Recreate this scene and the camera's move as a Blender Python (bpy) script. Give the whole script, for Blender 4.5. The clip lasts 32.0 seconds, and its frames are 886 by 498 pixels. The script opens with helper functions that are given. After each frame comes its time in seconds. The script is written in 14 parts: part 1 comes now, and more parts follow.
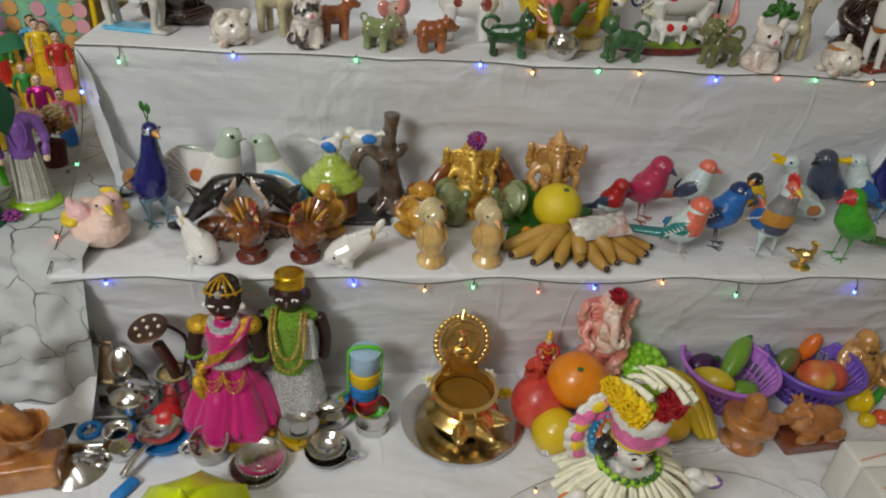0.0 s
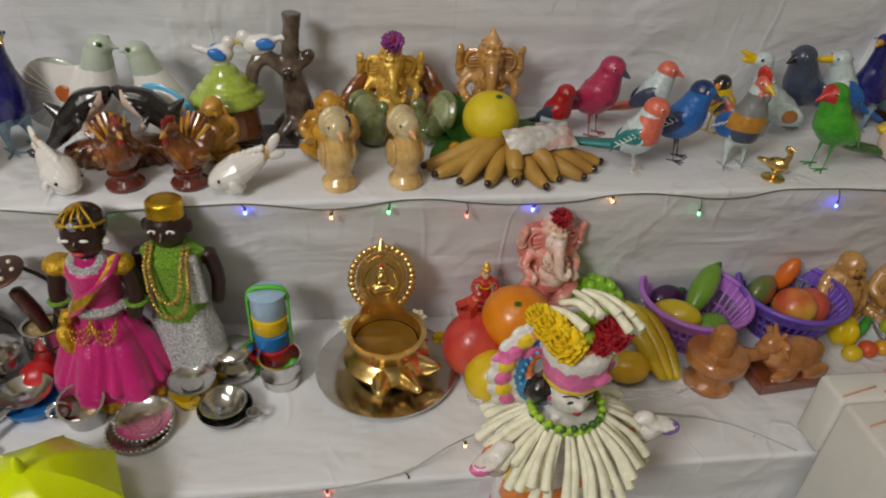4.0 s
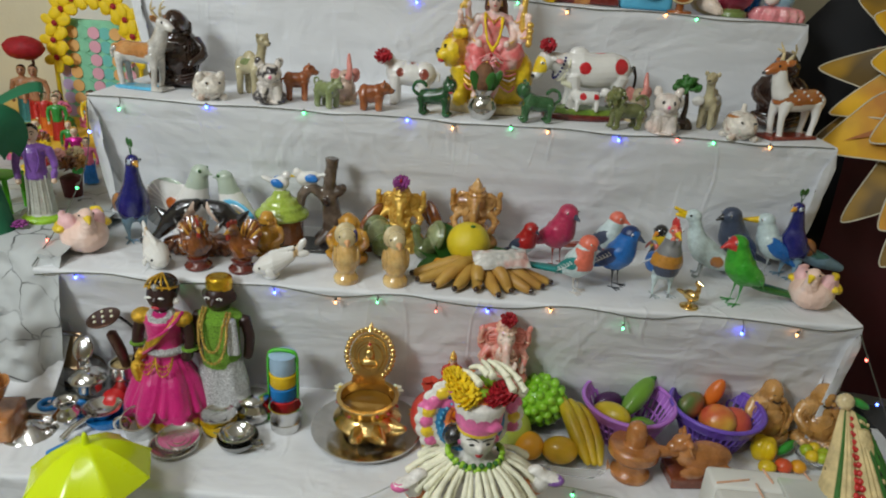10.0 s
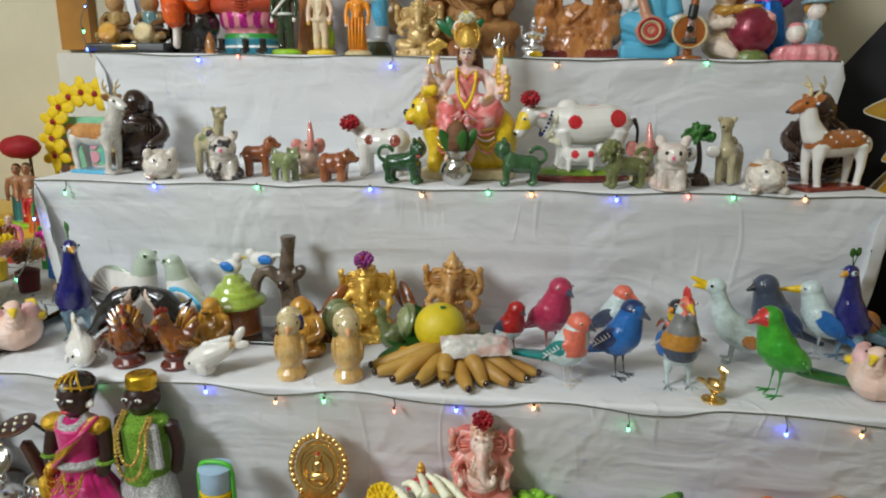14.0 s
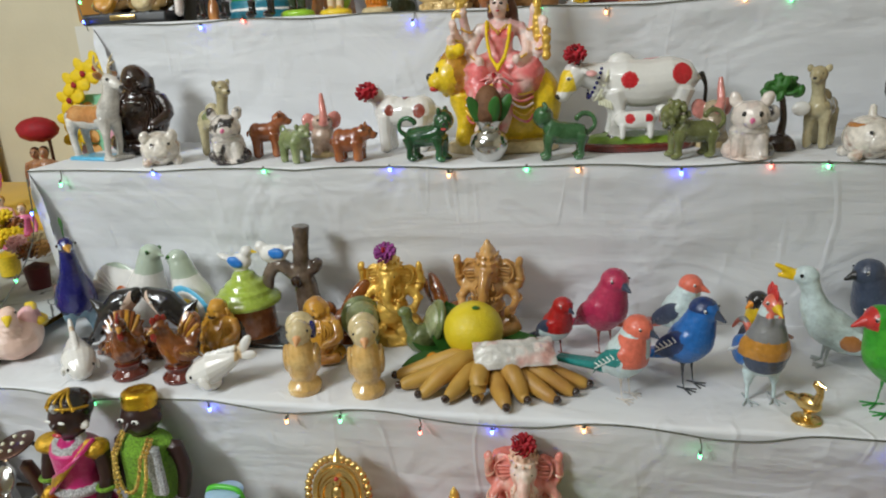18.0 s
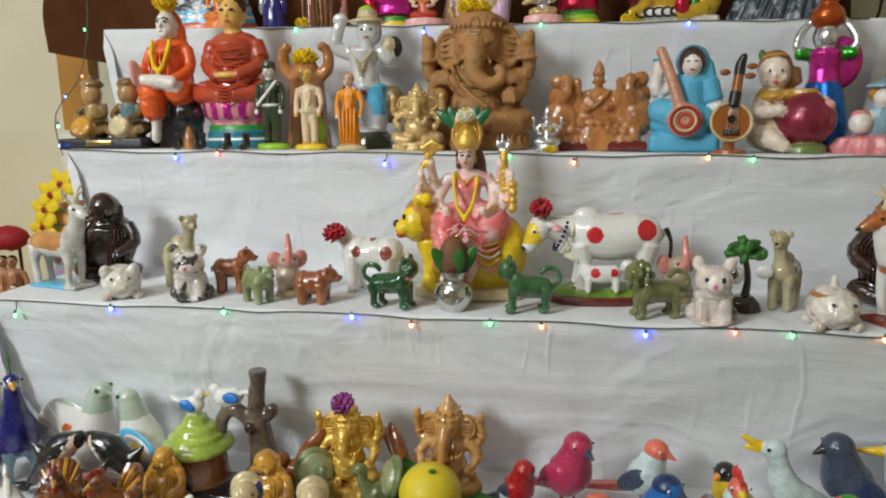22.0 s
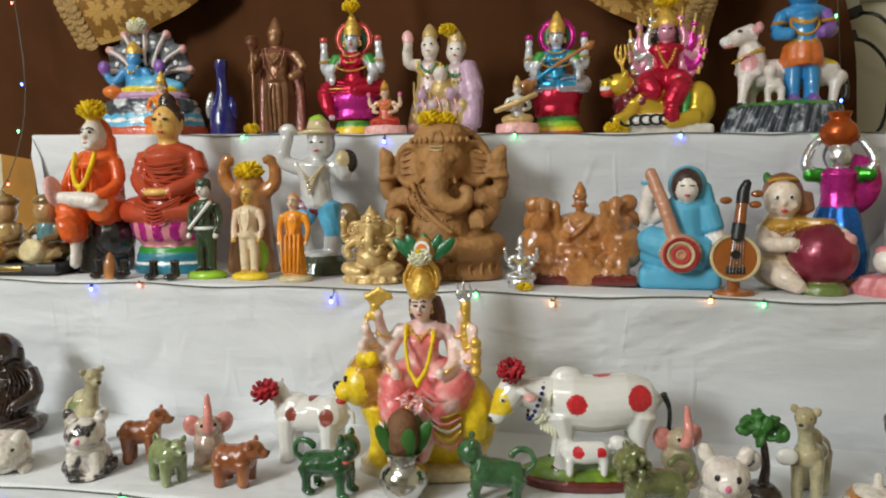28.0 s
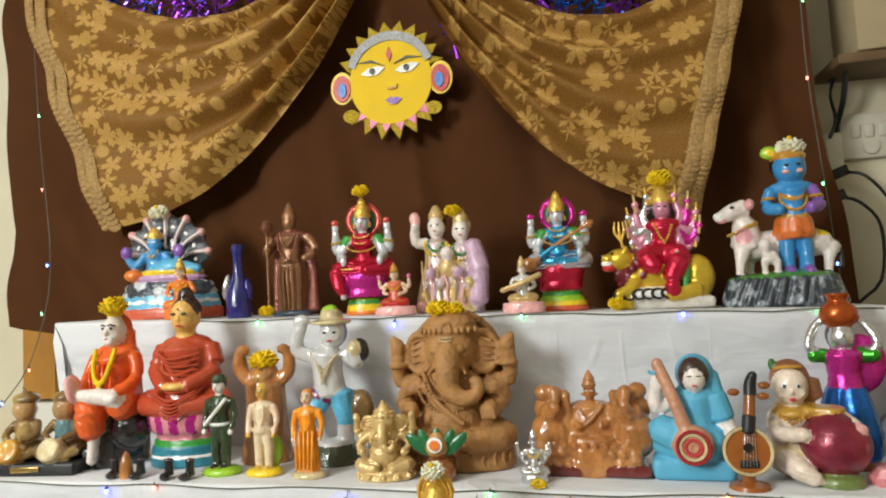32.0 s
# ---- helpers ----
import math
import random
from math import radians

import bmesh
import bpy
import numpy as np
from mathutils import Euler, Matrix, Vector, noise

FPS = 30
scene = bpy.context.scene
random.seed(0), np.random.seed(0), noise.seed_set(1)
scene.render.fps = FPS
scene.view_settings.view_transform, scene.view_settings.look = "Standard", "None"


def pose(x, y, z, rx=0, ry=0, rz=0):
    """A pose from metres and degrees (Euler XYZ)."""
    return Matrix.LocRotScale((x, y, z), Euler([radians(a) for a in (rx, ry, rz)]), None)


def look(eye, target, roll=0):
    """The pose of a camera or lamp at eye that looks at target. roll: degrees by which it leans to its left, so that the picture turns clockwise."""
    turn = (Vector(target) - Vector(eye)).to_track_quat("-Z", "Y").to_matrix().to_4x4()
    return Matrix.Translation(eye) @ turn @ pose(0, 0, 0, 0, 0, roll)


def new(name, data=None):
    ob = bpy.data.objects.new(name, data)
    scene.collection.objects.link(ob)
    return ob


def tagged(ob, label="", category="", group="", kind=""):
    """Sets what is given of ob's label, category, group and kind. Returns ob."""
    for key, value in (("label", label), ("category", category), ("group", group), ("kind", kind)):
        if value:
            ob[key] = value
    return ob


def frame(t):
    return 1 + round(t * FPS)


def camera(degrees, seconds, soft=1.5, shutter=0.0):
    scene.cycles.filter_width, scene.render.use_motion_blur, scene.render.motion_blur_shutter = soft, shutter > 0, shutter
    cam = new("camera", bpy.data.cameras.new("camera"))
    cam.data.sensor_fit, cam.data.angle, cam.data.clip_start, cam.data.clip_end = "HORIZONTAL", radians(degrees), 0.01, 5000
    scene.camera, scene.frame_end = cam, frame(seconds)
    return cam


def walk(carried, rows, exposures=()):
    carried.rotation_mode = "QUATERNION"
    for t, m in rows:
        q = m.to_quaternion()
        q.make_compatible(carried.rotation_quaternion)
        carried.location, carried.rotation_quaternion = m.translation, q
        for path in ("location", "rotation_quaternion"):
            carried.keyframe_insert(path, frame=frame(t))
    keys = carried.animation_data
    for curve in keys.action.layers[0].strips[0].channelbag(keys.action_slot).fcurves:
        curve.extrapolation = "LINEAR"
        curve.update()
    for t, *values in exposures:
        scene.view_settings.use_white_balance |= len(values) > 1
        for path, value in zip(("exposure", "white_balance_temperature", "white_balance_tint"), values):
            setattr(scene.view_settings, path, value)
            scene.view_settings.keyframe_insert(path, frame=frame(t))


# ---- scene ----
cam = camera(65.7, 32.0, 2.0)
METRES, EYE, TILT, LEAN, TURN = 2.1, 1.0, -31.5, -4.0, -5.0
ROWS = [
    (0.0, 0.0, 0.0, 0.0, 0.0, 0.0, -0.0),
    (0.5, -0.0099, 0.0353, -0.0133, 0.59, -1.02, -0.86),
    (1.0, -0.0214, 0.0734, -0.0316, 2.88, -2.76, -0.51),
    (1.5, -0.0217, 0.093, -0.0428, 4.59, -4.81, -0.7),
    (2.0, -0.0091, 0.0976, -0.0451, 4.12, -4.77, 0.99),
    (2.5, 0.0095, 0.1014, -0.0437, 2.29, -4.61, 3.2),
    (3.0, 0.029, 0.0955, -0.0438, 1.44, -4.12, 2.82),
    (3.5, 0.0421, 0.0861, -0.038, 1.1, -3.34, 2.92),
    (4.0, 0.0488, 0.0723, -0.0296, -0.66, -2.85, 1.95),
    (4.5, 0.0539, 0.0611, -0.0191, -1.65, -0.97, 1.68),
    (6.5, 0.067, 0.0097, -0.0069, -1.59, 2.47, 2.16),
    (7.0, 0.0707, -0.0222, -0.0212, 0.15, 4.82, 2.94),
    (7.5, 0.0737, -0.0428, -0.0254, -2.9, 4.94, 4.27),
    (8.0, 0.071, -0.0506, -0.0334, -4.8, 5.06, 6.57),
    (8.5, 0.089, -0.0562, -0.0433, -1.02, 7.63, 2.88),
    (9.0, 0.1208, -0.0635, -0.0488, 4.28, 8.1, -2.05),
    (9.5, 0.133, -0.0557, -0.0553, 5.39, 10.35, -2.72),
    (10.0, 0.1451, -0.0554, -0.072, 7.16, 9.52, -3.87),
    (10.5, 0.1647, -0.0395, -0.0641, 10.7, 8.57, -2.18),
    (11.0, 0.188, -0.0104, -0.0644, 14.92, 11.02, -5.22),
    (11.5, 0.1977, 0.0201, -0.0695, 17.37, 14.67, -5.97),
    (12.0, 0.1968, 0.0443, -0.072, 15.83, 15.05, -4.16),
    (12.5, 0.1951, 0.0539, -0.0705, 14.77, 15.84, -4.13),
    (13.0, 0.1955, 0.0544, -0.0689, 14.41, 16.22, -3.96),
    (13.5, 0.2033, 0.0512, -0.0636, 13.63, 16.79, -3.56),
    (14.0, 0.2074, 0.0492, -0.0636, 13.29, 17.63, -3.44),
    (14.5, 0.2027, 0.0404, -0.0601, 14.42, 17.56, -3.37),
    (16.5, 0.1916, 0.0642, -0.0534, 16.72, 15.78, -3.67),
    (17.0, 0.2012, 0.0881, -0.0433, 18.21, 15.54, -3.21),
    (17.5, 0.2055, 0.1051, -0.0321, 18.46, 14.67, -3.71),
    (18.0, 0.2051, 0.1129, -0.0207, 18.18, 13.65, -3.03),
    (18.5, 0.2047, 0.1171, -0.015, 17.7, 14.71, -3.63),
    (19.0, 0.2046, 0.1182, -0.0127, 17.42, 15.31, -3.25),
    (19.5, 0.2077, 0.1204, -0.0073, 16.2, 16.22, -4.01),
    (20.0, 0.2085, 0.1153, -0.0025, 16.32, 17.45, -4.47),
    (20.5, 0.2086, 0.1112, 0.0021, 16.18, 18.67, -4.47),
    (21.0, 0.2092, 0.1087, 0.0069, 16.04, 18.88, -4.57),
    (21.5, 0.2123, 0.1082, 0.0139, 16.57, 19.87, -4.83),
    (22.0, 0.2182, 0.1125, 0.0224, 16.55, 20.98, -4.36),
    (22.5, 0.2197, 0.1143, 0.0331, 15.99, 21.99, -4.04),
    (23.0, 0.2205, 0.113, 0.0375, 16.23, 23.99, -4.71),
    (23.5, 0.2268, 0.1128, 0.0268, 15.52, 25.29, -5.6),
    (24.0, 0.2287, 0.0979, 0.0217, 13.42, 24.27, -5.06),
    (24.5, 0.2268, 0.0901, 0.0195, 13.22, 23.73, -3.47),
    (25.0, 0.2319, 0.0943, 0.0358, 15.4, 23.99, -4.36),
    (25.5, 0.2324, 0.1062, 0.0567, 14.73, 25.74, -4.44),
    (26.0, 0.2318, 0.126, 0.0717, 16.07, 24.36, -4.26),
    (26.5, 0.2268, 0.1398, 0.0879, 16.46, 24.76, -3.38),
    (28.5, 0.2192, 0.1738, 0.113, 16.04, 26.77, -4.2),
    (29.0, 0.2148, 0.181, 0.1214, 15.88, 27.27, -3.87),
    (29.5, 0.2129, 0.1836, 0.1276, 15.87, 27.91, -3.53),
    (30.0, 0.2139, 0.1829, 0.1346, 16.13, 28.74, -3.3),
    (30.5, 0.2171, 0.1771, 0.1437, 15.94, 30.54, -3.05),
    (31.0, 0.2211, 0.1647, 0.1529, 16.2, 32.35, -2.92),
    (31.5, 0.2271, 0.1466, 0.155, 17.35, 34.28, -2.77),
    (32.0, 0.2331, 0.1271, 0.1508, 18.08, 35.21, -2.74),
]
walk(cam, [(t, pose(0, 0, EYE, TILT, LEAN, TURN) @ pose(METRES * x, METRES * y, METRES * z, 90 + pitch, roll, yaw)) for t, x, y, z, yaw, pitch, roll in ROWS],
     [(0.0, -0.14, 7100, 15), (3.0, -0.22, 7400, 20), (7.0, -0.08, 6950, 12), (9.0, 0.02, 6700, 11), (11.0, 0.11, 6750, 11), (13.0, 0.30, 6700, 11), (20.0, 0.31, 6750, 12), (26.0, 0.41, 6900, 12), (29.5, 0.38, 7100, 12), (32.0, 0.72, 7150, 12)])

from mathutils import bvhtree

# ---- world and lights ----
world = bpy.data.worlds.new("room_air")
scene.world = world
world.use_nodes = True
world.node_tree.nodes["Background"].inputs[0].default_value = (0.80, 0.90, 1.0, 1)
world.node_tree.nodes["Background"].inputs[1].default_value = 0.25


def area(name, eye, target, sx, sy, watts, colour):
    data = bpy.data.lights.new(name, "AREA")
    data.shape, data.size, data.size_y, data.energy, data.color = "RECTANGLE", sx, sy, watts, colour
    ob = new(name, data)
    ob.matrix_world = look(eye, target)
    return ob


# Key lamp at front left, set by the shadow direction; no window is built.
area("key_light", (-1.25, -0.95, 1.95), (0.2, 1.0, 0.6), 0.60, 0.60, 40, (0.86, 0.96, 1.0))
# Added overhead fill that brightens the step tops; no ceiling tube is modelled.
area("overhead_fill", (-0.40, -0.25, 2.60), (0.1, 0.62, 0.2), 1.2, 0.25, 10, (0.94, 0.97, 0.97))


# ---- materials ----
MATS = {}


def nodes_of(name):
    m = bpy.data.materials.new(name)
    m.use_nodes = True
    nt = m.node_tree
    return m, nt, nt.nodes["Principled BSDF"]


def mat(name, rgb, rough=0.5, metal=0.0, var=0.12, scale=40.0, bump=0.0, bscale=120.0, coat=0.0, second=None, mix=(0.5, 0.65), sheen=0.0, glow=0.0, fleck=0.0):
    """A procedural surface: base colour with two scales of variation, optional blotches of a second colour, fine relief."""
    if name in MATS:
        return MATS[name]
    m, nt, b = nodes_of(name)
    co = nt.nodes.new("ShaderNodeTexCoord")
    n1 = nt.nodes.new("ShaderNodeTexNoise")
    n1.inputs["Scale"].default_value, n1.inputs["Detail"].default_value = scale, 6
    nt.links.new(co.outputs["Object"], n1.inputs["Vector"])
    ramp = nt.nodes.new("ShaderNodeMapRange")
    ramp.inputs[1].default_value, ramp.inputs[2].default_value = 0.3, 0.7
    ramp.inputs[3].default_value, ramp.inputs[4].default_value = 1 - var, 1 + var
    nt.links.new(n1.outputs["Fac"], ramp.inputs[0])
    mul = nt.nodes.new("ShaderNodeVectorMath")
    mul.operation = "SCALE"
    nt.links.new(ramp.outputs[0], mul.inputs["Scale"])
    if second:
        n2 = nt.nodes.new("ShaderNodeTexNoise")
        n2.inputs["Scale"].default_value, n2.inputs["Detail"].default_value = scale * 0.6, 2
        nt.links.new(co.outputs["Object"], n2.inputs["Vector"])
        cr = nt.nodes.new("ShaderNodeValToRGB")
        cr.color_ramp.elements[0].position, cr.color_ramp.elements[1].position = mix
        cr.color_ramp.elements[0].color = (*rgb, 1)
        cr.color_ramp.elements[1].color = (*second, 1)
        nt.links.new(n2.outputs["Fac"], cr.inputs[0])
        nt.links.new(cr.outputs[0], mul.inputs[0])
    else:
        mul.inputs[0].default_value = rgb
    last = mul.outputs[0]
    if fleck:
        n5 = nt.nodes.new("ShaderNodeTexNoise")
        n5.inputs["Scale"].default_value, n5.inputs["Detail"].default_value = 210, 2
        nt.links.new(co.outputs["Object"], n5.inputs["Vector"])
        for lo, hi, k in ((0.56, 0.66, (0.55, 0.50, 0.45)), (0.44, 0.34, (-0.45, -0.5, -0.5))):
            mr = nt.nodes.new("ShaderNodeMapRange")
            mr.inputs[1].default_value, mr.inputs[2].default_value, mr.inputs[4].default_value = lo, hi, fleck
            nt.links.new(n5.outputs["Fac"], mr.inputs[0])
            mx = nt.nodes.new("ShaderNodeMixRGB")
            mx.inputs[2].default_value = (*[(c * 1.3 + 0.05 if k[0] > 0 else c * 0.5) for i, c in enumerate(rgb)], 1)
            nt.links.new(mr.outputs[0], mx.inputs[0])
            nt.links.new(last, mx.inputs[1])
            last = mx.outputs[0]
    nt.links.new(last, b.inputs["Base Color"])
    rr = nt.nodes.new("ShaderNodeMapRange")
    rr.inputs[3].default_value, rr.inputs[4].default_value = max(0.03, rough - 0.07), rough + 0.09
    nt.links.new(n1.outputs["Fac"], rr.inputs[0])
    nt.links.new(rr.outputs[0], b.inputs["Roughness"])
    b.inputs["Metallic"].default_value = metal
    b.inputs["Coat Weight"].default_value = coat
    b.inputs["Coat Roughness"].default_value = 0.08
    b.inputs["Sheen Weight"].default_value = sheen
    if bump:
        n3 = nt.nodes.new("ShaderNodeTexNoise")
        n3.inputs["Scale"].default_value, n3.inputs["Detail"].default_value = bscale, 4
        nt.links.new(co.outputs["Object"], n3.inputs["Vector"])
        bp = nt.nodes.new("ShaderNodeBump")
        bp.inputs["Strength"].default_value, bp.inputs["Distance"].default_value = bump, 0.004
        nt.links.new(n3.outputs["Fac"], bp.inputs["Height"])
        nt.links.new(bp.outputs[0], b.inputs["Normal"])
    if glow:
        b.inputs["Emission Color"].default_value = (*rgb, 1)
        b.inputs["Emission Strength"].default_value = glow
    MATS[name] = m
    return m


def glaze(name, rgb, second=None, mix=(0.5, 0.65), scale=40.0):
    """Glazed or lacquered pottery."""
    return mat(name, rgb, 0.13, 0.0, 0.26, scale, 0.36, 150, 0.8, second, mix, fleck=0.22)


def paint(name, rgb, second=None, mix=(0.5, 0.65), scale=60.0):
    """Half-gloss enamel paint on plaster."""
    return mat(name, rgb, 0.30, 0.0, 0.16, scale, 0.30, 170, 0.30, second, mix, fleck=0.22)


def metal(name, rgb, rough=0.25):
    return mat(name, rgb, rough, 1.0, 0.12, 60, 0.08, 140)


def fabric(name, rgb, second=None, mix=(0.5, 0.65), scale=30.0, sheen=0.2):
    return mat(name, rgb, 0.8, 0.0, 0.08, scale, 0.35, 600, 0.0, second, mix, sheen)


def cotton():
    """White cotton: thread weave, thin pressed creases that run aslant and broad soft dents."""
    m, nt, b = nodes_of("white_cotton")
    co = nt.nodes.new("ShaderNodeTexCoord")

    def layer(scale, turn, stretch, detail, warp):
        mp = nt.nodes.new("ShaderNodeMapping")
        mp.inputs["Scale"].default_value = stretch
        mp.inputs["Rotation"].default_value = turn
        nt.links.new(co.outputs["Object"], mp.inputs[0])
        n = nt.nodes.new("ShaderNodeTexNoise")
        n.inputs["Scale"].default_value, n.inputs["Detail"].default_value, n.inputs["Distortion"].default_value = scale, detail, warp
        nt.links.new(mp.outputs[0], n.inputs["Vector"])
        return n

    broad = layer(6, (0, 0.5, 0.3), (1, 1, 1.3), 3, 0.6)
    creases = layer(10, (0, 0.16, 0.5), (0.32, 1, 1.6), 5, 0.5)
    pressed = layer(7, (0, 1.35, 0.4), (0.25, 1, 2.2), 3, 0.3)
    fine = layer(700, (0, 0, 0), (1, 1, 1), 2, 0)
    ramp = nt.nodes.new("ShaderNodeValToRGB")
    ramp.color_ramp.elements[0].color, ramp.color_ramp.elements[1].color = (0.715, 0.725, 0.745, 1), (0.76, 0.77, 0.79, 1)
    ramp.color_ramp.elements[0].position, ramp.color_ramp.elements[1].position = 0.3, 0.7
    nt.links.new(broad.outputs["Fac"], ramp.inputs[0])
    nt.links.new(ramp.outputs[0], b.inputs["Base Color"])
    b.inputs["Roughness"].default_value = 0.85
    b.inputs["Sheen Weight"].default_value = 0.10
    last = None

    def ridge(scale, turn, stretch, seed, width):
        """Sharp, broken fold lines: the places where a stretched noise crosses its middle, kept in patches."""
        line, patch = layer(scale, turn, stretch, 1.5, 0.25), layer(4.5 + seed, (0.3, seed, 0.1), (1, 1, 1), 1, 0)
        dist = nt.nodes.new("ShaderNodeMath")
        dist.operation, dist.inputs[1].default_value = "SUBTRACT", 0.5
        nt.links.new(line.outputs["Fac"], dist.inputs[0])
        size = nt.nodes.new("ShaderNodeMath")
        size.operation = "ABSOLUTE"
        nt.links.new(dist.outputs[0], size.inputs[0])
        near = nt.nodes.new("ShaderNodeMapRange")
        near.interpolation_type = "SMOOTHSTEP"
        near.inputs[2].default_value, near.inputs[3].default_value, near.inputs[4].default_value = width, 1.0, 0.0
        nt.links.new(size.outputs[0], near.inputs[0])
        keep = nt.nodes.new("ShaderNodeMapRange")
        keep.inputs[1].default_value, keep.inputs[2].default_value = 0.47, 0.62
        nt.links.new(patch.outputs["Fac"], keep.inputs[0])
        mul = nt.nodes.new("ShaderNodeMath")
        mul.operation = "MULTIPLY"
        nt.links.new(near.outputs[0], mul.inputs[0])
        nt.links.new(keep.outputs[0], mul.inputs[1])
        return mul.outputs[0]

    ups = ridge(9, (0, 0.10, 0), (1.0, 0.6, 0.16), 1.0, 0.030)
    slants = ridge(8, (0, 0.85, 0), (1.0, 0.6, 0.20), 2.3, 0.026)
    levels = ridge(11, (0, 1.50, 0), (1.0, 0.6, 0.14), 3.6, 0.034)
    for height, strength, dist in ((broad.outputs["Fac"], 0.60, 0.026), (creases.outputs["Fac"], 0.42, 0.014), (pressed.outputs["Fac"], 0.28, 0.012), (ups, 0.20, 0.0020), (slants, 0.32, 0.0020), (levels, 0.42, 0.0022), (fine.outputs["Fac"], 0.22, 0.002)):
        bp = nt.nodes.new("ShaderNodeBump")
        bp.inputs["Strength"].default_value, bp.inputs["Distance"].default_value = strength, dist
        nt.links.new(height, bp.inputs["Height"])
        if last:
            nt.links.new(last.outputs[0], bp.inputs["Normal"])
        last = bp
    nt.links.new(last.outputs[0], b.inputs["Normal"])
    return m


COTTON = cotton()
WALL = mat("cream_wall_paint", (0.72, 0.66, 0.50), 0.7, 0, 0.05, 6, 0.15, 90)
CEIL = mat("white_ceiling_paint", (0.78, 0.77, 0.72), 0.8, 0, 0.04, 5, 0.1, 80)
FLOOR = mat("grey_floor_tile", (0.26, 0.25, 0.23), 0.35, 0, 0.1, 8, 0.05, 60)
BROWN = fabric("brown_curtain_cloth", (0.085, 0.030, 0.010), scale=14, sheen=0.0)
for shader in BROWN.node_tree.nodes:
    if shader.type == "BSDF_PRINCIPLED":
        shader.inputs["Specular IOR Level"].default_value = 0.12
BLACK = fabric("black_cloth", (0.012, 0.012, 0.014))
MAROON = fabric("maroon_cloth", (0.10, 0.008, 0.012))


# ---- building helpers ----
def mesh_object(name, bm, mats, parent=None, smooth=True):
    bmesh.ops.recalc_face_normals(bm, faces=bm.faces)
    me = bpy.data.meshes.new(name)
    bm.to_mesh(me)
    bm.free()
    for m in mats:
        me.materials.append(m)
    if smooth:
        me.polygons.foreach_set("use_smooth", [True] * len(me.polygons))
        me.set_sharp_from_angle(angle=radians(50))
    ob = new(name, me)
    ob.parent = parent
    return ob


FINE = 0.0032
BENCH = bpy.data.scenes.new("bench")


def sized(size):
    """Marks the faces that a method adds as fine detail when the piece is thinner than FINE."""
    def wrap(fn):
        def run(self, *a, **k):
            n = len(self.bm.faces)
            fn(self, *a, **k)
            if size(*a) < FINE:
                for f in list(self.bm.faces)[n:]:
                    f[self.fine] = 1
            return self
        return run
    return wrap


def least(r):
    return r if isinstance(r, (int, float)) else min(r)


def most(r):
    return r if isinstance(r, (int, float)) else max(r)


def cast(bm, fine, mats, tints=()):
    """Melts the overlapping solids of a figure into one cast skin, as moulded clay has, and keeps the fine detail on it."""
    body = bm.copy()
    mark = body.faces.layers.int["fine"]
    bmesh.ops.delete(body, geom=[f for f in body.faces if f[mark]], context="FACES")
    bmesh.ops.delete(bm, geom=[f for f in bm.faces if not f[fine]], context="FACES")
    bmesh.ops.holes_fill(body, edges=[e for e in body.edges if e.is_boundary], sides=0)
    bmesh.ops.recalc_face_normals(body, faces=body.faces)
    zs = [v.co.z for v in body.verts]
    me = bpy.data.meshes.new("mould")
    body.to_mesh(me)
    tmp = bpy.data.objects.new("mould", me)
    BENCH.collection.objects.link(tmp)
    mod = tmp.modifiers.new("melt", "REMESH")
    mod.mode, mod.voxel_size = "VOXEL", max(0.0012, min(0.0023, 0.0125 * (max(zs) - min(zs))))
    BENCH.view_layers[0].update()
    skin = bpy.data.meshes.new_from_object(tmp.evaluated_get(BENCH.view_layers[0].depsgraph))
    tree = bvhtree.BVHTree.FromBMesh(body)
    body.faces.ensure_lookup_table()
    slots = [f.material_index for f in body.faces]
    bpy.data.objects.remove(tmp)
    detail = bpy.data.meshes.new("detail")
    bm.to_mesh(detail)
    out = bmesh.new()
    out.from_mesh(skin)
    for k in range(2):
        bmesh.ops.smooth_vert(out, verts=out.verts, factor=0.5, use_axis_x=True, use_axis_y=True, use_axis_z=True)
    out.normal_update()
    for f in out.faces:
        hit = tree.find_nearest(f.calc_center_median() + f.normal * 0.0009)
        f.material_index = slots[hit[2]] if hit[2] is not None else 0
        for where, k in tints:
            if where(*f.calc_center_median()):
                f.material_index = k
    out.from_mesh(detail)
    for m in (me, skin, detail):
        bpy.data.meshes.remove(m)
    body.free()
    bm.free()
    return out


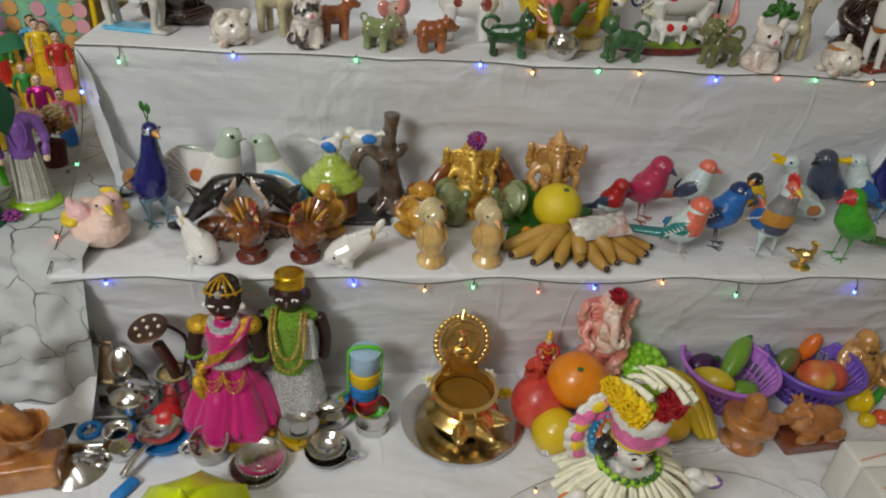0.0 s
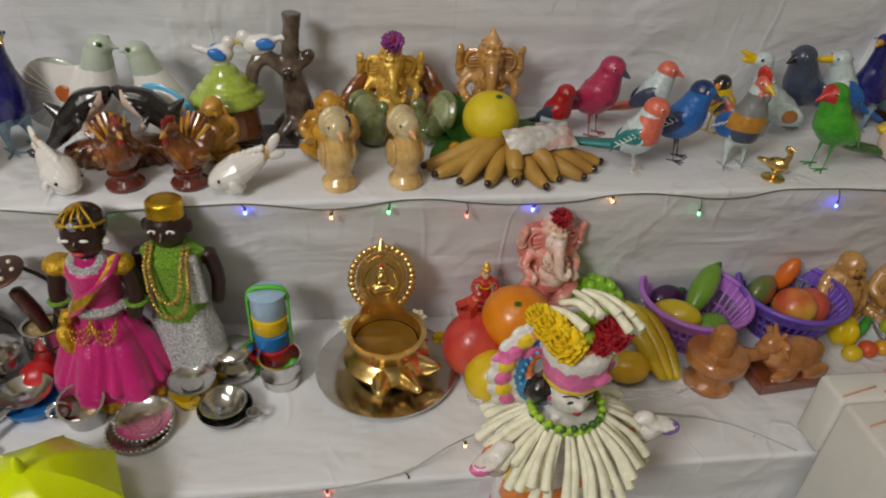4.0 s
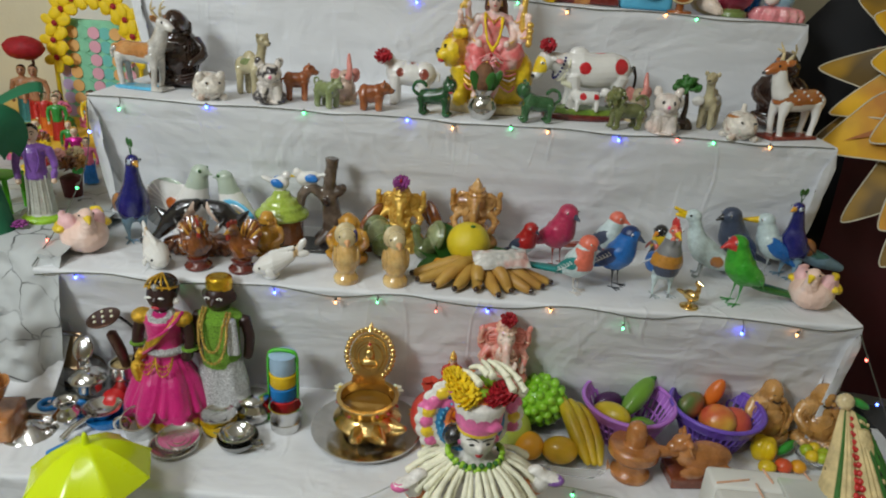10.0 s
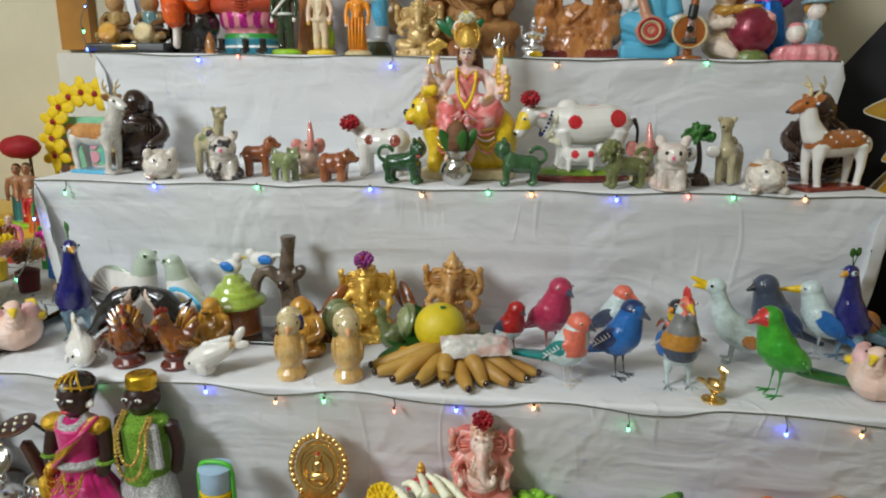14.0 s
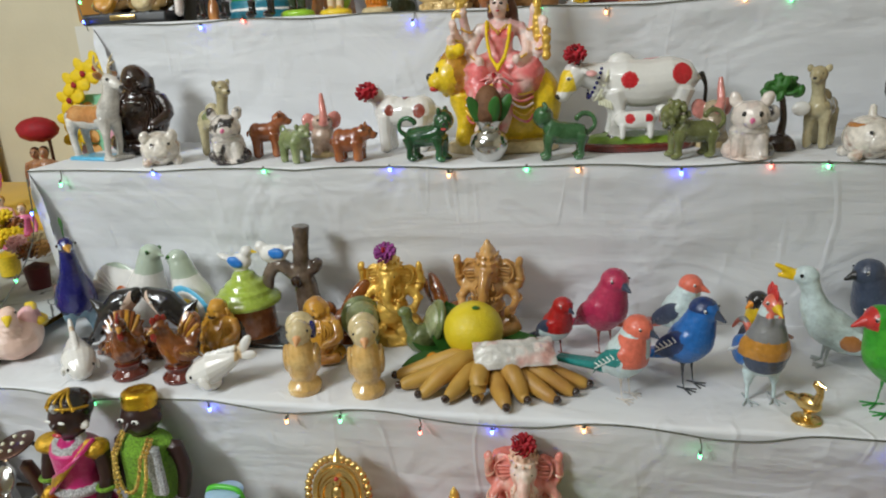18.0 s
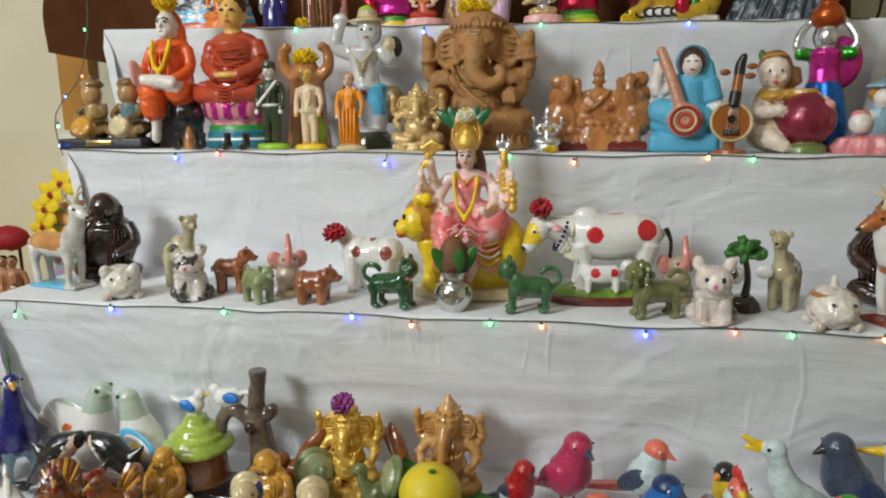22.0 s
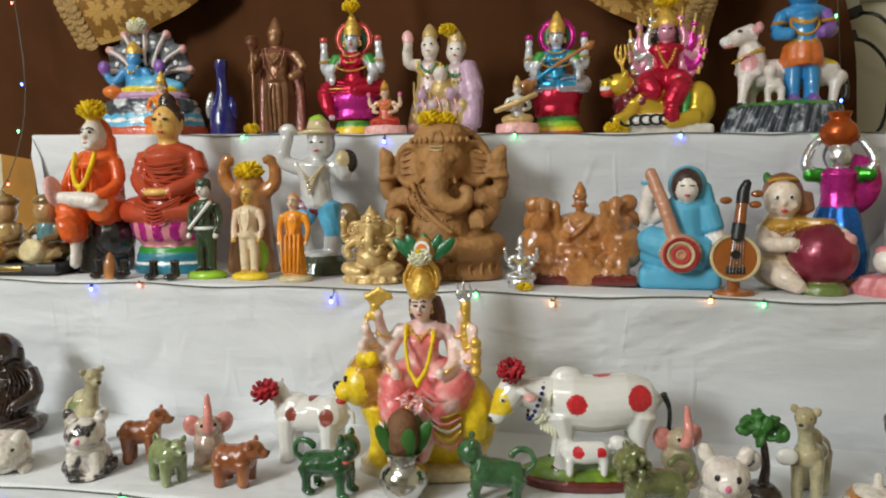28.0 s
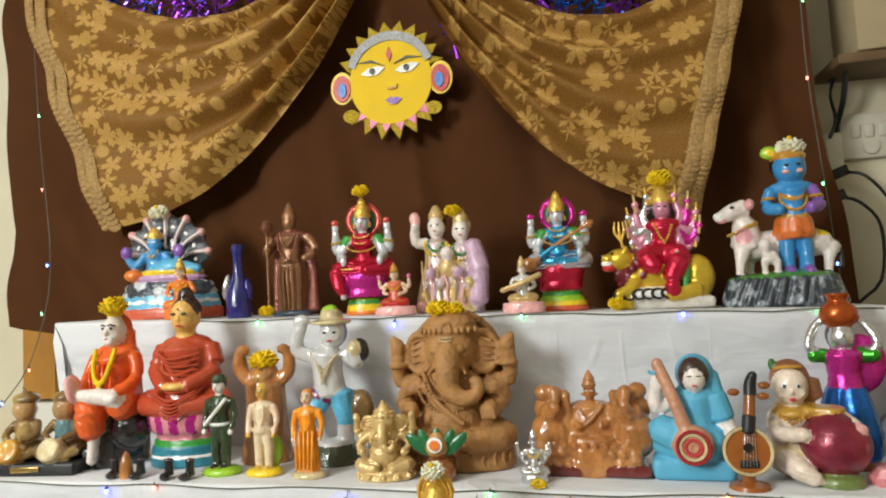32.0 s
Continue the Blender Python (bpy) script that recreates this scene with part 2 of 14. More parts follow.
class Shape:
    """One mesh put together from rounded solids, each with its own material."""

    def __init__(self):
        self.bm, self.mats, self.tints = bmesh.new(), [], []
        self.fine = self.bm.faces.layers.int.new("fine")

    def slot(self, m):
        if m not in self.mats:
            self.mats.append(m)
        return self.mats.index(m)

    def _take(self, geom, m, mtx):
        verts = [v for v in geom if isinstance(v, bmesh.types.BMVert)]
        bmesh.ops.transform(self.bm, matrix=mtx, verts=verts)
        k = self.slot(m)
        for f in {f for v in verts for f in v.link_faces}:
            f.material_index = k
        return self

    @sized(lambda c, r, *a: least(r))
    def ball(self, c, r, m, rx=0, ry=0, rz=0, seg=16, rings=10):
        r = (r, r, r) if isinstance(r, (int, float)) else r
        k, M, new_v, new_f = self.slot(m), pose(*c, rx, ry, rz) @ Matrix.Diagonal((*r, 1)), self.bm.verts.new, self.bm.faces.new
        rows = [[new_v(M @ Vector((0, 0, -1)))]]
        for i in range(1, rings):
            a = math.pi * (i / rings - 0.5)
            ca, sa = math.cos(a), math.sin(a)
            rows.append([new_v(M @ Vector((ca * math.cos(2 * math.pi * j / seg), ca * math.sin(2 * math.pi * j / seg), sa))) for j in range(seg)])
        rows.append([new_v(M @ Vector((0, 0, 1)))])
        for p, q in zip(rows, rows[1:]):
            for j in range(seg):
                n = (j + 1) % seg
                if len(p) == 1:
                    f = new_f((p[0], q[n], q[j]))
                elif len(q) == 1:
                    f = new_f((p[j], p[n], q[0]))
                else:
                    f = new_f((p[j], p[n], q[n], q[j]))
                f.material_index = k
        return self

    @sized(lambda a, b, ra, rb, *k: max(ra, rb))
    def cone(self, a, b, ra, rb, m, seg=14):
        a, b = Vector(a), Vector(b)
        k, turn = self.slot(m), (b - a).to_track_quat("Z", "Y").to_matrix()
        rows = [[self.bm.verts.new(p + turn @ Vector((r * math.cos(2 * math.pi * j / seg), r * math.sin(2 * math.pi * j / seg), 0))) for j in range(seg)] for p, r in ((a, ra), (b, rb))]
        fs = [self.bm.faces.new((rows[0][j], rows[0][(j + 1) % seg], rows[1][(j + 1) % seg], rows[1][j])) for j in range(seg)]
        fs += [self.bm.faces.new(rows[0][::-1]), self.bm.faces.new(rows[1])]
        for f in fs:
            f.material_index = k
        return self

    @sized(lambda p, r, *a: most(r))
    def limb(self, pts, r, m, seg=10):
        """A rounded tube through points with radii."""
        r = [r] * len(pts) if isinstance(r, (int, float)) else r
        pts = [Vector(p) for p in pts]
        if len(pts) > 2:
            P, Rr = [], []
            for i in range(len(pts) - 1):
                p0, p1, p2, p3 = pts[max(i - 1, 0)], pts[i], pts[i + 1], pts[min(i + 2, len(pts) - 1)]
                for j in range(4):
                    u = j / 4
                    P.append(0.5 * ((2 * p1) + (p2 - p0) * u + (2 * p0 - 5 * p1 + 4 * p2 - p3) * u * u + (3 * p1 - p0 - 3 * p2 + p3) * u ** 3))
                    Rr.append(r[i] * (1 - u) + r[i + 1] * u)
            P.append(pts[-1]); Rr.append(r[-1])
            pts, r = P, Rr
        n, rows = len(pts), []
        k = self.slot(m)
        up = Vector((0.13, 0.31, 0.94))
        first = pts[0] - (pts[1] - pts[0]).normalized() * r[0] * 0.7
        last = pts[-1] + (pts[-1] - pts[-2]).normalized() * r[-1] * 0.7
        for i, p in enumerate(pts):
            d = (pts[min(i + 1, n - 1)] - pts[max(i - 1, 0)]).normalized()
            s = d.cross(up)
            if s.length < 0.05:
                s = d.cross(Vector((1, 0, 0)))
            s.normalize()
            u2 = s.cross(d)
            rows.append([self.bm.verts.new(p + r[i] * (math.cos(a) * s + math.sin(a) * u2)) for a in (2 * math.pi * j / seg for j in range(seg))])
        for i in range(n - 1):
            for j in range(seg):
                f = self.bm.faces.new((rows[i][j], rows[i][(j + 1) % seg], rows[i + 1][(j + 1) % seg], rows[i + 1][j]))
                f.material_index = k
        for row, tip in ((rows[0], first), (rows[-1], last)):
            v = self.bm.verts.new(tip)
            for j in range(seg):
                f = self.bm.faces.new((row[j], row[(j + 1) % seg], v))
                f.material_index = k
        return self

    def turned(self, prof, m, c=(0, 0, 0), seg=24, sx=1.0, sy=1.0, rx=0, ry=0, rz=0, wave=0.0, waves=8):
        """A turned body from (radius, height) pairs; radius 0 closes it. wave scallops the rim."""
        k, M, rows = self.slot(m), pose(*c, rx, ry, rz), []
        for r, z in prof:
            if r <= 1e-6:
                rows.append([self.bm.verts.new(M @ Vector((0, 0, z)))])
            else:
                rows.append([self.bm.verts.new(M @ Vector((sx * r * (1 + wave * math.cos(waves * a)) * math.cos(a), sy * r * (1 + wave * math.cos(waves * a)) * math.sin(a), z))) for a in (2 * math.pi * j / seg for j in range(seg))])
        for p, q in zip(rows, rows[1:]):
            for j in range(seg):
                a, b = p[j % len(p)], p[(j + 1) % len(p)]
                cc, d = q[(j + 1) % len(q)], q[j % len(q)]
                vs = [v for n, v in enumerate((a, b, cc, d)) if v not in (a, b, cc, d)[:n]]
                if len(vs) > 2:
                    self.bm.faces.new(vs).material_index = k
        return self

    @sized(lambda c, size, *a: min(size) / 2)
    def box(self, c, size, m, rx=0, ry=0, rz=0, bevel=0.002):
        g = bmesh.ops.create_cube(self.bm, size=1)["verts"]
        self._take(g, m, pose(*c, rx, ry, rz) @ Matrix.Diagonal((*size, 1)))
        if bevel:
            edges = list({e for v in g for e in v.link_edges})
            k = self.slot(m)
            res = bmesh.ops.bevel(self.bm, geom=edges, offset=bevel, segments=2, affect="EDGES", profile=0.5)
            for f in res["faces"]:
                f.material_index = k
        return self

    @sized(lambda c, R, r, *a: r)
    def ring(self, c, R, r, m, rx=0, ry=0, rz=0, seg=28, sides=8, sx=1.0, sy=1.0, arc=360.0, start=0.0):
        k, M, rows = self.slot(m), pose(*c, rx, ry, rz), []
        closed = arc >= 360
        n = seg if closed else seg + 1
        for i in range(n):
            a = radians(start + arc * i / seg)
            rows.append([self.bm.verts.new(M @ Vector((sx * (R + r * math.cos(b)) * math.cos(a), sy * (R + r * math.cos(b)) * math.sin(a), r * math.sin(b)))) for b in (2 * math.pi * j / sides for j in range(sides))])
        for i in range(seg):
            p, q = rows[i], rows[(i + 1) % n]
            for j in range(sides):
                self.bm.faces.new((p[j], p[(j + 1) % sides], q[(j + 1) % sides], q[j])).material_index = k
        if not closed:
            for row in (rows[0], rows[-1]):
                self.bm.faces.new(row).material_index = k
        return self

    @sized(lambda p, c, thick, *a: thick / 2)
    def slab(self, pts, c, thick, m, rx=0, ry=0, rz=0):
        """A flat cut-out of an outline in x, z with thickness along y."""
        k, M = self.slot(m), pose(*c, rx, ry, rz)
        a = [self.bm.verts.new(M @ Vector((x, -thick / 2, z))) for x, z in pts]
        b = [self.bm.verts.new(M @ Vector((x, thick / 2, z))) for x, z in pts]
        n = len(pts)
        fs = [self.bm.faces.new(a), self.bm.faces.new(b[::-1])]
        fs += [self.bm.faces.new((a[i], b[i], b[(i + 1) % n], a[(i + 1) % n])) for i in range(n)]
        for f in fs:
            f.material_index = k
        return self

    def tint(self, m, where):
        """Paints the part of the skin for which where(x, y, z) holds."""
        self.tints.append((where, self.slot(m)))
        return self

    def beads(self, pts, r, m, gap=2.1):
        """A string of small round beads through points."""
        pts = [Vector(p) for p in pts]
        for a, b in zip(pts, pts[1:]):
            n = max(1, round((b - a).length / (r * gap)))
            for i in range(n):
                self.ball(a.lerp(b, i / n), r, m, seg=6, rings=4)
        return self

    def squash(self, k):
        """Narrows the whole shape across x."""
        for v in self.bm.verts:
            v.co.x *= k
        return self

    def rough(self, amount, size):
        """Uneven, hand-made surface."""
        for v in self.bm.verts:
            v.co += amount * noise.noise_vector(v.co / size)
        return self

    def put(self, name, at=None, parent=None, label="", category="", group="", kind="", turn=0.0, scale=1.0, lean=0.0):
        if category in ("figurine", "statue", "doll"):
            self.bm = cast(self.bm, self.fine, self.mats, self.tints)
        ob = mesh_object(name, self.bm, self.mats, parent)
        if at is not None:
            ob.matrix_basis = pose(*at, lean, 0, turn) @ Matrix.Scale(scale, 4)
        return tagged(ob, label, category, group, kind)


# ---- plan ----
STEP_FRONT = (0.0, 0.595, 0.83, 1.06, 1.285, 1.51)
STEP_BACK = 1.76


def top(tier, x):
    """Height of a step's top at x."""
    return ((0, 0), (0.200, 0.0), (0.441, 0.010), (0.694, 0.0), (0.908, -0.016), (1.141, -0.029))[tier][0] + ((0, 0), (0.200, 0.0), (0.441, 0.010), (0.694, 0.0), (0.908, -0.016), (1.141, -0.029))[tier][1] * x


STEP_ENDS = ((0, 0), (-0.50, 1.10), (-0.437, 0.962), (-0.432, 0.962), (-0.438, 0.955), (-0.507, 0.985))


def plain(name, lo, hi, m, kind="structure", label="", category=""):
    s = Shape()
    s.box([(a + b) / 2 for a, b in zip(lo, hi)], [b - a for a, b in zip(lo, hi)], m, bevel=0)
    return s.put(name, label=label, category=category, kind=kind)


# ---- room ----
plain("floor", (-2.4, -2.6, -0.06), (2.4, 2.1, 0.0), FLOOR, label="grey tiled floor", category="floor")
plain("ceiling", (-2.4, -2.6, 2.8), (2.4, 2.1, 2.88), CEIL, label="white painted ceiling", category="ceiling")
plain("wall_north", (-2.4, 2.0, 0.0), (2.4, 2.1, 2.8), WALL, label="cream painted wall behind the curtain", category="wall")
plain("wall_south", (-2.4, -2.7, 0.0), (2.4, -2.6, 2.8), WALL, label="cream painted wall", category="wall")
plain("wall_west", (-2.5, -2.7, 0.0), (-2.4, 2.1, 2.8), WALL, label="cream painted wall", category="wall")
plain("wall_east", (2.4, -2.7, 0.0), (2.5, 2.1, 2.8), WALL, label="cream painted wall", category="wall")


# ---- stepped stand under white cloth ----
def cloth_step(tier, parent):
    """One step's cloth: top, front and both ends, with soft folds."""
    x0, x1 = STEP_ENDS[tier]
    y0 = STEP_FRONT[tier]
    y1 = STEP_FRONT[tier + 1] + 0.075 if tier < 5 else STEP_BACK
    zb = (lambda x: top(tier - 1, x) - 0.01) if tier > 1 else (lambda x: 0.0)
    bm = bmesh.new()
    nx = 140
    # section: back of the top to the nosing, round it, then down the front
    sect = [("t", 1 - i / 8) for i in range(8)] + [("n", i / 4) for i in range(5)] + [("r", i / 14) for i in range(1, 15)]
    grid = []
    inset = 0.035
    back = (0, 0.02, 0.062, 0.055, 0.035, 0.035)[tier]
    for i in range(-6, nx + 7):
        u = min(max(i / nx, 0), 1)
        side = min(i, 0) / 6 if i < 0 else (max(i - nx, 0) / 6)
        col = []
        for kind, v in sect:
            x = x0 + (x1 - x0) * u
            zt = top(tier, x)
            if kind == "t":
                p = Vector((x, y0 + 0.006 + (y1 - y0) * v, zt))
                p.z += 0.0012 * noise.noise(p * 9)
            elif kind == "n":
                a = v * math.pi / 2
                p = Vector((x, y0 + 0.006 - 0.006 * math.sin(a), zt - 0.006 + 0.006 * math.cos(a)))
            else:
                h = zt - 0.006 - zb(x)
                p = Vector((x, y0 + back * v ** 0.85, zt - 0.006 - h * v))
                fold = 0.006 * v * noise.noise(Vector((x * 5.5, tier * 7.1, v * 1.2))) + 0.004 * noise.noise(Vector((x * 3, tier * 3.3, v * 7)))
                p.y += fold + 0.0035 * v * math.sin(x * 23 + 9 * v + 3 * noise.noise(Vector((x * 4, tier, v)))) * max(0, noise.noise(Vector((x * 2.3, tier * 5.7, 0.4)))) * 2
                p.x += (0.5 - u) * 2 * inset * v * (abs(u - 0.5) * 2) ** 8
            if side:
                # the end of the cloth falls straight down
                drop = abs(side)
                zz = zb(x) + 0.02
                p.z = p.z + (zz - p.z) * drop
                p.x += (0.012 * math.sin(drop * 3 + v * 4)) * (1 if side > 0 else -1) - (1 if side > 0 else -1) * inset * drop * 0.8
            col.append(bm.verts.new(p))
        grid.append(col)
    for a, b in zip(grid, grid[1:]):
        for j in range(len(sect) - 1):
            bm.faces.new((a[j], a[j + 1], b[j + 1], b[j]))
    ob = mesh_object("step_cover", bm, [COTTON], parent)
    return ob


stand = tagged(new("stepped_display_stand"), "five-tier stand draped in creased white cotton cloth", "display stand")
for tier in range(1, 6):
    cloth_step(tier, stand)
    for side, end in ((1, STEP_ENDS[tier][0]), (-1, STEP_ENDS[tier][1])):
        bm = bmesh.new()
        y0, low = STEP_FRONT[tier] + 0.03, 0.0
        rows = [[bm.verts.new((end + side * (0.022 + 0.012 * (1 - j / 8)) + 0.006 * math.sin(i * 1.3 + j * 0.4), y0 + (STEP_BACK - y0) * i / 16, low + (top(tier, end) - 0.010 - low) * j / 8)) for j in range(9)] for i in range(17)]
        for a, b in zip(rows, rows[1:]):
            for j in range(8):
                bm.faces.new((a[j], a[j + 1], b[j + 1], b[j]))
        mesh_object("end_cover", bm, [COTTON], stand)

# ---- colours used in many things ----
WHITE = mat("white_glaze", (0.80, 0.78, 0.74), 0.14, 0, 0.05, 30, 0.10, 90, 0.7, fleck=0.04)
BLACKG = glaze("black_glaze", (0.012, 0.011, 0.012))
CREAM = glaze("cream_glaze", (0.62, 0.50, 0.28))
TAN = glaze("tan_glaze", (0.62, 0.38, 0.13), (0.70, 0.50, 0.22))
AMBER = glaze("amber_brown_glaze", (0.24, 0.070, 0.012), (0.06, 0.014, 0.005), (0.48, 0.64), 55)
CLAY = glaze("orange_clay_glaze", (0.42, 0.16, 0.045), (0.50, 0.22, 0.07))
CLAYL = glaze("light_clay_glaze", (0.50, 0.25, 0.07), (0.58, 0.33, 0.12))
OCHRE = glaze("ochre_gold_glaze", (0.58, 0.29, 0.035), (0.40, 0.16, 0.02))
TERRA = mat("matte_terracotta", (0.40, 0.195, 0.065), 0.60, 0, 0.18, 34, 0.7, 130)
GOLD = mat("gold_paint", (0.80, 0.50, 0.10), 0.30, 0.45, 0.15, 50, 0.7, 150, 0.2)
BRASS = mat("polished_brass", (0.80, 0.56, 0.22), 0.24, 1.0, 0.10, 40, 0.08, 90)
STEEL = mat("worn_steel", (0.66, 0.65, 0.63), 0.16, 1.0, 0.12, 40, 0.12, 60)
SILVER = mat("silver_paint", (0.72, 0.73, 0.76), 0.25, 0.9, 0.10, 60, 0.3, 150)
SILVERSKIN = mat("silver_white_paint", (0.70, 0.72, 0.78), 0.25, 0.30, 0.10, 60, 0.3, 150, 0.3)
SKIN = paint("pale_skin_paint", (0.80, 0.58, 0.42))
SKINW = paint("white_skin_paint", (0.82, 0.74, 0.68))
DARKSKIN = mat("dark_wood_skin", (0.030, 0.010, 0.009), 0.35, 0, 0.15, 50, 0.1, 100, 0.2)
RED = paint("red_enamel", (0.55, 0.03, 0.025))
ORANGE = paint("orange_enamel", (0.80, 0.20, 0.03))
SAFFRON = paint("saffron_enamel", (0.85, 0.30, 0.02))
YELLOW = paint("yellow_enamel", (0.85, 0.60, 0.03))
PINK = paint("pink_enamel", (0.80, 0.18, 0.35))
ROSE = paint("pale_rose_enamel", (0.82, 0.42, 0.40))
GREEN = paint("green_enamel", (0.03, 0.30, 0.05))
LIME = paint("lime_enamel", (0.30, 0.55, 0.03))
BLUE = paint("blue_enamel", (0.02, 0.20, 0.62))
SKY = paint("sky_blue_enamel", (0.10, 0.45, 0.68))
NAVY = glaze("navy_glaze", (0.008, 0.010, 0.14))
PURPLE = paint("purple_enamel", (0.24, 0.10, 0.42))
MAGENTA = mat("metallic_magenta", (0.62, 0.03, 0.30), 0.25, 0.55, 0.1, 60, 0.2, 160)
CRIMSON = mat("metallic_crimson", (0.55, 0.015, 0.05), 0.25, 0.5, 0.1, 60, 0.2, 160)
DKBROWN = glaze("dark_brown_glaze", (0.030, 0.012, 0.008))
EYE_W = paint("eye_white", (0.85, 0.85, 0.82))
EYE_B = paint("eye_black", (0.01, 0.01, 0.01))
PETALY = mat("yellow_petals", (0.85, 0.58, 0.01), 0.7, 0, 0.2, 90, 0.5, 300)
PETALW = mat("ivory_petals", (0.85, 0.83, 0.64), 0.7, 0, 0.12, 90, 0.4, 300)
PETALR = mat("dark_red_petals", (0.36, 0.006, 0.015), 0.6, 0, 0.2, 90, 0.4, 300)
LEAF = mat("leaf_green", (0.03, 0.14, 0.02), 0.45, 0, 0.25, 40, 0.3, 120)
GLASS = nodes_of("clear_plastic")[0]
GLASS.node_tree.nodes["Principled BSDF"].inputs["Transmission Weight"].default_value = 0.92
MILKY = mat("milky_plastic_film", (0.62, 0.60, 0.56), 0.2, 0, 0.3, 60, 0.6, 120, 0.4, second=(0.60, 0.34, 0.30), mix=(0.5, 0.7))
GLASS.node_tree.nodes["Principled BSDF"].inputs["Roughness"].default_value = 0.12
GLASS.node_tree.nodes["Principled BSDF"].inputs["IOR"].default_value = 1.15


def sheet(nu, nv, fn, m, name, parent=None, uv=False):
    """A cloth sheet over u, v in 0..1; fn gives the place."""
    bm = bmesh.new()
    layer = bm.loops.layers.uv.new("UVMap")
    vs = [[bm.verts.new(fn(i / nu, j / nv)) for j in range(nv + 1)] for i in range(nu + 1)]
    for i in range(nu):
        for j in range(nv):
            f = bm.faces.new((vs[i][j], vs[i + 1][j], vs[i + 1][j + 1], vs[i][j + 1]))
            for loop, (a, b) in zip(f.loops, ((i, j), (i + 1, j), (i + 1, j + 1), (i, j + 1))):
                loop[layer].uv = (a / nu, b / nv)
    return mesh_object(name, bm, [m], parent)


def flower(s, c, r, m, centre=None, n=10, layers=3, tilt=0.0):
    """A bloom added to a shape: a full ruffled head for three layers, an open one for two."""
    M = pose(*c, tilt, 0, 0)
    if layers > 2:
        s.ball(M @ Vector((0, 0, 0.15 * r)), (r * 0.72, r * 0.72, r * 0.5), m, seg=10, rings=6)
        for k in range(4 * n):
            b = math.asin(-0.10 + 1.08 * k / (4 * n))
            a = 2.39996 * k
            d = Vector((math.cos(a) * math.cos(b), math.sin(a) * math.cos(b), 0.85 * math.sin(b)))
            s.ball(M @ (d * r * 0.80 + Vector((0, 0, 0.15 * r))), (r * 0.27, r * 0.20, r * 0.09), m, tilt, -40 + 30 * math.sin(k), math.degrees(a), 6, 4)
    else:
        for k in range(layers):
            rr = r * (1 - 0.24 * k)
            for i in range(n):
                a = 2 * math.pi * (i + 0.5 * k) / n
                s.ball(M @ Vector((math.cos(a) * rr * 0.6, math.sin(a) * rr * 0.6, r * 0.22 * k)), (rr * 0.45, rr * 0.22, r * 0.13), m, tilt, 0, math.degrees(a), 6, 4)
    if centre:
        s.ball(M @ Vector((0, 0, r * (0.95 if layers > 2 else 0.5))), r * 0.22, centre, seg=8, rings=6)
    return s
# ---- curtain and swags behind the stand ----
def curtain_at(u, v):
    x = -0.90 + 1.90 * u + 0.02 * math.sin(9 * v + 5 * u)
    z = 2.75 - (2.75 - 1.10) * v
    y = 1.83 + 0.034 * abs(math.sin(x * 8.5 + 1.2 * z)) ** 0.6 - 0.034 + 0.016 * math.sin(x * 17 + 0.8 * noise.noise(Vector((x * 2, 0, z)))) * (0.45 + 0.55 * abs(u - 0.45) * 2) + 0.016 * noise.noise(Vector((x * 6, 3, z * 2.2))) + 0.012 * noise.noise(Vector((x * 14 + z * 4, 7, z * 3))) + 0.009 * math.sin(26 * x + 18 * z + 2 * noise.noise(Vector((x * 3, 1, z * 3))))
    if u < 0.14:
        z += 0.05 * (0.14 - u) / 0.14 * v
    y += 0.006 * math.exp(-((z - 1.385) / 0.006) ** 2)
    return Vector((x, y, z))


back_curtain = sheet(150, 60, curtain_at, BROWN, "back_curtain")
tagged(back_curtain, "dark brown cloth curtain hanging in soft folds behind the stand", "curtain")


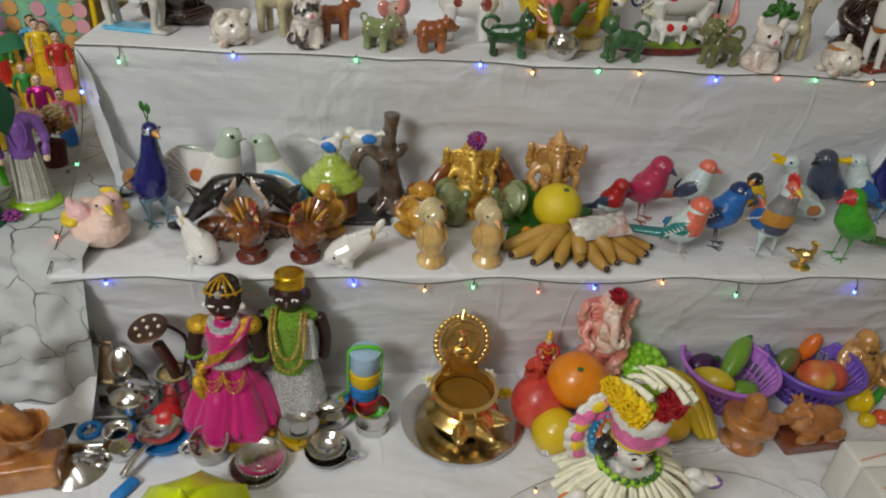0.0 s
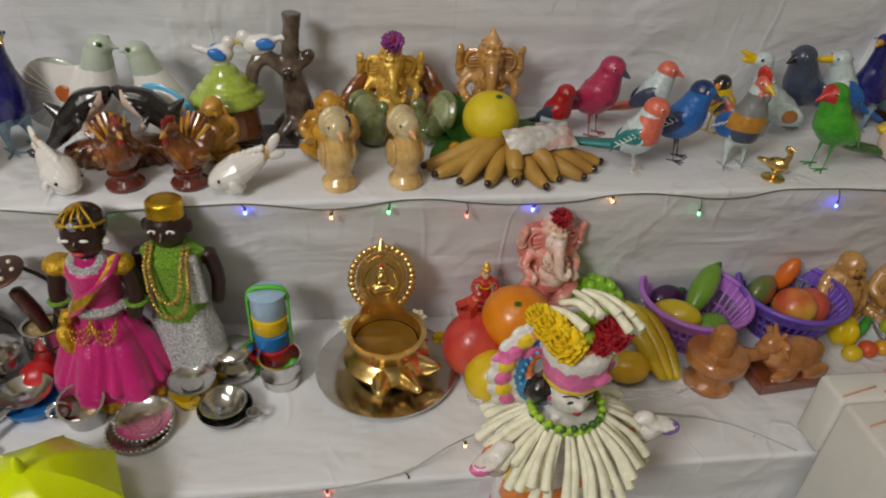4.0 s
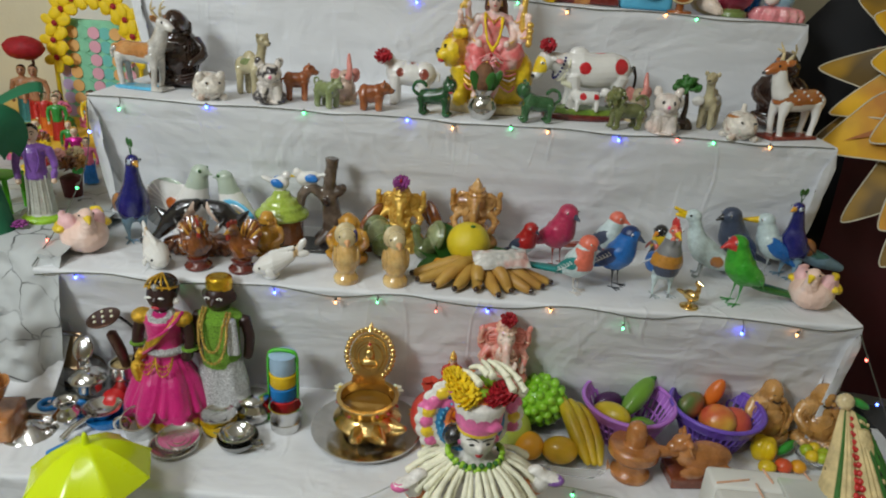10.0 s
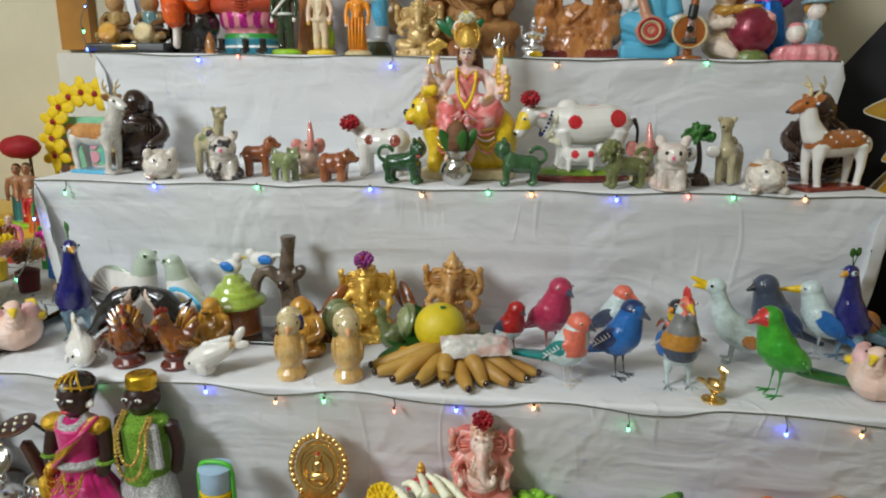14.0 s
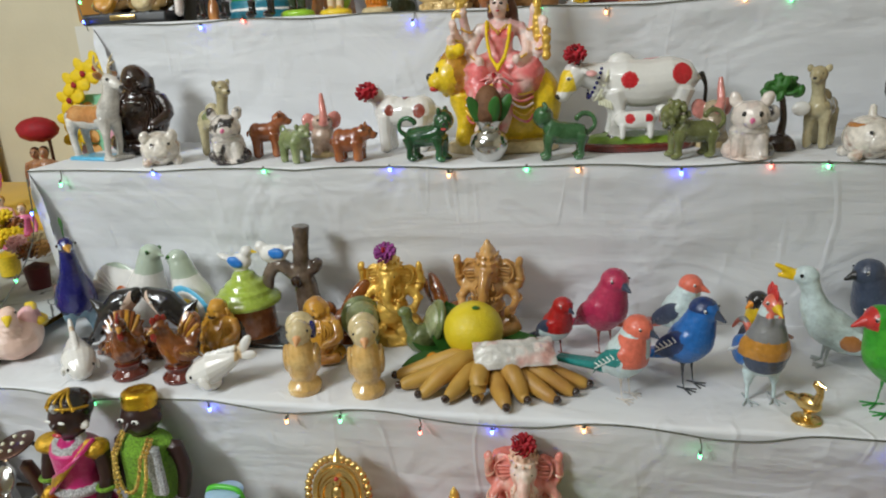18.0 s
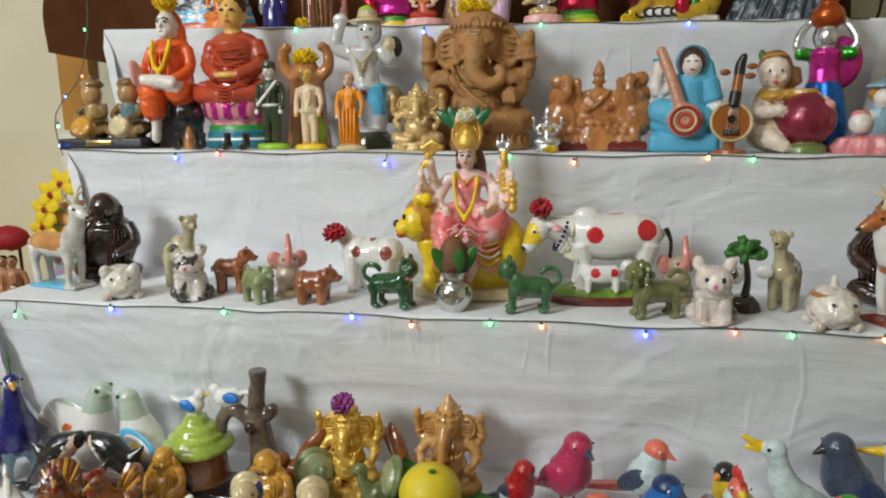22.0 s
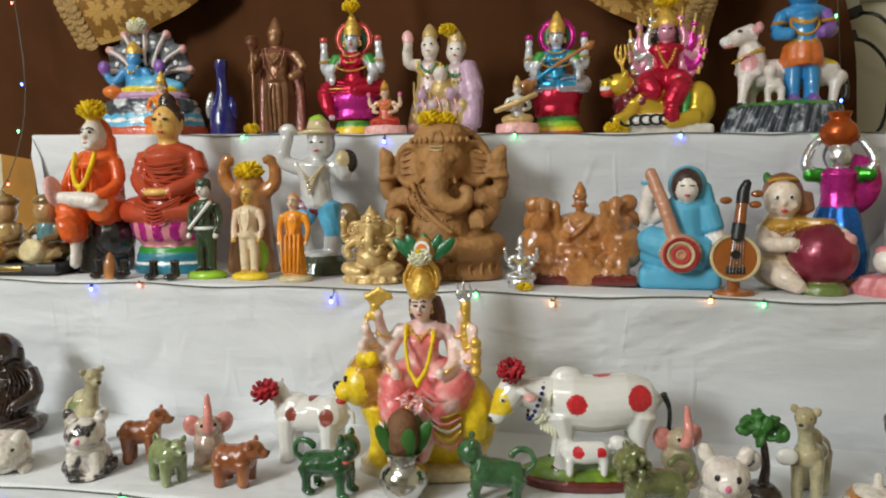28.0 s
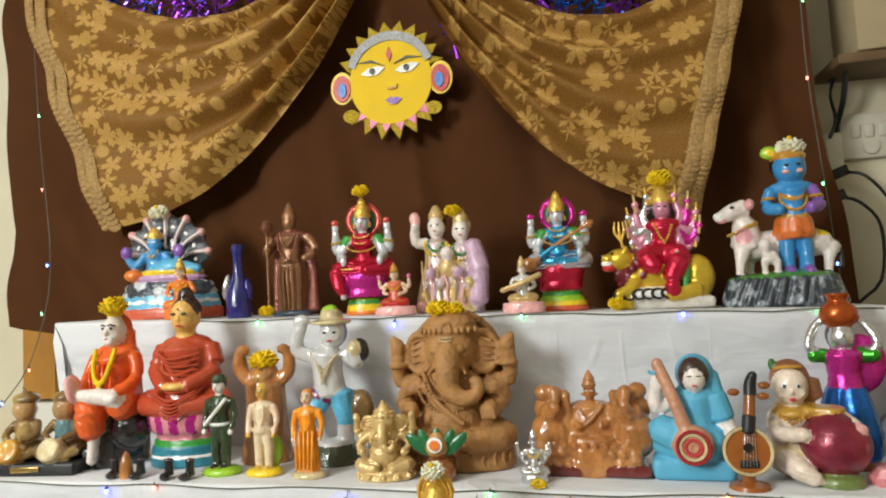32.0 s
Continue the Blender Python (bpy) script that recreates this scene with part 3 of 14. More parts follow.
def lace_material():
    """Gold lace: pale jagged leaves and round flowers, one to a cell, on a browner net."""
    m, nt, b = nodes_of("gold_leaf_lace")

    def math_node(op, x, y=None, z=None):
        n = nt.nodes.new("ShaderNodeMath")
        n.operation = op
        for k, v in enumerate((x, y, z)):
            if isinstance(v, (int, float)):
                n.inputs[k].default_value = v
            elif v is not None:
                nt.links.new(v, n.inputs[k])
        return n.outputs[0]

    co = nt.nodes.new("ShaderNodeTexCoord")
    flat = nt.nodes.new("ShaderNodeVectorMath")
    flat.operation, flat.inputs[1].default_value = "MULTIPLY", (1, 0.0, 1.15)
    nt.links.new(co.outputs["Object"], flat.inputs[0])
    vor = nt.nodes.new("ShaderNodeTexVoronoi")
    vor.inputs["Scale"].default_value, vor.inputs["Randomness"].default_value = 21, 0.75
    nt.links.new(flat.outputs[0], vor.inputs["Vector"])
    away = nt.nodes.new("ShaderNodeVectorMath")
    away.operation = "SUBTRACT"
    nt.links.new(flat.outputs[0], away.inputs[0])
    nt.links.new(vor.outputs["Position"], away.inputs[1])
    part_xyz = nt.nodes.new("ShaderNodeSeparateXYZ")
    nt.links.new(away.outputs[0], part_xyz.inputs[0])
    rand = nt.nodes.new("ShaderNodeSeparateColor")
    nt.links.new(vor.outputs["Color"], rand.inputs[0])
    angle = math_node("ADD", math_node("ARCTAN2", part_xyz.outputs[2], part_xyz.outputs[0]), math_node("MULTIPLY", rand.outputs[0], 6.28))
    lobes = math_node("ABSOLUTE", math_node("SINE", math_node("MULTIPLY", angle, 2.5)))
    teeth = math_node("ABSOLUTE", math_node("SINE", math_node("MULTIPLY", angle, 9.0)))
    leaf = math_node("MULTIPLY_ADD", lobes, 0.36, math_node("MULTIPLY_ADD", teeth, 0.12, 0.24))
    kind = math_node("GREATER_THAN", rand.outputs[1], 0.70)
    bloom = math_node("MULTIPLY_ADD", teeth, 0.06, 0.42)
    edge = math_node("ADD", math_node("MULTIPLY", kind, bloom), math_node("MULTIPLY", math_node("SUBTRACT", 1.0, kind), leaf))
    inside = math_node("SUBTRACT", edge, vor.outputs["Distance"])
    ramp = nt.nodes.new("ShaderNodeValToRGB")
    ramp.color_ramp.elements[0].position, ramp.color_ramp.elements[1].position = 0.49, 0.54
    ramp.color_ramp.elements[0].color, ramp.color_ramp.elements[1].color = (0.235, 0.108, 0.022, 1), (0.50, 0.285, 0.080, 1)
    nt.links.new(math_node("ADD", inside, 0.5), ramp.inputs[0])
    net = nt.nodes.new("ShaderNodeTexNoise")
    net.inputs["Scale"].default_value, net.inputs["Detail"].default_value = 260, 3
    nt.links.new(flat.outputs[0], net.inputs["Vector"])
    shade = nt.nodes.new("ShaderNodeMapRange")
    shade.inputs[1].default_value, shade.inputs[2].default_value, shade.inputs[3].default_value, shade.inputs[4].default_value = 0.3, 0.7, 0.72, 1.22
    nt.links.new(net.outputs["Fac"], shade.inputs[0])
    mul = nt.nodes.new("ShaderNodeVectorMath")
    mul.operation = "SCALE"
    nt.links.new(ramp.outputs[0], mul.inputs[0])
    nt.links.new(shade.outputs[0], mul.inputs["Scale"])
    nt.links.new(mul.outputs[0], b.inputs["Base Color"])
    b.inputs["Roughness"].default_value = 0.6
    b.inputs["Specular IOR Level"].default_value = 0.2
    bp = nt.nodes.new("ShaderNodeBump")
    bp.inputs["Strength"].default_value, bp.inputs["Distance"].default_value = 0.4, 0.003
    nt.links.new(mul.outputs[0], bp.inputs["Height"])
    nt.links.new(bp.outputs[0], b.inputs["Normal"])
    return m
LACE = lace_material()
LACEEDGE = mat("gold_lace_edging", (0.40, 0.235, 0.08), 0.6, 0, 0.35, 160, 0.9, 260)


def swag(top_pts, low_pts, seed, outer):
    """A draped swag between an upper and a lower hanging curve of three points each."""
    def at(u, v):
        a = [Vector(p).lerp(Vector(q), v) for p, q in zip(top_pts, low_pts)]
        p = a[0] * (1 - u) ** 2 + a[1] * 2 * u * (1 - u) + a[2] * u * u
        gather = u if outer == 0 else 1 - u
        ridge = math.sin(v * (20 + seed) + 1.5 * noise.noise(Vector((u * 2.2, v * 3, seed))))
        p.y -= 0.030 + 0.028 * ridge * (0.35 + 0.65 * gather) + 0.03 * math.sin(math.pi * v) * (1 - gather * 0.5)
        p.z += 0.004 * noise.noise(Vector((u * 9, v * 9, seed)))
        return p
    thing = sheet(64, 64, at, LACE, "swag_curtain")
    s = Shape()
    for k in range(61):
        v = k / 60
        p = at(outer, v)
        s.ball((p.x, p.y - 0.004, p.z), (0.012, 0.004, 0.011), LACEEDGE, seg=8, rings=5)
        q = at(abs(outer - 0.035), v)
        s.ball((q.x, q.y - 0.003, q.z), (0.017, 0.003, 0.012), LACEEDGE, seg=8, rings=5)
    s.put("lace_edge", parent=thing, label="scalloped gold lace edging")
    return tagged(thing, "gold leaf-patterned lace swag draped over the brown curtain", "curtain", "draped swags")


swag([(-0.80, 1.765, 2.10), (-0.365, 1.765, 1.655), (0.05, 1.765, 1.95)], [(-0.568, 1.765, 1.370), (-0.236, 1.765, 1.349), (0.075, 1.765, 1.86)], 3.0, 0)
swag([(0.24, 1.765, 1.93), (0.556, 1.765, 1.545), (0.862, 1.765, 1.84)], [(0.200, 1.765, 1.84), (0.402, 1.765, 1.374), (0.725, 1.765, 1.306)], 5.0, 1)

# purple tinsel garland along the top
TINSEL = mat("purple_tinsel_foil", (0.16, 0.02, 0.34), 0.2, 0.9, 0.5, 30, 0.2, 80, second=(0.01, 0.08, 0.42), mix=(0.45, 0.55))
bm = bmesh.new()
rnd = random.Random(4)
for k in range(2400):
    x = rnd.choice((-0.70 + 0.72 * rnd.random(), 0.26 + 0.52 * rnd.random()))
    z = (1.69 if x > 0.2 else 1.79) + 0.34 * rnd.random()
    p = Vector((x, 1.757 + 0.02 * rnd.random(), z))
    d = Vector((rnd.uniform(-1, 1), rnd.uniform(-0.6, 0.2), rnd.uniform(-1, 1))).normalized() * 0.03
    w = d.cross(Vector((0, 1, 0.3))).normalized() * 0.0022
    bm.faces.new([bm.verts.new(q) for q in (p - w, p + w, p + d + w, p + d - w)])
tagged(mesh_object("tinsel_garland", bm, [TINSEL], smooth=False), "shiny purple and blue tinsel along the curtain top", "garland", kind="stuff")

# foam sun face on the curtain
sun = tagged(new("sun_face_decoration"), "yellow foam sun face cut-out pinned to the brown curtain", "wall decoration")
FOAM = mat("yellow_craft_foam", (0.86, 0.56, 0.02), 0.75, 0, 0.05, 20, 0.15, 300)
GLITTERG = mat("gold_glitter_foam", (0.60, 0.42, 0.04), 0.4, 0.5, 0.5, 300, 0.8, 500)
GLITTERS = mat("silver_glitter_foam", (0.55, 0.56, 0.58), 0.4, 0.6, 0.4, 300, 0.8, 500)
SUNX, SUNY, SUNZ = 0.128, 1.752, 1.635


def cut(name, pts, dx, dy, dz, m, thick=0.004, parent=None, label=""):
    s = Shape()
    s.slab(pts, (SUNX + dx, SUNY + dy, SUNZ + dz), thick, m)
    return s.put(name, parent=parent or sun, label=label)


def oval(rx, rz, n=24, a0=0.0, a1=360.0):
    return [(rx * math.cos(radians(a0 + (a1 - a0) * i / n)), rz * math.sin(radians(a0 + (a1 - a0) * i / n))) for i in range(n if a1 - a0 >= 360 else n + 1)]


face = cut("face_disc", oval(0.092, 0.094, 40), 0, 0, 0, FOAM)
crown = [(0.098 * math.cos(radians(a)) * (1.0 if i % 2 else 1.24 + 0.10 * math.sin(radians(a)) ** 4), 0.098 * math.sin(radians(a)) * (1.08 if i % 2 else 1.30)) for i, a in enumerate(range(14, 167, 8))]
cut("crown", crown + oval(0.085, 0.085, 12, 166, 14), 0, 0.003, 0.006, GLITTERG, label="gold glitter crown of rays")
band = oval(0.100, 0.103, 24, 20, 160) + oval(0.083, 0.083, 24, 160, 20)
cut("crown_band", band, 0, -0.003, 0.006, GLITTERS, label="silver glitter band")
collar = [((0.10 if i % 2 else 0.128) * math.cos(radians(a)), (0.10 if i % 2 else 0.128) * math.sin(radians(a))) for i, a in enumerate(range(222, 332, 9))] + oval(0.086, 0.086, 12, 322, 218)
cut("collar", collar, 0, 0.003, 0.0, GLITTERG, label="pointed gold collar")
collar = [((0.088 if i % 2 else 0.112) * math.cos(radians(a)), (0.088 if i % 2 else 0.112) * math.sin(radians(a))) for i, a in enumerate(range(226, 328, 9))] + oval(0.080, 0.080, 12, 320, 220)
cut("collar_trim", collar, 0, 0.0005, 0.0, PINK, label="pink inner collar points")
for sx in (-1, 1):
    ear = cut("ear", oval(0.026, 0.036), sx * 0.110, 0.002, -0.004, YELLOW)
    cut("ear_spot", oval(0.020, 0.029), sx * 0.110, -0.002, -0.006, RED, parent=ear)
    cut("ear_drop", oval(0.009, 0.016), sx * 0.108, -0.005, -0.010, BLUE, parent=ear)
    cut("curl", oval(0.018, 0.014), sx * 0.092, 0.001, -0.068, GLITTERG)
    eye = cut("eye", [(-0.026, -0.002), (-0.01, 0.009), (0.012, 0.012), (0.028, 0.008), (0.012, -0.006), (-0.01, -0.008)], sx * 0.038, -0.004, 0.022, EYE_W)
    cut("pupil", oval(0.006, 0.007, 14), sx * 0.038, -0.007, 0.024, EYE_B, parent=eye)
    cut("brow", [(-0.030, 0.002), (0.0, 0.011), (0.034, 0.010), (0.0, 0.016)] if sx > 0 else [(-0.034, 0.012), (0.0, 0.010), (0.030, 0.0), (0.0, 0.015)], sx * 0.040, -0.004, 0.034, EYE_B)
cut("mark", [(0, 0.018), (0.006, 0), (0, -0.014), (-0.006, 0)], 0, -0.004, 0.056, RED)
cut("mouth", [(-0.018, 0.002), (-0.006, 0.008), (0, 0.005), (0.006, 0.008), (0.018, 0.002), (0.006, -0.008), (-0.006, -0.008)], 0.006, -0.004, -0.044, PURPLE)
cut("nose", [(-0.014, 0.0), (-0.004, -0.004), (0.010, -0.002), (0.012, 0.008), (0.008, 0.003), (-0.006, 0.001)], 0.004, -0.004, -0.016, OCHRE)

# ---- walls beside the curtain ----
PLY = mat("orange_brown_panel", (0.45, 0.20, 0.03), 0.5, 0, 0.15, 12, 0.1, 60)
plain("trim_panel", (-1.005, 1.962, 0.95), (-0.905, 1.998, 2.3), PLY, label="orange brown wooden panel on the wall", category="panel")
plain("trim_board", (-1.02, 1.955, 0.55), (-0.60, 1.990, 0.94), CEIL, label="white board leaning on the wall", category="board")
YCLOTH = fabric("yellow_cloth", (0.80, 0.48, 0.01), scale=8)


def yellow_at(u, v):
    x = -2.2 + 0.79 * u
    return Vector((x, 1.965 + 0.012 * math.sin(x * 22), 2.2 - 1.85 * v))


tagged(sheet(40, 20, yellow_at, YCLOTH, "yellow_curtain"), "plain yellow cloth curtain hung on the wall", "curtain")


def dark_at(x0, x1, y, z0, z1, ph):
    return lambda u, v: Vector((x0 + (x1 - x0) * u, y + 0.02 * math.sin((x0 + (x1 - x0) * u) * 14 + ph) + 0.012 * noise.noise(Vector((u * 4, ph, v * 3))), z1 - (z1 - z0) * v))


def black_at(u, v):
    z = 1.02 * (1 - v)
    x0 = 0.965 + 0.75 * max(0, z - 0.80)
    x = x0 + (2.2 - x0) * u
    return Vector((x, 1.46 + 0.02 * math.sin(x * 14) + 0.012 * noise.noise(Vector((u * 4, 0, v * 3))), z))


tagged(sheet(40, 20, black_at, BLACK, "black_drape"), "black cloth drape beside the stand", "drape")
tagged(sheet(40, 20, dark_at(1.12, 2.2, 1.34, 0.0, 0.86, 2), MAROON, "maroon_drape"), "dark maroon cloth drape beside the stand", "drape")

# switch board, socket and leads on the wall
PLASTICW = mat("ivory_plastic", (0.66, 0.63, 0.52), 0.4, 0, 0.06, 20, 0.05, 100)
PLASTICB = mat("black_plastic", (0.015, 0.015, 0.016), 0.4, 0, 0.1, 20, 0.05, 100)
board = tagged(new("switch_board"), "ivory plastic switch board with socket on the wall", "switch board")
s = Shape(); s.box((1.135, 1.992, 1.465), (0.115, 0.016, 0.10), PLASTICW, bevel=0.004); s.put("plate", parent=board)
for k in range(3):
    s = Shape(); s.box((1.108 + 0.027 * k, 1.982, 1.475), (0.018, 0.008, 0.030), PLASTICW, bevel=0.003, rx=8); s.put("switch", parent=board)
s = Shape(); s.turned([(0, 0), (0.016, 0), (0.016, 0.006), (0, 0.006)], PLASTICW, (1.135, 1.984, 1.440), rx=90); s.put("socket", parent=board)
adapter = Shape(); adapter.box((1.052, 1.975, 1.43), (0.038, 0.045, 0.085), PLASTICW, bevel=0.006)
adapter.put("power_adapter", label="ivory plug-in power adapter on the wall", category="adapter")
for pts in ([(1.06, 1.96, 1.385), (1.10, 1.93, 1.37), (1.15, 1.94, 1.30), (1.17, 1.95, 1.18), (1.12, 1.94, 1.08), (1.11, 1.94, 0.9)], [(1.04, 1.93, 1.33), (1.08, 1.92, 1.315), (1.12, 1.93, 1.26), (1.11, 1.93, 1.15), (1.05, 1.93, 1.08), (1.04, 1.93, 0.9)], [(1.07, 1.96, 1.60), (1.05, 1.94, 1.55), (1.06, 1.95, 1.50), (1.045, 1.95, 1.46)]):
    s = Shape()
    s.limb(pts, 0.0035, PLASTICB, 6)
    s.box(pts[0], (0.035, 0.022, 0.022), PLASTICB, ry=-20, bevel=0.003)
    s.put("power_lead", label="black power lead hanging on the cream wall", category="cable", group="power leads")
shelf = tagged(new("wall_shelf"), "brown wooden wall shelf holding a cardboard box", "shelf")
s = Shape(); s.box((1.24, 1.92, 1.60), (0.40, 0.15, 0.02), mat("brown_shelf_wood", (0.16, 0.09, 0.04), 0.5, 0, 0.2, 15, 0.1, 60)); s.put("board", parent=shelf)
s = Shape(); s.limb([(1.07, 1.99, 1.48), (1.07, 1.93, 1.53), (1.07, 1.90, 1.585)], 0.006, PLASTICB, 6); s.put("bracket", parent=shelf)
s = Shape(); s.box((1.20, 1.92, 1.715), (0.24, 0.14, 0.20), mat("cardboard", (0.42, 0.33, 0.20), 0.8, 0, 0.08, 12, 0.15, 90), bevel=0.003)
s.put("cardboard_box", label="plain cardboard box on the wall shelf", category="box")

# ---- figurine kinds ----
LIPS = paint("lips_red", (0.50, 0.05, 0.05))
def bird(at, h, turn, body, breast, head, wing, tail, beak, leg, label, name="bird_figurine", tail_len=0.42, spot=None, group="bird figurines", tail_drop=0.20, fat=1.0, cap=None, belly=None, face=None, bill=1.0, cat="figurine"):
    """A carved and painted bird facing +x, upright and plump on two thin legs."""
    s = Shape()
    f = fat * h
    s.limb([(-0.20 * h, 0, 0.31 * h), (-0.06 * h, 0, 0.42 * h), (0.04 * h, 0, 0.54 * h), (0.09 * h, 0, 0.68 * h), (0.13 * h, 0, 0.82 * h)], [0.085 * f, 0.195 * f, 0.215 * f, 0.170 * f, 0.130 * f], body, 18)
    s.ball((0.14 * h, 0, 0.845 * h), (0.145 * f, 0.135 * f, 0.135 * f), head, seg=18, rings=12)
    s.cone((0.24 * h, 0, 0.845 * h), ((0.25 + 0.125 * bill) * h, 0, (0.845 - 0.06 / bill) * h), 0.058 * h, 0.012 * h, beak, 10)
    if face:
        s.tint(face, lambda x, y, z: x > 0.205 * h and z > 0.74 * h)
    s.tint(breast, lambda x, y, z: x > 0.075 * h - 0.30 * (z - 0.50 * h) + 0.02 * h * math.sin(40 * z / h) and x < 0.26 * h and 0.36 * h < z < 0.78 * h)
    if belly:
        s.tint(belly, lambda x, y, z: 0.27 * h < z < 0.44 * h and x > -0.16 * h)
    if cap:
        s.tint(cap, lambda x, y, z: z > 0.86 * h and x < 0.22 * h or z > 0.93 * h)
    for sy in (-1, 1):
        s.ball((-0.085 * h, sy * 0.155 * f, 0.47 * h), (0.25 * h, 0.055 * f, 0.115 * h), wing, rz=sy * 9, ry=-38, seg=16, rings=8)
        for k in range(3):
            s.limb([(-0.10 * h - 0.05 * h * k, sy * 0.200 * f, (0.47 - 0.045 * k) * h), (-0.22 * h - 0.03 * h * k, sy * 0.150 * f, (0.36 - 0.045 * k) * h)], [0.014 * h, 0.006 * h], wing, 5)
        if spot:
            for k in range(5):
                for d in (-1, 1):
                    s.limb([(0.00 * h - 0.042 * h * k, sy * 0.215 * f, (0.545 - 0.033 * k) * h), (-0.05 * h - 0.045 * h * k, sy * 0.205 * f, (0.535 - 0.035 * k + 0.034 * d) * h)], 0.0065 * h, spot, 4)
        s.ball((0.215 * h, sy * 0.105 * f, 0.880 * h), (0.024 * h, 0.012 * h, 0.022 * h), EYE_W, rz=sy * 35, seg=8, rings=6)
        s.ball((0.226 * h, sy * 0.110 * f, 0.880 * h), 0.0145 * h, EYE_B, seg=8, rings=6)
        s.limb([(0.00 * h, sy * 0.075 * h, 0.30 * h), (0.01 * h, sy * 0.085 * h, 0.15 * h), (0.03 * h, sy * 0.085 * h, 0.012 * h)], [0.030 * h, 0.013 * h, 0.012 * h], leg, 6)
        for dx, dy in ((0.11, -0.05), (0.12, 0.02), (0.09, 0.08), (-0.07, 0.0)):
            s.limb([(0.03 * h, sy * 0.085 * h, 0.014 * h), ((0.03 + dx) * h, (sy * 0.085 + dy) * h, 0.007 * h)], 0.0085 * h, leg, 5)
    tx, tz = -0.18 * h - tail_len * h, 0.33 * h - tail_drop * h
    for k in (-1, 0, 1):
        s.limb([(-0.14 * h, 0.02 * h * k, 0.35 * h), (-0.30 * h, 0.045 * h * k, 0.33 * h - 0.3 * tail_drop * h), (tx, 0.05 * h * k, tz)], [0.075 * h, 0.055 * h, 0.030 * h], tail, 8)
    return s.put(name, at, None, label, cat, group, turn=turn)


def beast(at, L, H, turn, body, label, name="animal_figurine", leg=None, head=None, muzzle=None, ear=None, neck=0.15, fat=0.24, tail="short", mane=None, horn=None, base=None, spots=None, saddle=None, group="animal figurines", head_r=0.19, hump=None, legs=0.42):
    """A four-legged pottery animal facing +x."""
    leg, head = leg or body, head or body
    muzzle, ear = muzzle or head, ear or head
    s = Shape()
    zb = 0.0
    if base:
        s.box((0.02 * L, 0, 0.035 * H), (0.98 * L, 0.46 * L, 0.07 * H), base, bevel=0.012 * L)
        zb = 0.06 * H
    by = legs * H + fat * L * 0.75
    s.ball((-0.04 * L, 0, by), (0.38 * L, fat * L, fat * L * 0.95), body, seg=20, rings=14)
    s.ball((0.16 * L, 0, by + 0.02 * L), (0.22 * L, fat * L * 0.95, fat * L), body, seg=16, rings=12)
    s.ball((-0.24 * L, 0, by + 0.01 * L), (0.20 * L, fat * L * 0.98, fat * L * 0.98), body, seg=16, rings=12)
    hx, hz = 0.36 * L, by + fat * L * 0.4 + neck * H
    s.limb([(0.20 * L, 0, by + fat * L * 0.3), (0.30 * L, 0, by + fat * L * 0.5 + neck * H * 0.4), (hx, 0, hz)], [fat * L * 0.75, fat * L * 0.52, head_r * L * 0.7], mane or body, 12)
    s.ball((hx, 0, hz + 0.02 * H), (head_r * L, head_r * L * 0.85, head_r * L * 0.88), head, seg=16, rings=12)
    s.ball((hx + head_r * L * 0.85, 0, hz - head_r * L * 0.22), (head_r * L * 0.6, head_r * L * 0.5, head_r * L * 0.45), muzzle, seg=12, rings=8)
    s.ball((hx + head_r * L * 1.35, 0, hz - head_r * L * 0.1), (head_r * L * 0.16, head_r * L * 0.22, head_r * L * 0.16), EYE_B, seg=8, rings=6)
    for sy in (-1, 1):
        s.ball((hx - 0.01 * L, sy * head_r * L * 0.8, hz + head_r * L * 0.72), (head_r * L * 0.22, head_r * L * 0.34, head_r * L * 0.42), ear, rx=-sy * 30, seg=10, rings=6)
        s.ball((hx + head_r * L * 0.62, sy * head_r * L * 0.5, hz + head_r * L * 0.28), head_r * L * 0.13, EYE_B, seg=8, rings=6)
        for lx in (0.20, -0.26):
            s.limb([(lx * L, sy * fat * L * 0.55, by - 0.03 * L), (lx * L + 0.01 * L, sy * fat * L * 0.62, by * 0.5), (lx * L, sy * fat * L * 0.62, zb + 0.05 * H)], [fat * L * 0.56, fat * L * 0.40, fat * L * 0.38], leg, 10)
            s.ball((lx * L + 0.015 * L, sy * fat * L * 0.62, zb + 0.035 * H), (fat * L * 0.36, fat * L * 0.32, 0.04 * H), leg, seg=10, rings=6)
        if horn:
            s.limb([(hx - 0.02 * L, sy * head_r * L * 0.4, hz + head_r * L * 0.8), (hx - 0.06 * L, sy * head_r * L * 0.8, hz + head_r * L * 1.7), (hx + 0.02 * L, sy * head_r * L * 1.0, hz + head_r * L * 2.4)], [0.022 * L, 0.018 * L, 0.008 * L], horn, 7)
            s.limb([(hx - 0.05 * L, sy * head_r * L * 0.7, hz + head_r * L * 1.5), (hx + 0.03 * L, sy * head_r * L * 0.75, hz + head_r * L * 2.0)], [0.015 * L, 0.008 * L], horn, 6)
        if spots:
            s.tint(spots, lambda x, y, z: any((x - px * L) ** 2 + 0.8 * (z - by - pz * L) ** 2 < (r * L) ** 2 for px, pz, r in ((0.12, 0.04, 0.06), (-0.26, 0.03, 0.075), (-0.06, 0.22, 0.05))))
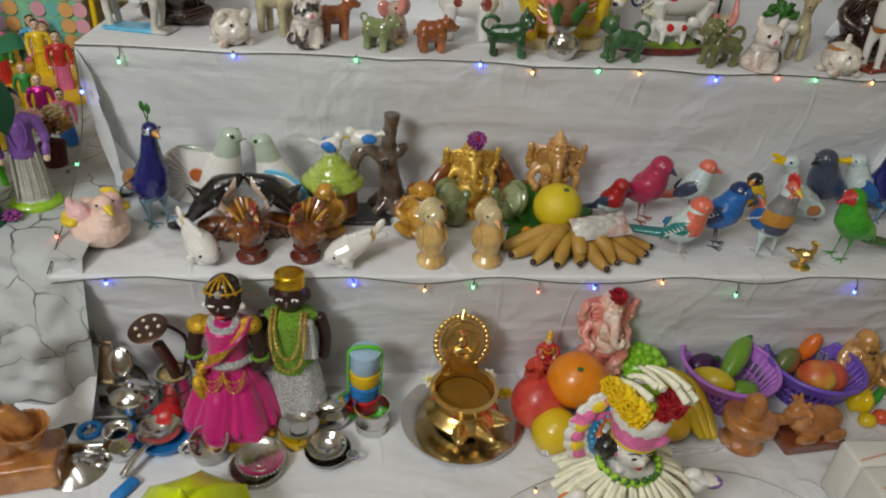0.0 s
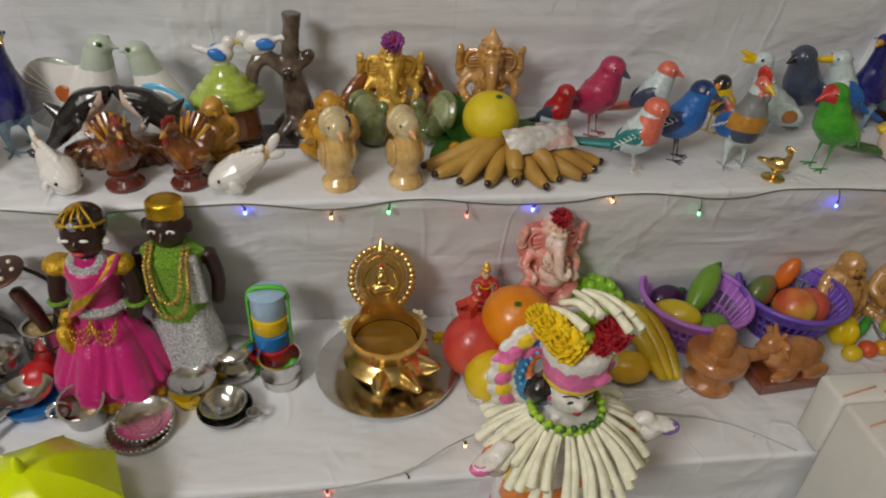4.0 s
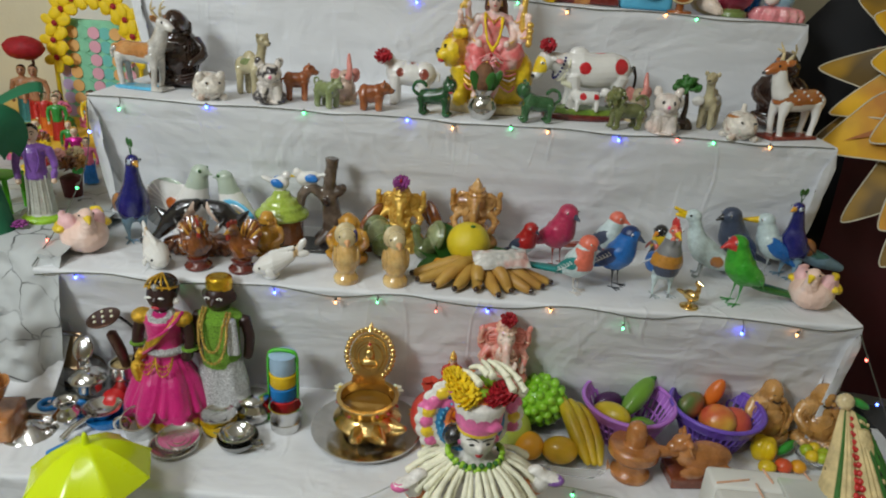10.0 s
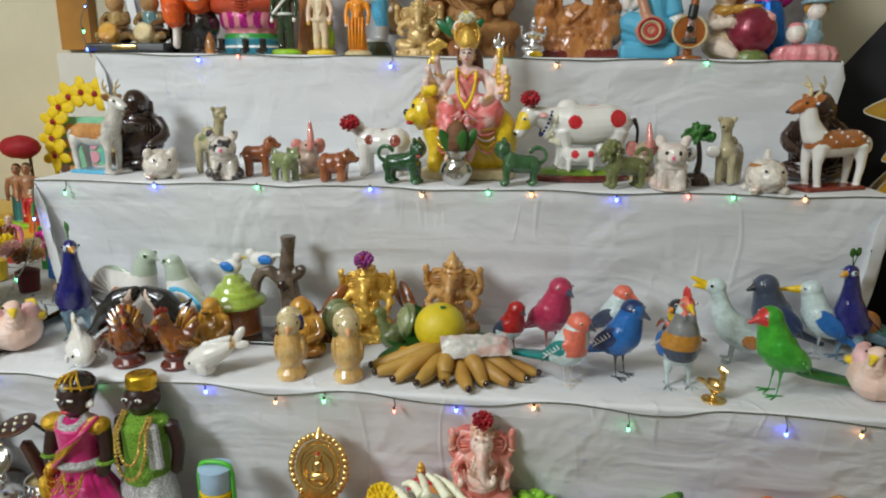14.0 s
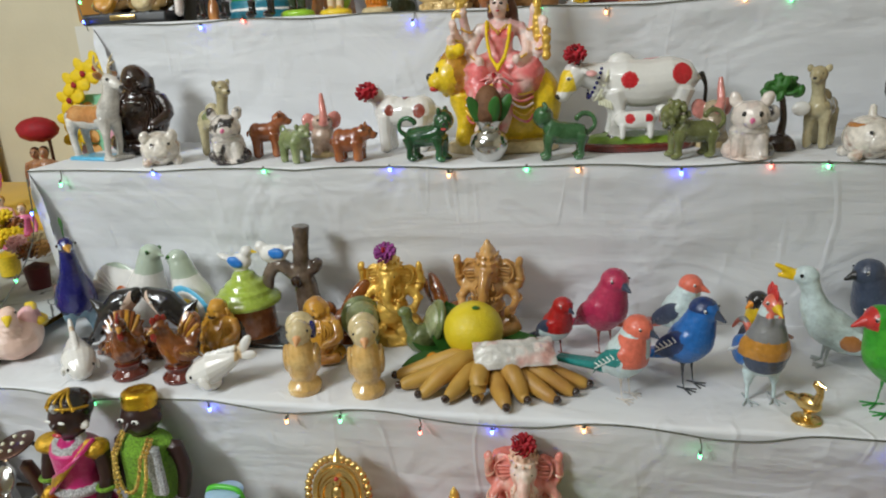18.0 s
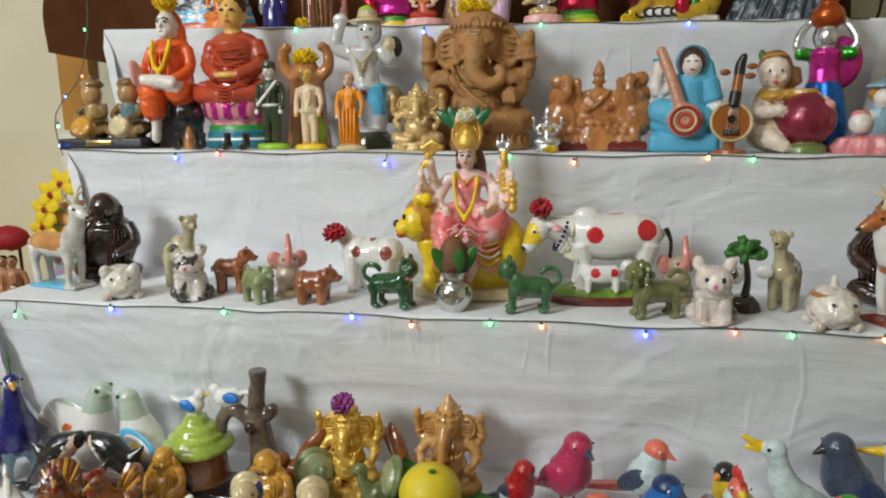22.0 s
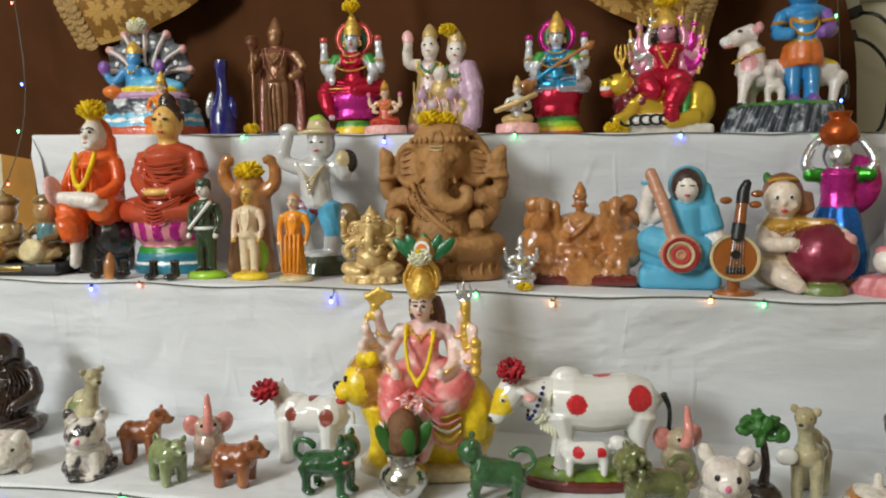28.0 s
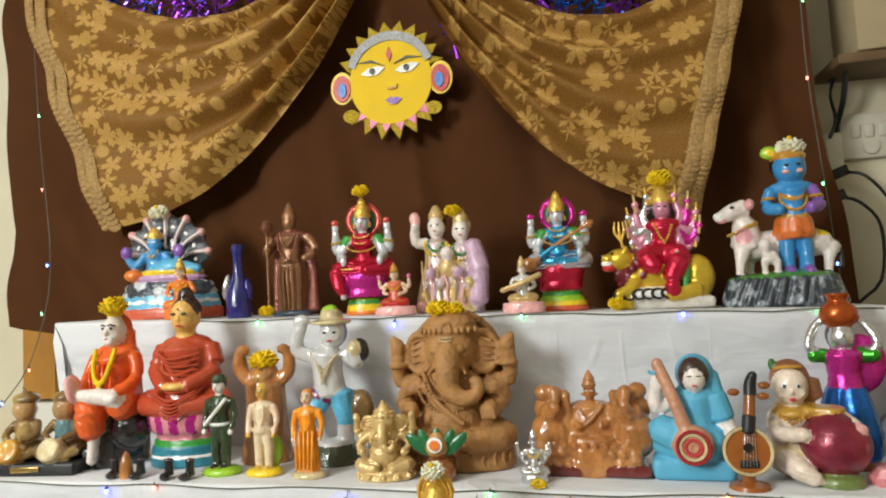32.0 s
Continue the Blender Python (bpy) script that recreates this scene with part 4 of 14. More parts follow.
    if tail == "short":
        s.limb([(-0.40 * L, 0, by + 0.05 * L), (-0.47 * L, 0, by + 0.02 * L), (-0.48 * L, 0, by - 0.08 * L)], [0.035 * L, 0.03 * L, 0.02 * L], body, 7)
    elif tail == "curl":
        s.limb([(-0.38 * L, 0, by + 0.08 * L), (-0.50 * L, 0, by + 0.12 * L), (-0.52 * L, 0, by + 0.26 * L), (-0.42 * L, 0, by + 0.32 * L), (-0.34 * L, 0, by + 0.24 * L)], [0.035 * L, 0.033 * L, 0.03 * L, 0.028 * L, 0.025 * L], body, 8)
    if hump:
        s.ball((-0.06 * L, 0, by + fat * L * 0.95), (0.16 * L, 0.12 * L, 0.14 * L), hump, seg=12, rings=8)
    if saddle:
        s.ball((-0.05 * L, 0, by + fat * L * 0.28), (0.26 * L, fat * L * 0.99, fat * L * 0.78), saddle, seg=16, rings=10)
    s.rough(0.006 * L, 0.12 * L)
    return s.put(name, at, None, label, "figurine", group, turn=turn)


def ganesha(s, H, m, crown=None, base=None, ears=1.0, trunk=1, back=None, arm=None):
    """A seated elephant-headed statue facing -y, added to a shape."""
    crown, base, arm = crown or m, base or m, arm or m
    w = H * 0.33
    if back:
        s.ball((0, 0.13 * H, 0.58 * H), (0.36 * H, 0.05 * H, 0.44 * H), back, seg=24, rings=14)
    s.turned([(0, 0), (0.40 * H, 0), (0.41 * H, 0.03 * H), (0.36 * H, 0.06 * H), (0.38 * H, 0.10 * H), (0.34 * H, 0.13 * H), (0, 0.13 * H)], base, sx=0.95, sy=0.62, seg=28)
    for sx in (-1, 1):
        s.limb([(sx * 0.10 * H, -0.02 * H, 0.22 * H), (sx * 0.32 * H, -0.06 * H, 0.20 * H), (sx * 0.10 * H, -0.19 * H, 0.16 * H)], [0.10 * H, 0.09 * H, 0.055 * H], m, 12)
        s.limb([(sx * 0.20 * H, 0.02 * H, 0.56 * H), (sx * 0.33 * H, 0.0, 0.46 * H), (sx * 0.28 * H, -0.13 * H, 0.36 * H)], [0.065 * H, 0.055 * H, 0.045 * H], arm, 10)
        s.ball((sx * 0.27 * H, -0.15 * H, 0.37 * H), (0.05 * H, 0.04 * H, 0.06 * H), arm, seg=10, rings=8)
        s.limb([(sx * 0.20 * H, 0.05 * H, 0.58 * H), (sx * 0.36 * H, 0.06 * H, 0.56 * H), (sx * 0.37 * H, 0.02 * H, 0.76 * H)], [0.06 * H, 0.05 * H, 0.045 * H], arm, 10)
        s.ball((sx * 0.37 * H, 0.0, 0.80 * H), (0.05 * H, 0.04 * H, 0.06 * H), arm, seg=10, rings=8)
        s.ball((sx * 0.21 * H, 0.02 * H, 0.70 * H), (0.13 * H * ears, 0.030 * H, 0.125 * H), m, rz=sx * 18, seg=16, rings=10)
        s.ring((sx * 0.21 * H, -0.01 * H, 0.70 * H), 0.085 * H, 0.014 * H, m, rx=90, seg=20, sides=6)
        s.ball((sx * 0.07 * H, -0.135 * H, 0.73 * H), (0.022 * H, 0.012 * H, 0.014 * H), EYE_B if m is not TERRA else TERRA, seg=8, rings=5)
        s.limb([(sx * 0.08 * H, -0.13 * H, 0.62 * H), (sx * 0.11 * H, -0.19 * H, 0.59 * H)], [0.02 * H, 0.008 * H], crown, 7)
    s.ball((0, -0.02 * H, 0.33 * H), (0.21 * H, 0.18 * H, 0.19 * H), m, seg=20, rings=14)
    s.ball((0, 0.0, 0.52 * H), (0.20 * H, 0.13 * H, 0.16 * H), m, seg=20, rings=14)
    s.ring((0, -0.09 * H, 0.50 * H), 0.10 * H, 0.014 * H, crown, rx=70, seg=20, sides=6)
    s.ball((0, -0.03 * H, 0.72 * H), (0.155 * H, 0.135 * H, 0.15 * H), m, seg=20, rings=14)
    t = trunk
    s.limb([(0, -0.12 * H, 0.72 * H), (0, -0.20 * H, 0.60 * H), (0.01 * t * H, -0.21 * H, 0.48 * H), (0.08 * t * H, -0.22 * H, 0.41 * H), (0.15 * t * H, -0.22 * H, 0.44 * H), (0.13 * t * H, -0.22 * H, 0.49 * H)], [0.075 * H, 0.065 * H, 0.052 * H, 0.042 * H, 0.034 * H, 0.028 * H], m, 12)
    s.turned([(0.145 * H, 0), (0.150 * H, 0.025 * H), (0.12 * H, 0.05 * H), (0.125 * H, 0.075 * H), (0.085 * H, 0.11 * H), (0.085 * H, 0.13 * H), (0.04 * H, 0.18 * H), (0.035 * H, 0.20 * H), (0, 0.235 * H)], crown, (0, -0.01 * H, 0.79 * H), seg=18)
    for k in range(9):
        a = radians(200 + 17.5 * k)
        s.ball((0.17 * H * math.cos(a), -0.12 * H + 0.10 * H * math.sin(a), 0.50 * H), 0.018 * H, crown, seg=6, rings=5)
    for r, z0 in ((0.14, 0.56), (0.18, 0.53), (0.22, 0.46)):
        s.beads([(r * H * math.cos(radians(b)), (-0.09 + 0.10 * math.sin(radians(b))) * H, (z0 + 0.55 * r * math.sin(radians(b))) * H) for b in range(180, 361, 15)], 0.011 * H, crown)
    for sx in (-1, 1):
        for j in range(4):
            s.limb([(sx * 0.05 * H, (-0.185 + 0.008 * j) * H, (0.21 - 0.02 * j) * H), (sx * 0.18 * H, -0.175 * H, (0.235 - 0.028 * j) * H), (sx * 0.37 * H, -0.08 * H, (0.235 - 0.026 * j) * H)], 0.009 * H, m, 5)
        for c, y, zz in ((0.335, -0.01, 0.47), (0.368, 0.05, 0.64), (0.285, -0.12, 0.38)):
            s.ring((sx * c * H, y * H, zz * H), 0.056 * H, 0.012 * H, crown, rx=12, ry=sx * 18, seg=14, sides=5)
        for j in range(4):
            s.limb([(sx * 0.13 * H, -0.055 * H, (0.76 - 0.03 * j) * H), (sx * 0.26 * H, -0.030 * H, (0.74 - 0.03 * j) * H)], 0.007 * H, m, 5)
    for j in range(6):
        s.ring((0.002 * H, (-0.165 - 0.008 * j) * H, (0.665 - 0.032 * j) * H), (0.069 - 0.0035 * j) * H, 0.006 * H, m, rx=58 + 4 * j, seg=16, sides=4)
    for j in range(12):
        b = radians(30 * j)
        s.ball((0.150 * H * math.cos(b), (-0.01 + 0.150 * math.sin(b)) * H, 0.815 * H), 0.017 * H, crown, seg=6, rings=5)
        s.ball((0.125 * H * math.cos(b), (-0.01 + 0.125 * math.sin(b)) * H, 0.865 * H), (0.014 * H, 0.014 * H, 0.022 * H), crown, seg=6, rings=5)
        s.ball((0.37 * H * math.cos(b), 0.24 * H * math.sin(b), 0.06 * H), (0.045 * H, 0.035 * H, 0.040 * H), base, rz=math.degrees(b), seg=8, rings=6)
    return s


def seated(s, H, skirt, torso, skin, crown, base, hair=None, halo=None, arms=2, lotus=None, shawl=None, hat=True, cross=True):
    """A seated figure facing -y. base: list of (material, height share, radius share) from the ground up."""
    z = 0.0
    for m, hh, r in base:
        s.turned([(0, z), (r * H, z), (r * H * 1.02, z + hh * H * 0.4), (r * H * 0.97, z + hh * H), (0, z + hh * H)], m, seg=24, sy=0.72, wave=0.04 if m is lotus else 0.0, waves=12)
        z += hh * H
    k = H - z
    if cross:
        for sx in (-1, 1):
            s.limb([(sx * 0.07 * k, 0, 0.12 * k + z), (sx * 0.25 * k, -0.04 * k, 0.09 * k + z), (sx * 0.05 * k, -0.15 * k, 0.07 * k + z)], [0.10 * k, 0.085 * k, 0.05 * k], skirt, 12)
        s.ball((0, -0.04 * k, 0.07 * k + z), (0.22 * k, 0.16 * k, 0.07 * k), skirt, seg=18, rings=10)
    s.limb([(0, 0.02 * k, 0.10 * k + z), (0, 0.02 * k, 0.32 * k + z), (0, 0.02 * k, 0.48 * k + z)], [0.15 * k, 0.125 * k, 0.14 * k], torso, 14)
    s.ball((0, 0.02 * k, 0.50 * k + z), (0.19 * k, 0.10 * k, 0.07 * k), torso, seg=16, rings=10)
    s.limb([(0, 0.01 * k, 0.54 * k + z), (0, 0.0, 0.62 * k + z)], 0.05 * k, skin, 10)
    s.ball((0, -0.01 * k, 0.68 * k + z), (0.085 * k, 0.09 * k, 0.105 * k), skin, seg=16, rings=12)
    for sx in (-1, 1):
        s.ball((sx * 0.033 * k, -0.092 * k, 0.70 * k + z), (0.014 * k, 0.006 * k, 0.008 * k), EYE_B, seg=7, rings=5)
        s.limb([(sx * 0.17 * k, 0.01 * k, 0.50 * k + z), (sx * 0.25 * k, -0.01 * k, 0.34 * k + z), (sx * 0.15 * k, -0.14 * k, 0.27 * k + z)], [0.055 * k, 0.048 * k, 0.035 * k], torso if arms == 2 else skin, 10)
        s.ball((sx * 0.13 * k, -0.16 * k, 0.27 * k + z), 0.036 * k, skin, seg=8, rings=6)
        if arms > 2:
            s.limb([(sx * 0.16 * k, 0.03 * k, 0.48 * k + z), (sx * 0.31 * k, 0.01 * k, 0.42 * k + z), (sx * 0.33 * k, -0.05 * k, 0.60 * k + z)], [0.05 * k, 0.042 * k, 0.034 * k], skin, 10)
            s.ball((sx * 0.33 * k, -0.06 * k, 0.65 * k + z), (0.045 * k, 0.035 * k, 0.05 * k), lotus or skin, seg=10, rings=6)
    s.ball((0, -0.103 * k, 0.648 * k + z), (0.020 * k, 0.006 * k, 0.006 * k), RED, seg=7, rings=5)
    # face, jewellery and folds
    s.cone((0, -0.095 * k, 0.69 * k + z), (0, -0.112 * k, 0.668 * k + z), 0.016 * k, 0.010 * k, skin, 7)
    s.ball((0, -0.098 * k, 0.735 * k + z), 0.010 * k, RED, seg=6, rings=5)
    for sx in (-1, 1):
        s.ball((sx * 0.033 * k, -0.088 * k, 0.701 * k + z), (0.022 * k, 0.006 * k, 0.011 * k), EYE_W, seg=7, rings=5)
        s.limb([(sx * 0.012 * k, -0.096 * k, 0.722 * k + z), (sx * 0.034 * k, -0.095 * k, 0.732 * k + z), (sx * 0.058 * k, -0.080 * k, 0.722 * k + z)], 0.005 * k, EYE_B, 5)
        s.ball((sx * 0.088 * k, -0.02 * k, 0.655 * k + z), 0.022 * k, crown, seg=8, rings=6)
        s.ring((sx * 0.165 * k, -0.12 * k, 0.28 * k + z), 0.038 * k, 0.010 * k, crown, rx=60, rz=sx * 35, seg=14, sides=5)
        s.ring((sx * 0.205 * k, 0.0, 0.43 * k + z), 0.052 * k, 0.011 * k, crown, rx=-15, ry=sx * 25, seg=14, sides=5)
        for j in range(4):
            s.limb([(sx * 0.05 * k, -0.13 * k, (0.17 - 0.02 * j) * k + z), (sx * (0.16 + 0.02 * j) * k, -0.150 * k, (0.14 - 0.026 * j) * k + z), (sx * 0.29 * k, -0.08 * k, (0.13 - 0.028 * j) * k + z)], 0.011 * k, skirt if j != 1 else crown, 6)
    for r, zz, tilt in ((0.085, 0.515, 50), (0.125, 0.46, 58)):
        for j in range(15):
            a = radians(180 + 180 * j / 14)
            s.ball((r * k * math.cos(a), (-0.055 + 0.55 * r * math.sin(a)) * k, (zz + 0.75 * r * math.sin(a)) * k + z), 0.014 * k, crown if r < 0.1 else (PETALY if shawl is None else crown), seg=6, rings=5)
    for j in range(5):
        a = radians(215 + 27 * j)
        s.ball((0.098 * k * math.cos(a), 0.098 * k * math.sin(a), 0.775 * k + z), 0.013 * k, (RED, GREEN)[j % 2], seg=6, rings=5)
    if hair:
        s.ball((0, 0.03 * k, 0.70 * k + z), (0.10 * k, 0.085 * k, 0.115 * k), hair, seg=16, rings=10)
        s.ball((0, 0.07 * k, 0.56 * k + z), (0.11 * k, 0.05 * k, 0.14 * k), hair, seg=14, rings=8)
    if hat:
        s.turned([(0.095 * k, 0), (0.10 * k, 0.03 * k), (0.075 * k, 0.07 * k), (0.08 * k, 0.10 * k), (0.045 * k, 0.16 * k), (0.03 * k, 0.20 * k), (0, 0.235 * k)], crown, (0, 0.0, 0.745 * k + z), seg=16)
    if halo:
        s.turned([(0, 0), (0.20 * k, 0), (0.205 * k, 0.012 * k), (0.20 * k, 0.024 * k), (0, 0.024 * k)], halo, (0, 0.10 * k, 0.74 * k + z), rx=90, seg=28, wave=0.03, waves=20)
    if shawl:
        s.limb([(0.16 * k, -0.05 * k, 0.52 * k + z), (0.02 * k, -0.13 * k, 0.36 * k + z), (-0.14 * k, -0.11 * k, 0.22 * k + z)], [0.035 * k, 0.03 * k, 0.03 * k], shawl, 8)
        s.ring((0, -0.05 * k, 0.50 * k + z), 0.10 * k, 0.018 * k, crown, rx=60, seg=18, sides=6)
    return s


def enthroned(s, H, tiers, lotus, skirt, blouse, skin, crown, halo, rim, hang=True, lute=None):
    """A four-armed goddess seated on a petalled lotus over round tiers, facing -y."""
    P = lambda *v: tuple(c * H for c in v)
    z = 0.0
    for m, hh, r in tiers:
        s.turned([(0, z * H), (r * H, z * H), ((r + 0.006) * H, (z + 0.5 * hh) * H), (r * H, (z + hh) * H), (0, (z + hh) * H)], m, seg=36, sy=0.74)
        z += hh
    s.ball(P(0, 0, z + 0.10), P(0.150, 0.110, 0.10), lotus, seg=26, rings=14)
    for k in range(13):
        a = radians(180 + 15 * k)
        ca, sa = math.cos(a), math.sin(a)
        s.ball(P(0.160 * ca, 0.118 * sa, z + 0.12), P(0.042, 0.020, 0.070), lotus, rx=12, rz=math.degrees(a) + 90, seg=14, rings=10)
        s.ball(P(0.145 * math.cos(a + 0.13), 0.108 * math.sin(a + 0.13), z + 0.055), P(0.040, 0.020, 0.055), lotus, rx=-14, rz=math.degrees(a) + 97, seg=14, rings=10)
    t = z + 0.20
    s.limb([P(0.07, 0, t + 0.03), P(0.195, -0.03, t + 0.03), P(0.03, -0.135, t)], P(0.085, 0.066, 0.036), skirt, 14)
    if hang:
        s.limb([P(-0.07, 0, t + 0.03), P(-0.185, -0.07, t + 0.01), P(-0.165, -0.135, t - 0.10), P(-0.130, -0.140, t - 0.17)], P(0.085, 0.068, 0.046, 0.026), skirt, 14)
        s.ball(P(-0.125, -0.155, t - 0.19), P(0.026, 0.045, 0.018), skin, seg=10, rings=6)
    else:
        s.limb([P(-0.07, 0, t + 0.03), P(-0.195, -0.03, t + 0.03), P(-0.02, -0.125, t + 0.02)], P(0.085, 0.066, 0.036), skirt, 14)
    s.ball(P(0, -0.03, t + 0.02), P(0.16, 0.10, 0.055), skirt, seg=18, rings=10)
    for sx in (-1, 1):
        for j in range(5):
            s.limb([P(sx * 0.03, -0.130 + 0.01 * j, t + 0.055 - 0.018 * j), P(sx * (0.11 + 0.014 * j), -0.122, t + 0.068 - 0.024 * j), P(sx * 0.235, -0.055, t + 0.060 - 0.022 * j)], 0.0065 * H, crown if j == 2 else skirt, 5)
    s.limb([P(0, 0.02, t + 0.02), P(0, 0.015, t + 0.13), P(0, 0.01, t + 0.24)], P(0.090, 0.064, 0.084), blouse, 16)
    s.ball(P(0, 0.005, t + 0.255), P(0.125, 0.060, 0.045), blouse)
    for sx in (-1, 1):
        s.ball(P(sx * 0.042, -0.058, t + 0.215), P(0.040, 0.034, 0.036), blouse, seg=14, rings=8)
    s.limb([P(0, 0.005, t + 0.27), P(0, 0, t + 0.33)], 0.034 * H, skin, 10)
    s.ball(P(0, -0.010, t + 0.372), P(0.056, 0.058, 0.068), skin, seg=20, rings=14)
    s.ball(P(0, 0.022, t + 0.380), P(0.066, 0.050, 0.072), BLACKG, seg=16, rings=10)
    s.turned([(0.060 * H, 0), (0.064 * H, 0.022 * H), (0.056 * H, 0.034 * H), (0.060 * H, 0.052 * H), (0.046 * H, 0.085 * H), (0.030 * H, 0.110 * H), (0.034 * H, 0.122 * H), (0, 0.165 * H)], crown, P(0, 0.0, t + 0.415), seg=24)
    s.ring(P(0, 0.045, t + 0.395), 0.118 * H, 0.017 * H, halo, rx=88, seg=40, sides=8)
    s.turned([(0, 0), (0.112 * H, 0), (0.112 * H, 0.010 * H), (0, 0.010 * H)], rim, P(0, 0.055, t + 0.395), rx=90, seg=32)
    s.beads([P(0.136 * math.cos(radians(a)), 0.042, t + 0.395 + 0.136 * math.sin(radians(a))) for a in range(-30, 211, 12)], 0.007 * H, halo, 2.4)
    s.ball(P(0, -0.0655, t + 0.340), P(0.015, 0.006, 0.006), RED, seg=8, rings=5)
    s.cone(P(0, -0.066, t + 0.378), P(0, -0.078, t + 0.358), 0.007 * H, 0.010 * H, skin, 7)
    s.ball(P(0, -0.0655, t + 0.405), P(0.006, 0.004, 0.008), RED, seg=6, rings=5)
    for sx in (-1, 1):
        s.ball(P(sx * 0.023, -0.060, t + 0.380), P(0.015, 0.006, 0.008), EYE_W, seg=8, rings=5)
        s.ball(P(sx * 0.023, -0.064, t + 0.380), P(0.007, 0.004, 0.007), EYE_B, seg=6, rings=5)
        s.limb([P(sx * 0.008, -0.064, t + 0.397), P(sx * 0.026, -0.062, t + 0.402), P(sx * 0.042, -0.050, t + 0.394)], 0.0035 * H, EYE_B, 5)
        s.beads([P(sx * 0.060, -0.01, t + 0.365), P(sx * 0.064, -0.012, t + 0.325)], 0.011 * H, crown)
        s.limb([P(sx * 0.115, 0.015, t + 0.25), P(sx * 0.205, -0.005, t + 0.165), P(sx * 0.200, -0.045, t + 0.300)], P(0.042, 0.036, 0.028), skin, 12)
        s.ball(P(sx * 0.200, -0.050, t + 0.335), P(0.030, 0.022, 0.038), skin, seg=10, rings=8)
        s.ball(P(sx * 0.200, -0.052, t + 0.378), P(0.034, 0.028, 0.026), halo, seg=12, rings=8)
        s.limb([P(sx * 0.105, -0.005, t + 0.25), P(sx * 0.165, -0.050, t + 0.130), P(sx * (0.155 if sx > 0 else 0.120), -0.125, t + 0.100)], P(0.042, 0.036, 0.028), skin, 12)
        s.limb([P(sx * 0.110, 0.0, t + 0.255), P(sx * 0.142, -0.02, t + 0.195)], P(0.050, 0.043), GREEN, 12)
        s.ball(P(sx * (0.155 if sx > 0 else 0.120), -0.145, t + 0.075), P(0.026, 0.020, 0.038), skin, seg=10, rings=8)
        for c, zz in ((0.203, 0.225), (0.163, 0.118)):
            s.ring(P(sx * c, -0.03, t + zz), 0.036 * H, 0.008 * H, crown, ry=sx * 8, seg=14, sides=5)
    for r, zz in ((0.060, 0.285), (0.085, 0.255), (0.120, 0.215)):
        s.beads([P(r * math.cos(radians(a)), -0.035 + 0.055 * math.sin(radians(a)), t + zz + 0.55 * r * math.sin(radians(a))) for a in range(180, 361, 15)], 0.0075 * H, crown, 1.9)
    if lute:
        s.limb([P(-0.20, -0.165, t + 0.015), P(0.0, -0.165, t + 0.150), P(0.27, -0.120, t + 0.315)], P(0.020, 0.018, 0.014), lute, 10)
        s.ball(P(-0.22, -0.165, t + 0.005), P(0.066, 0.046, 0.056), lute, seg=16, rings=10)
        s.ball(P(0.235, -0.130, t + 0.285), P(0.040, 0.034, 0.036), lute, seg=12, rings=8)
    return s


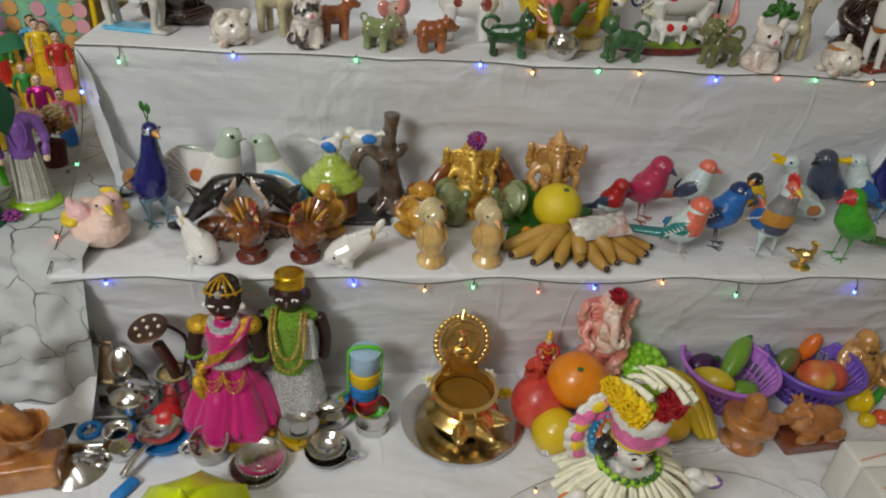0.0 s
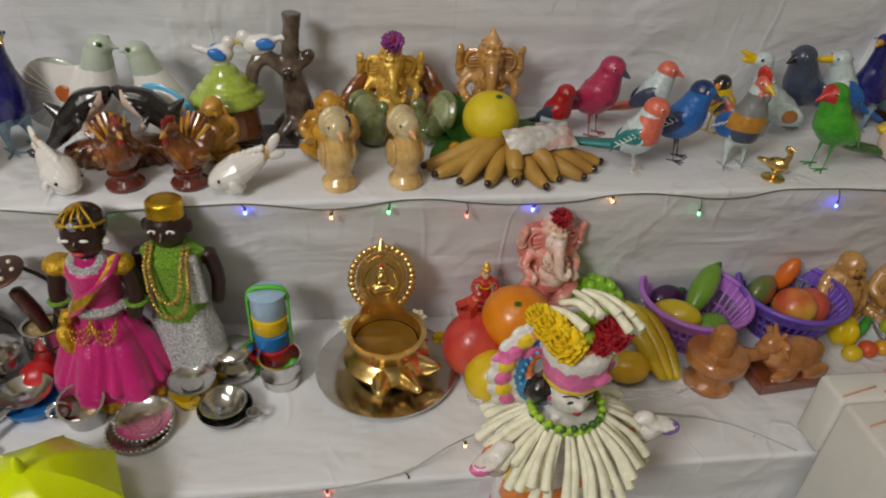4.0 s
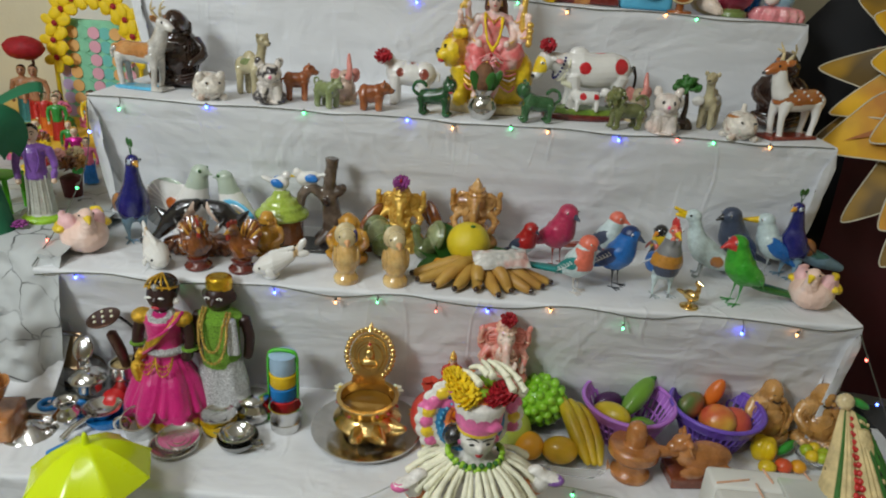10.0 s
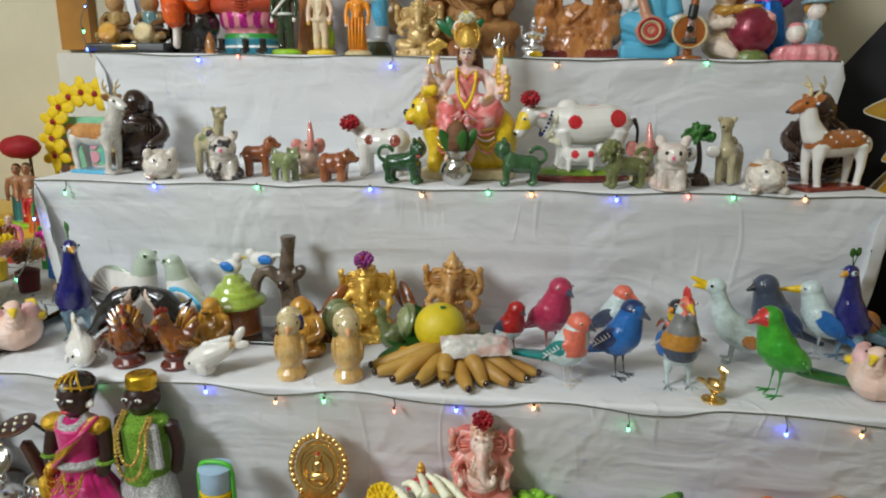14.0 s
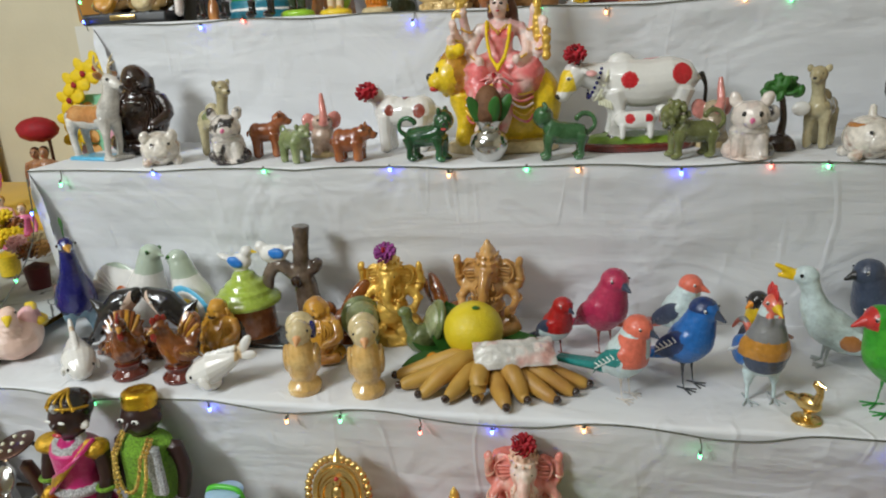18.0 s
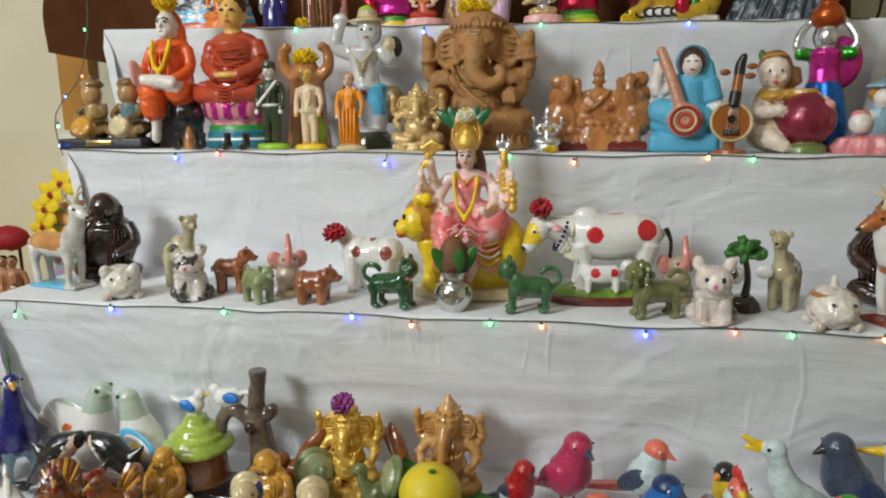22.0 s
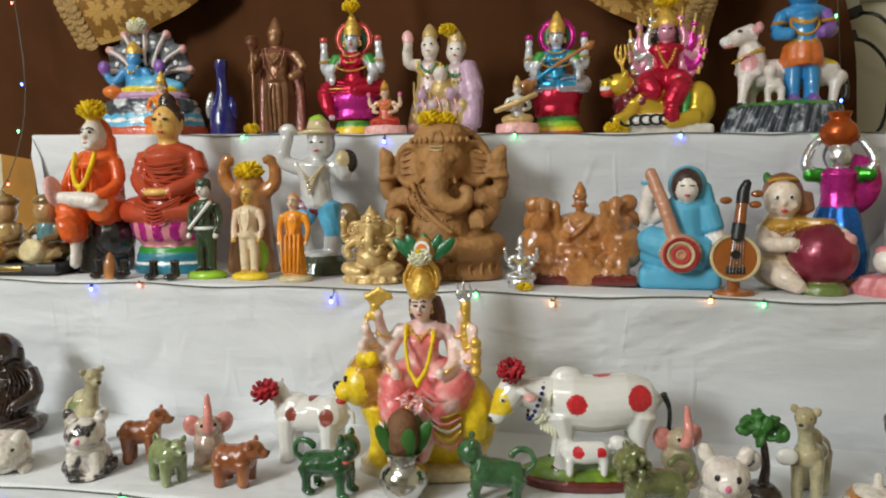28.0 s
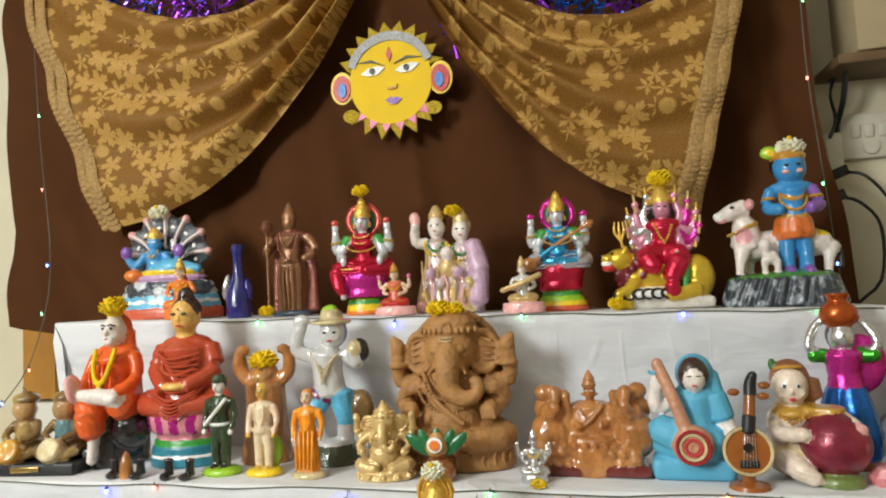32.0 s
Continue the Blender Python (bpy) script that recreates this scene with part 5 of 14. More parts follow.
def standing(s, H, robe, torso, skin, hair, base=None, belt=None, hat=None, arms=None, trousers=False):
    """A standing figure facing -y."""
    z = 0.0
    if base:
        s.turned([(0, 0), (0.20 * H, 0), (0.21 * H, 0.035 * H), (0.18 * H, 0.07 * H), (0, 0.075 * H)], base, seg=18, sy=0.8)
        z = 0.065 * H
    k = H - z
    if trousers:
        for sx in (-1, 1):
            s.limb([(sx * 0.06 * k, 0, z + 0.02 * k), (sx * 0.065 * k, 0, z + 0.25 * k), (sx * 0.05 * k, 0, z + 0.46 * k)], [0.05 * k, 0.055 * k, 0.075 * k], robe, 10)
            s.ball((sx * 0.06 * k, -0.03 * k, z + 0.02 * k), (0.04 * k, 0.07 * k, 0.025 * k), hair, seg=10, rings=6)
    else:
        s.turned([(0, 0), (0.15 * k, 0), (0.145 * k, 0.03 * k), (0.125 * k, 0.25 * k), (0.115 * k, 0.46 * k), (0, 0.5 * k)], robe, (0, 0, z), seg=20, sy=0.75, wave=0.05, waves=7)
    s.limb([(0, 0, z + 0.42 * k), (0, 0, z + 0.56 * k), (0, 0.0, z + 0.70 * k)], [0.11 * k, 0.10 * k, 0.105 * k], torso, 12)
    s.ball((0, 0, z + 0.72 * k), (0.145 * k, 0.085 * k, 0.06 * k), torso, seg=14, rings=8)
    if belt:
        s.ring((0, 0, z + 0.47 * k), 0.105 * k, 0.02 * k, belt, seg=20, sides=6, sy=0.9)
    for sx in (-1, 1):
        s.limb([(sx * 0.14 * k, 0, z + 0.72 * k), (sx * 0.18 * k, 0.0, z + 0.56 * k), (sx * 0.165 * k, -0.05 * k, z + 0.42 * k)], [0.045 * k, 0.04 * k, 0.034 * k], arms or torso, 8)
        s.ball((sx * 0.165 * k, -0.06 * k, z + 0.385 * k), 0.034 * k, skin, seg=8, rings=6)
        s.ball((sx * 0.028 * k, -0.078 * k, z + 0.885 * k), (0.011 * k, 0.006 * k, 0.007 * k), EYE_B, seg=7, rings=5)
        s.limb([(sx * 0.012 * k, -0.082 * k, z + 0.905 * k), (sx * 0.030 * k, -0.081 * k, z + 0.912 * k), (sx * 0.048 * k, -0.068 * k, z + 0.904 * k)], 0.005 * k, EYE_B, 5)
        s.limb([(sx * 0.05 * k, -0.075 * k, z + 0.74 * k), (sx * 0.065 * k, -0.100 * k, z + 0.62 * k), (sx * 0.03 * k, -0.100 * k, z + 0.50 * k)], 0.008 * k, torso, 6)
    for j in range(0 if trousers else 5):
        s.limb([((j - 2) * 0.045 * k, -0.082 * k, z + 0.45 * k), ((j - 2) * 0.050 * k, (-0.094 + 0.006 * abs(j - 2)) * k, z + 0.24 * k), ((j - 2) * 0.056 * k, (-0.104 + 0.008 * abs(j - 2)) * k, z + 0.04 * k)], 0.009 * k, robe, 5)
    s.cone((0, -0.082 * k, z + 0.875 * k), (0, -0.098 * k, z + 0.855 * k), 0.015 * k, 0.010 * k, skin, 6)
    s.ball((0, -0.080 * k, z + 0.832 * k), (0.020 * k, 0.008 * k, 0.007 * k), LIPS, seg=7, rings=5)
    s.limb([(0, 0, z + 0.74 * k), (0, -0.005 * k, z + 0.80 * k)], 0.04 * k, skin, 8)
    s.ball((0, -0.01 * k, z + 0.875 * k), (0.072 * k, 0.075 * k, 0.088 * k), skin, seg=14, rings=10)
    s.ball((0, 0.016 * k, z + 0.90 * k), (0.077 * k, 0.073 * k, 0.085 * k), hair, seg=14, rings=10)
    if hat:
        s.turned([(0.080 * k, 0), (0.088 * k, 0.02 * k), (0.075 * k, 0.07 * k), (0, 0.09 * k)], hat, (0, 0, z + 0.92 * k), seg=14)
    return s


def laughing(s, H, m):
    """A round, seated laughing figure facing -y."""
    s.ball((0, 0, 0.10 * H), (0.40 * H, 0.30 * H, 0.12 * H), m, seg=18, rings=10)
    s.ball((0, -0.03 * H, 0.36 * H), (0.33 * H, 0.29 * H, 0.29 * H), m, seg=20, rings=14)
    s.ball((0, -0.28 * H, 0.30 * H), 0.025 * H, m, seg=6, rings=5)
    s.ball((0, 0.0, 0.62 * H), (0.29 * H, 0.20 * H, 0.14 * H), m, seg=18, rings=10)
    s.ball((0, -0.04 * H, 0.82 * H), (0.19 * H, 0.18 * H, 0.18 * H), m, seg=18, rings=12)
    for sx in (-1, 1):
        s.ball((sx * 0.20 * H, -0.02 * H, 0.78 * H), (0.035 * H, 0.04 * H, 0.085 * H), m, seg=8, rings=6)
        s.limb([(sx * 0.26 * H, 0, 0.62 * H), (sx * 0.38 * H, -0.08 * H, 0.45 * H), (sx * 0.24 * H, -0.26 * H, 0.34 * H)], [0.09 * H, 0.085 * H, 0.06 * H], m, 10)
        s.limb([(sx * 0.14 * H, -0.1 * H, 0.13 * H), (sx * 0.36 * H, -0.14 * H, 0.15 * H), (sx * 0.12 * H, -0.30 * H, 0.09 * H)], [0.10 * H, 0.09 * H, 0.05 * H], m, 10)
        s.ball((sx * 0.07 * H, -0.205 * H, 0.85 * H), (0.03 * H, 0.008 * H, 0.008 * H), EYE_B, seg=6, rings=4)
        s.ball((sx * 0.11 * H, -0.18 * H, 0.77 * H), 0.045 * H, m, seg=8, rings=6)
    s.limb([(-0.07 * H, -0.215 * H, 0.755 * H), (0, -0.225 * H, 0.735 * H), (0.07 * H, -0.215 * H, 0.755 * H)], 0.016 * H, DKBROWN, 6)
    s.beads([(0.16 * H * math.cos(radians(b)), (-0.17 + 0.12 * math.sin(radians(b))) * H, (0.60 + 0.16 * math.sin(radians(b))) * H) for b in range(180, 361, 15)], 0.024 * H, m, 1.7)
    for sx in (-1, 1):
        for j in range(5):
            s.limb([(sx * (0.10 + 0.03 * j) * H, -0.14 * H, 0.70 * H), (sx * (0.22 + 0.03 * j) * H, (-0.24 + 0.03 * j) * H, 0.52 * H), (sx * (0.16 + 0.04 * j) * H, (-0.29 + 0.03 * j) * H, 0.24 * H)], 0.013 * H, m, 5)
        for j in range(4):
            s.limb([(sx * (0.17 + 0.035 * j) * H, (-0.31 + 0.01 * j) * H, 0.37 * H), (sx * (0.15 + 0.035 * j) * H, (-0.32 + 0.01 * j) * H, 0.29 * H)], 0.016 * H, m, 5)
        for j in range(3):
            s.limb([(sx * 0.10 * H, -0.34 * H, (0.17 - 0.03 * j) * H), (sx * 0.26 * H, -0.28 * H, (0.22 - 0.04 * j) * H), (sx * 0.40 * H, -0.14 * H, (0.21 - 0.04 * j) * H)], 0.012 * H, m, 5)
    return s


def on(tier, x, y, dz=0.0):
    return (x, y, top(tier, x) + dz)


# ---- second step: birds, fish, seated statues, fruit ----
PEACH = mat("peach_plaster", (0.83, 0.58, 0.48), 0.5, 0, 0.08, 30, 0.25, 120, second=(0.87, 0.68, 0.60))


def swan(x, y, turn, label, k=1.0):
    s = Shape()
    s.ball((-0.004, 0, 0.034), (0.054, 0.045, 0.036), PEACH, seg=22, rings=14)
    s.ball((-0.040, 0, 0.048), (0.020, 0.018, 0.020), PEACH, ry=30)
    s.limb([(0.026, 0, 0.044), (0.034, 0, 0.064), (0.026, 0, 0.080)], [0.022, 0.0145, 0.0125], PEACH, 12)
    s.ball((0.026, 0, 0.083), (0.0165, 0.0145, 0.0140), PEACH)
    s.cone((0.037, 0, 0.082), (0.058, 0, 0.073), 0.0075, 0.0020, YELLOW, 8)
    rosy = mat("rosy_plaster", (0.84, 0.50, 0.50), 0.5, 0, 0.08, 30, 0.25, 120)
    for sy in (-1, 1):
        s.ball((-0.012, sy * 0.026, 0.058), (0.030, 0.018, 0.022), rosy, ry=-20, rx=-sy * 18)
        s.limb([(0.006, sy * 0.042, 0.056), (-0.012, sy * 0.046, 0.050), (-0.030, sy * 0.040, 0.056)], [0.0075, 0.0085, 0.006], YELLOW, 8)
        s.limb([(0.000, sy * 0.034, 0.072), (-0.020, sy * 0.034, 0.076), (-0.038, sy * 0.026, 0.074)], [0.006, 0.007, 0.005], YELLOW if sy > 0 else rosy, 8)
        s.ball((0.035, sy * 0.0125, 0.087), 0.0022, EYE_B, seg=6, rings=5)
    s.rough(0.0022, 0.014)
    return s.put("swan_figurine", on(2, x, y), None, label, "figurine", "swan figurines", turn=turn, scale=k)
swan(-0.390, 0.920, -48, "peach plaster swan with yellow and pink wings on white cloth", 0.90)
swan(0.897, 0.895, -128, "peach plaster swan with yellow wing at the step's end", 0.80)


PALEBLUE = paint("pale_blue_white", (0.60, 0.68, 0.76))


def peacock(x, y, turn, h):
    s = Shape()
    skyb = paint("peacock_grey_blue", (0.22, 0.36, 0.46))
    s.limb([(-0.10 * h, 0, 0.27 * h), (-0.02 * h, 0, 0.38 * h), (0.03 * h, 0, 0.52 * h), (0.05 * h, 0, 0.66 * h), (0.06 * h, 0, 0.80 * h), (0.08 * h, 0, 0.90 * h)], [0.12 * h, 0.185 * h, 0.155 * h, 0.100 * h, 0.072 * h, 0.064 * h], NAVY, 18)
    s.tint(skyb, lambda px, py, pz: pz < 0.28 * h + 0.03 * h * math.sin(60 * py / h))
    s.ball((0.10 * h, 0, 0.93 * h), (0.085 * h, 0.068 * h, 0.070 * h), NAVY)
    s.cone((0.15 * h, 0, 0.925 * h), (0.25 * h, 0, 0.885 * h), 0.042 * h, 0.008 * h, OCHRE, 10)
    for k in (-1, 1):
        s.limb([(0.08 * h, 0, 0.98 * h), (0.07 * h + 0.03 * h * k, 0, 1.08 * h)], 0.006 * h, LEAF, 5)
        s.ball((0.07 * h + 0.040 * h * k, 0, 1.12 * h), (0.042 * h, 0.012 * h, 0.048 * h), LEAF, ry=20 * k, seg=10, rings=6)
    s.limb([(-0.12 * h, 0.02 * h, 0.34 * h), (-0.45 * h, 0.10 * h, 0.20 * h), (-0.85 * h, 0.16 * h, 0.05 * h)], [0.11 * h, 0.11 * h, 0.05 * h], mat("peacock_tail_paint", (0.04, 0.14, 0.12), 0.3, 0, 0.4, 60, 0.2, 100, 0.3), 10)
    for sy in (-1, 1):
        s.ball((-0.13 * h, sy * 0.125 * h, 0.42 * h), (0.17 * h, 0.035 * h, 0.10 * h), CLAY, ry=-35)
        for k in range(5):
            s.limb([(-0.03 * h - 0.045 * h * k, sy * 0.160 * h, (0.48 - 0.035 * k) * h), (-0.12 * h - 0.045 * h * k, sy * 0.150 * h, (0.42 - 0.035 * k) * h)], 0.007 * h, DKBROWN, 4)
        s.ball((0.115 * h, sy * 0.052 * h, 0.925 * h), (0.045 * h, 0.020 * h, 0.030 * h), PALEBLUE, seg=10, rings=6)
        s.ball((0.125 * h, sy * 0.072 * h, 0.935 * h), 0.014 * h, EYE_B, seg=8, rings=5)
        s.limb([(-0.02 * h, sy * 0.08 * h, 0.24 * h), (0.0, sy * 0.09 * h, 0.12 * h), (0.02 * h, sy * 0.09 * h, 0.01 * h)], [0.070 * h, 0.028 * h, 0.013 * h], skyb, 8)
        for a in (-40, 0, 40, 180):
            s.limb([(0.02 * h, sy * 0.09 * h, 0.012 * h), (0.02 * h + 0.11 * h * math.cos(radians(a)), sy * 0.09 * h + 0.11 * h * math.sin(radians(a)), 0.008 * h)], 0.010 * h, skyb, 5)
    return s.put("peacock_figurine", on(2, x, y), None, "deep blue peacock figurine with leafy crest and long tail", "figurine", "bird figurines", turn=turn)
peacock(-0.330, 0.990, -42, 0.170)
peacock(0.912, 1.025, -150, 0.150)


def dove(x, y, turn, fan, h=0.135):
    """A glazed dove facing +x; its painted flank faces the front."""
    s = Shape()
    pale = mat("pale_celadon_glaze", (0.46, 0.54, 0.44), 0.15, 0, 0.10, 20, 0.05, 90, 0.7)
    front = -1 if fan else 1
    s.limb([(-0.10 * h, 0, 0.0), (-0.06 * h, 0, 0.22 * h), (0.0, 0, 0.45 * h), (0.07 * h, 0, 0.68 * h), (0.11 * h, 0, 0.86 * h)], [0.20 * h, 0.245 * h, 0.225 * h, 0.150 * h, 0.110 * h], WHITE, 20)
    s.ball((0.13 * h, 0, 0.885 * h), (0.125 * h, 0.105 * h, 0.105 * h), pale)
    s.tint(pale, lambda px, py, pz: pz > 0.70 * h - 0.10 * px)
    s.cone((0.235 * h, 0, 0.880 * h), (0.315 * h, 0, 0.868 * h), 0.030 * h, 0.008 * h, RED, 8)
    for sy in (-1, 1):
        s.ball((0.175 * h, sy * 0.092 * h, 0.925 * h), (0.026 * h, 0.014 * h, 0.026 * h), LEAF, seg=8, rings=6)
        s.ball((0.182 * h, sy * 0.100 * h, 0.925 * h), 0.014 * h, EYE_B, seg=6, rings=5)
    if fan:
        s.ball((-0.36 * h, -0.06 * h, 0.42 * h), (0.40 * h, 0.050 * h, 0.34 * h), WHITE, ry=-38, seg=26, rings=14)
        for k in range(9):
            a = radians(118 + 16 * k)
            s.limb([(-0.28 * h, -0.112 * h, 0.42 * h), (-0.34 * h + 0.34 * h * math.cos(a), -0.100 * h, 0.40 * h + 0.34 * h * math.sin(a))], [0.007 * h, 0.012 * h], WHITE, 5)
        s.ball((-0.24 * h, -0.115 * h, 0.45 * h), (0.085 * h, 0.018 * h, 0.085 * h), paint("rust_dot", (0.50, 0.12, 0.02)))
    else:
        s.limb([(-0.14 * h, 0, 0.34 * h), (-0.42 * h, 0, 0.16 * h), (-0.56 * h, 0, 0.06 * h)], [0.17 * h, 0.12 * h, 0.06 * h], WHITE, 14)
        for r, m, d in ((1.0, SKY, 0.222), (0.74, WHITE, 0.236), (0.42, YELLOW, 0.248), (0.18, SKY, 0.256)):
            s.ball((-0.16 * h, front * d * h, 0.44 * h), (0.30 * h * r, 0.022 * h, 0.19 * h * r), m, ry=-28, rz=-6 * front, seg=20, rings=8)
    return s.put("dove_figurine", on(2, x, y), None, "white and green glazed dove figurine" + (" with fan tail and rust spot" if fan else " with blue ringed wing"), "figurine", "dove figurines", turn=turn)
dove(-0.232, 1.030, -8, True, 0.146)
dove(-0.148, 1.022, 172, False, 0.138)


def dolphins():
    s = Shape()
    belly = mat("flesh_glaze", (0.72, 0.55, 0.44), 0.15, 0, 0.1, 30, 0.05, 90, 0.7)
    s.ball((0, 0, 0.014), (0.088, 0.040, 0.026), AMBER, seg=20, rings=10)
    for k in range(11):
        a = -0.075 + 0.015 * k
        s.limb([(a * 1.15, -0.036 * math.cos(a * 14), 0.004), (a * 0.9, -0.030, 0.026), (a * 0.62, -0.022, 0.052 - 0.25 * abs(a))], [0.006, 0.005, 0.003], AMBER, 6)
    for sx in (-1, 1):
        s.limb([(sx * 0.112, 0.0, 0.018), (sx * 0.092, 0, 0.034), (sx * 0.068, 0, 0.062), (sx * 0.040, 0, 0.088), (sx * 0.016, 0, 0.102), (sx * 0.004, 0, 0.112)], [0.006, 0.011, 0.019, 0.023, 0.015, 0.005], BLACKG, 14)
        s.ball((sx * 0.120, -0.004, 0.013), (0.022, 0.007, 0.005), BLACKG, ry=sx * 10, rz=sx * 30)
        s.ball((sx * 0.120, 0.006, 0.015), (0.020, 0.007, 0.005), BLACKG, ry=-sx * 10, rz=-sx * 30)
        s.cone((sx * 0.078, 0.0, 0.076), (sx * 0.096, 0, 0.094), 0.012, 0.002, BLACKG, 8)
        s.ball((sx * 0.040, -0.024, 0.066), (0.006, 0.010, 0.018), BLACKG, ry=sx * 35)
        s.ball((sx * 0.026, -0.0205, 0.096), 0.0030, EYE_W, seg=6, rings=5)
    s.tint(belly, lambda x, y, z: 0.045 < z < 0.112 and 0.012 < abs(x) < 0.056 - 0.62 * (z - 0.045) and y < 0.004)
    s.rough(0.0015, 0.02)
    return s.put("dolphin_figurine", on(2, -0.185, 0.955), None, "pair of black and cream glazed dolphins on a brown wave base", "figurine", turn=4, scale=0.88)


dolphins()


def fish(x, y, turn, k=1.0):
    """A glazed carp facing +x with its head low and its tail raised."""
    s = Shape()
    s.limb([(0.050, 0, 0.020), (0.030, 0, 0.027), (0.004, 0, 0.036), (-0.026, 0, 0.046), (-0.046, 0, 0.055)], [0.010, 0.0205, 0.0245, 0.0165, 0.008], WHITE, 16)
    s.ball((0.012, 0, 0.010), (0.022, 0.016, 0.012), WHITE)
    s.ball((-0.060, 0, 0.072), (0.020, 0.0045, 0.009), WHITE, ry=52)
    s.ball((-0.064, 0, 0.054), (0.017, 0.0045, 0.008), WHITE, ry=5)
    for j in range(6):
        s.limb([(0.014 - 0.010 * j, 0, 0.054 + 0.0022 * j), (0.006 - 0.010 * j, 0, 0.060 + 0.0018 * j)], [0.0060, 0.0048], WHITE, 6)
    for sy in (-1, 1):
        s.ball((0.012, sy * 0.024, 0.020), (0.014, 0.0035, 0.008), WHITE, ry=-35)
        s.ball((0.038, sy * 0.0165, 0.030), 0.0030, EYE_B, seg=6, rings=5)
    s.tint(paint("fish_gold_patch", (0.62, 0.42, 0.20), (0.76, 0.70, 0.62), (0.4, 0.6), 90), lambda px, py, pz: -0.046 < px < -0.036 and pz > 0.050)
    for v in s.bm.verts:
        v.co.x, v.co.y = 0.86 * v.co.x, 1.14 * v.co.y
    return s.put("fish_figurine", on(2, x, y), None, "white glazed fish figurine on white cloth", "figurine", "fish figurines", turn=turn, scale=k)
fish(-0.024, 0.860, -166, 0.82)
fish(-0.240, 0.872, -46, 0.80)


def hen(x, y, turn):
    """A glazed hen facing +x with a ribbed fan of tail feathers."""
    s = Shape()
    s.turned([(0, 0), (0.023, 0), (0.024, 0.006), (0.016, 0.014), (0.019, 0.022), (0, 0.024)], mat("maroon_glaze", (0.12, 0.02, 0.012), 0.15, 0, 0.2, 40, 0.1, 90, 0.7), seg=18)
    s.limb([(-0.012, 0, 0.026), (-0.002, 0, 0.040), (0.010, 0, 0.058), (0.014, 0, 0.076)], [0.016, 0.0225, 0.0150, 0.0095], AMBER, 14)
    s.ball((0.016, 0, 0.081), (0.0115, 0.0095, 0.0105), AMBER)
    s.cone((0.025, 0, 0.080), (0.035, 0, 0.076), 0.0045, 0.001, OCHRE, 7)
    comb = mat("red_brown_glaze", (0.30, 0.02, 0.012), 0.15, 0, 0.1, 40, 0.1, 90, 0.7)
    for j in range(3):
        s.ball((0.024 - 0.007 * j, 0, 0.0915 + 0.002 * (j == 1)), (0.0042, 0.0025, 0.006), comb)
    s.ball((0.027, 0, 0.070), (0.004, 0.004, 0.007), comb)
    s.ball((-0.020, 0, 0.058), (0.010, 0.025, 0.032), AMBER, ry=-28, seg=20, rings=12)
    for j in range(9):
        a = radians(-68 + 17 * j)
        s.limb([(-0.010, 0.006 * math.sin(a), 0.048), (-0.015, 0.017 * math.sin(a), 0.052 + 0.018 * math.cos(a)), (-0.026, 0.027 * math.sin(a), 0.056 + 0.032 * math.cos(a))], [0.0022, 0.0030, 0.0028], OCHRE if j % 2 else AMBER, 6)
    for sy in (-1, 1):
        s.ball((-0.004, sy * 0.0205, 0.042), (0.018, 0.006, 0.012), AMBER, ry=-25)
        for j in range(4):
            s.limb([(0.006 - 0.006 * j, sy * 0.0262, 0.048 - 0.002 * j), (-0.004 - 0.006 * j, sy * 0.0252, 0.038 - 0.002 * j)], 0.0012, OCHRE, 5)
        s.ball((0.022, sy * 0.0085, 0.084), 0.0016, EYE_B, seg=6, rings=4)
    return s.put("hen_figurine", on(2, x, y), None, "glossy amber-brown glazed hen figurine", "figurine", "hen figurines", turn=turn)
hen(-0.168, 0.880, -58)
hen(-0.090, 0.880, -122)


def hut():
    s = Shape()
    s.turned([(0, 0), (0.042, 0), (0.040, 0.045), (0.036, 0.060)], glaze("red_clay_glaze", (0.30, 0.10, 0.03)), seg=20)
    s.turned([(0.050, 0.056), (0.051, 0.062), (0.046, 0.068), (0.041, 0.071), (0.038, 0.078), (0.032, 0.081), (0.028, 0.089), (0.020, 0.094), (0.015, 0.104), (0, 0.108)], glaze("lime_glaze", (0.34, 0.46, 0.06), (0.45, 0.56, 0.12)), seg=26, wave=0.02, waves=26)
    s.ball((0, -0.040, 0.022), (0.012, 0.006, 0.022), BLACKG)
    s.box((0.02, -0.01, 0.004), (0.15, 0.07, 0.008), BLACKG, bevel=0.002)
    s.ball((-0.002, 0, 0.120), (0.018, 0.012, 0.014), WHITE, ry=-15)
    s.ball((0.010, 0, 0.136), 0.009, WHITE)
    s.ball((-0.024, 0, 0.126), (0.016, 0.008, 0.005), WHITE, ry=20)
    for sy in (-1, 1):
        s.ball((-0.006, sy * 0.011, 0.122), (0.013, 0.004, 0.008), BLUE, ry=25)
    s.cone((0.018, 0, 0.136), (0.026, 0, 0.135), 0.003, 0.001, YELLOW, 6)
    return s.put("hut_figurine", on(2, -0.056, 1.02), None, "glazed hut with lime thatched roof and a white bird on top", "figurine")


hut()


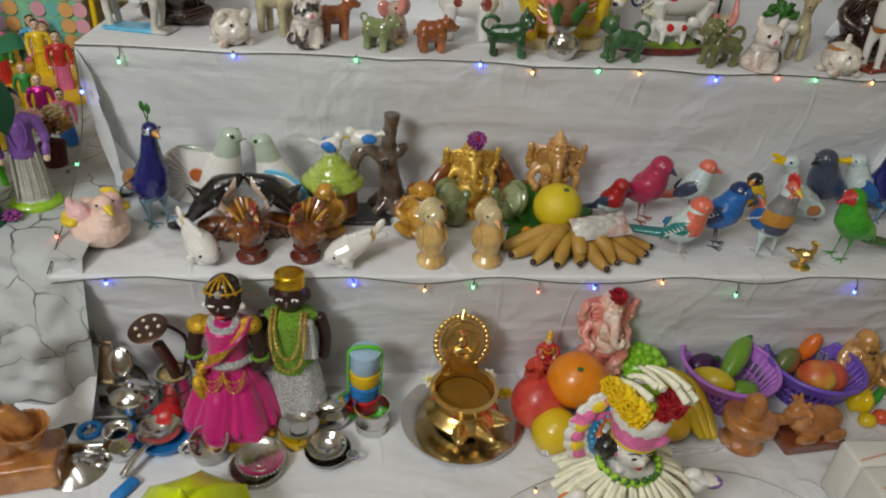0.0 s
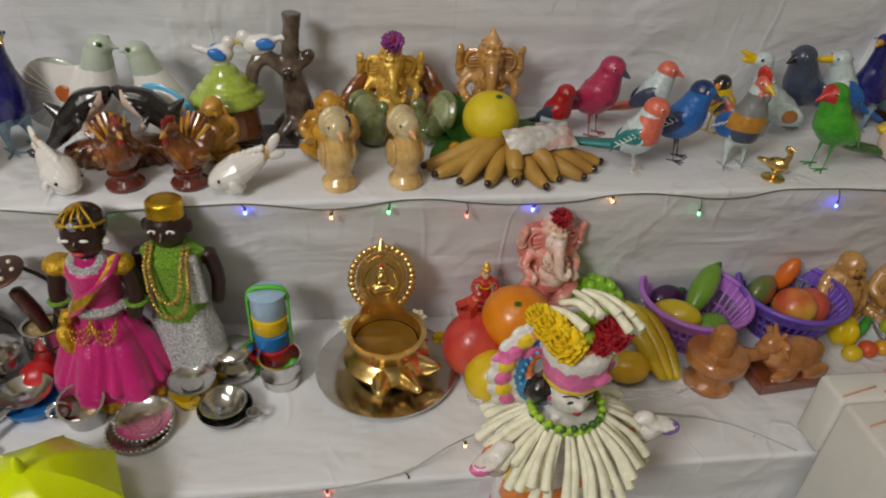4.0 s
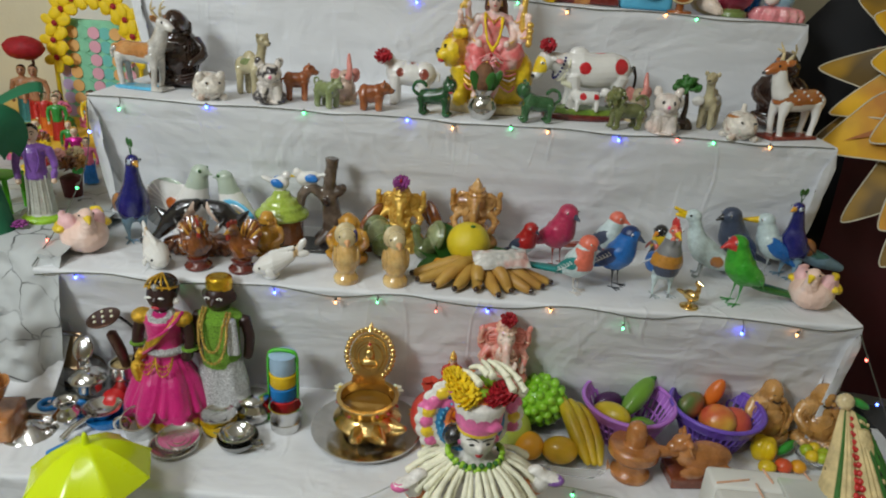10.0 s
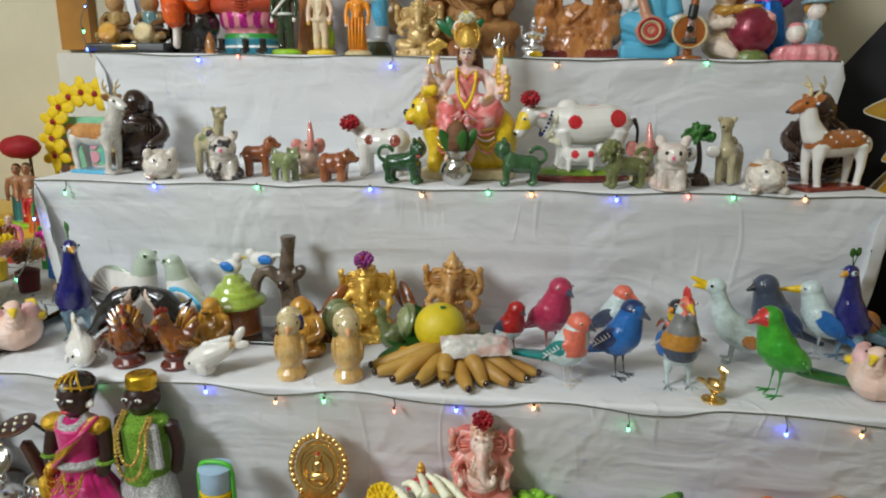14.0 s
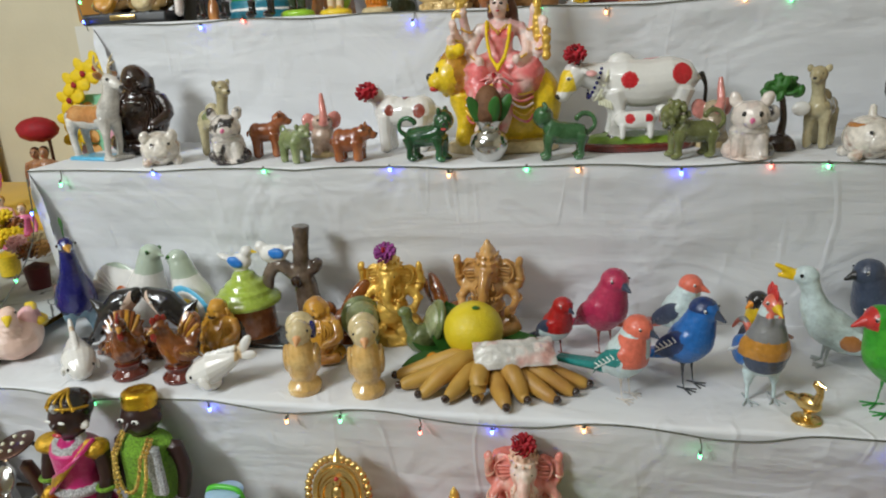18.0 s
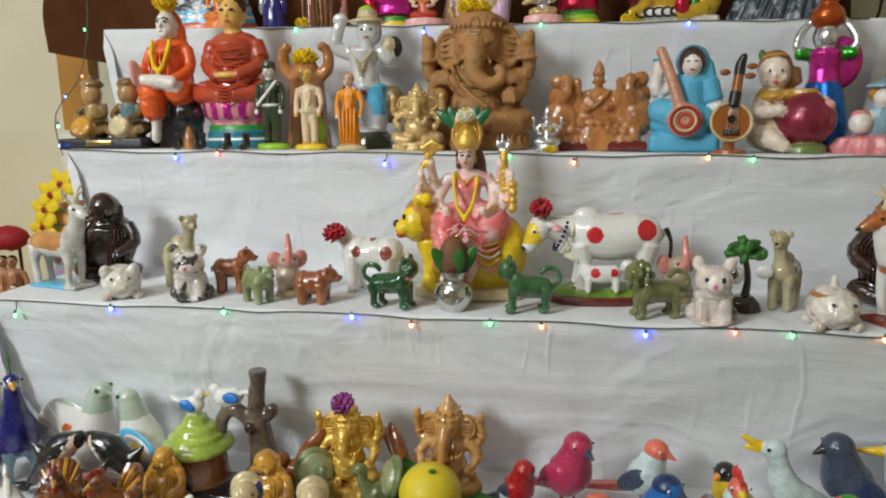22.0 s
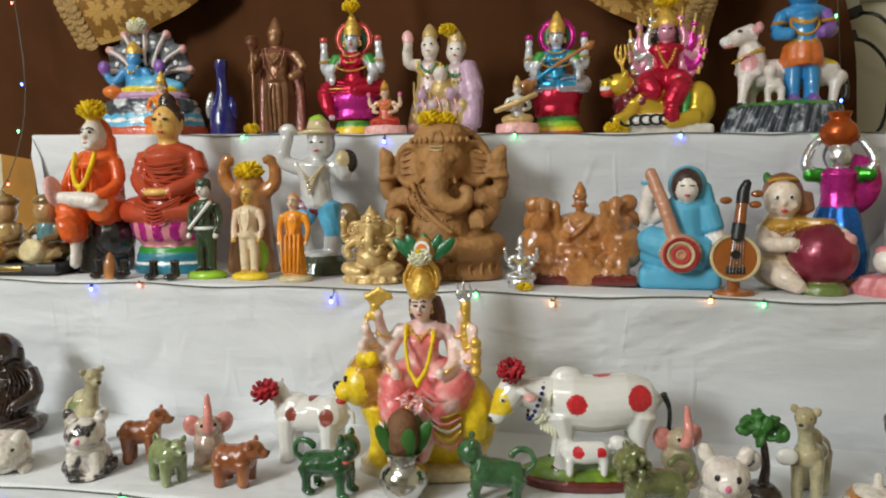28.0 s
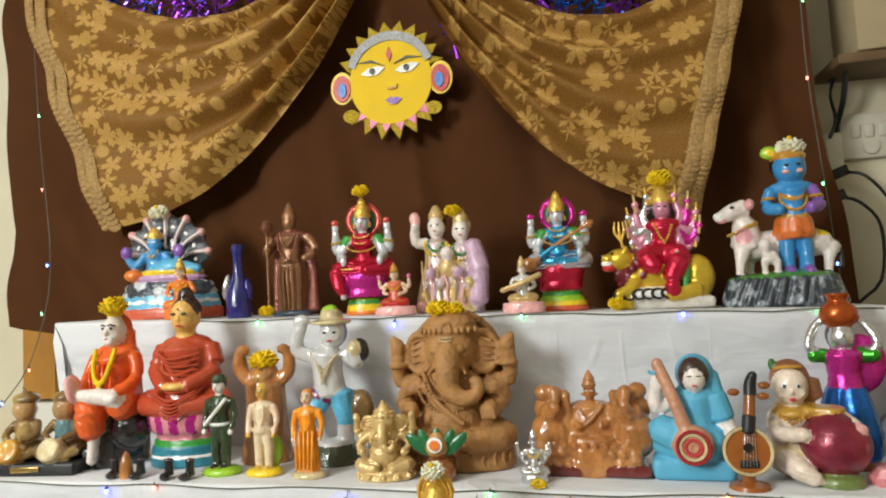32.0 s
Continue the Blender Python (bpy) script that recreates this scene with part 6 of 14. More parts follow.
def stump():
    wood = glaze("grey_brown_glaze", (0.075, 0.050, 0.036), (0.17, 0.125, 0.095), (0.42, 0.62), 60)
    s = Shape()
    s.limb([(0.012, 0, 0.0), (0.006, 0, 0.05), (0.0, 0, 0.11), (0.004, 0, 0.160)], [0.030, 0.020, 0.013, 0.0105], wood, 12)
    s.cone((0.004, 0, 0.150), (0.005, 0, 0.172), 0.011, 0.0145, wood, 12)
    s.limb([(-0.002, 0, 0.085), (-0.030, -0.004, 0.112), (-0.050, -0.006, 0.098), (-0.054, -0.006, 0.075)], [0.012, 0.011, 0.010, 0.008], wood, 8)
    s.limb([(0.006, 0, 0.100), (0.022, 0, 0.108), (0.026, 0, 0.118)], [0.012, 0.009, 0.009], wood, 8)
    s.ball((-0.004, -0.020, 0.090), (0.008, 0.006, 0.009), DKBROWN, seg=10, rings=6)
    for k in range(5):
        a = radians(72 * k + 10)
        s.limb([(0.012 + 0.02 * math.cos(a), 0.02 * math.sin(a), 0.02), (0.012 + 0.045 * math.cos(a), 0.035 * math.sin(a), 0.004)], [0.014, 0.008], wood, 7)
    s.ball((-0.040, -0.004, 0.130), (0.024, 0.013, 0.014), WHITE, ry=-10)
    s.ball((-0.060, -0.004, 0.140), 0.009, WHITE)
    s.ball((-0.030, -0.016, 0.132), (0.013, 0.004, 0.009), BLUE)
    s.ball((-0.014, -0.004, 0.138), (0.014, 0.006, 0.004), WHITE, ry=-15)
    s.rough(0.002, 0.015)
    return s.put("tree_stump_figurine", on(2, 0.032, 1.035), None, "grey-brown glazed tree stump with a perched white dove", "figurine")


stump()
s = laughing(Shape(), 0.088, OCHRE); s.squash(0.85); s.rough(0.0015, 0.01)
s.put("laughing_statue", on(2, -0.064, 0.955), None, "small ochre-gold glazed laughing seated statue", "statue", "laughing statues", turn=-8)
s = laughing(Shape(), 0.094, OCHRE); s.rough(0.002, 0.012)
s.put("laughing_statue", on(2, 0.086, 0.955), None, "ochre-gold glazed laughing seated statue", "statue", "laughing statues", turn=-15)


def duck(x, y, turn, patch):
    s = Shape()
    s.turned([(0, 0), (0.023, 0), (0.024, 0.008), (0.017, 0.018), (0.020, 0.026), (0.022, 0.044), (0.018, 0.060), (0.014, 0.070)], TAN, seg=20, sy=0.92)
    s.ball((0.002, 0, 0.080), (0.017, 0.016, 0.017), CREAM)
    s.cone((0.015, 0, 0.079), (0.029, 0, 0.073), 0.006, 0.0015, paint("flesh_beak", (0.70, 0.35, 0.15)), 8)
    s.ball((-0.016, 0, 0.080), (0.008, 0.020, 0.022), CREAM)
    for sy in (-1, 1):
        s.ball((-0.003, sy * 0.019, 0.044), (0.015, 0.005, 0.020), TAN, ry=10)
        s.ball((0.010, sy * 0.012, 0.085), 0.0022, EYE_B, seg=6, rings=5)
    if patch:
        s.ball((-0.010, 0.016, 0.078), (0.007, 0.005, 0.012), NAVY)
    return s.put("duck_figurine", on(2, x, y), None, "tan glazed duck figurine standing on a round foot", "figurine", "duck figurines", turn=turn)


duck(0.096, 0.868, -75, True)
duck(0.181, 0.870, -70, False)


def olive_peacock(x, y, turn):
    olive = glaze("olive_celadon_glaze", (0.13, 0.17, 0.06), (0.24, 0.28, 0.14))
    s = Shape()
    s.ball((0, 0, 0.022), (0.026, 0.020, 0.022), olive)
    s.limb([(0.012, 0, 0.030), (0.022, 0, 0.050), (0.022, 0, 0.064)], [0.012, 0.008, 0.008], olive, 9)
    s.ball((0.025, 0, 0.066), (0.010, 0.008, 0.008), olive)
    s.ball((-0.018, 0, 0.044), (0.010, 0.030, 0.032), olive, ry=-18, seg=20, rings=12)
    s.ball((-0.010, 0, 0.044), (0.007, 0.024, 0.026), glaze("pale_olive_glaze", (0.30, 0.34, 0.18)), ry=-18, seg=18, rings=10)
    return s.put("peafowl_figurine", on(2, x, y), None, "olive green glazed fan-tailed peafowl figurine", "figurine", "olive peafowl", turn=turn)


olive_peacock(0.141, 0.985, -55)
olive_peacock(0.226, 0.985, -150)

s = ganesha(Shape(), 0.140, GOLD)
s.squash(0.82)
flower(s, (0, -0.02, 0.137), 0.017, mat("purple_petals", (0.30, 0.05, 0.25), 0.7, 0, 0.3, 120, 0.4, 300), PETALR, 9, 3, 50)
s.rough(0.0018, 0.010)
s.put("elephant_god_statue", on(2, 0.170, 1.03), None, "shiny gold elephant-headed seated statue with purple flower", "statue", turn=3)
s = ganesha(Shape(), 0.152, CLAYL, trunk=-1, back=None)
s.squash(0.78)
s.rough(0.0018, 0.010)
s.put("elephant_god_statue", on(2, 0.312, 1.03), None, "orange clay glazed elephant-headed seated statue", "statue", turn=-4)
for x, y, turn in ((0.105, 1.02, 200), (0.243, 1.045, -40)):
    s = Shape()
    s.ball((0, 0, 0.03), (0.03, 0.018, 0.022), AMBER)
    s.ball((-0.01, 0.0, 0.06), (0.014, 0.01, 0.038), AMBER, ry=-35)
    s.ball((-0.025, 0.0, 0.055), (0.012, 0.008, 0.034), AMBER, ry=-50)
    s.ball((0.03, 0, 0.05), 0.013, AMBER)
    s.turned([(0, 0), (0.022, 0), (0.018, 0.014), (0, 0.014)], AMBER)
    s.put("winged_bird_figurine", on(2, x, y), None, "brown glazed bird figurine with raised wings", "figurine", "brown birds", turn=turn)

# fruit offering
citrus = mat("green_yellow_citrus_skin", (0.70, 0.54, 0.02), 0.42, 0, 0.10, 30, 0.35, 420, 0.1, second=(0.50, 0.47, 0.02), mix=(0.45, 0.75))
s = Shape()
s.ball((0, 0, 0.038), (0.039, 0.039, 0.037), citrus, seg=32, rings=20)
s.ball((0.006, -0.012, 0.0735), (0.005, 0.005, 0.002), LEAF, seg=8, rings=5)
s.put("sweet_lime", on(2, 0.303, 0.950, 0.016), None, "round yellow-green sweet lime on betel leaves", "fruit")
for k, (dx, dy, rz, ry) in enumerate(((-0.045, 0.01, 150, 14), (-0.02, -0.02, 205, 6), (0.045, 0.02, 20, 10), (-0.035, 0.03, 120, 55), (0.02, -0.02, -40, 4))):
    def leaf_at(u, v, k=k):
        w = 0.032 * math.sin(math.pi * min(1, u * 1.02)) ** 0.7
        return Vector((0.09 * u - 0.02, w * (v - 0.5) * 2, 0.006 * math.sin(u * 3) + 0.006 * abs(v - 0.5) * 2 + 0.002 * k))
    lf = sheet(10, 6, leaf_at, LEAF, "betel_leaf")
    lf.matrix_basis = pose(0.290 + dx * 0.6, 0.955 + dy, top(2, 0.3) + 0.003, 0, -ry, rz)
    tagged(lf, "glossy dark green betel leaf under the sweet lime", "leaf", "betel leaves")
s = Shape(); s.ball((0, 0, 0.009), 0.009, mat("orange_marigold", (0.80, 0.32, 0.01), 0.7, 0, 0.2, 90, 0.5, 300)); s.put("marigold_bud", on(2, 0.252, 0.925, 0.012), None, "small orange marigold bud on the leaves", "flower")
BANANA = mat("banana_skin", (0.50, 0.29, 0.06), 0.45, 0, 0.18, 25, 0.15, 100, second=(0.36, 0.17, 0.035), mix=(0.45, 0.75))
hand_of = tagged(new("banana_bunch"), "bunch of small ripe bananas fanned out on white cloth", "fruit")
for k, (a, ln, lift) in enumerate(((196, 0.110, 0.016), (212, 0.112, 0.012), (230, 0.105, 0.020), (248, 0.095, 0.010), (268, 0.082, 0.022), (287, 0.105, 0.010), (303, 0.092, 0.022), (318, 0.110, 0.014), (334, 0.112, 0.020), (348, 0.118, 0.016))):
    ca, sa = math.cos(radians(a)), math.sin(radians(a))
    s = Shape()
    pts = [(ca * d, sa * d * 0.80, z) for d, z in ((0.020, lift + 0.016), (0.045, lift + 0.014), (0.075, lift + 0.004), (ln, 0.010), (ln + 0.010, 0.009))]
    s.limb(pts, [0.008, 0.0115, 0.0118, 0.0085, 0.0045], BANANA, 10)
    s.ball((ca * (ln + 0.012), sa * (ln + 0.012) * 0.80, 0.009), 0.0055, DKBROWN, seg=8, rings=6)
    s.put("banana", on(2, 0.325, 0.925), hand_of)
def packet_at(u, v):
    return Vector((0.10 * (u - 0.5), 0.042 * (v - 0.5), 0.012 * math.sin(math.pi * u) ** 0.5 * math.sin(math.pi * v) ** 0.5 + 0.004 * noise.noise(Vector((u * 9, v * 7, 3)))))
pk = sheet(24, 14, packet_at, MILKY, "plastic_packet")
pk.matrix_basis = pose(*on(2, 0.362, 0.900, 0.046), 28, 0, 16)
tagged(pk, "small clear plastic packet of coloured powder on the bananas", "packet")

# painted wooden birds
LEGR, LEGB, LEGG = paint("red_leg", (0.30, 0.06, 0.04)), paint("dark_leg", (0.04, 0.045, 0.05)), paint("grey_leg", (0.38, 0.42, 0.42))
REDB = paint("bird_red", (0.40, 0.012, 0.012)); PINKB = paint("bird_crimson", (0.46, 0.03, 0.09)); SALM = paint("bird_salmon", (0.72, 0.16, 0.10))
PALEB = paint("bird_pale", (0.55, 0.66, 0.66)); BLUEB = paint("bird_blue", (0.01, 0.13, 0.42)); TEAL = paint("bird_teal", (0.005, 0.20, 0.19))
SLATEB = paint("bird_slate", (0.045, 0.06, 0.10)); YELB = paint("bird_yellow", (0.80, 0.52, 0.01)); BRTG = paint("bird_green", (0.03, 0.32, 0.02), (0.06, 0.42, 0.03)); NAVYB = paint("bird_navy", (0.012, 0.035, 0.13)); DKGRN = paint("dark_green_paint", (0.01, 0.13, 0.01)); LEGP = paint("pale_leg", (0.62, 0.56, 0.50))
bird(on(2, 0.407, 0.995), 0.088, -42, REDB, REDB, REDB, SLATEB, SLATEB, SLATEB, LEGR, "small red wooden bird with dark wings and pale belly", belly=PALEB, fat=1.1)
bird(on(2, 0.470, 1.010), 0.126, -48, PINKB, PINKB, PINKB, PINKB, PINKB, SLATEB, LEGR, "crimson pink painted wooden bird with dark beak", fat=1.05)
bird(on(2, 0.566, 1.035), 0.108, -25, PALEB, PALEB, SALM, SLATEB, SALM, SALM, LEGR, "pale wooden bird with salmon head and dark wings", cap=SALM, tail_len=0.62)
bird(on(2, 0.492, 0.890), 0.110, -30, PALEB, SALM, SALM, TEAL, TEAL, SLATEB, LEGP, "salmon-breasted wooden bird with teal tail and white-barred wing", spot=EYE_W, tail_len=0.66, tail_drop=0.10, belly=PALEB, fat=1.08)
bird(on(2, 0.566, 0.925), 0.122, -38, BLUEB, BLUEB, BLUEB, NAVYB, BLUEB, SLATEB, LEGB, "bright blue painted wooden bird with white-barred wings", spot=EYE_W, cap=NAVYB, tail_len=0.50)
bird(on(2, 0.668, 1.015), 0.094, -140, YELB, YELB, BLACKG, YELB, CLAY, SAFFRON, YELB, "yellow wooden bird with black head and orange beak", fat=1.05)
bird(on(2, 0.805, 1.030), 0.132, -168, SLATEB, SLATEB, SLATEB, NAVYB, SLATEB, EYE_B, LEGG, "slate-blue wooden bird standing among the others", fat=1.02)
bird(on(2, 0.872, 1.030), 0.124, 168, PALEB, PALEB, PALEB, BLUEB, BLUEB, YELB, LEGG, "white and blue wooden bird with long yellow beak", bill=2.4, fat=0.9)
bird(on(2, 0.770, 0.890), 0.128, -172, BRTG, BRTG, BRTG, BRTG, DKGRN, RED, GREEN, "bright green wooden parrot with red face and beak", name="parrot_figurine", tail_len=0.95, tail_drop=0.28, fat=0.95, face=RED)


def pale_duck():
    """An upright duck with a long neck and a gaping yellow bill, facing +x."""
    s = Shape()
    s.limb([(-0.058, 0, 0.026), (-0.026, 0, 0.040), (0.0, 0, 0.056), (0.016, 0, 0.078), (0.022, 0, 0.100), (0.028, 0, 0.116)], [0.010, 0.024, 0.026, 0.019, 0.0125, 0.0125], PALEB, 16)
    s.ball((0.030, 0, 0.120), (0.016, 0.014, 0.014), PALEB, seg=16, rings=10)
    s.cone((0.042, 0, 0.122), (0.068, 0, 0.134), 0.0065, 0.003, YELB, 8)
    s.cone((0.042, 0, 0.118), (0.064, 0, 0.120), 0.0055, 0.003, YELB, 8)
    for sy in (-1, 1):
        s.ball((-0.022, sy * 0.023, 0.046), (0.030, 0.007, 0.016), PALEB, ry=-24, seg=14, rings=8)
        s.ball((-0.024, sy * 0.0275, 0.043), (0.014, 0.005, 0.011), CLAY, ry=-24, seg=12, rings=8)
        s.ball((0.037, sy * 0.0125, 0.124), 0.0026, EYE_B, seg=6, rings=5)
        s.limb([(-0.004, sy * 0.010, 0.034), (0.0, sy * 0.011, 0.002)], [0.0036, 0.002], LEGG, 6)
        for a in (-30, 5, 40):
            s.limb([(0, sy * 0.011, 0.002), (0.013 * math.cos(radians(a)), sy * 0.011 + 0.013 * math.sin(radians(a)), 0.0012)], 0.0012, LEGG, 5)
    return s.put("duck_figurine", on(2, 0.738, 1.000), None, "pale grey-green wooden duck with gaping yellow bill", "figurine", "bird figurines", turn=172, scale=0.95)


pale_duck()


def rooster():
    """A painted rooster facing +x."""
    h = 0.150
    s = Shape()
    ochre = paint("rooster_ochre", (0.50, 0.22, 0.03))
    s.limb([(-0.10 * h, 0, 0.26 * h), (-0.02 * h, 0, 0.36 * h), (0.03 * h, 0, 0.50 * h), (0.05 * h, 0, 0.66 * h), (0.06 * h, 0, 0.80 * h)], [0.10 * h, 0.175 * h, 0.165 * h, 0.105 * h, 0.072 * h], PALEB, 18)
    s.tint(SLATEB, lambda x, y, z: 0.28 * h < z < 0.40 * h and x > 0.05 * h)
    s.tint(ochre, lambda x, y, z: 0.40 * h < z < 0.55 * h and x > -0.02 * h)
    s.tint(mat("rooster_grey", (0.20, 0.20, 0.20), 0.3, 0, 0.2, 60, 0.2, 160, 0.3), lambda x, y, z: 0.55 * h < z < 0.74 * h)
    s.ball((0.08 * h, 0, 0.82 * h), (0.085 * h, 0.065 * h, 0.080 * h), SALM)
    s.cone((0.15 * h, 0, 0.815 * h), (0.25 * h, 0, 0.78 * h), 0.036 * h, 0.006 * h, YELB, 8)
    for k in range(5):
        s.ball((0.125 * h - 0.032 * h * k, 0, 0.915 * h + 0.02 * h * (k % 2) - 0.012 * h * abs(k - 2)), (0.026 * h, 0.014 * h, 0.055 * h), RED, seg=8, rings=6)
    for sy in (-1, 1):
        s.ball((0.135 * h, sy * 0.040 * h, 0.715 * h), (0.028 * h, 0.026 * h, 0.055 * h), SALM)
        s.ball((0.12 * h, sy * 0.058 * h, 0.845 * h), 0.015 * h, EYE_W, seg=6, rings=5)
        s.ball((0.13 * h, sy * 0.064 * h, 0.845 * h), 0.009 * h, EYE_B, seg=6, rings=5)
        s.ball((-0.06 * h, sy * 0.150 * h, 0.40 * h), (0.16 * h, 0.04 * h, 0.12 * h), BLUEB, ry=-30)
        for k in range(4):
            s.limb([(0.0 - 0.05 * h * k, sy * 0.192 * h, (0.46 - 0.03 * k) * h), (-0.06 * h - 0.05 * h * k, sy * 0.186 * h, (0.40 - 0.03 * k) * h)], 0.007 * h, EYE_W, 4)
        s.limb([(-0.01 * h, sy * 0.09 * h, 0.24 * h), (0.0, sy * 0.10 * h, 0.12 * h), (0.01 * h, sy * 0.10 * h, 0.01 * h)], [0.06 * h, 0.020 * h, 0.013 * h], PALEB, 7)
        for a in (-35, 0, 35, 180):
            s.limb([(0.01 * h, sy * 0.10 * h, 0.012 * h), (0.01 * h + 0.10 * h * math.cos(radians(a)), sy * 0.10 * h + 0.10 * h * math.sin(radians(a)), 0.007 * h)], 0.008 * h, LEGG, 5)
    for k in range(5):
        s.limb([(-0.12 * h, 0, 0.36 * h), (-0.26 * h, (k - 2) * 0.03 * h, 0.56 * h - 0.06 * h * k), (-0.38 * h, (k - 2) * 0.05 * h, 0.44 * h - 0.08 * h * k)], [0.035 * h, 0.030 * h, 0.012 * h], SLATEB if k % 2 else SALM, 7)
    return s.put("rooster_figurine", on(2, 0.644, 0.900), None, "painted wooden rooster with ochre breast and red comb", "figurine", "bird figurines", turn=-80)


rooster()
s = Shape()
s.turned([(0, 0), (0.016, 0), (0.016, 0.003), (0.004, 0.006), (0.004, 0.012)], BRASS, seg=16)
s.ball((0, 0, 0.022), (0.015, 0.009, 0.010), BRASS)
s.limb([(0.008, 0, 0.026), (0.012, 0, 0.040), (0.006, 0, 0.048)], [0.006, 0.004, 0.005], BRASS, 8)
s.cone((0.008, 0, 0.049), (0.018, 0, 0.047), 0.003, 0.001, BRASS, 6)
s.ball((-0.017, 0, 0.022), (0.012, 0.005, 0.004), BRASS)
s.put("brass_bird", on(2, 0.683, 0.858), None, "tiny brass bird on a round brass foot", "figurine", turn=-50)

# ---- third step: pottery animals and the goddess on a lion ----
FAWN = glaze("fawn_glaze", (0.48, 0.20, 0.06), (0.56, 0.28, 0.10)); GREYW = glaze("grey_white_glaze", (0.66, 0.63, 0.58), (0.45, 0.42, 0.38))
SPECK = glaze("speckled_white_glaze", (0.74, 0.68, 0.60), (0.40, 0.22, 0.14), (0.60, 0.72), 70)
BLKW = glaze("black_white_glaze", (0.72, 0.66, 0.60), (0.03, 0.025, 0.03), (0.52, 0.58), 60)
CELADON = glaze("sage_green_glaze", (0.22, 0.27, 0.11), (0.32, 0.36, 0.19)); BEIGE = glaze("beige_glaze", (0.50, 0.44, 0.27), (0.40, 0.33, 0.18))
BOTTLE = glaze("bottle_green_glaze", (0.012, 0.075, 0.022), (0.03, 0.14, 0.05)); MOSS = glaze("moss_green_glaze", (0.14, 0.155, 0.05), (0.22, 0.24, 0.10)); SAGE2 = glaze("leaf_green_glaze", (0.035, 0.115, 0.04), (0.07, 0.19, 0.08))
RUST = glaze("rust_glaze", (0.30, 0.085, 0.025), (0.40, 0.14, 0.05)); DOGW = glaze("pinkish_white_glaze", (0.74, 0.66, 0.60), (0.60, 0.46, 0.40))
def antelope(at, turn, coat, pale, base, label, saddle, scale=1.0):
    """A slim standing antelope facing +x with branched antlers on a flat base."""
    s = Shape()
    s.box((0.0, 0, 0.0035), (0.112, 0.046, 0.007), base, bevel=0.003)
    s.limb([(-0.046, 0, 0.074), (-0.018, 0, 0.072), (0.016, 0, 0.072), (0.036, 0, 0.082)], [0.019, 0.0215, 0.0215, 0.0195], coat, 16)
    s.limb([(0.034, 0, 0.084), (0.046, 0, 0.104), (0.052, 0, 0.126)], [0.019, 0.0145, 0.0115], pale, 14)
    s.limb([(0.048, 0, 0.132), (0.064, -0.003, 0.128), (0.078, -0.005, 0.121)], [0.0125, 0.0105, 0.0065], pale if saddle else coat, 12)
    s.ball((0.083, -0.006, 0.120), (0.0035, 0.004, 0.0035), EYE_B, seg=8, rings=6)
    s.tint(pale, lambda x, y, z: z < 0.066 - 0.05 * x and z > 0.01 or (x > 0.040 and 0.07 < z < 0.118 and saddle) or (saddle and z < 0.10 and x > 0.030) or (x < -0.058 and z < 0.08))
    for sy in (-1, 1):
        for lx in (-0.042, 0.030):
            s.limb([(lx, sy * 0.010, 0.068), (lx + (0.004 if lx > 0 else -0.004), sy * 0.0125, 0.042), (lx, sy * 0.0125, 0.008)], [0.0140, 0.0068, 0.0052], pale, 10)
        s.ball((0.044, sy * 0.0155, 0.140), (0.0045, 0.011, 0.006), coat, rx=sy * 25, seg=10, rings=6)
        s.ball((0.062, sy * 0.0105 - 0.003, 0.134), 0.0024, EYE_B, seg=6, rings=5)
        s.limb([(0.046, sy * 0.006, 0.142), (0.040, sy * 0.014, 0.158), (0.048, sy * 0.018, 0.174)], [0.0038, 0.0032, 0.0018], CREAM, 7)
        s.limb([(0.041, sy * 0.013, 0.156), (0.052, sy * 0.016, 0.162)], [0.0028, 0.0016], CREAM, 6)
        for k in range(0 if saddle else 9):
            s.ball((-0.048 + 0.010 * k, sy * 0.0195, 0.076 + 0.007 * (k % 3)), (0.0028, 0.0016, 0.0024), EYE_W, seg=6, rings=4)
    s.limb([(-0.060, 0, 0.080), (-0.070, 0, 0.070), (-0.070, 0, 0.056)], [0.006, 0.005, 0.003], coat, 7)
    s.rough(0.0010, 0.012)
    return s.put("deer_figurine", at, None, label, "figurine", "deer figurines", turn=turn, scale=scale)


antelope(on(3, -0.362, 1.150), -12, FAWN, GREYW, SKY, "white glazed deer with fawn saddle and antlers on a blue base", True, 0.98)
s = laughing(Shape(), 0.150, DKBROWN); s.squash(0.86); s.rough(0.003, 0.02)
s.put("laughing_statue", on(3, -0.315, 1.215), None, "dark brown glazed standing laughing statue", "statue", "dark statues", turn=8)
s = laughing(Shape(), 0.150, DKBROWN); s.squash(0.80); s.rough(0.003, 0.02)
s.put("laughing_statue", on(3, 0.898, 1.215), None, "dark brown glazed laughing statue behind the deer", "statue", "dark statues", turn=-10)


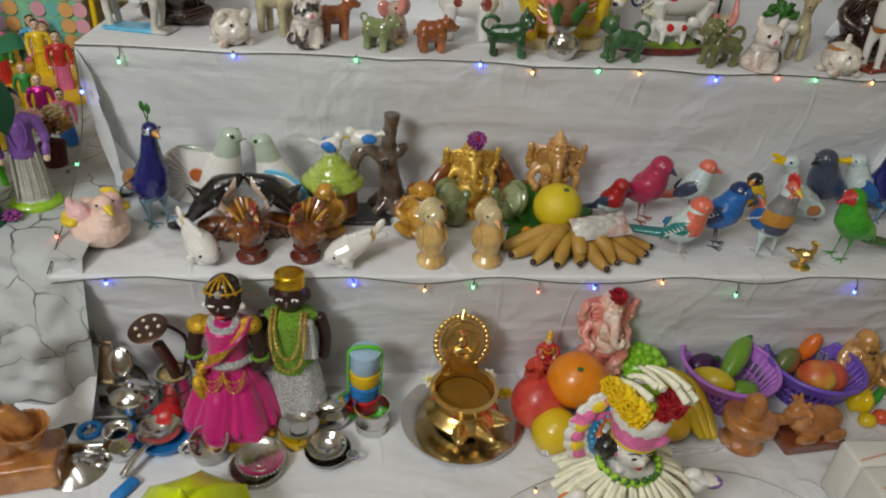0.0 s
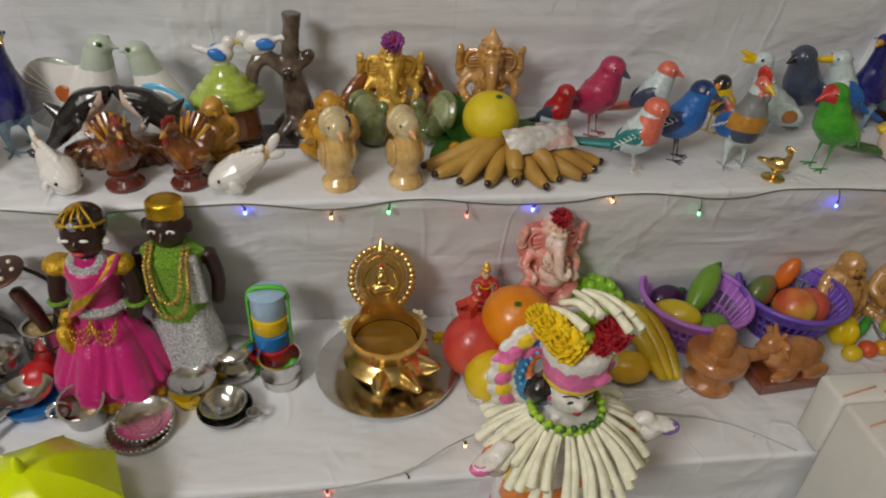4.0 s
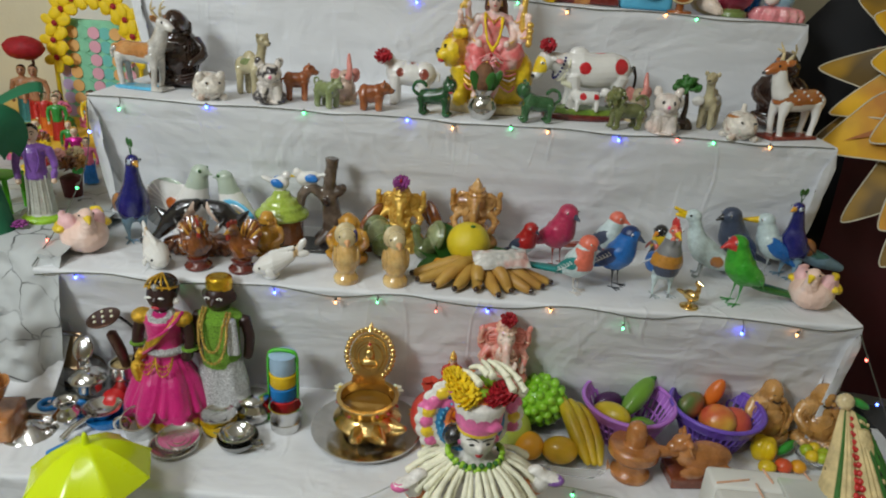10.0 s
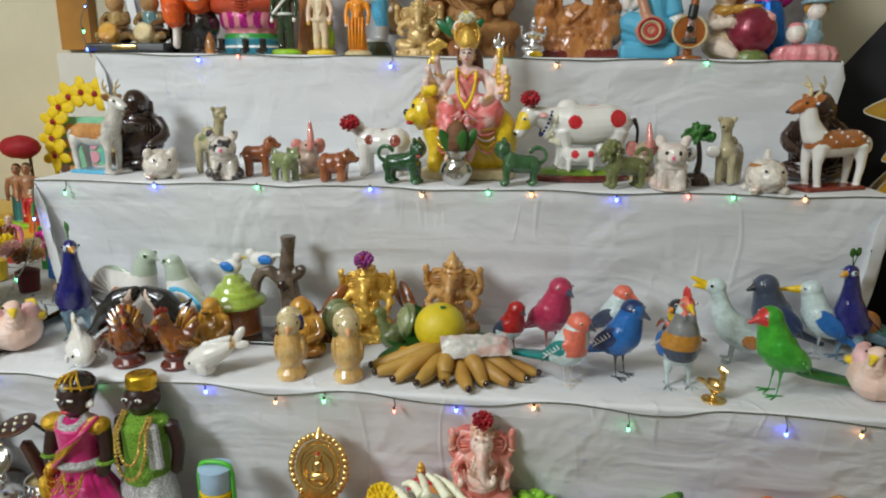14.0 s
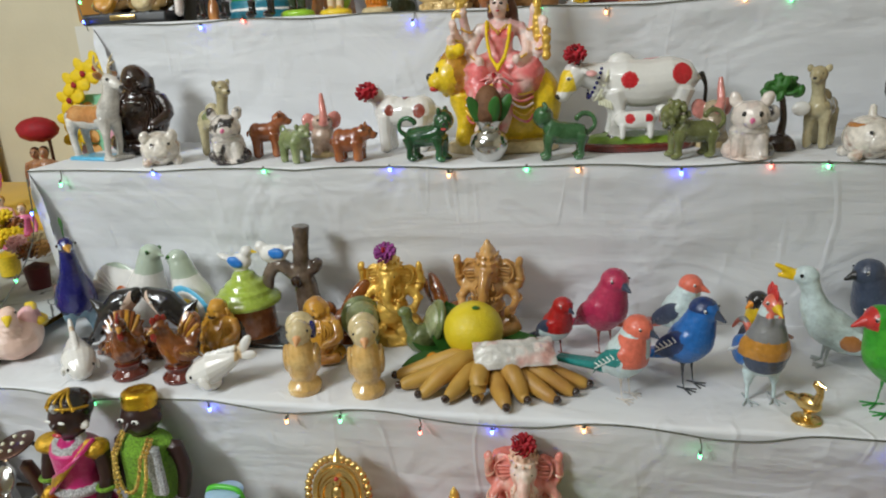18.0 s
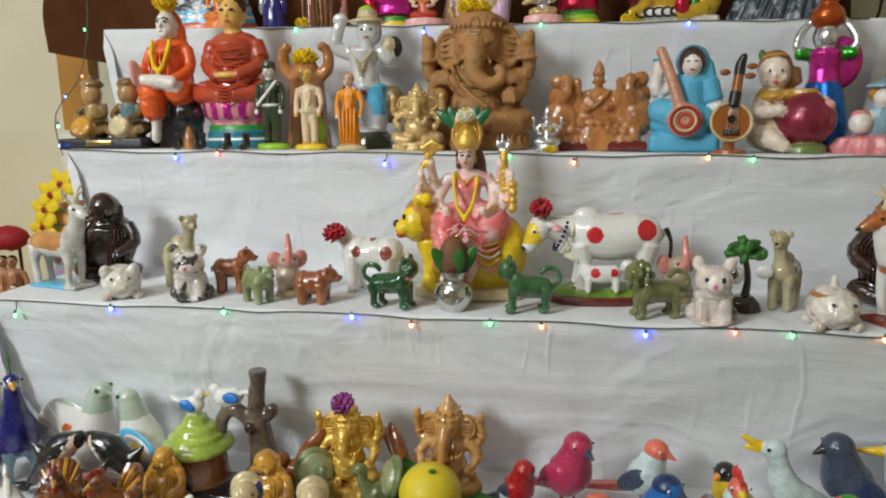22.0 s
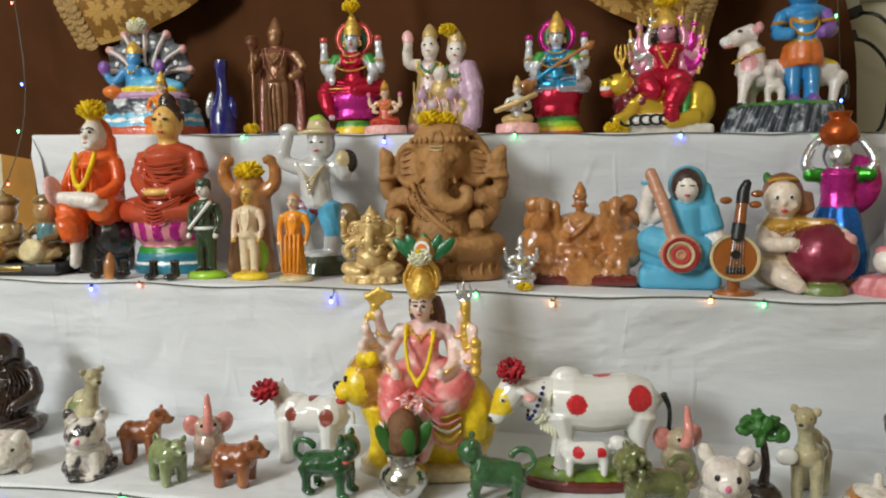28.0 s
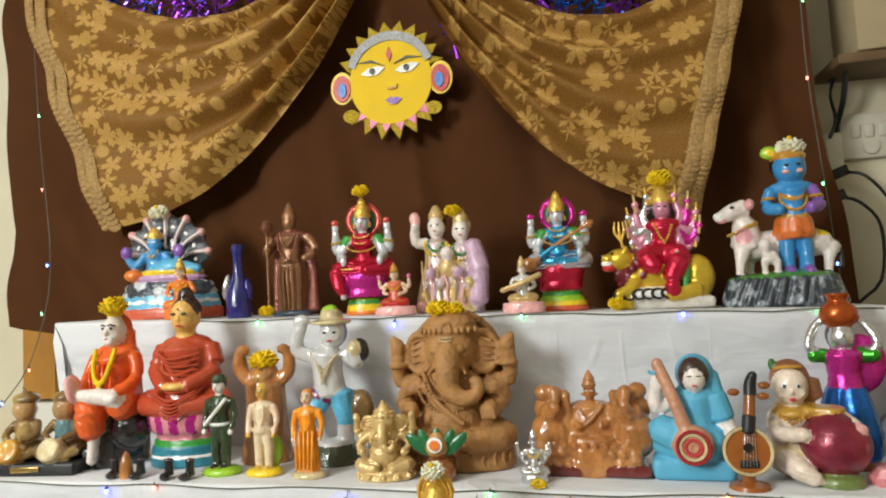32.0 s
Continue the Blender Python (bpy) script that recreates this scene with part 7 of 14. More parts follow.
def round_pig(x, y, turn, m, label, spike=None):
    s = Shape()
    s.ball((0, 0, 0.028), (0.040, 0.034, 0.031), m, seg=20, rings=12)
    s.ball((0.034, 0, 0.026), (0.010, 0.016, 0.014), m)
    for sy in (-1, 1):
        if not spike:
            s.ball((0.020, sy * 0.022, 0.050), (0.007, 0.010, 0.012), m)
        s.ball((0.036, sy * 0.014, 0.040), 0.003, EYE_B, seg=6, rings=5)
        for lx in (-0.018, 0.020):
            s.ball((lx, sy * 0.024, 0.006), (0.012, 0.010, 0.008), m, seg=8, rings=6)
    if spike:
        s.limb([(0, 0, 0.055), (0, 0, 0.072)], [0.006, 0.004], m, 8)
        s.ring((0, 0, 0.046), 0.024, 0.005, spike, seg=18, sides=6)
    s.rough(0.0016, 0.014)
    return s.put("animal_figurine", on(3, x, y), None, label, "figurine", "animal figurines", turn=turn, scale=0.88)


round_pig(-0.213, 1.098, -55, SPECK, "round speckled white glazed pig")
round_pig(0.786, 1.083, -85, SPECK, "round white glazed tortoise with brown rim and a knob", FAWN)
beast(on(3, -0.150, 1.165), 0.092, 0.104, -30, BEIGE, "beige glazed camel with raised head", "camel_figurine", neck=0.42, fat=0.19, head_r=0.15, saddle=CELADON, hump=BEIGE)
beast(on(3, 0.752, 1.165), 0.082, 0.096, -120, BEIGE, "beige glazed camel standing before the cloth", "camel_figurine", neck=0.40, fat=0.19, head_r=0.16, hump=BEIGE)


def sitting_dog(x, y, turn, m, dark, label):
    s = Shape()
    s.limb([(-0.010, 0, 0.012), (0.0, 0, 0.034), (0.006, 0, 0.052)], [0.030, 0.027, 0.020], m, 14)
    s.ball((0.010, 0, 0.062), (0.026, 0.027, 0.023), m, seg=16, rings=12)
    s.ball((0.032, 0, 0.057), (0.010, 0.013, 0.010), m)
    s.ball((0.041, 0, 0.060), 0.0035, PINK, seg=6, rings=5)
    s.ring((0.004, 0, 0.040), 0.021, 0.007, dark, ry=-15, seg=18, sides=6)
    for sy in (-1, 1):
        s.ball((0.004, sy * 0.021, 0.085), (0.008, 0.009, 0.013), m, rx=-sy * 20)
        s.ball((0.032, sy * 0.011, 0.067), 0.0032, EYE_B, seg=6, rings=5)
        s.limb([(0.016, sy * 0.014, 0.034), (0.024, sy * 0.016, 0.006)], [0.011, 0.009], m, 8)
        s.ball((-0.004, sy * 0.024, 0.012), (0.022, 0.013, 0.012), dark if sy > 0 else m)
    s.limb([(-0.03, 0, 0.012), (-0.044, 0, 0.016), (-0.042, 0, 0.036)], [0.009, 0.008, 0.006], m, 7)
    s.ball((0, 0, 0.003), (0.040, 0.032, 0.004), m, seg=14, rings=6)
    s.rough(0.0018, 0.012)
    return s.put("dog_figurine", on(3, x, y), None, label, "figurine", "dog figurines", turn=turn, scale=0.88)


sitting_dog(-0.098, 1.105, -70, BLKW, BLKW, "sitting black and white glazed dog")
sitting_dog(0.647, 1.088, -95, DOGW, BLKW, "sitting pinkish white dog with dark collar")
beast(on(3, -0.055, 1.150), 0.064, 0.074, 15, RUST, "small rust-brown glazed horse", "horse_figurine", neck=0.16, fat=0.25, head_r=0.20, legs=0.36)
beast(on(3, 0.015, 1.098), 0.062, 0.062, -30, CELADON, "small sage green glazed piglet", "pig_figurine", neck=0.10, fat=0.26, tail="curl", legs=0.34)
beast(on(3, 0.100, 1.105), 0.062, 0.054, 5, RUST, "small rust-brown glazed elephant", "elephant_figurine", neck=0.05, fat=0.30, head_r=0.22, legs=0.30)


def trunk_up(x, y, turn, pink, body, h):
    s = Shape()
    s.turned([(0, 0), (0.025, 0), (0.022, 0.008), (0, 0.010)], CREAM, seg=16)
    s.ball((0, 0, 0.032), (0.024, 0.022, 0.024), body)
    s.ball((0.004, 0, 0.058), (0.018, 0.017, 0.016), body)
    for sy in (-1, 1):
        s.ball((-0.002, sy * 0.021, 0.060), (0.007, 0.013, 0.016), pink, rx=-sy * 20)
        s.ball((0.018, sy * 0.009, 0.064), 0.0025, EYE_B, seg=6, rings=5)
        s.limb([(0.008, sy * 0.012, 0.024), (0.016, sy * 0.013, 0.010)], 0.009, body, 7)
    s.limb([(0.018, 0, 0.058), (0.026, 0, 0.072), (0.022, 0, 0.090), (0.020, 0, h)], [0.0085, 0.0070, 0.0058, 0.0032], pink, 9)
    return s.put("elephant_figurine", on(3, x, y), None, "small pink-eared elephant figurine with raised trunk", "figurine", "trunk-up elephants", turn=turn, scale=0.90)


PINKG = glaze("pink_glaze", (0.75, 0.28, 0.24))
trunk_up(0.040, 1.150, -60, PINKG, glaze("grey_pink_glaze", (0.50, 0.36, 0.28)), 0.108)
trunk_up(0.616, 1.185, -70, PINKG, glaze("tan_grey_glaze", (0.42, 0.34, 0.22)), 0.108)


def lying_cat(x, y, turn, m, label, mane=False):
    """A glazed big cat facing +x, its head turned to the front."""
    s = Shape()
    s.limb([(-0.034, 0, 0.032), (-0.014, 0, 0.034), (0.008, 0, 0.036), (0.022, 0, 0.042)], [0.0135, 0.0150, 0.0160, 0.0150], m, 14)
    s.ball((0.030, -0.003, 0.057), (0.0165, 0.0160, 0.0155), m)
    s.ball((0.036, -0.014, 0.052), (0.0085, 0.0080, 0.0070), m)
    s.ball((0.038, -0.021, 0.054), (0.0032, 0.0022, 0.0022), EYE_B, seg=8, rings=5)
    s.ball((0.037, -0.020, 0.047), (0.0048, 0.0020, 0.0020), LIPS, seg=8, rings=5)
    if mane:
        for k in range(22):
            a, b = 2.4 * k, -0.5 + 0.085 * k
            s.ball((0.025 + 0.018 * math.cos(a) * math.cos(b), 0.002 + 0.017 * math.sin(a) * math.cos(b), 0.053 + 0.019 * math.sin(b)), 0.0055, m, seg=8, rings=6)
    for sy in (-1, 1):
        s.ball((0.027, sy * 0.0125 - 0.002, 0.070), (0.0045, 0.0045, 0.0055), m)
        s.ball((0.034 + 0.004 * sy, -0.017 + 0.002 * sy, 0.061), 0.0022, EYE_W, seg=6, rings=5)
        s.ball((0.0345 + 0.004 * sy, -0.0185 + 0.002 * sy, 0.061), 0.0012, EYE_B, seg=6, rings=5)
        for lx in (0.020, -0.032):
            s.limb([(lx, sy * 0.009, 0.032), (lx + 0.003, sy * 0.0115, 0.018), (lx + 0.002, sy * 0.0115, 0.005)], [0.0115, 0.0062, 0.0055], m, 8)
            s.ball((lx + 0.007, sy * 0.0115, 0.0042), (0.0090, 0.0062, 0.0042), m, seg=8, rings=6)
    s.limb([(-0.042, 0, 0.036), (-0.052, -0.002, 0.044), (-0.048, -0.003, 0.056), (-0.034, -0.003, 0.060), (-0.022, -0.002, 0.053)], [0.0042, 0.0038, 0.0036, 0.0036, 0.0048], m, 8)
    s.squash(0.84)
    s.rough(0.0010, 0.008)
    return s.put("big_cat_figurine", on(3, x, y), None, label, "figurine", "glazed big cats", turn=turn, scale=1.02)
lying_cat(0.222, 1.096, -10, BOTTLE, "bottle green glazed tiger with curled tail")
lying_cat(0.410, 1.098, -172, SAGE2, "leaf green glazed tiger with curled tail")
lying_cat(0.577, 1.096, -165, MOSS, "moss green glazed lion with open mouth", True)

# small cow with a rose, large cow with calf
REDROSE = mat("red_rose_petals", (0.42, 0.008, 0.02), 0.6, 0, 0.25, 90, 0.4, 300)
beast(on(3, 0.160, 1.190), 0.125, 0.098, 178, WHITE, "white cow with brown patches and a rose on its head", "cow_figurine", neck=0.16, fat=0.20, head_r=0.12, spots=paint("brown_patch", (0.25, 0.05, 0.03)))
s = Shape(); flower(s, (0, 0, 0), 0.019, REDROSE, None, 7, 3, 40)
s.put("rose", (0.110, 1.170, 0.694 + 0.090), None, "dark red rose on the cow's head", "flower", "roses")


def big_cow():
    """A decorated white cow facing -x with a calf before it."""
    s = Shape()
    red = paint("cow_red_spot", (0.62, 0.02, 0.03))
    s.turned([(0, 0), (0.092, 0), (0.092, 0.010), (0.088, 0.012), (0, 0.014)], glaze("maroon_base_glaze", (0.14, 0.015, 0.012)), seg=30, sy=0.52)
    s.turned([(0, 0.012), (0.086, 0.012), (0.070, 0.022), (0, 0.028)], paint("grass_paint", (0.12, 0.22, 0.02), (0.22, 0.34, 0.03)), seg=30, sy=0.48)
    s.limb([(0.078, 0, 0.104), (0.048, 0, 0.104), (0.010, 0, 0.100), (-0.026, 0, 0.104), (-0.050, 0, 0.110)], [0.026, 0.036, 0.037, 0.036, 0.026], WHITE, 20)
    s.ball((-0.026, 0, 0.136), (0.020, 0.013, 0.012), WHITE)
    for lx, k in ((-0.036, 1), (0.064, -1)):
        for sy in (-1, 1):
            s.limb([(lx, sy * 0.016, 0.090), (lx + 0.004 * k, sy * 0.019, 0.056), (lx - 0.002 * k, sy * 0.019, 0.024)], [0.021, 0.0105, 0.0085], WHITE, 10)
            s.ball((lx - 0.003, sy * 0.019, 0.022), (0.010, 0.009, 0.006), DKBROWN, seg=10, rings=6)
    s.limb([(-0.044, 0, 0.108), (-0.070, -0.004, 0.114), (-0.090, -0.010, 0.120)], [0.029, 0.021, 0.016], WHITE, 14)
    s.limb([(-0.062, -0.002, 0.096), (-0.070, -0.006, 0.080)], [0.012, 0.006], WHITE, 8)
    s.limb([(-0.094, -0.012, 0.124), (-0.104, -0.015, 0.110), (-0.114, -0.018, 0.092), (-0.118, -0.019, 0.084)], [0.019, 0.018, 0.012, 0.0105], WHITE, 14)
    s.tint(YELLOW, lambda x, y, z: x < -0.100 - 0.35 * (z - 0.110) and 0.094 < z < 0.126)
    s.ball((-0.124, -0.021, 0.087), (0.005, 0.008, 0.004), EYE_B)
    s.ball((-0.119, -0.016, 0.112), 0.0028, RED, seg=6, rings=5)
    for sy in (-1, 1):
        s.limb([(-0.086, sy * 0.014 - 0.010, 0.124), (-0.078, sy * 0.032 - 0.010, 0.122)], [0.006, 0.004], WHITE, 8)
        s.ball((-0.076, sy * 0.034 - 0.010, 0.121), (0.009, 0.010, 0.004), ROSE, rx=-sy * 15)
        s.limb([(-0.092, sy * 0.010 - 0.011, 0.136), (-0.094, sy * 0.019 - 0.011, 0.148), (-0.100, sy * 0.015 - 0.011, 0.158)], [0.0045, 0.004, 0.002], BLACKG, 7)
        s.ball((-0.108, sy * 0.0165 - 0.015, 0.114), (0.0045, 0.002, 0.0030), EYE_W, seg=8, rings=5)
        s.ball((-0.109, sy * 0.0180 - 0.015, 0.114), 0.0022, EYE_B, seg=6, rings=5)
    s.tint(red, lambda x, y, z: (x + 0.018) ** 2 + (z - 0.108) ** 2 < 0.0125 ** 2 or (x - 0.060) ** 2 + (z - 0.114) ** 2 < 0.0155 ** 2 or (x - 0.018) ** 2 + 2.5 * y * y < 0.012 ** 2 and z > 0.12)
    neck = [(-0.066 + 0.010 * math.cos(a), -0.004 + 0.026 * math.sin(a), 0.106 + 0.024 * math.cos(a)) for a in [2 * math.pi * k / 20 for k in range(21)]]
    s.beads(neck, 0.0030, NAVY)
    s.beads([(p[0] + 0.010, p[1] * 1.1, p[2] - 0.004) for p in neck], 0.0026, PETALW)
    for k in range(9):
        s.limb([(-0.058 + 0.003 * k, -0.024 + 0.004 * abs(k - 4), 0.088), (-0.060 + 0.0042 * k, -0.030 + 0.003 * abs(k - 4), 0.066 + 0.0015 * abs(k - 4))], [0.0030, 0.0022], PETALW, 6)
    s.limb([(0.096, 0, 0.112), (0.104, 0, 0.090), (0.102, 0, 0.056), (0.100, 0, 0.036)], [0.005, 0.0035, 0.004, 0.006], BLACKG, 7)
    # calf
    s.limb([(-0.034, -0.032, 0.050), (-0.010, -0.034, 0.048), (0.016, -0.034, 0.050)], [0.011, 0.0150, 0.013], WHITE, 12)
    s.ball((0.034, -0.036, 0.060), (0.014, 0.010, 0.010), WHITE, ry=25)
    s.ball((0.045, -0.037, 0.054), (0.006, 0.006, 0.005), ROSE)
    s.tint(red, lambda x, y, z: y < -0.034 and z < 0.07 and ((x + 0.018) ** 2 + (z - 0.052) ** 2 < 0.007 ** 2 or (x - 0.010) ** 2 + (z - 0.052) ** 2 < 0.006 ** 2))
    for lx in (-0.028, 0.014):
        for dy in (-0.042, -0.026):
            s.limb([(lx, dy, 0.042), (lx, dy, 0.022)], [0.0062, 0.0042], WHITE, 8)
    s.put("cow_and_calf_figurine", on(3, 0.512, 1.180), None, "large white cow with red spots and calf on green base", "figurine", turn=8, scale=0.92)
    s = Shape()
    flower(s, (0, 0, 0), 0.017, REDROSE, None, 9, 3, 50)
    s.put("rose", (0.425, 1.150, 0.694 + 0.134), None, "dark red rose on the large cow's head", "flower", "roses")



big_cow()


def goddess_on_lion():
    s = Shape()
    fur = paint("lion_yellow_paint", (0.82, 0.56, 0.02))
    robe, skin = paint("rose_red_robe", (0.76, 0.16, 0.16), (0.82, 0.56, 0.52), (0.45, 0.62), 40), paint("pink_white_skin", (0.84, 0.62, 0.55))
    s.turned([(0, 0), (0.098, 0), (0.098, 0.014), (0.092, 0.018), (0, 0.018)], CREAM, seg=28, sy=0.42)
    s.ball((0.012, 0, 0.062), (0.080, 0.036, 0.056), fur, seg=24, rings=14)
    s.ball((0.062, 0.0, 0.070), (0.040, 0.036, 0.052), fur)
    s.limb([(-0.064, -0.01, 0.085), (-0.058, -0.014, 0.050), (-0.064, -0.02, 0.016)], [0.028, 0.020, 0.018], fur, 12)
    s.ball((-0.080, -0.012, 0.128), (0.026, 0.024, 0.026), OCHRE, seg=18, rings=12)
    s.ball((-0.085, -0.016, 0.126), (0.022, 0.022, 0.022), fur)
    s.ball((-0.101, -0.024, 0.120), (0.012, 0.012, 0.010), fur)
    s.ball((-0.110, -0.026, 0.125), 0.005, EYE_B, seg=8, rings=6)
    s.ball((-0.104, -0.030, 0.113), (0.006, 0.005, 0.003), RED)
    for sy in (-1, 1):
        s.ball((-0.080, sy * 0.018 - 0.012, 0.152), (0.008, 0.006, 0.008), fur)
        s.ball((-0.098, sy * 0.010 - 0.022, 0.133), 0.003, EYE_B, seg=6, rings=5)
    for v in s.bm.verts:
        if v.co.x < -0.050 and v.co.z > 0.098:
            v.co = Vector((-0.078, -0.016, 0.118)) + 1.32 * (v.co - Vector((-0.080, -0.012, 0.128)))
    for k in range(30):
        a, b = 2.4 * k, -1.0 + 0.068 * k
        s.ball((-0.070 + 0.033 * math.cos(a) * math.cos(b), -0.002 + 0.030 * math.sin(a) * math.cos(b), 0.114 + 0.034 * math.sin(b)), 0.0095, fur if k % 3 else OCHRE, seg=8, rings=6)
    # figure
    white = paint("pink_tinged_white", (0.82, 0.70, 0.66), (0.80, 0.46, 0.44), (0.45, 0.6), 50)
    s.limb([(0.010, 0.0, 0.118), (0.050, -0.020, 0.112), (0.020, -0.050, 0.092)], [0.030, 0.026, 0.015], robe, 14)
    s.limb([(-0.010, 0.0, 0.118), (-0.036, -0.034, 0.110), (-0.024, -0.052, 0.072), (-0.028, -0.056, 0.046)], [0.030, 0.026, 0.019, 0.012], robe, 14)
    s.ball((-0.030, -0.062, 0.040), (0.010, 0.014, 0.007), skin)
    s.limb([(0.004, -0.034, 0.100), (0.010, -0.048, 0.070), (0.002, -0.050, 0.036)], [0.018, 0.016, 0.012], robe, 10)
    s.limb([(0, -0.004, 0.112), (0, -0.006, 0.142), (0, -0.008, 0.172)], [0.030, 0.021, 0.024], robe, 16)
    s.ball((0, -0.006, 0.177), (0.036, 0.018, 0.013), white)
    s.ball((0, -0.018, 0.164), (0.024, 0.014, 0.012), robe)
    s.limb([(0, -0.010, 0.184), (0, -0.012, 0.198)], 0.0085, skin, 8)
    s.ball((0, -0.016, 0.208), (0.0140, 0.0145, 0.0175), skin, seg=18, rings=12)
    s.ball((0, -0.0305, 0.2005), (0.0040, 0.0018, 0.0014), RED, seg=6, rings=4)
    s.cone((0, -0.030, 0.210), (0, -0.0335, 0.2045), 0.0016, 0.0022, skin, 6)
    s.limb([(0.012, 0.000, 0.212), (0.020, 0.002, 0.194), (0.024, 0.000, 0.170)], [0.014, 0.012, 0.007], paint("brown_hair", (0.10, 0.03, 0.015)), 10)
    s.limb([(-0.010, 0.002, 0.212), (-0.015, 0.004, 0.192)], [0.013, 0.008], paint("brown_hair", (0.10, 0.03, 0.015)), 8)
    s.turned([(0.0165, 0), (0.0205, 0.006), (0.0180, 0.016), (0.0150, 0.020), (0.0120, 0.028), (0, 0.034)], GOLD, (0, -0.012, 0.219), seg=18)
    s.turned([(0, 0), (0.026, 0), (0.027, 0.0025), (0.026, 0.005), (0, 0.005)], GOLD, (0, -0.006, 0.240), rx=86, seg=26, wave=0.03, waves=13)
    for r in (0.010, 0.017, 0.023):
        s.ring((0, -0.0135, 0.240), r, 0.0013, GOLD, rx=86, seg=22, sides=5)
    for sx in (-1, 1):
        s.ball((sx * 0.0055, -0.0300, 0.2105), (0.0036, 0.0014, 0.0018), EYE_B, seg=6, rings=4)
        s.limb([(sx * 0.002, -0.0308, 0.2150), (sx * 0.006, -0.0300, 0.2163), (sx * 0.010, -0.0270, 0.2145)], 0.0008, EYE_B, 5)
        s.beads([(sx * 0.014, -0.016, 0.206), (sx * 0.015, -0.016, 0.196)], 0.0026, GOLD)
        for k, (ex, ez, hx, hz) in enumerate(((0.050, 0.158, 0.058, 0.196), (0.062, 0.150, 0.074, 0.180), (0.060, 0.142, 0.078, 0.160), (0.046, 0.146, 0.030, 0.130))):
            s.limb([(sx * 0.032, -0.006 + 0.003 * k, 0.178), (sx * ex, -0.012 - 0.004 * k, ez), (sx * hx, -0.026 - 0.006 * k, hz)], [0.0100, 0.0088, 0.0068], (white, skin)[k % 2], 10)
            s.ring((sx * (ex + hx) / 2, -0.022 - 0.005 * k, (ez + hz) / 2), 0.0088, 0.0016, GOLD, rx=10, ry=-sx * 25, seg=12, sides=5)
            s.ball((sx * hx, -0.028 - 0.006 * k, hz + 0.004), (0.0078, 0.0068, 0.0085), skin, seg=10, rings=6)
    for k in range(5):
        s.limb([(-0.060 - 0.004 * k, -0.030, 0.196), (-0.070 + 0.007 * k, -0.032, 0.228 - 0.003 * abs(k - 2))], [0.0040, 0.0024], GOLD, 6)
        s.ball((-0.071 + 0.008 * k, -0.033, 0.230 - 0.004 * abs(k - 2)), (0.0055, 0.004, 0.0055), GOLD, seg=8, rings=5)
    s.limb([(0.062, -0.028, 0.160), (0.064, -0.030, 0.215)], [0.0060, 0.0075], GOLD, 8)
    for k in (-1, 0, 1):
        s.limb([(0.062, -0.030, 0.212), (0.062 + 0.009 * k, -0.031, 0.226), (0.062 + 0.007 * k, -0.031, 0.246 - 0.006 * abs(k))], [0.0035, 0.0032, 0.0012], SILVER, 6)
    for k in range(4):
        s.ball((0.078, -0.042, 0.138 + 0.011 * k), (0.0085, 0.0075, 0.0065), GOLD, seg=10, rings=6)
    gar = [(-0.020, -0.022, 0.186), (-0.018, -0.038, 0.164), (-0.012, -0.046, 0.140), (0.0, -0.052, 0.122), (0.012, -0.046, 0.140), (0.018, -0.038, 0.164), (0.020, -0.022, 0.186)]
    s.beads(gar, 0.0042, PETALY, 1.6)
    s.beads([(-0.016, -0.020, 0.184), (0, -0.034, 0.170), (0.016, -0.020, 0.184)], 0.0024, GOLD)
    for j in range(7):
        for sx in (-1, 1):
            s.limb([(sx * 0.008, -0.056, 0.118 - 0.008 * j), (sx * (0.030 + 0.002 * j), -0.060 + 0.002 * j, 0.108 - 0.010 * j), (sx * 0.056, -0.040, 0.106 - 0.008 * j)], 0.0020, (robe, white, GOLD)[j % 3], 5)
    s.ball((-0.062, -0.046, 0.150), 0.010, PETALY, seg=10, rings=6)
    s.squash(0.86)
    s.rough(0.0015, 0.012)
    s.put("goddess_on_lion_statue", on(3, 0.318, 1.175), None, "painted goddess statue in rose robe seated on a yellow lion", "statue", turn=2)
    s = Shape()
    flower(s, (0, 0, 0), 0.015, PETALW, PETALY, 10, 3, 30)
    s.put("chrysanthemum", (0.318, 1.158, 0.694 + 0.262), None, "ivory and yellow flower on the goddess statue's crown", "flower")


goddess_on_lion()
kal = tagged(new("water_pot_offering"), "small steel pot with a coconut and mango leaves", "pot")
s = Shape(); s.turned([(0, 0), (0.016, 0), (0.022, 0.008), (0.028, 0.022), (0.024, 0.036), (0.015, 0.043), (0.015, 0.048), (0.022, 0.056), (0.020, 0.057), (0.013, 0.049)], STEEL, on(3, 0.309, 1.095), seg=26); s.put("pot", parent=kal)
s = Shape(); s.ball((0.309, 1.095, 0.694 + 0.074), (0.020, 0.020, 0.030), mat("coconut_husk", (0.16, 0.07, 0.03), 0.7, 0, 0.3, 60, 0.5, 150)); s.put("coconut", parent=kal)
for a in (-60, 0, 60, 140, 220):
    s = Shape(); s.ball((0.309 + 0.020 * math.cos(radians(a)), 1.095 + 0.020 * math.sin(radians(a)), 0.694 + 0.070), (0.009, 0.003, 0.024), LEAF, ry=28 * math.cos(radians(a)), rx=-28 * math.sin(radians(a)), seg=10, rings=6); s.put("mango_leaf", parent=kal)
s = Shape(); flower(s, (0, 0, 0), 0.014, ROSE, PETALR, 8, 2, 40); s.put("pink_flower", (0.318, 1.100, 0.694 + 0.112), kal)


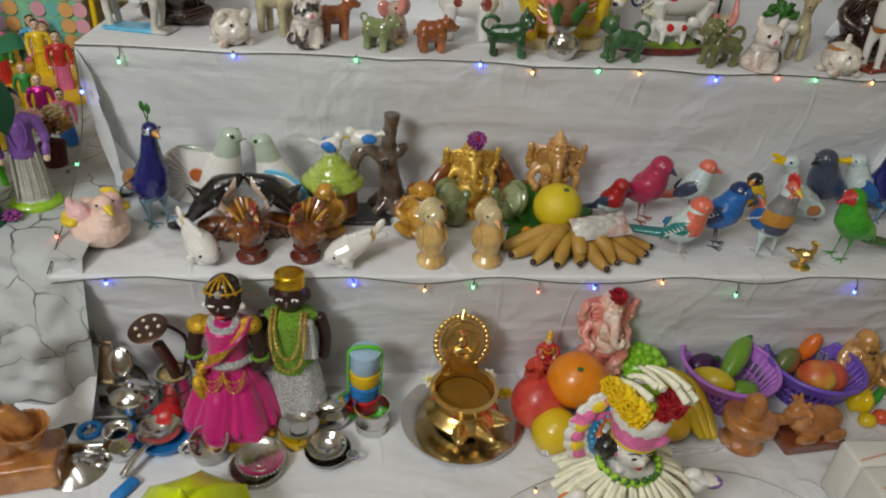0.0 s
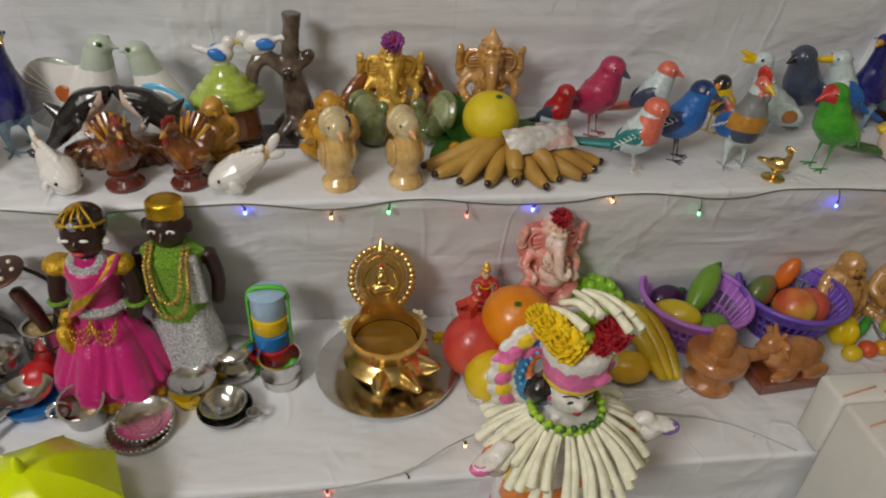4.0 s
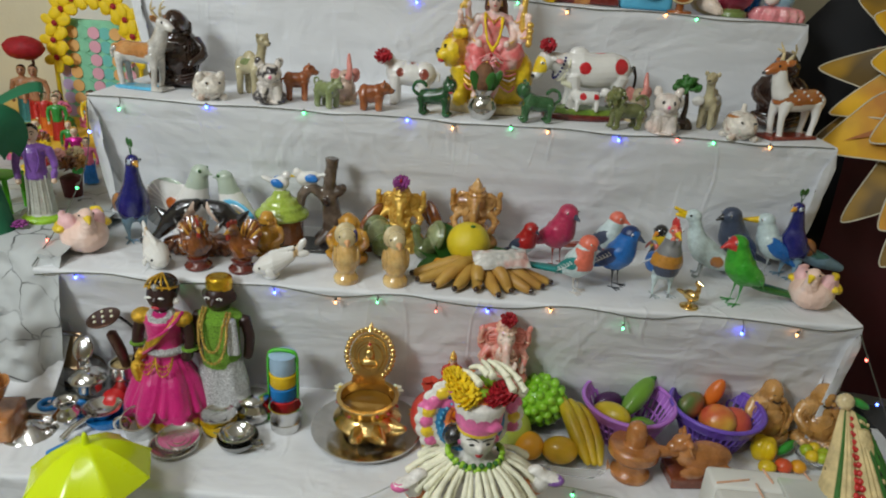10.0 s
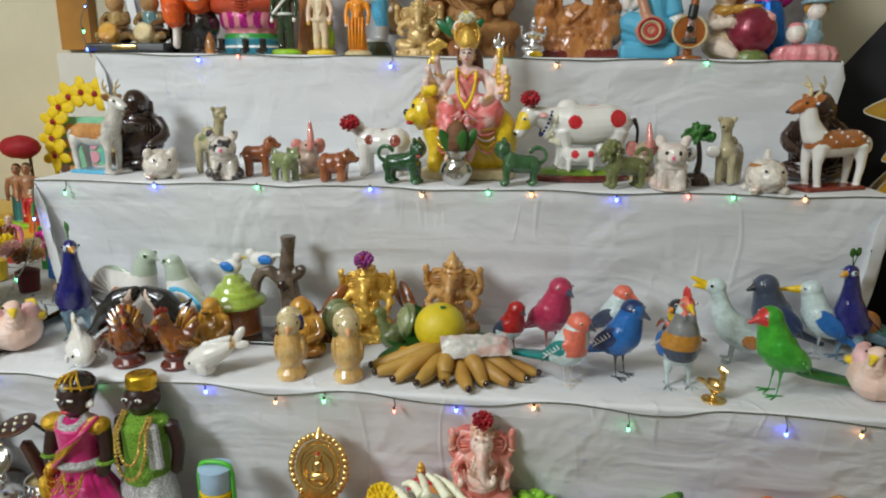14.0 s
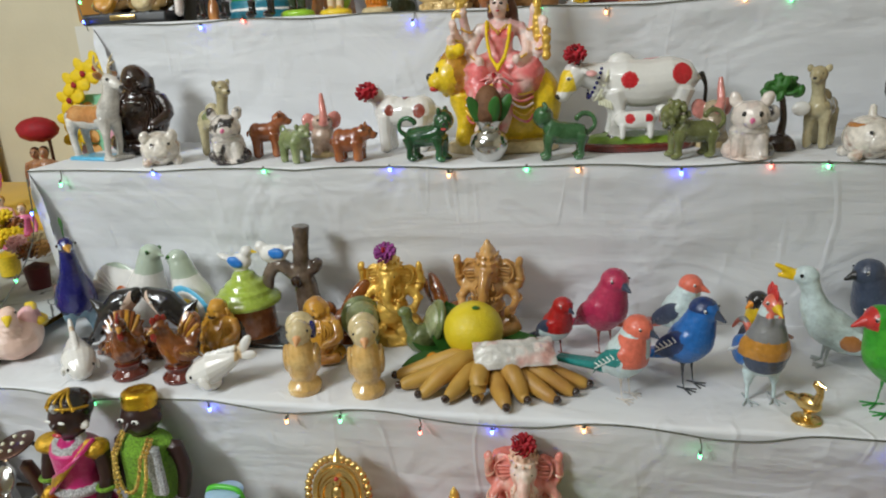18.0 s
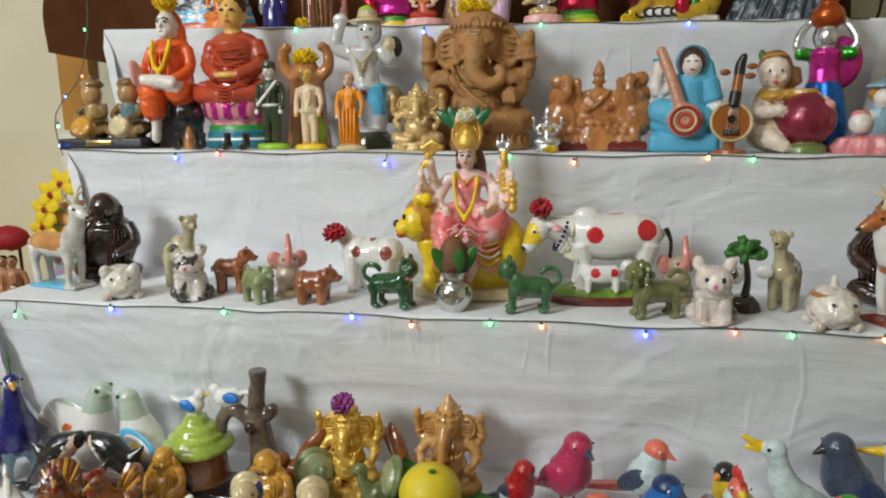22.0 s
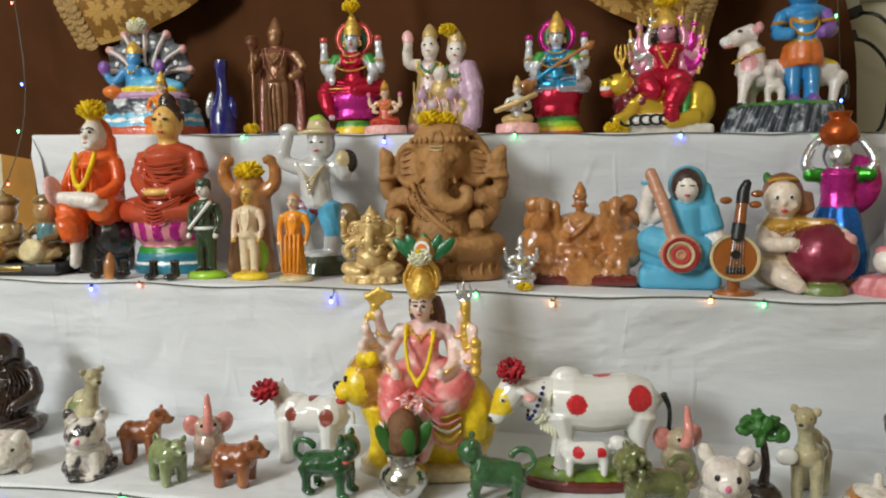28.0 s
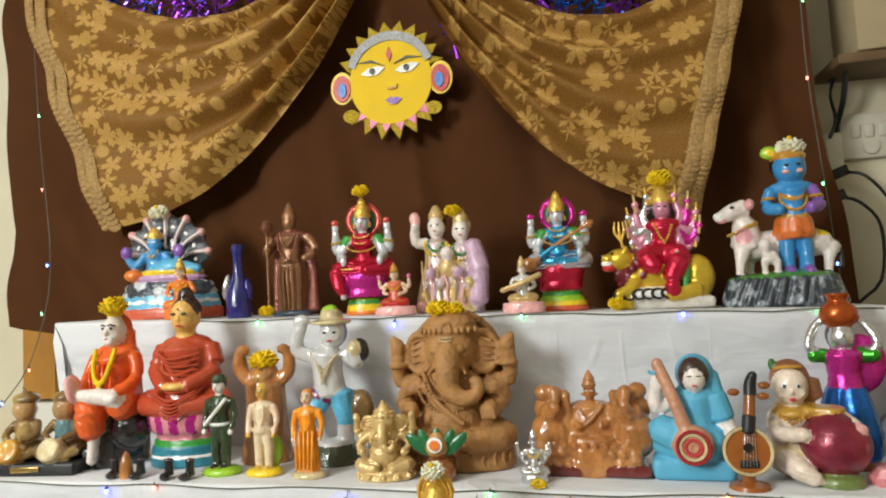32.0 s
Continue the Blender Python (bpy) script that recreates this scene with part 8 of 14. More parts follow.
def tree_ornament():
    s = Shape()
    s.turned([(0, 0), (0.024, 0), (0.020, 0.012), (0.012, 0.020)], DKBROWN, seg=14)
    s.limb([(0, 0, 0.01), (0.004, 0, 0.04), (0, 0, 0.070)], [0.007, 0.005, 0.004], DKBROWN, 8)
    r = random.Random(2)
    for k in range(46):
        a, b = r.uniform(0, 6.28), r.uniform(-0.4, 1.4)
        d = 0.022 * r.uniform(0.5, 1.15)
        s.ball((d * math.cos(a) * math.cos(b), d * math.sin(a) * math.cos(b), 0.078 + d * 0.7 * math.sin(b)), (0.009, 0.004, 0.006), LEAF, r.uniform(0, 90), r.uniform(0, 90), r.uniform(0, 360), 6, 4)
    s.ball((0.022, -0.010, 0.055), (0.012, 0.006, 0.010), WHITE)
    s.ball((-0.014, -0.014, 0.050), (0.010, 0.008, 0.012), BLKW)
    s.put("tree_figurine", on(3, 0.698, 1.150), None, "small tree ornament with dark green leaves and white bird", "figurine")


tree_ornament()
antelope(on(3, 0.890, 1.120), -158, glaze("orange_fawn_glaze", (0.40, 0.12, 0.025), (0.50, 0.20, 0.05)), WHITE, paint("red_brown_base", (0.22, 0.03, 0.015)), "orange-brown spotted deer figurine with antlers on a red base", False)

# ---- fourth step: painted statues ----
LIP = paint("lip_red", (0.55, 0.04, 0.05))
s = Shape()
s.box((0, 0, 0.010), (0.165, 0.085, 0.020), PLASTICB, bevel=0.003)
s.box((0, -0.044, 0.011), (0.05, 0.002, 0.008), BRASS, bevel=0.0005)
bronze = glaze("bronze_glaze", (0.20, 0.11, 0.035), (0.42, 0.28, 0.10))
for dx, h, r in ((-0.032, 0.125, 0.9), (0.040, 0.110, 1.0)):
    z = 0.02
    s.ball((dx, 0.008, z + 0.018), (0.034, 0.030, 0.018), bronze)
    s.limb([(dx, 0.008, z + 0.025), (dx, 0.006, z + 0.060)], [0.022, 0.018], glaze("teal_cloth_glaze", (0.10, 0.22, 0.24)) if dx > 0 else bronze, 10)
    s.ball((dx, 0.0, z + 0.080), (0.019, 0.019, 0.021), glaze("brown_face_glaze", (0.42, 0.24, 0.10)))
    s.ball((dx, 0.004, z + 0.098), (0.021, 0.021, 0.012), bronze)
    s.limb([(dx, 0.004, z + 0.10), (dx - 0.006, 0.004, z + h * 0.95)], [0.006, 0.002], LEAF if dx > 0 else bronze, 6)
    s.turned([(0, 0), (0.018, 0), (0.020, 0.004), (0.020, 0.022), (0.017, 0.026), (0, 0.026)], OCHRE if dx < 0 else CREAM, (dx, -0.022, z + 0.012), rx=65, seg=16)
    for sx in (-1, 1):
        s.limb([(dx + sx * 0.018, 0.004, z + 0.058), (dx + sx * 0.027, -0.010, z + 0.042), (dx + sx * 0.012, -0.026, z + 0.036)], [0.008, 0.007, 0.006], bronze, 7)
        s.limb([(dx + sx * 0.012, -0.004, z + 0.014), (dx + sx * 0.030, -0.022, z + 0.014), (dx + sx * 0.010, -0.034, z + 0.006)], [0.010, 0.009, 0.007], bronze, 7)
s.rough(0.0015, 0.010)
s.put("musician_pair_statue", on(4, -0.392, 1.350), None, "pair of small bronze-brown drummer statues on a black plinth", "statue", turn=5)


def seated_saint():
    s = Shape()
    rock, robe = glaze("black_rock_glaze", (0.012, 0.011, 0.012)), paint("orange_red_robe", (0.80, 0.12, 0.02))
    s.limb([(-0.02, 0.02, 0.0), (-0.005, 0.02, 0.05), (0.0, 0.02, 0.085)], [0.060, 0.055, 0.045], rock, 12)
    s.ball((0.030, 0.0, 0.06), (0.040, 0.036, 0.035), rock)
    s.ball((-0.04, 0.01, 0.05), (0.032, 0.03, 0.035), rock)
    s.limb([(0, 0.01, 0.095), (0, 0.01, 0.145), (-0.002, 0.005, 0.185)], [0.044, 0.040, 0.042], robe, 16)
    s.ball((-0.002, 0.005, 0.188), (0.047, 0.028, 0.017), robe)
    s.limb([(-0.028, -0.01, 0.100), (-0.022, -0.045, 0.090), (-0.018, -0.046, 0.050), (-0.020, -0.050, 0.014)], [0.022, 0.018, 0.010, 0.009], SKINW, 12)
    s.limb([(-0.030, -0.005, 0.105), (-0.024, -0.045, 0.098), (-0.020, -0.047, 0.060)], [0.034, 0.030, 0.022], robe, 12)
    s.limb([(0.028, -0.01, 0.105), (0.036, -0.042, 0.115), (-0.030, -0.062, 0.125)], [0.022, 0.017, 0.009], SKINW, 12)
    s.limb([(0.028, -0.008, 0.105), (0.034, -0.040, 0.112)], [0.034, 0.028], robe, 12)
    s.ball((-0.046, -0.062, 0.135), (0.010, 0.020, 0.026), ROSE, ry=-15)
    s.limb([(0.043, 0.0, 0.182), (0.053, -0.012, 0.145), (0.038, -0.050, 0.122)], [0.014, 0.012, 0.010], robe, 10)
    s.limb([(-0.043, 0.0, 0.182), (-0.054, -0.014, 0.150), (-0.035, -0.050, 0.128)], [0.014, 0.012, 0.010], robe, 10)
    s.ball((0.036, -0.056, 0.118), (0.012, 0.011, 0.010), SKINW)
    s.limb([(0, 0.0, 0.192), (0, -0.002, 0.208)], 0.015, SKINW, 10)
    s.ball((0, -0.004, 0.224), (0.023, 0.024, 0.028), SKINW, seg=18, rings=12)
    s.ball((0, -0.020, 0.212), (0.014, 0.010, 0.012), EYE_W)
    s.ball((0, 0.012, 0.228), (0.025, 0.021, 0.028), robe)
    s.cone((0, -0.026, 0.226), (0, -0.034, 0.219), 0.005, 0.0035, SKINW, 8)
    s.ball((0, -0.028, 0.212), (0.006, 0.003, 0.0018), LIP, seg=8, rings=5)
    for sx in (-1, 1):
        s.limb([(sx * 0.003, -0.028, 0.2345), (sx * 0.009, -0.028, 0.2365), (sx * 0.016, -0.022, 0.234)], 0.0013, EYE_B, 5)
    for k in range(6):
        s.limb([(-0.030 + 0.010 * k, -0.036, 0.172 - 0.003 * abs(k - 2.5)), (-0.026 + 0.009 * k, -0.042, 0.145), (-0.022 + 0.008 * k, -0.040, 0.118)], 0.0030, robe, 6)
    s.limb([(0.018, 0.014, 0.222), (0.026, 0.012, 0.190)], [0.014, 0.010], robe, 8)
    flower(s, (0, -0.004, 0.258), 0.028, PETALY, None, 12, 3, 10)
    s.limb([(-0.022, -0.030, 0.196), (-0.016, -0.044, 0.160), (0.0, -0.050, 0.140), (0.016, -0.044, 0.160), (0.022, -0.030, 0.196)], 0.005, PETALY, 8)
    for sx in (-1, 1):
        s.ball((sx * 0.009, -0.026, 0.230), (0.004, 0.002, 0.002), EYE_B, seg=6, rings=4)
    s.squash(0.80)
    s.rough(0.0012, 0.015)
    return s.put("seated_saint_statue", on(4, -0.284, 1.395), None, "statue of a saint in orange-red robe seated on black rock", "statue", turn=4)


seated_saint()


def buddha():
    s = Shape()
    robe, lot = mat("glossy_rust_red_paint", (0.50, 0.070, 0.030), 0.22, 0, 0.12, 30, 0.30, 90, 0.5), paint("lotus_pink", (0.72, 0.25, 0.30))
    z = 0.0
    for m, hh, r in ((paint("teal_base", (0.02, 0.20, 0.28)), 0.014, 0.068), (EYE_W, 0.004, 0.066), (paint("teal_base", (0.02, 0.20, 0.28)), 0.014, 0.064), (GREEN, 0.010, 0.060)):
        s.turned([(0, z), (r, z), (r, z + hh), (0, z + hh)], m, seg=26, sy=0.72); z += hh
    s.turned([(0.050, z), (0.062, z + 0.018), (0.066, z + 0.034), (0.060, z + 0.040), (0, z + 0.040)], lot, seg=40, sy=0.75, wave=0.05, waves=11)
    s.turned([(0.060, z + 0.030), (0.064, z + 0.042), (0.056, z + 0.046), (0, z + 0.046)], MAGENTA, seg=40, sy=0.75, wave=0.05, waves=11)
    z += 0.042
    for sx in (-1, 1):
        s.limb([(sx * 0.02, 0, z + 0.025), (sx * 0.074, -0.014, z + 0.018), (sx * 0.010, -0.048, z + 0.014)], [0.026, 0.020, 0.014], robe, 14)
        s.limb([(sx * 0.042, 0.006, z + 0.108), (sx * 0.053, -0.004, z + 0.072), (sx * 0.018, -0.044, z + 0.046)], [0.018, 0.017, 0.013], robe, 12)
        s.ball((sx * 0.022, 0.004, z + 0.160), (0.005, 0.006, 0.014), paint("gold_skin", (0.78, 0.45, 0.12)))
        s.ball((sx * 0.010, -0.026, z + 0.166), (0.0055, 0.002, 0.0025), EYE_B, seg=8, rings=5)
    s.limb([(0, 0.004, z + 0.02), (0, 0.006, z + 0.070), (0, 0.006, z + 0.108)], [0.048, 0.042, 0.046], robe, 18)
    s.ball((0, 0.006, z + 0.112), (0.049, 0.028, 0.020), robe)
    for k in range(5):
        s.ring((0, -0.016, z + 0.098 - 0.012 * k), 0.031 + 0.003 * k, 0.0030, robe, rx=35, seg=20, sides=6, arc=180, start=180)
    s.ball((0, -0.048, z + 0.048), (0.022, 0.012, 0.007), paint("gold_skin", (0.78, 0.45, 0.12)))
    s.limb([(0, 0.004, z + 0.120), (0, 0.0, z + 0.138)], [0.020, 0.016], paint("gold_skin", (0.78, 0.45, 0.12)), 12)
    s.ball((0, -0.002, z + 0.160), (0.024, 0.025, 0.031), paint("gold_skin", (0.78, 0.45, 0.12)), seg=20, rings=14)
    s.ball((0, -0.027, z + 0.158), (0.004, 0.005, 0.006), paint("gold_skin", (0.78, 0.45, 0.12)), seg=8, rings=6)
    s.ball((0, -0.026, z + 0.146), (0.006, 0.002, 0.0022), LIP, seg=8, rings=5)
    s.ball((0, 0.006, z + 0.172), (0.027, 0.025, 0.024), DKBROWN, seg=18, rings=12)
    s.ball((0, 0.004, z + 0.196), (0.015, 0.015, 0.016), DKBROWN)
    s.ball((0, -0.027, z + 0.174), 0.0022, RED, seg=6, rings=5)
    for k in range(9):
        s.limb([(-0.044 + 0.004 * k, -0.024 - 0.002 * k, z + 0.112 - 0.004 * k), (-0.012 + 0.003 * k, -0.046, z + 0.092 - 0.006 * k), (0.040, -0.030, z + 0.100 - 0.009 * k)], 0.0017, robe, 5)
    for k in range(6):
        s.limb([(-0.040, -0.046, z + 0.040 - 0.004 * k), (0, -0.062, z + 0.026 - 0.006 * k), (0.040, -0.046, z + 0.040 - 0.004 * k)], 0.0018, robe, 5)
    for k in range(13):
        a = radians(180 + 15 * k)
        s.ball((0.062 * math.cos(a), 0.047 * math.sin(a), z - 0.014), (0.017, 0.007, 0.017), lot if k % 2 else MAGENTA, rz=math.degrees(a) + 90, rx=10, seg=12, rings=8)
    s.squash(0.94)
    return s.put("meditating_statue", on(4, -0.164, 1.415), None, "glossy rust-red meditating statue seated on a pink lotus", "statue", turn=6)


buddha()
s = standing(Shape(), 0.154, glaze("olive_uniform", (0.030, 0.055, 0.025)), glaze("olive_uniform", (0.030, 0.055, 0.025)), SKINW, BLACKG, base=LIME, belt=EYE_W, hat=glaze("olive_uniform", (0.030, 0.055, 0.025)), trousers=True)
s.limb([(0.022, -0.016, 0.118), (-0.016, -0.018, 0.078)], 0.003, EYE_W, 6)
s.put("soldier_statue", on(4, -0.064, 1.345), None, "small statue of a standing man in dark green uniform", "statue", turn=-6)
s = Shape()
for sx in (-1, 1):
    s.limb([(sx * 0.024, 0, 0.13), (sx * 0.042, 0, 0.15), (sx * 0.042, -0.004, 0.178), (sx * 0.030, -0.006, 0.186)], [0.013, 0.012, 0.010, 0.010], CLAY, 10)
s.limb([(0, 0, 0.0), (0, 0, 0.06), (0, 0, 0.13)], [0.045, 0.036, 0.032], CLAY, 14)
s.ball((0, -0.004, 0.145), (0.024, 0.022, 0.024), CLAY)
s.ball((0, -0.022, 0.140), (0.013, 0.010, 0.011), CLAYL)
flower(s, (0, -0.006, 0.158), 0.026, PETALY, None, 11, 3, 15)
s.rough(0.002, 0.014)
s.put("arms_raised_statue", on(4, -0.030, 1.435), None, "brown clay statue with raised arms and yellow flowers", "statue", turn=4)
s = standing(Shape(), 0.142, paint("cream_cloth_paint", (0.76, 0.60, 0.40)), paint("cream_cloth_paint", (0.76, 0.60, 0.40)), paint("yellow_skin", (0.72, 0.42, 0.08)), paint("yellow_skin", (0.72, 0.42, 0.08)), base=YELLOW, trousers=True, arms=SKIN)
s.ball((0, 0.016, 0.034), (0.024, 0.012, 0.03), LIME)
s.put("walking_man_statue", on(4, 0.008, 1.345), None, "small statue of a man in cream cloth on yellow base", "statue", turn=-4)
s = standing(Shape(), 0.133, SAFFRON, SAFFRON, SKIN, SAFFRON, base=CREAM)
for k in range(5):
    s.limb([(0.014 - 0.007 * k, -0.016, 0.070), (0.012 - 0.006 * k, -0.019, 0.016)], 0.0022, SAFFRON, 5)
s.put("monk_statue", on(4, 0.086, 1.335), None, "small standing monk statue in saffron orange robe", "statue")


def flute_player():
    s = Shape()
    body = mat("pearl_white_paint", (0.70, 0.70, 0.70), 0.2, 0.2, 0.1, 40, 0.2, 120, 0.5)
    s.turned([(0, 0), (0.045, 0), (0.040, 0.02), (0.030, 0.035), (0, 0.04)], glaze("dark_green_base_glaze", (0.05, 0.07, 0.04)), seg=20)
    s.limb([(0.018, 0.0, 0.03), (0.020, 0, 0.07), (0.012, 0, 0.11)], [0.013, 0.016, 0.022], SKY, 10)
    s.limb([(-0.020, -0.008, 0.03), (-0.034, -0.006, 0.075), (-0.016, 0, 0.11)], [0.013, 0.017, 0.022], SKY, 10)
    s.tint(body, lambda x, y, z: 0.03 < z < 0.062 and x < 0.034)
    for k in range(3):
        s.beads([(-0.030 + 0.006 * k, -0.016, 0.178), (-0.008, -0.030 - 0.001 * k, 0.150 - 0.010 * k), (0.018 - 0.004 * k, -0.020, 0.178)], 0.0022, CREAM)
    for sx in (-1, 1):
        s.ball((0.004 + sx * 0.008, -0.0225, 0.211), (0.0036, 0.0016, 0.0018), EYE_B, seg=6, rings=4)
    s.ball((0.004, -0.0235, 0.197), (0.0050, 0.0018, 0.0018), LIPS, seg=6, rings=4)
    s.ball((-0.018, 0, 0.108), (0.034, 0.022, 0.018), paint("maroon_sash", (0.20, 0.02, 0.06)))
    s.limb([(-0.004, 0, 0.11), (-0.008, 0, 0.15), (-0.006, 0, 0.176)], [0.026, 0.024, 0.030], body, 14)
    s.ball((0.004, -0.004, 0.208), (0.021, 0.020, 0.024), body, seg=16, rings=12)
    s.ball((0.002, 0.008, 0.210), (0.024, 0.020, 0.026), mat("grey_hair_paint", (0.20, 0.20, 0.21), 0.3))
    s.turned([(0.034, 0), (0.034, 0.005), (0.020, 0.008), (0.016, 0.022), (0, 0.026)], CREAM, (0.002, 0, 0.224), seg=18)
    s.ball((0.0, 0, 0.246), (0.014, 0.012, 0.010), LIME)
    s.limb([(0.024, 0, 0.175), (0.046, -0.01, 0.160), (0.040, -0.02, 0.180)], [0.014, 0.012, 0.010], body, 10)
    s.ball((0.052, -0.012, 0.180), (0.016, 0.012, 0.020), BLACKG); s.ball((0.044, -0.02, 0.182), (0.012, 0.010, 0.016), CREAM)
    s.limb([(-0.032, 0, 0.172), (-0.058, -0.004, 0.185), (-0.046, -0.012, 0.222)], [0.014, 0.012, 0.010], body, 10)
    s.ball((-0.046, -0.012, 0.230), (0.014, 0.010, 0.012), body)
    s.ball((0.042, 0.01, 0.08), (0.026, 0.02, 0.035), glaze("amber_rock_glaze", (0.24, 0.14, 0.05)))
    s.rough(0.0016, 0.014)
    return s.put("flute_player_statue", on(4, 0.092, 1.430), None, "pearl white dancing statue with blue trousers and cream hat", "statue", turn=4)


flute_player()
CREAMG = mat("cream_gold_paint", (0.66, 0.46, 0.20), 0.32, 0.25, 0.15, 50, 0.4, 140, 0.2)
s = ganesha(Shape(), 0.112, CREAMG, crown=CREAMG); s.rough(0.0016, 0.010)
s.put("elephant_god_statue", on(4, 0.206, 1.335), None, "cream-gold elephant-headed seated statue", "statue", turn=6)


def big_ganesha():
    H = 0.245
    s = Shape()
    # oval back slab with rim
    s.ball((0, 0.045, 0.138), (0.088, 0.016, 0.108), TERRA, seg=36, rings=20)
    s.ring((0, 0.036, 0.140), 0.084, 0.006, TERRA, rx=90, seg=44, sides=8, sy=1.22)
    s.turned([(0, 0), (0.094, 0), (0.096, 0.012), (0.090, 0.020), (0.093, 0.028), (0.084, 0.036), (0, 0.038)], TERRA, seg=40, sy=0.58)
    for k in range(13):
        a = radians(190 + 13.3 * k)
        s.ring((0.090 * math.cos(a), 0.052 * math.sin(a), 0.018), 0.011, 0.003, TERRA, rx=90, rz=math.degrees(a) + 90, seg=14, sides=5)
    for sx in (-1, 1):
        s.limb([(sx * 0.03, -0.01, 0.055), (sx * 0.080, -0.018, 0.052), (sx * 0.026, -0.056, 0.045)], [0.028, 0.024, 0.016], TERRA, 14)
        for k in range(4):
            s.ball((sx * (0.040 - 0.009 * k), -0.062, 0.042), 0.006, TERRA, seg=8, rings=6)
        s.limb([(sx * 0.052, 0.010, 0.128), (sx * 0.080, 0.0, 0.112), (sx * 0.066, -0.036, 0.092)], [0.017, 0.015, 0.012], TERRA, 12)
        s.ball((sx * 0.062, -0.042, 0.094), (0.015, 0.012, 0.017), TERRA)
        for k in range(4):
            s.limb([(sx * 0.055 + 0.005 * k * sx, -0.052, 0.100), (sx * 0.054 + 0.006 * k * sx, -0.052, 0.082)], 0.0038, TERRA, 6)
        s.limb([(sx * 0.052, 0.016, 0.135), (sx * 0.090, 0.014, 0.135), (sx * 0.090, 0.004, 0.178)], [0.015, 0.013, 0.012], TERRA, 12)
        s.ring((sx * 0.090, 0.006, 0.160), 0.014, 0.004, TERRA, seg=16, sides=6)
        s.ball((sx * 0.090, 0.0, 0.190), (0.012, 0.010, 0.016), TERRA)
        s.limb([(sx * 0.096, 0.0, 0.206), (sx * 0.098, 0.002, 0.165)], [0.007, 0.006], TERRA, 8)
        s.ball((sx * 0.052, 0.008, 0.180), (0.028, 0.010, 0.036), TERRA, rz=sx * 20, seg=20, rings=12)
        s.ring((sx * 0.052, -0.002, 0.180), 0.024, 0.005, TERRA, rx=90, rz=sx * 20, seg=24, sides=8, sy=1.3)
        s.ball((sx * 0.020, -0.038, 0.186), (0.010, 0.004, 0.005), TERRA, rz=sx * 20, seg=10, rings=6)
        s.limb([(sx * 0.020, -0.030, 0.160), (sx * 0.030, -0.048, 0.150)], [0.007, 0.003], TERRA, 8)
    s.ball((0, -0.012, 0.075), (0.052, 0.042, 0.044), TERRA, seg=24, rings=16)
    s.ball((0, 0.004, 0.124), (0.050, 0.034, 0.036), TERRA, seg=24, rings=16)
    s.ring((0, -0.020, 0.118), 0.036, 0.0045, TERRA, rx=62, seg=30, sides=6)
    s.limb([(-0.046, -0.012, 0.150), (-0.020, -0.046, 0.110), (0.024, -0.054, 0.074)], 0.0045, TERRA, 8)
    s.ball((0, -0.006, 0.186), (0.042, 0.036, 0.042), TERRA, seg=28, rings=18)
    s.limb([(0, -0.030, 0.186), (0.002, -0.052, 0.158), (0.004, -0.056, 0.132), (0.024, -0.058, 0.114), (0.046, -0.056, 0.120), (0.050, -0.054, 0.136), (0.040, -0.053, 0.140)], [0.021, 0.019, 0.016, 0.0135, 0.0105, 0.009, 0.0075], TERRA, 14)
    for k in range(5):
        s.ring((0.002, -0.050, 0.164 - 0.008 * k), 0.0175 - 0.0006 * k, 0.0016, TERRA, rx=75, seg=16, sides=5)
    s.turned([(0.043, 0), (0.046, 0.008), (0.042, 0.014), (0.043, 0.020), (0.034, 0.030), (0.018, 0.036), (0, 0.037)], TERRA, (0, -0.002, 0.208), seg=28, sy=0.85)
    s.ring((0, -0.038, 0.222), 0.007, 0.003, TERRA, rx=90, seg=16, sides=5)
    for r, z0, f in ((0.030, 0.150, 0.9), (0.040, 0.142, 1.1), (0.050, 0.134, 1.2)):
        s.beads([(r * math.cos(radians(a)), -0.030 + 0.020 * math.sin(radians(a)), z0 + f * r * math.sin(radians(a)) * 0.7) for a in range(190, 351, 12)], 0.0026, TERRA)
    for k in range(24):
        a = radians(15 * k)
        s.ball((0.084 * math.cos(a), 0.030, 0.140 + 0.103 * math.sin(a)), (0.0060, 0.004, 0.0060), TERRA, seg=8, rings=5)
    for sx in (-1, 1):
        for k in range(5):
            s.limb([(sx * (0.030 + 0.010 * k), -0.050 + 0.004 * k, 0.066 - 0.002 * k), (sx * (0.040 + 0.010 * k), -0.052 + 0.006 * k, 0.044), (sx * (0.034 + 0.010 * k), -0.046 + 0.006 * k, 0.030)], 0.0020, TERRA, 5)
        for k in range(4):
            s.limb([(sx * 0.040, 0.000, 0.204 - 0.012 * k), (sx * 0.066, -0.004, 0.196 - 0.010 * k)], 0.0017, TERRA, 5)
        s.ring((sx * 0.075, -0.012, 0.106), 0.0155, 0.0030, TERRA, rx=-30, ry=sx * 40, seg=16, sides=5)
        for k in range(5):
            s.ball((sx * (0.008 + 0.009 * k), -0.040 + 0.003 * k * k * 0.4, 0.216), (0.0040, 0.003, 0.0050), TERRA, seg=8, rings=5)
    for k in range(3):
        s.limb([(-0.010, -0.042, 0.196 + 0.005 * k), (0, -0.044, 0.195 + 0.005 * k), (0.010, -0.042, 0.196 + 0.005 * k)], 0.0012, CREAM, 5)
    s.rough(0.0010, 0.010)
    ob = s.put("elephant_god_statue", on(4, 0.297, 1.415), None, "large carved matte terracotta elephant-headed seated statue", "statue", scale=0.97)
    s = Shape()
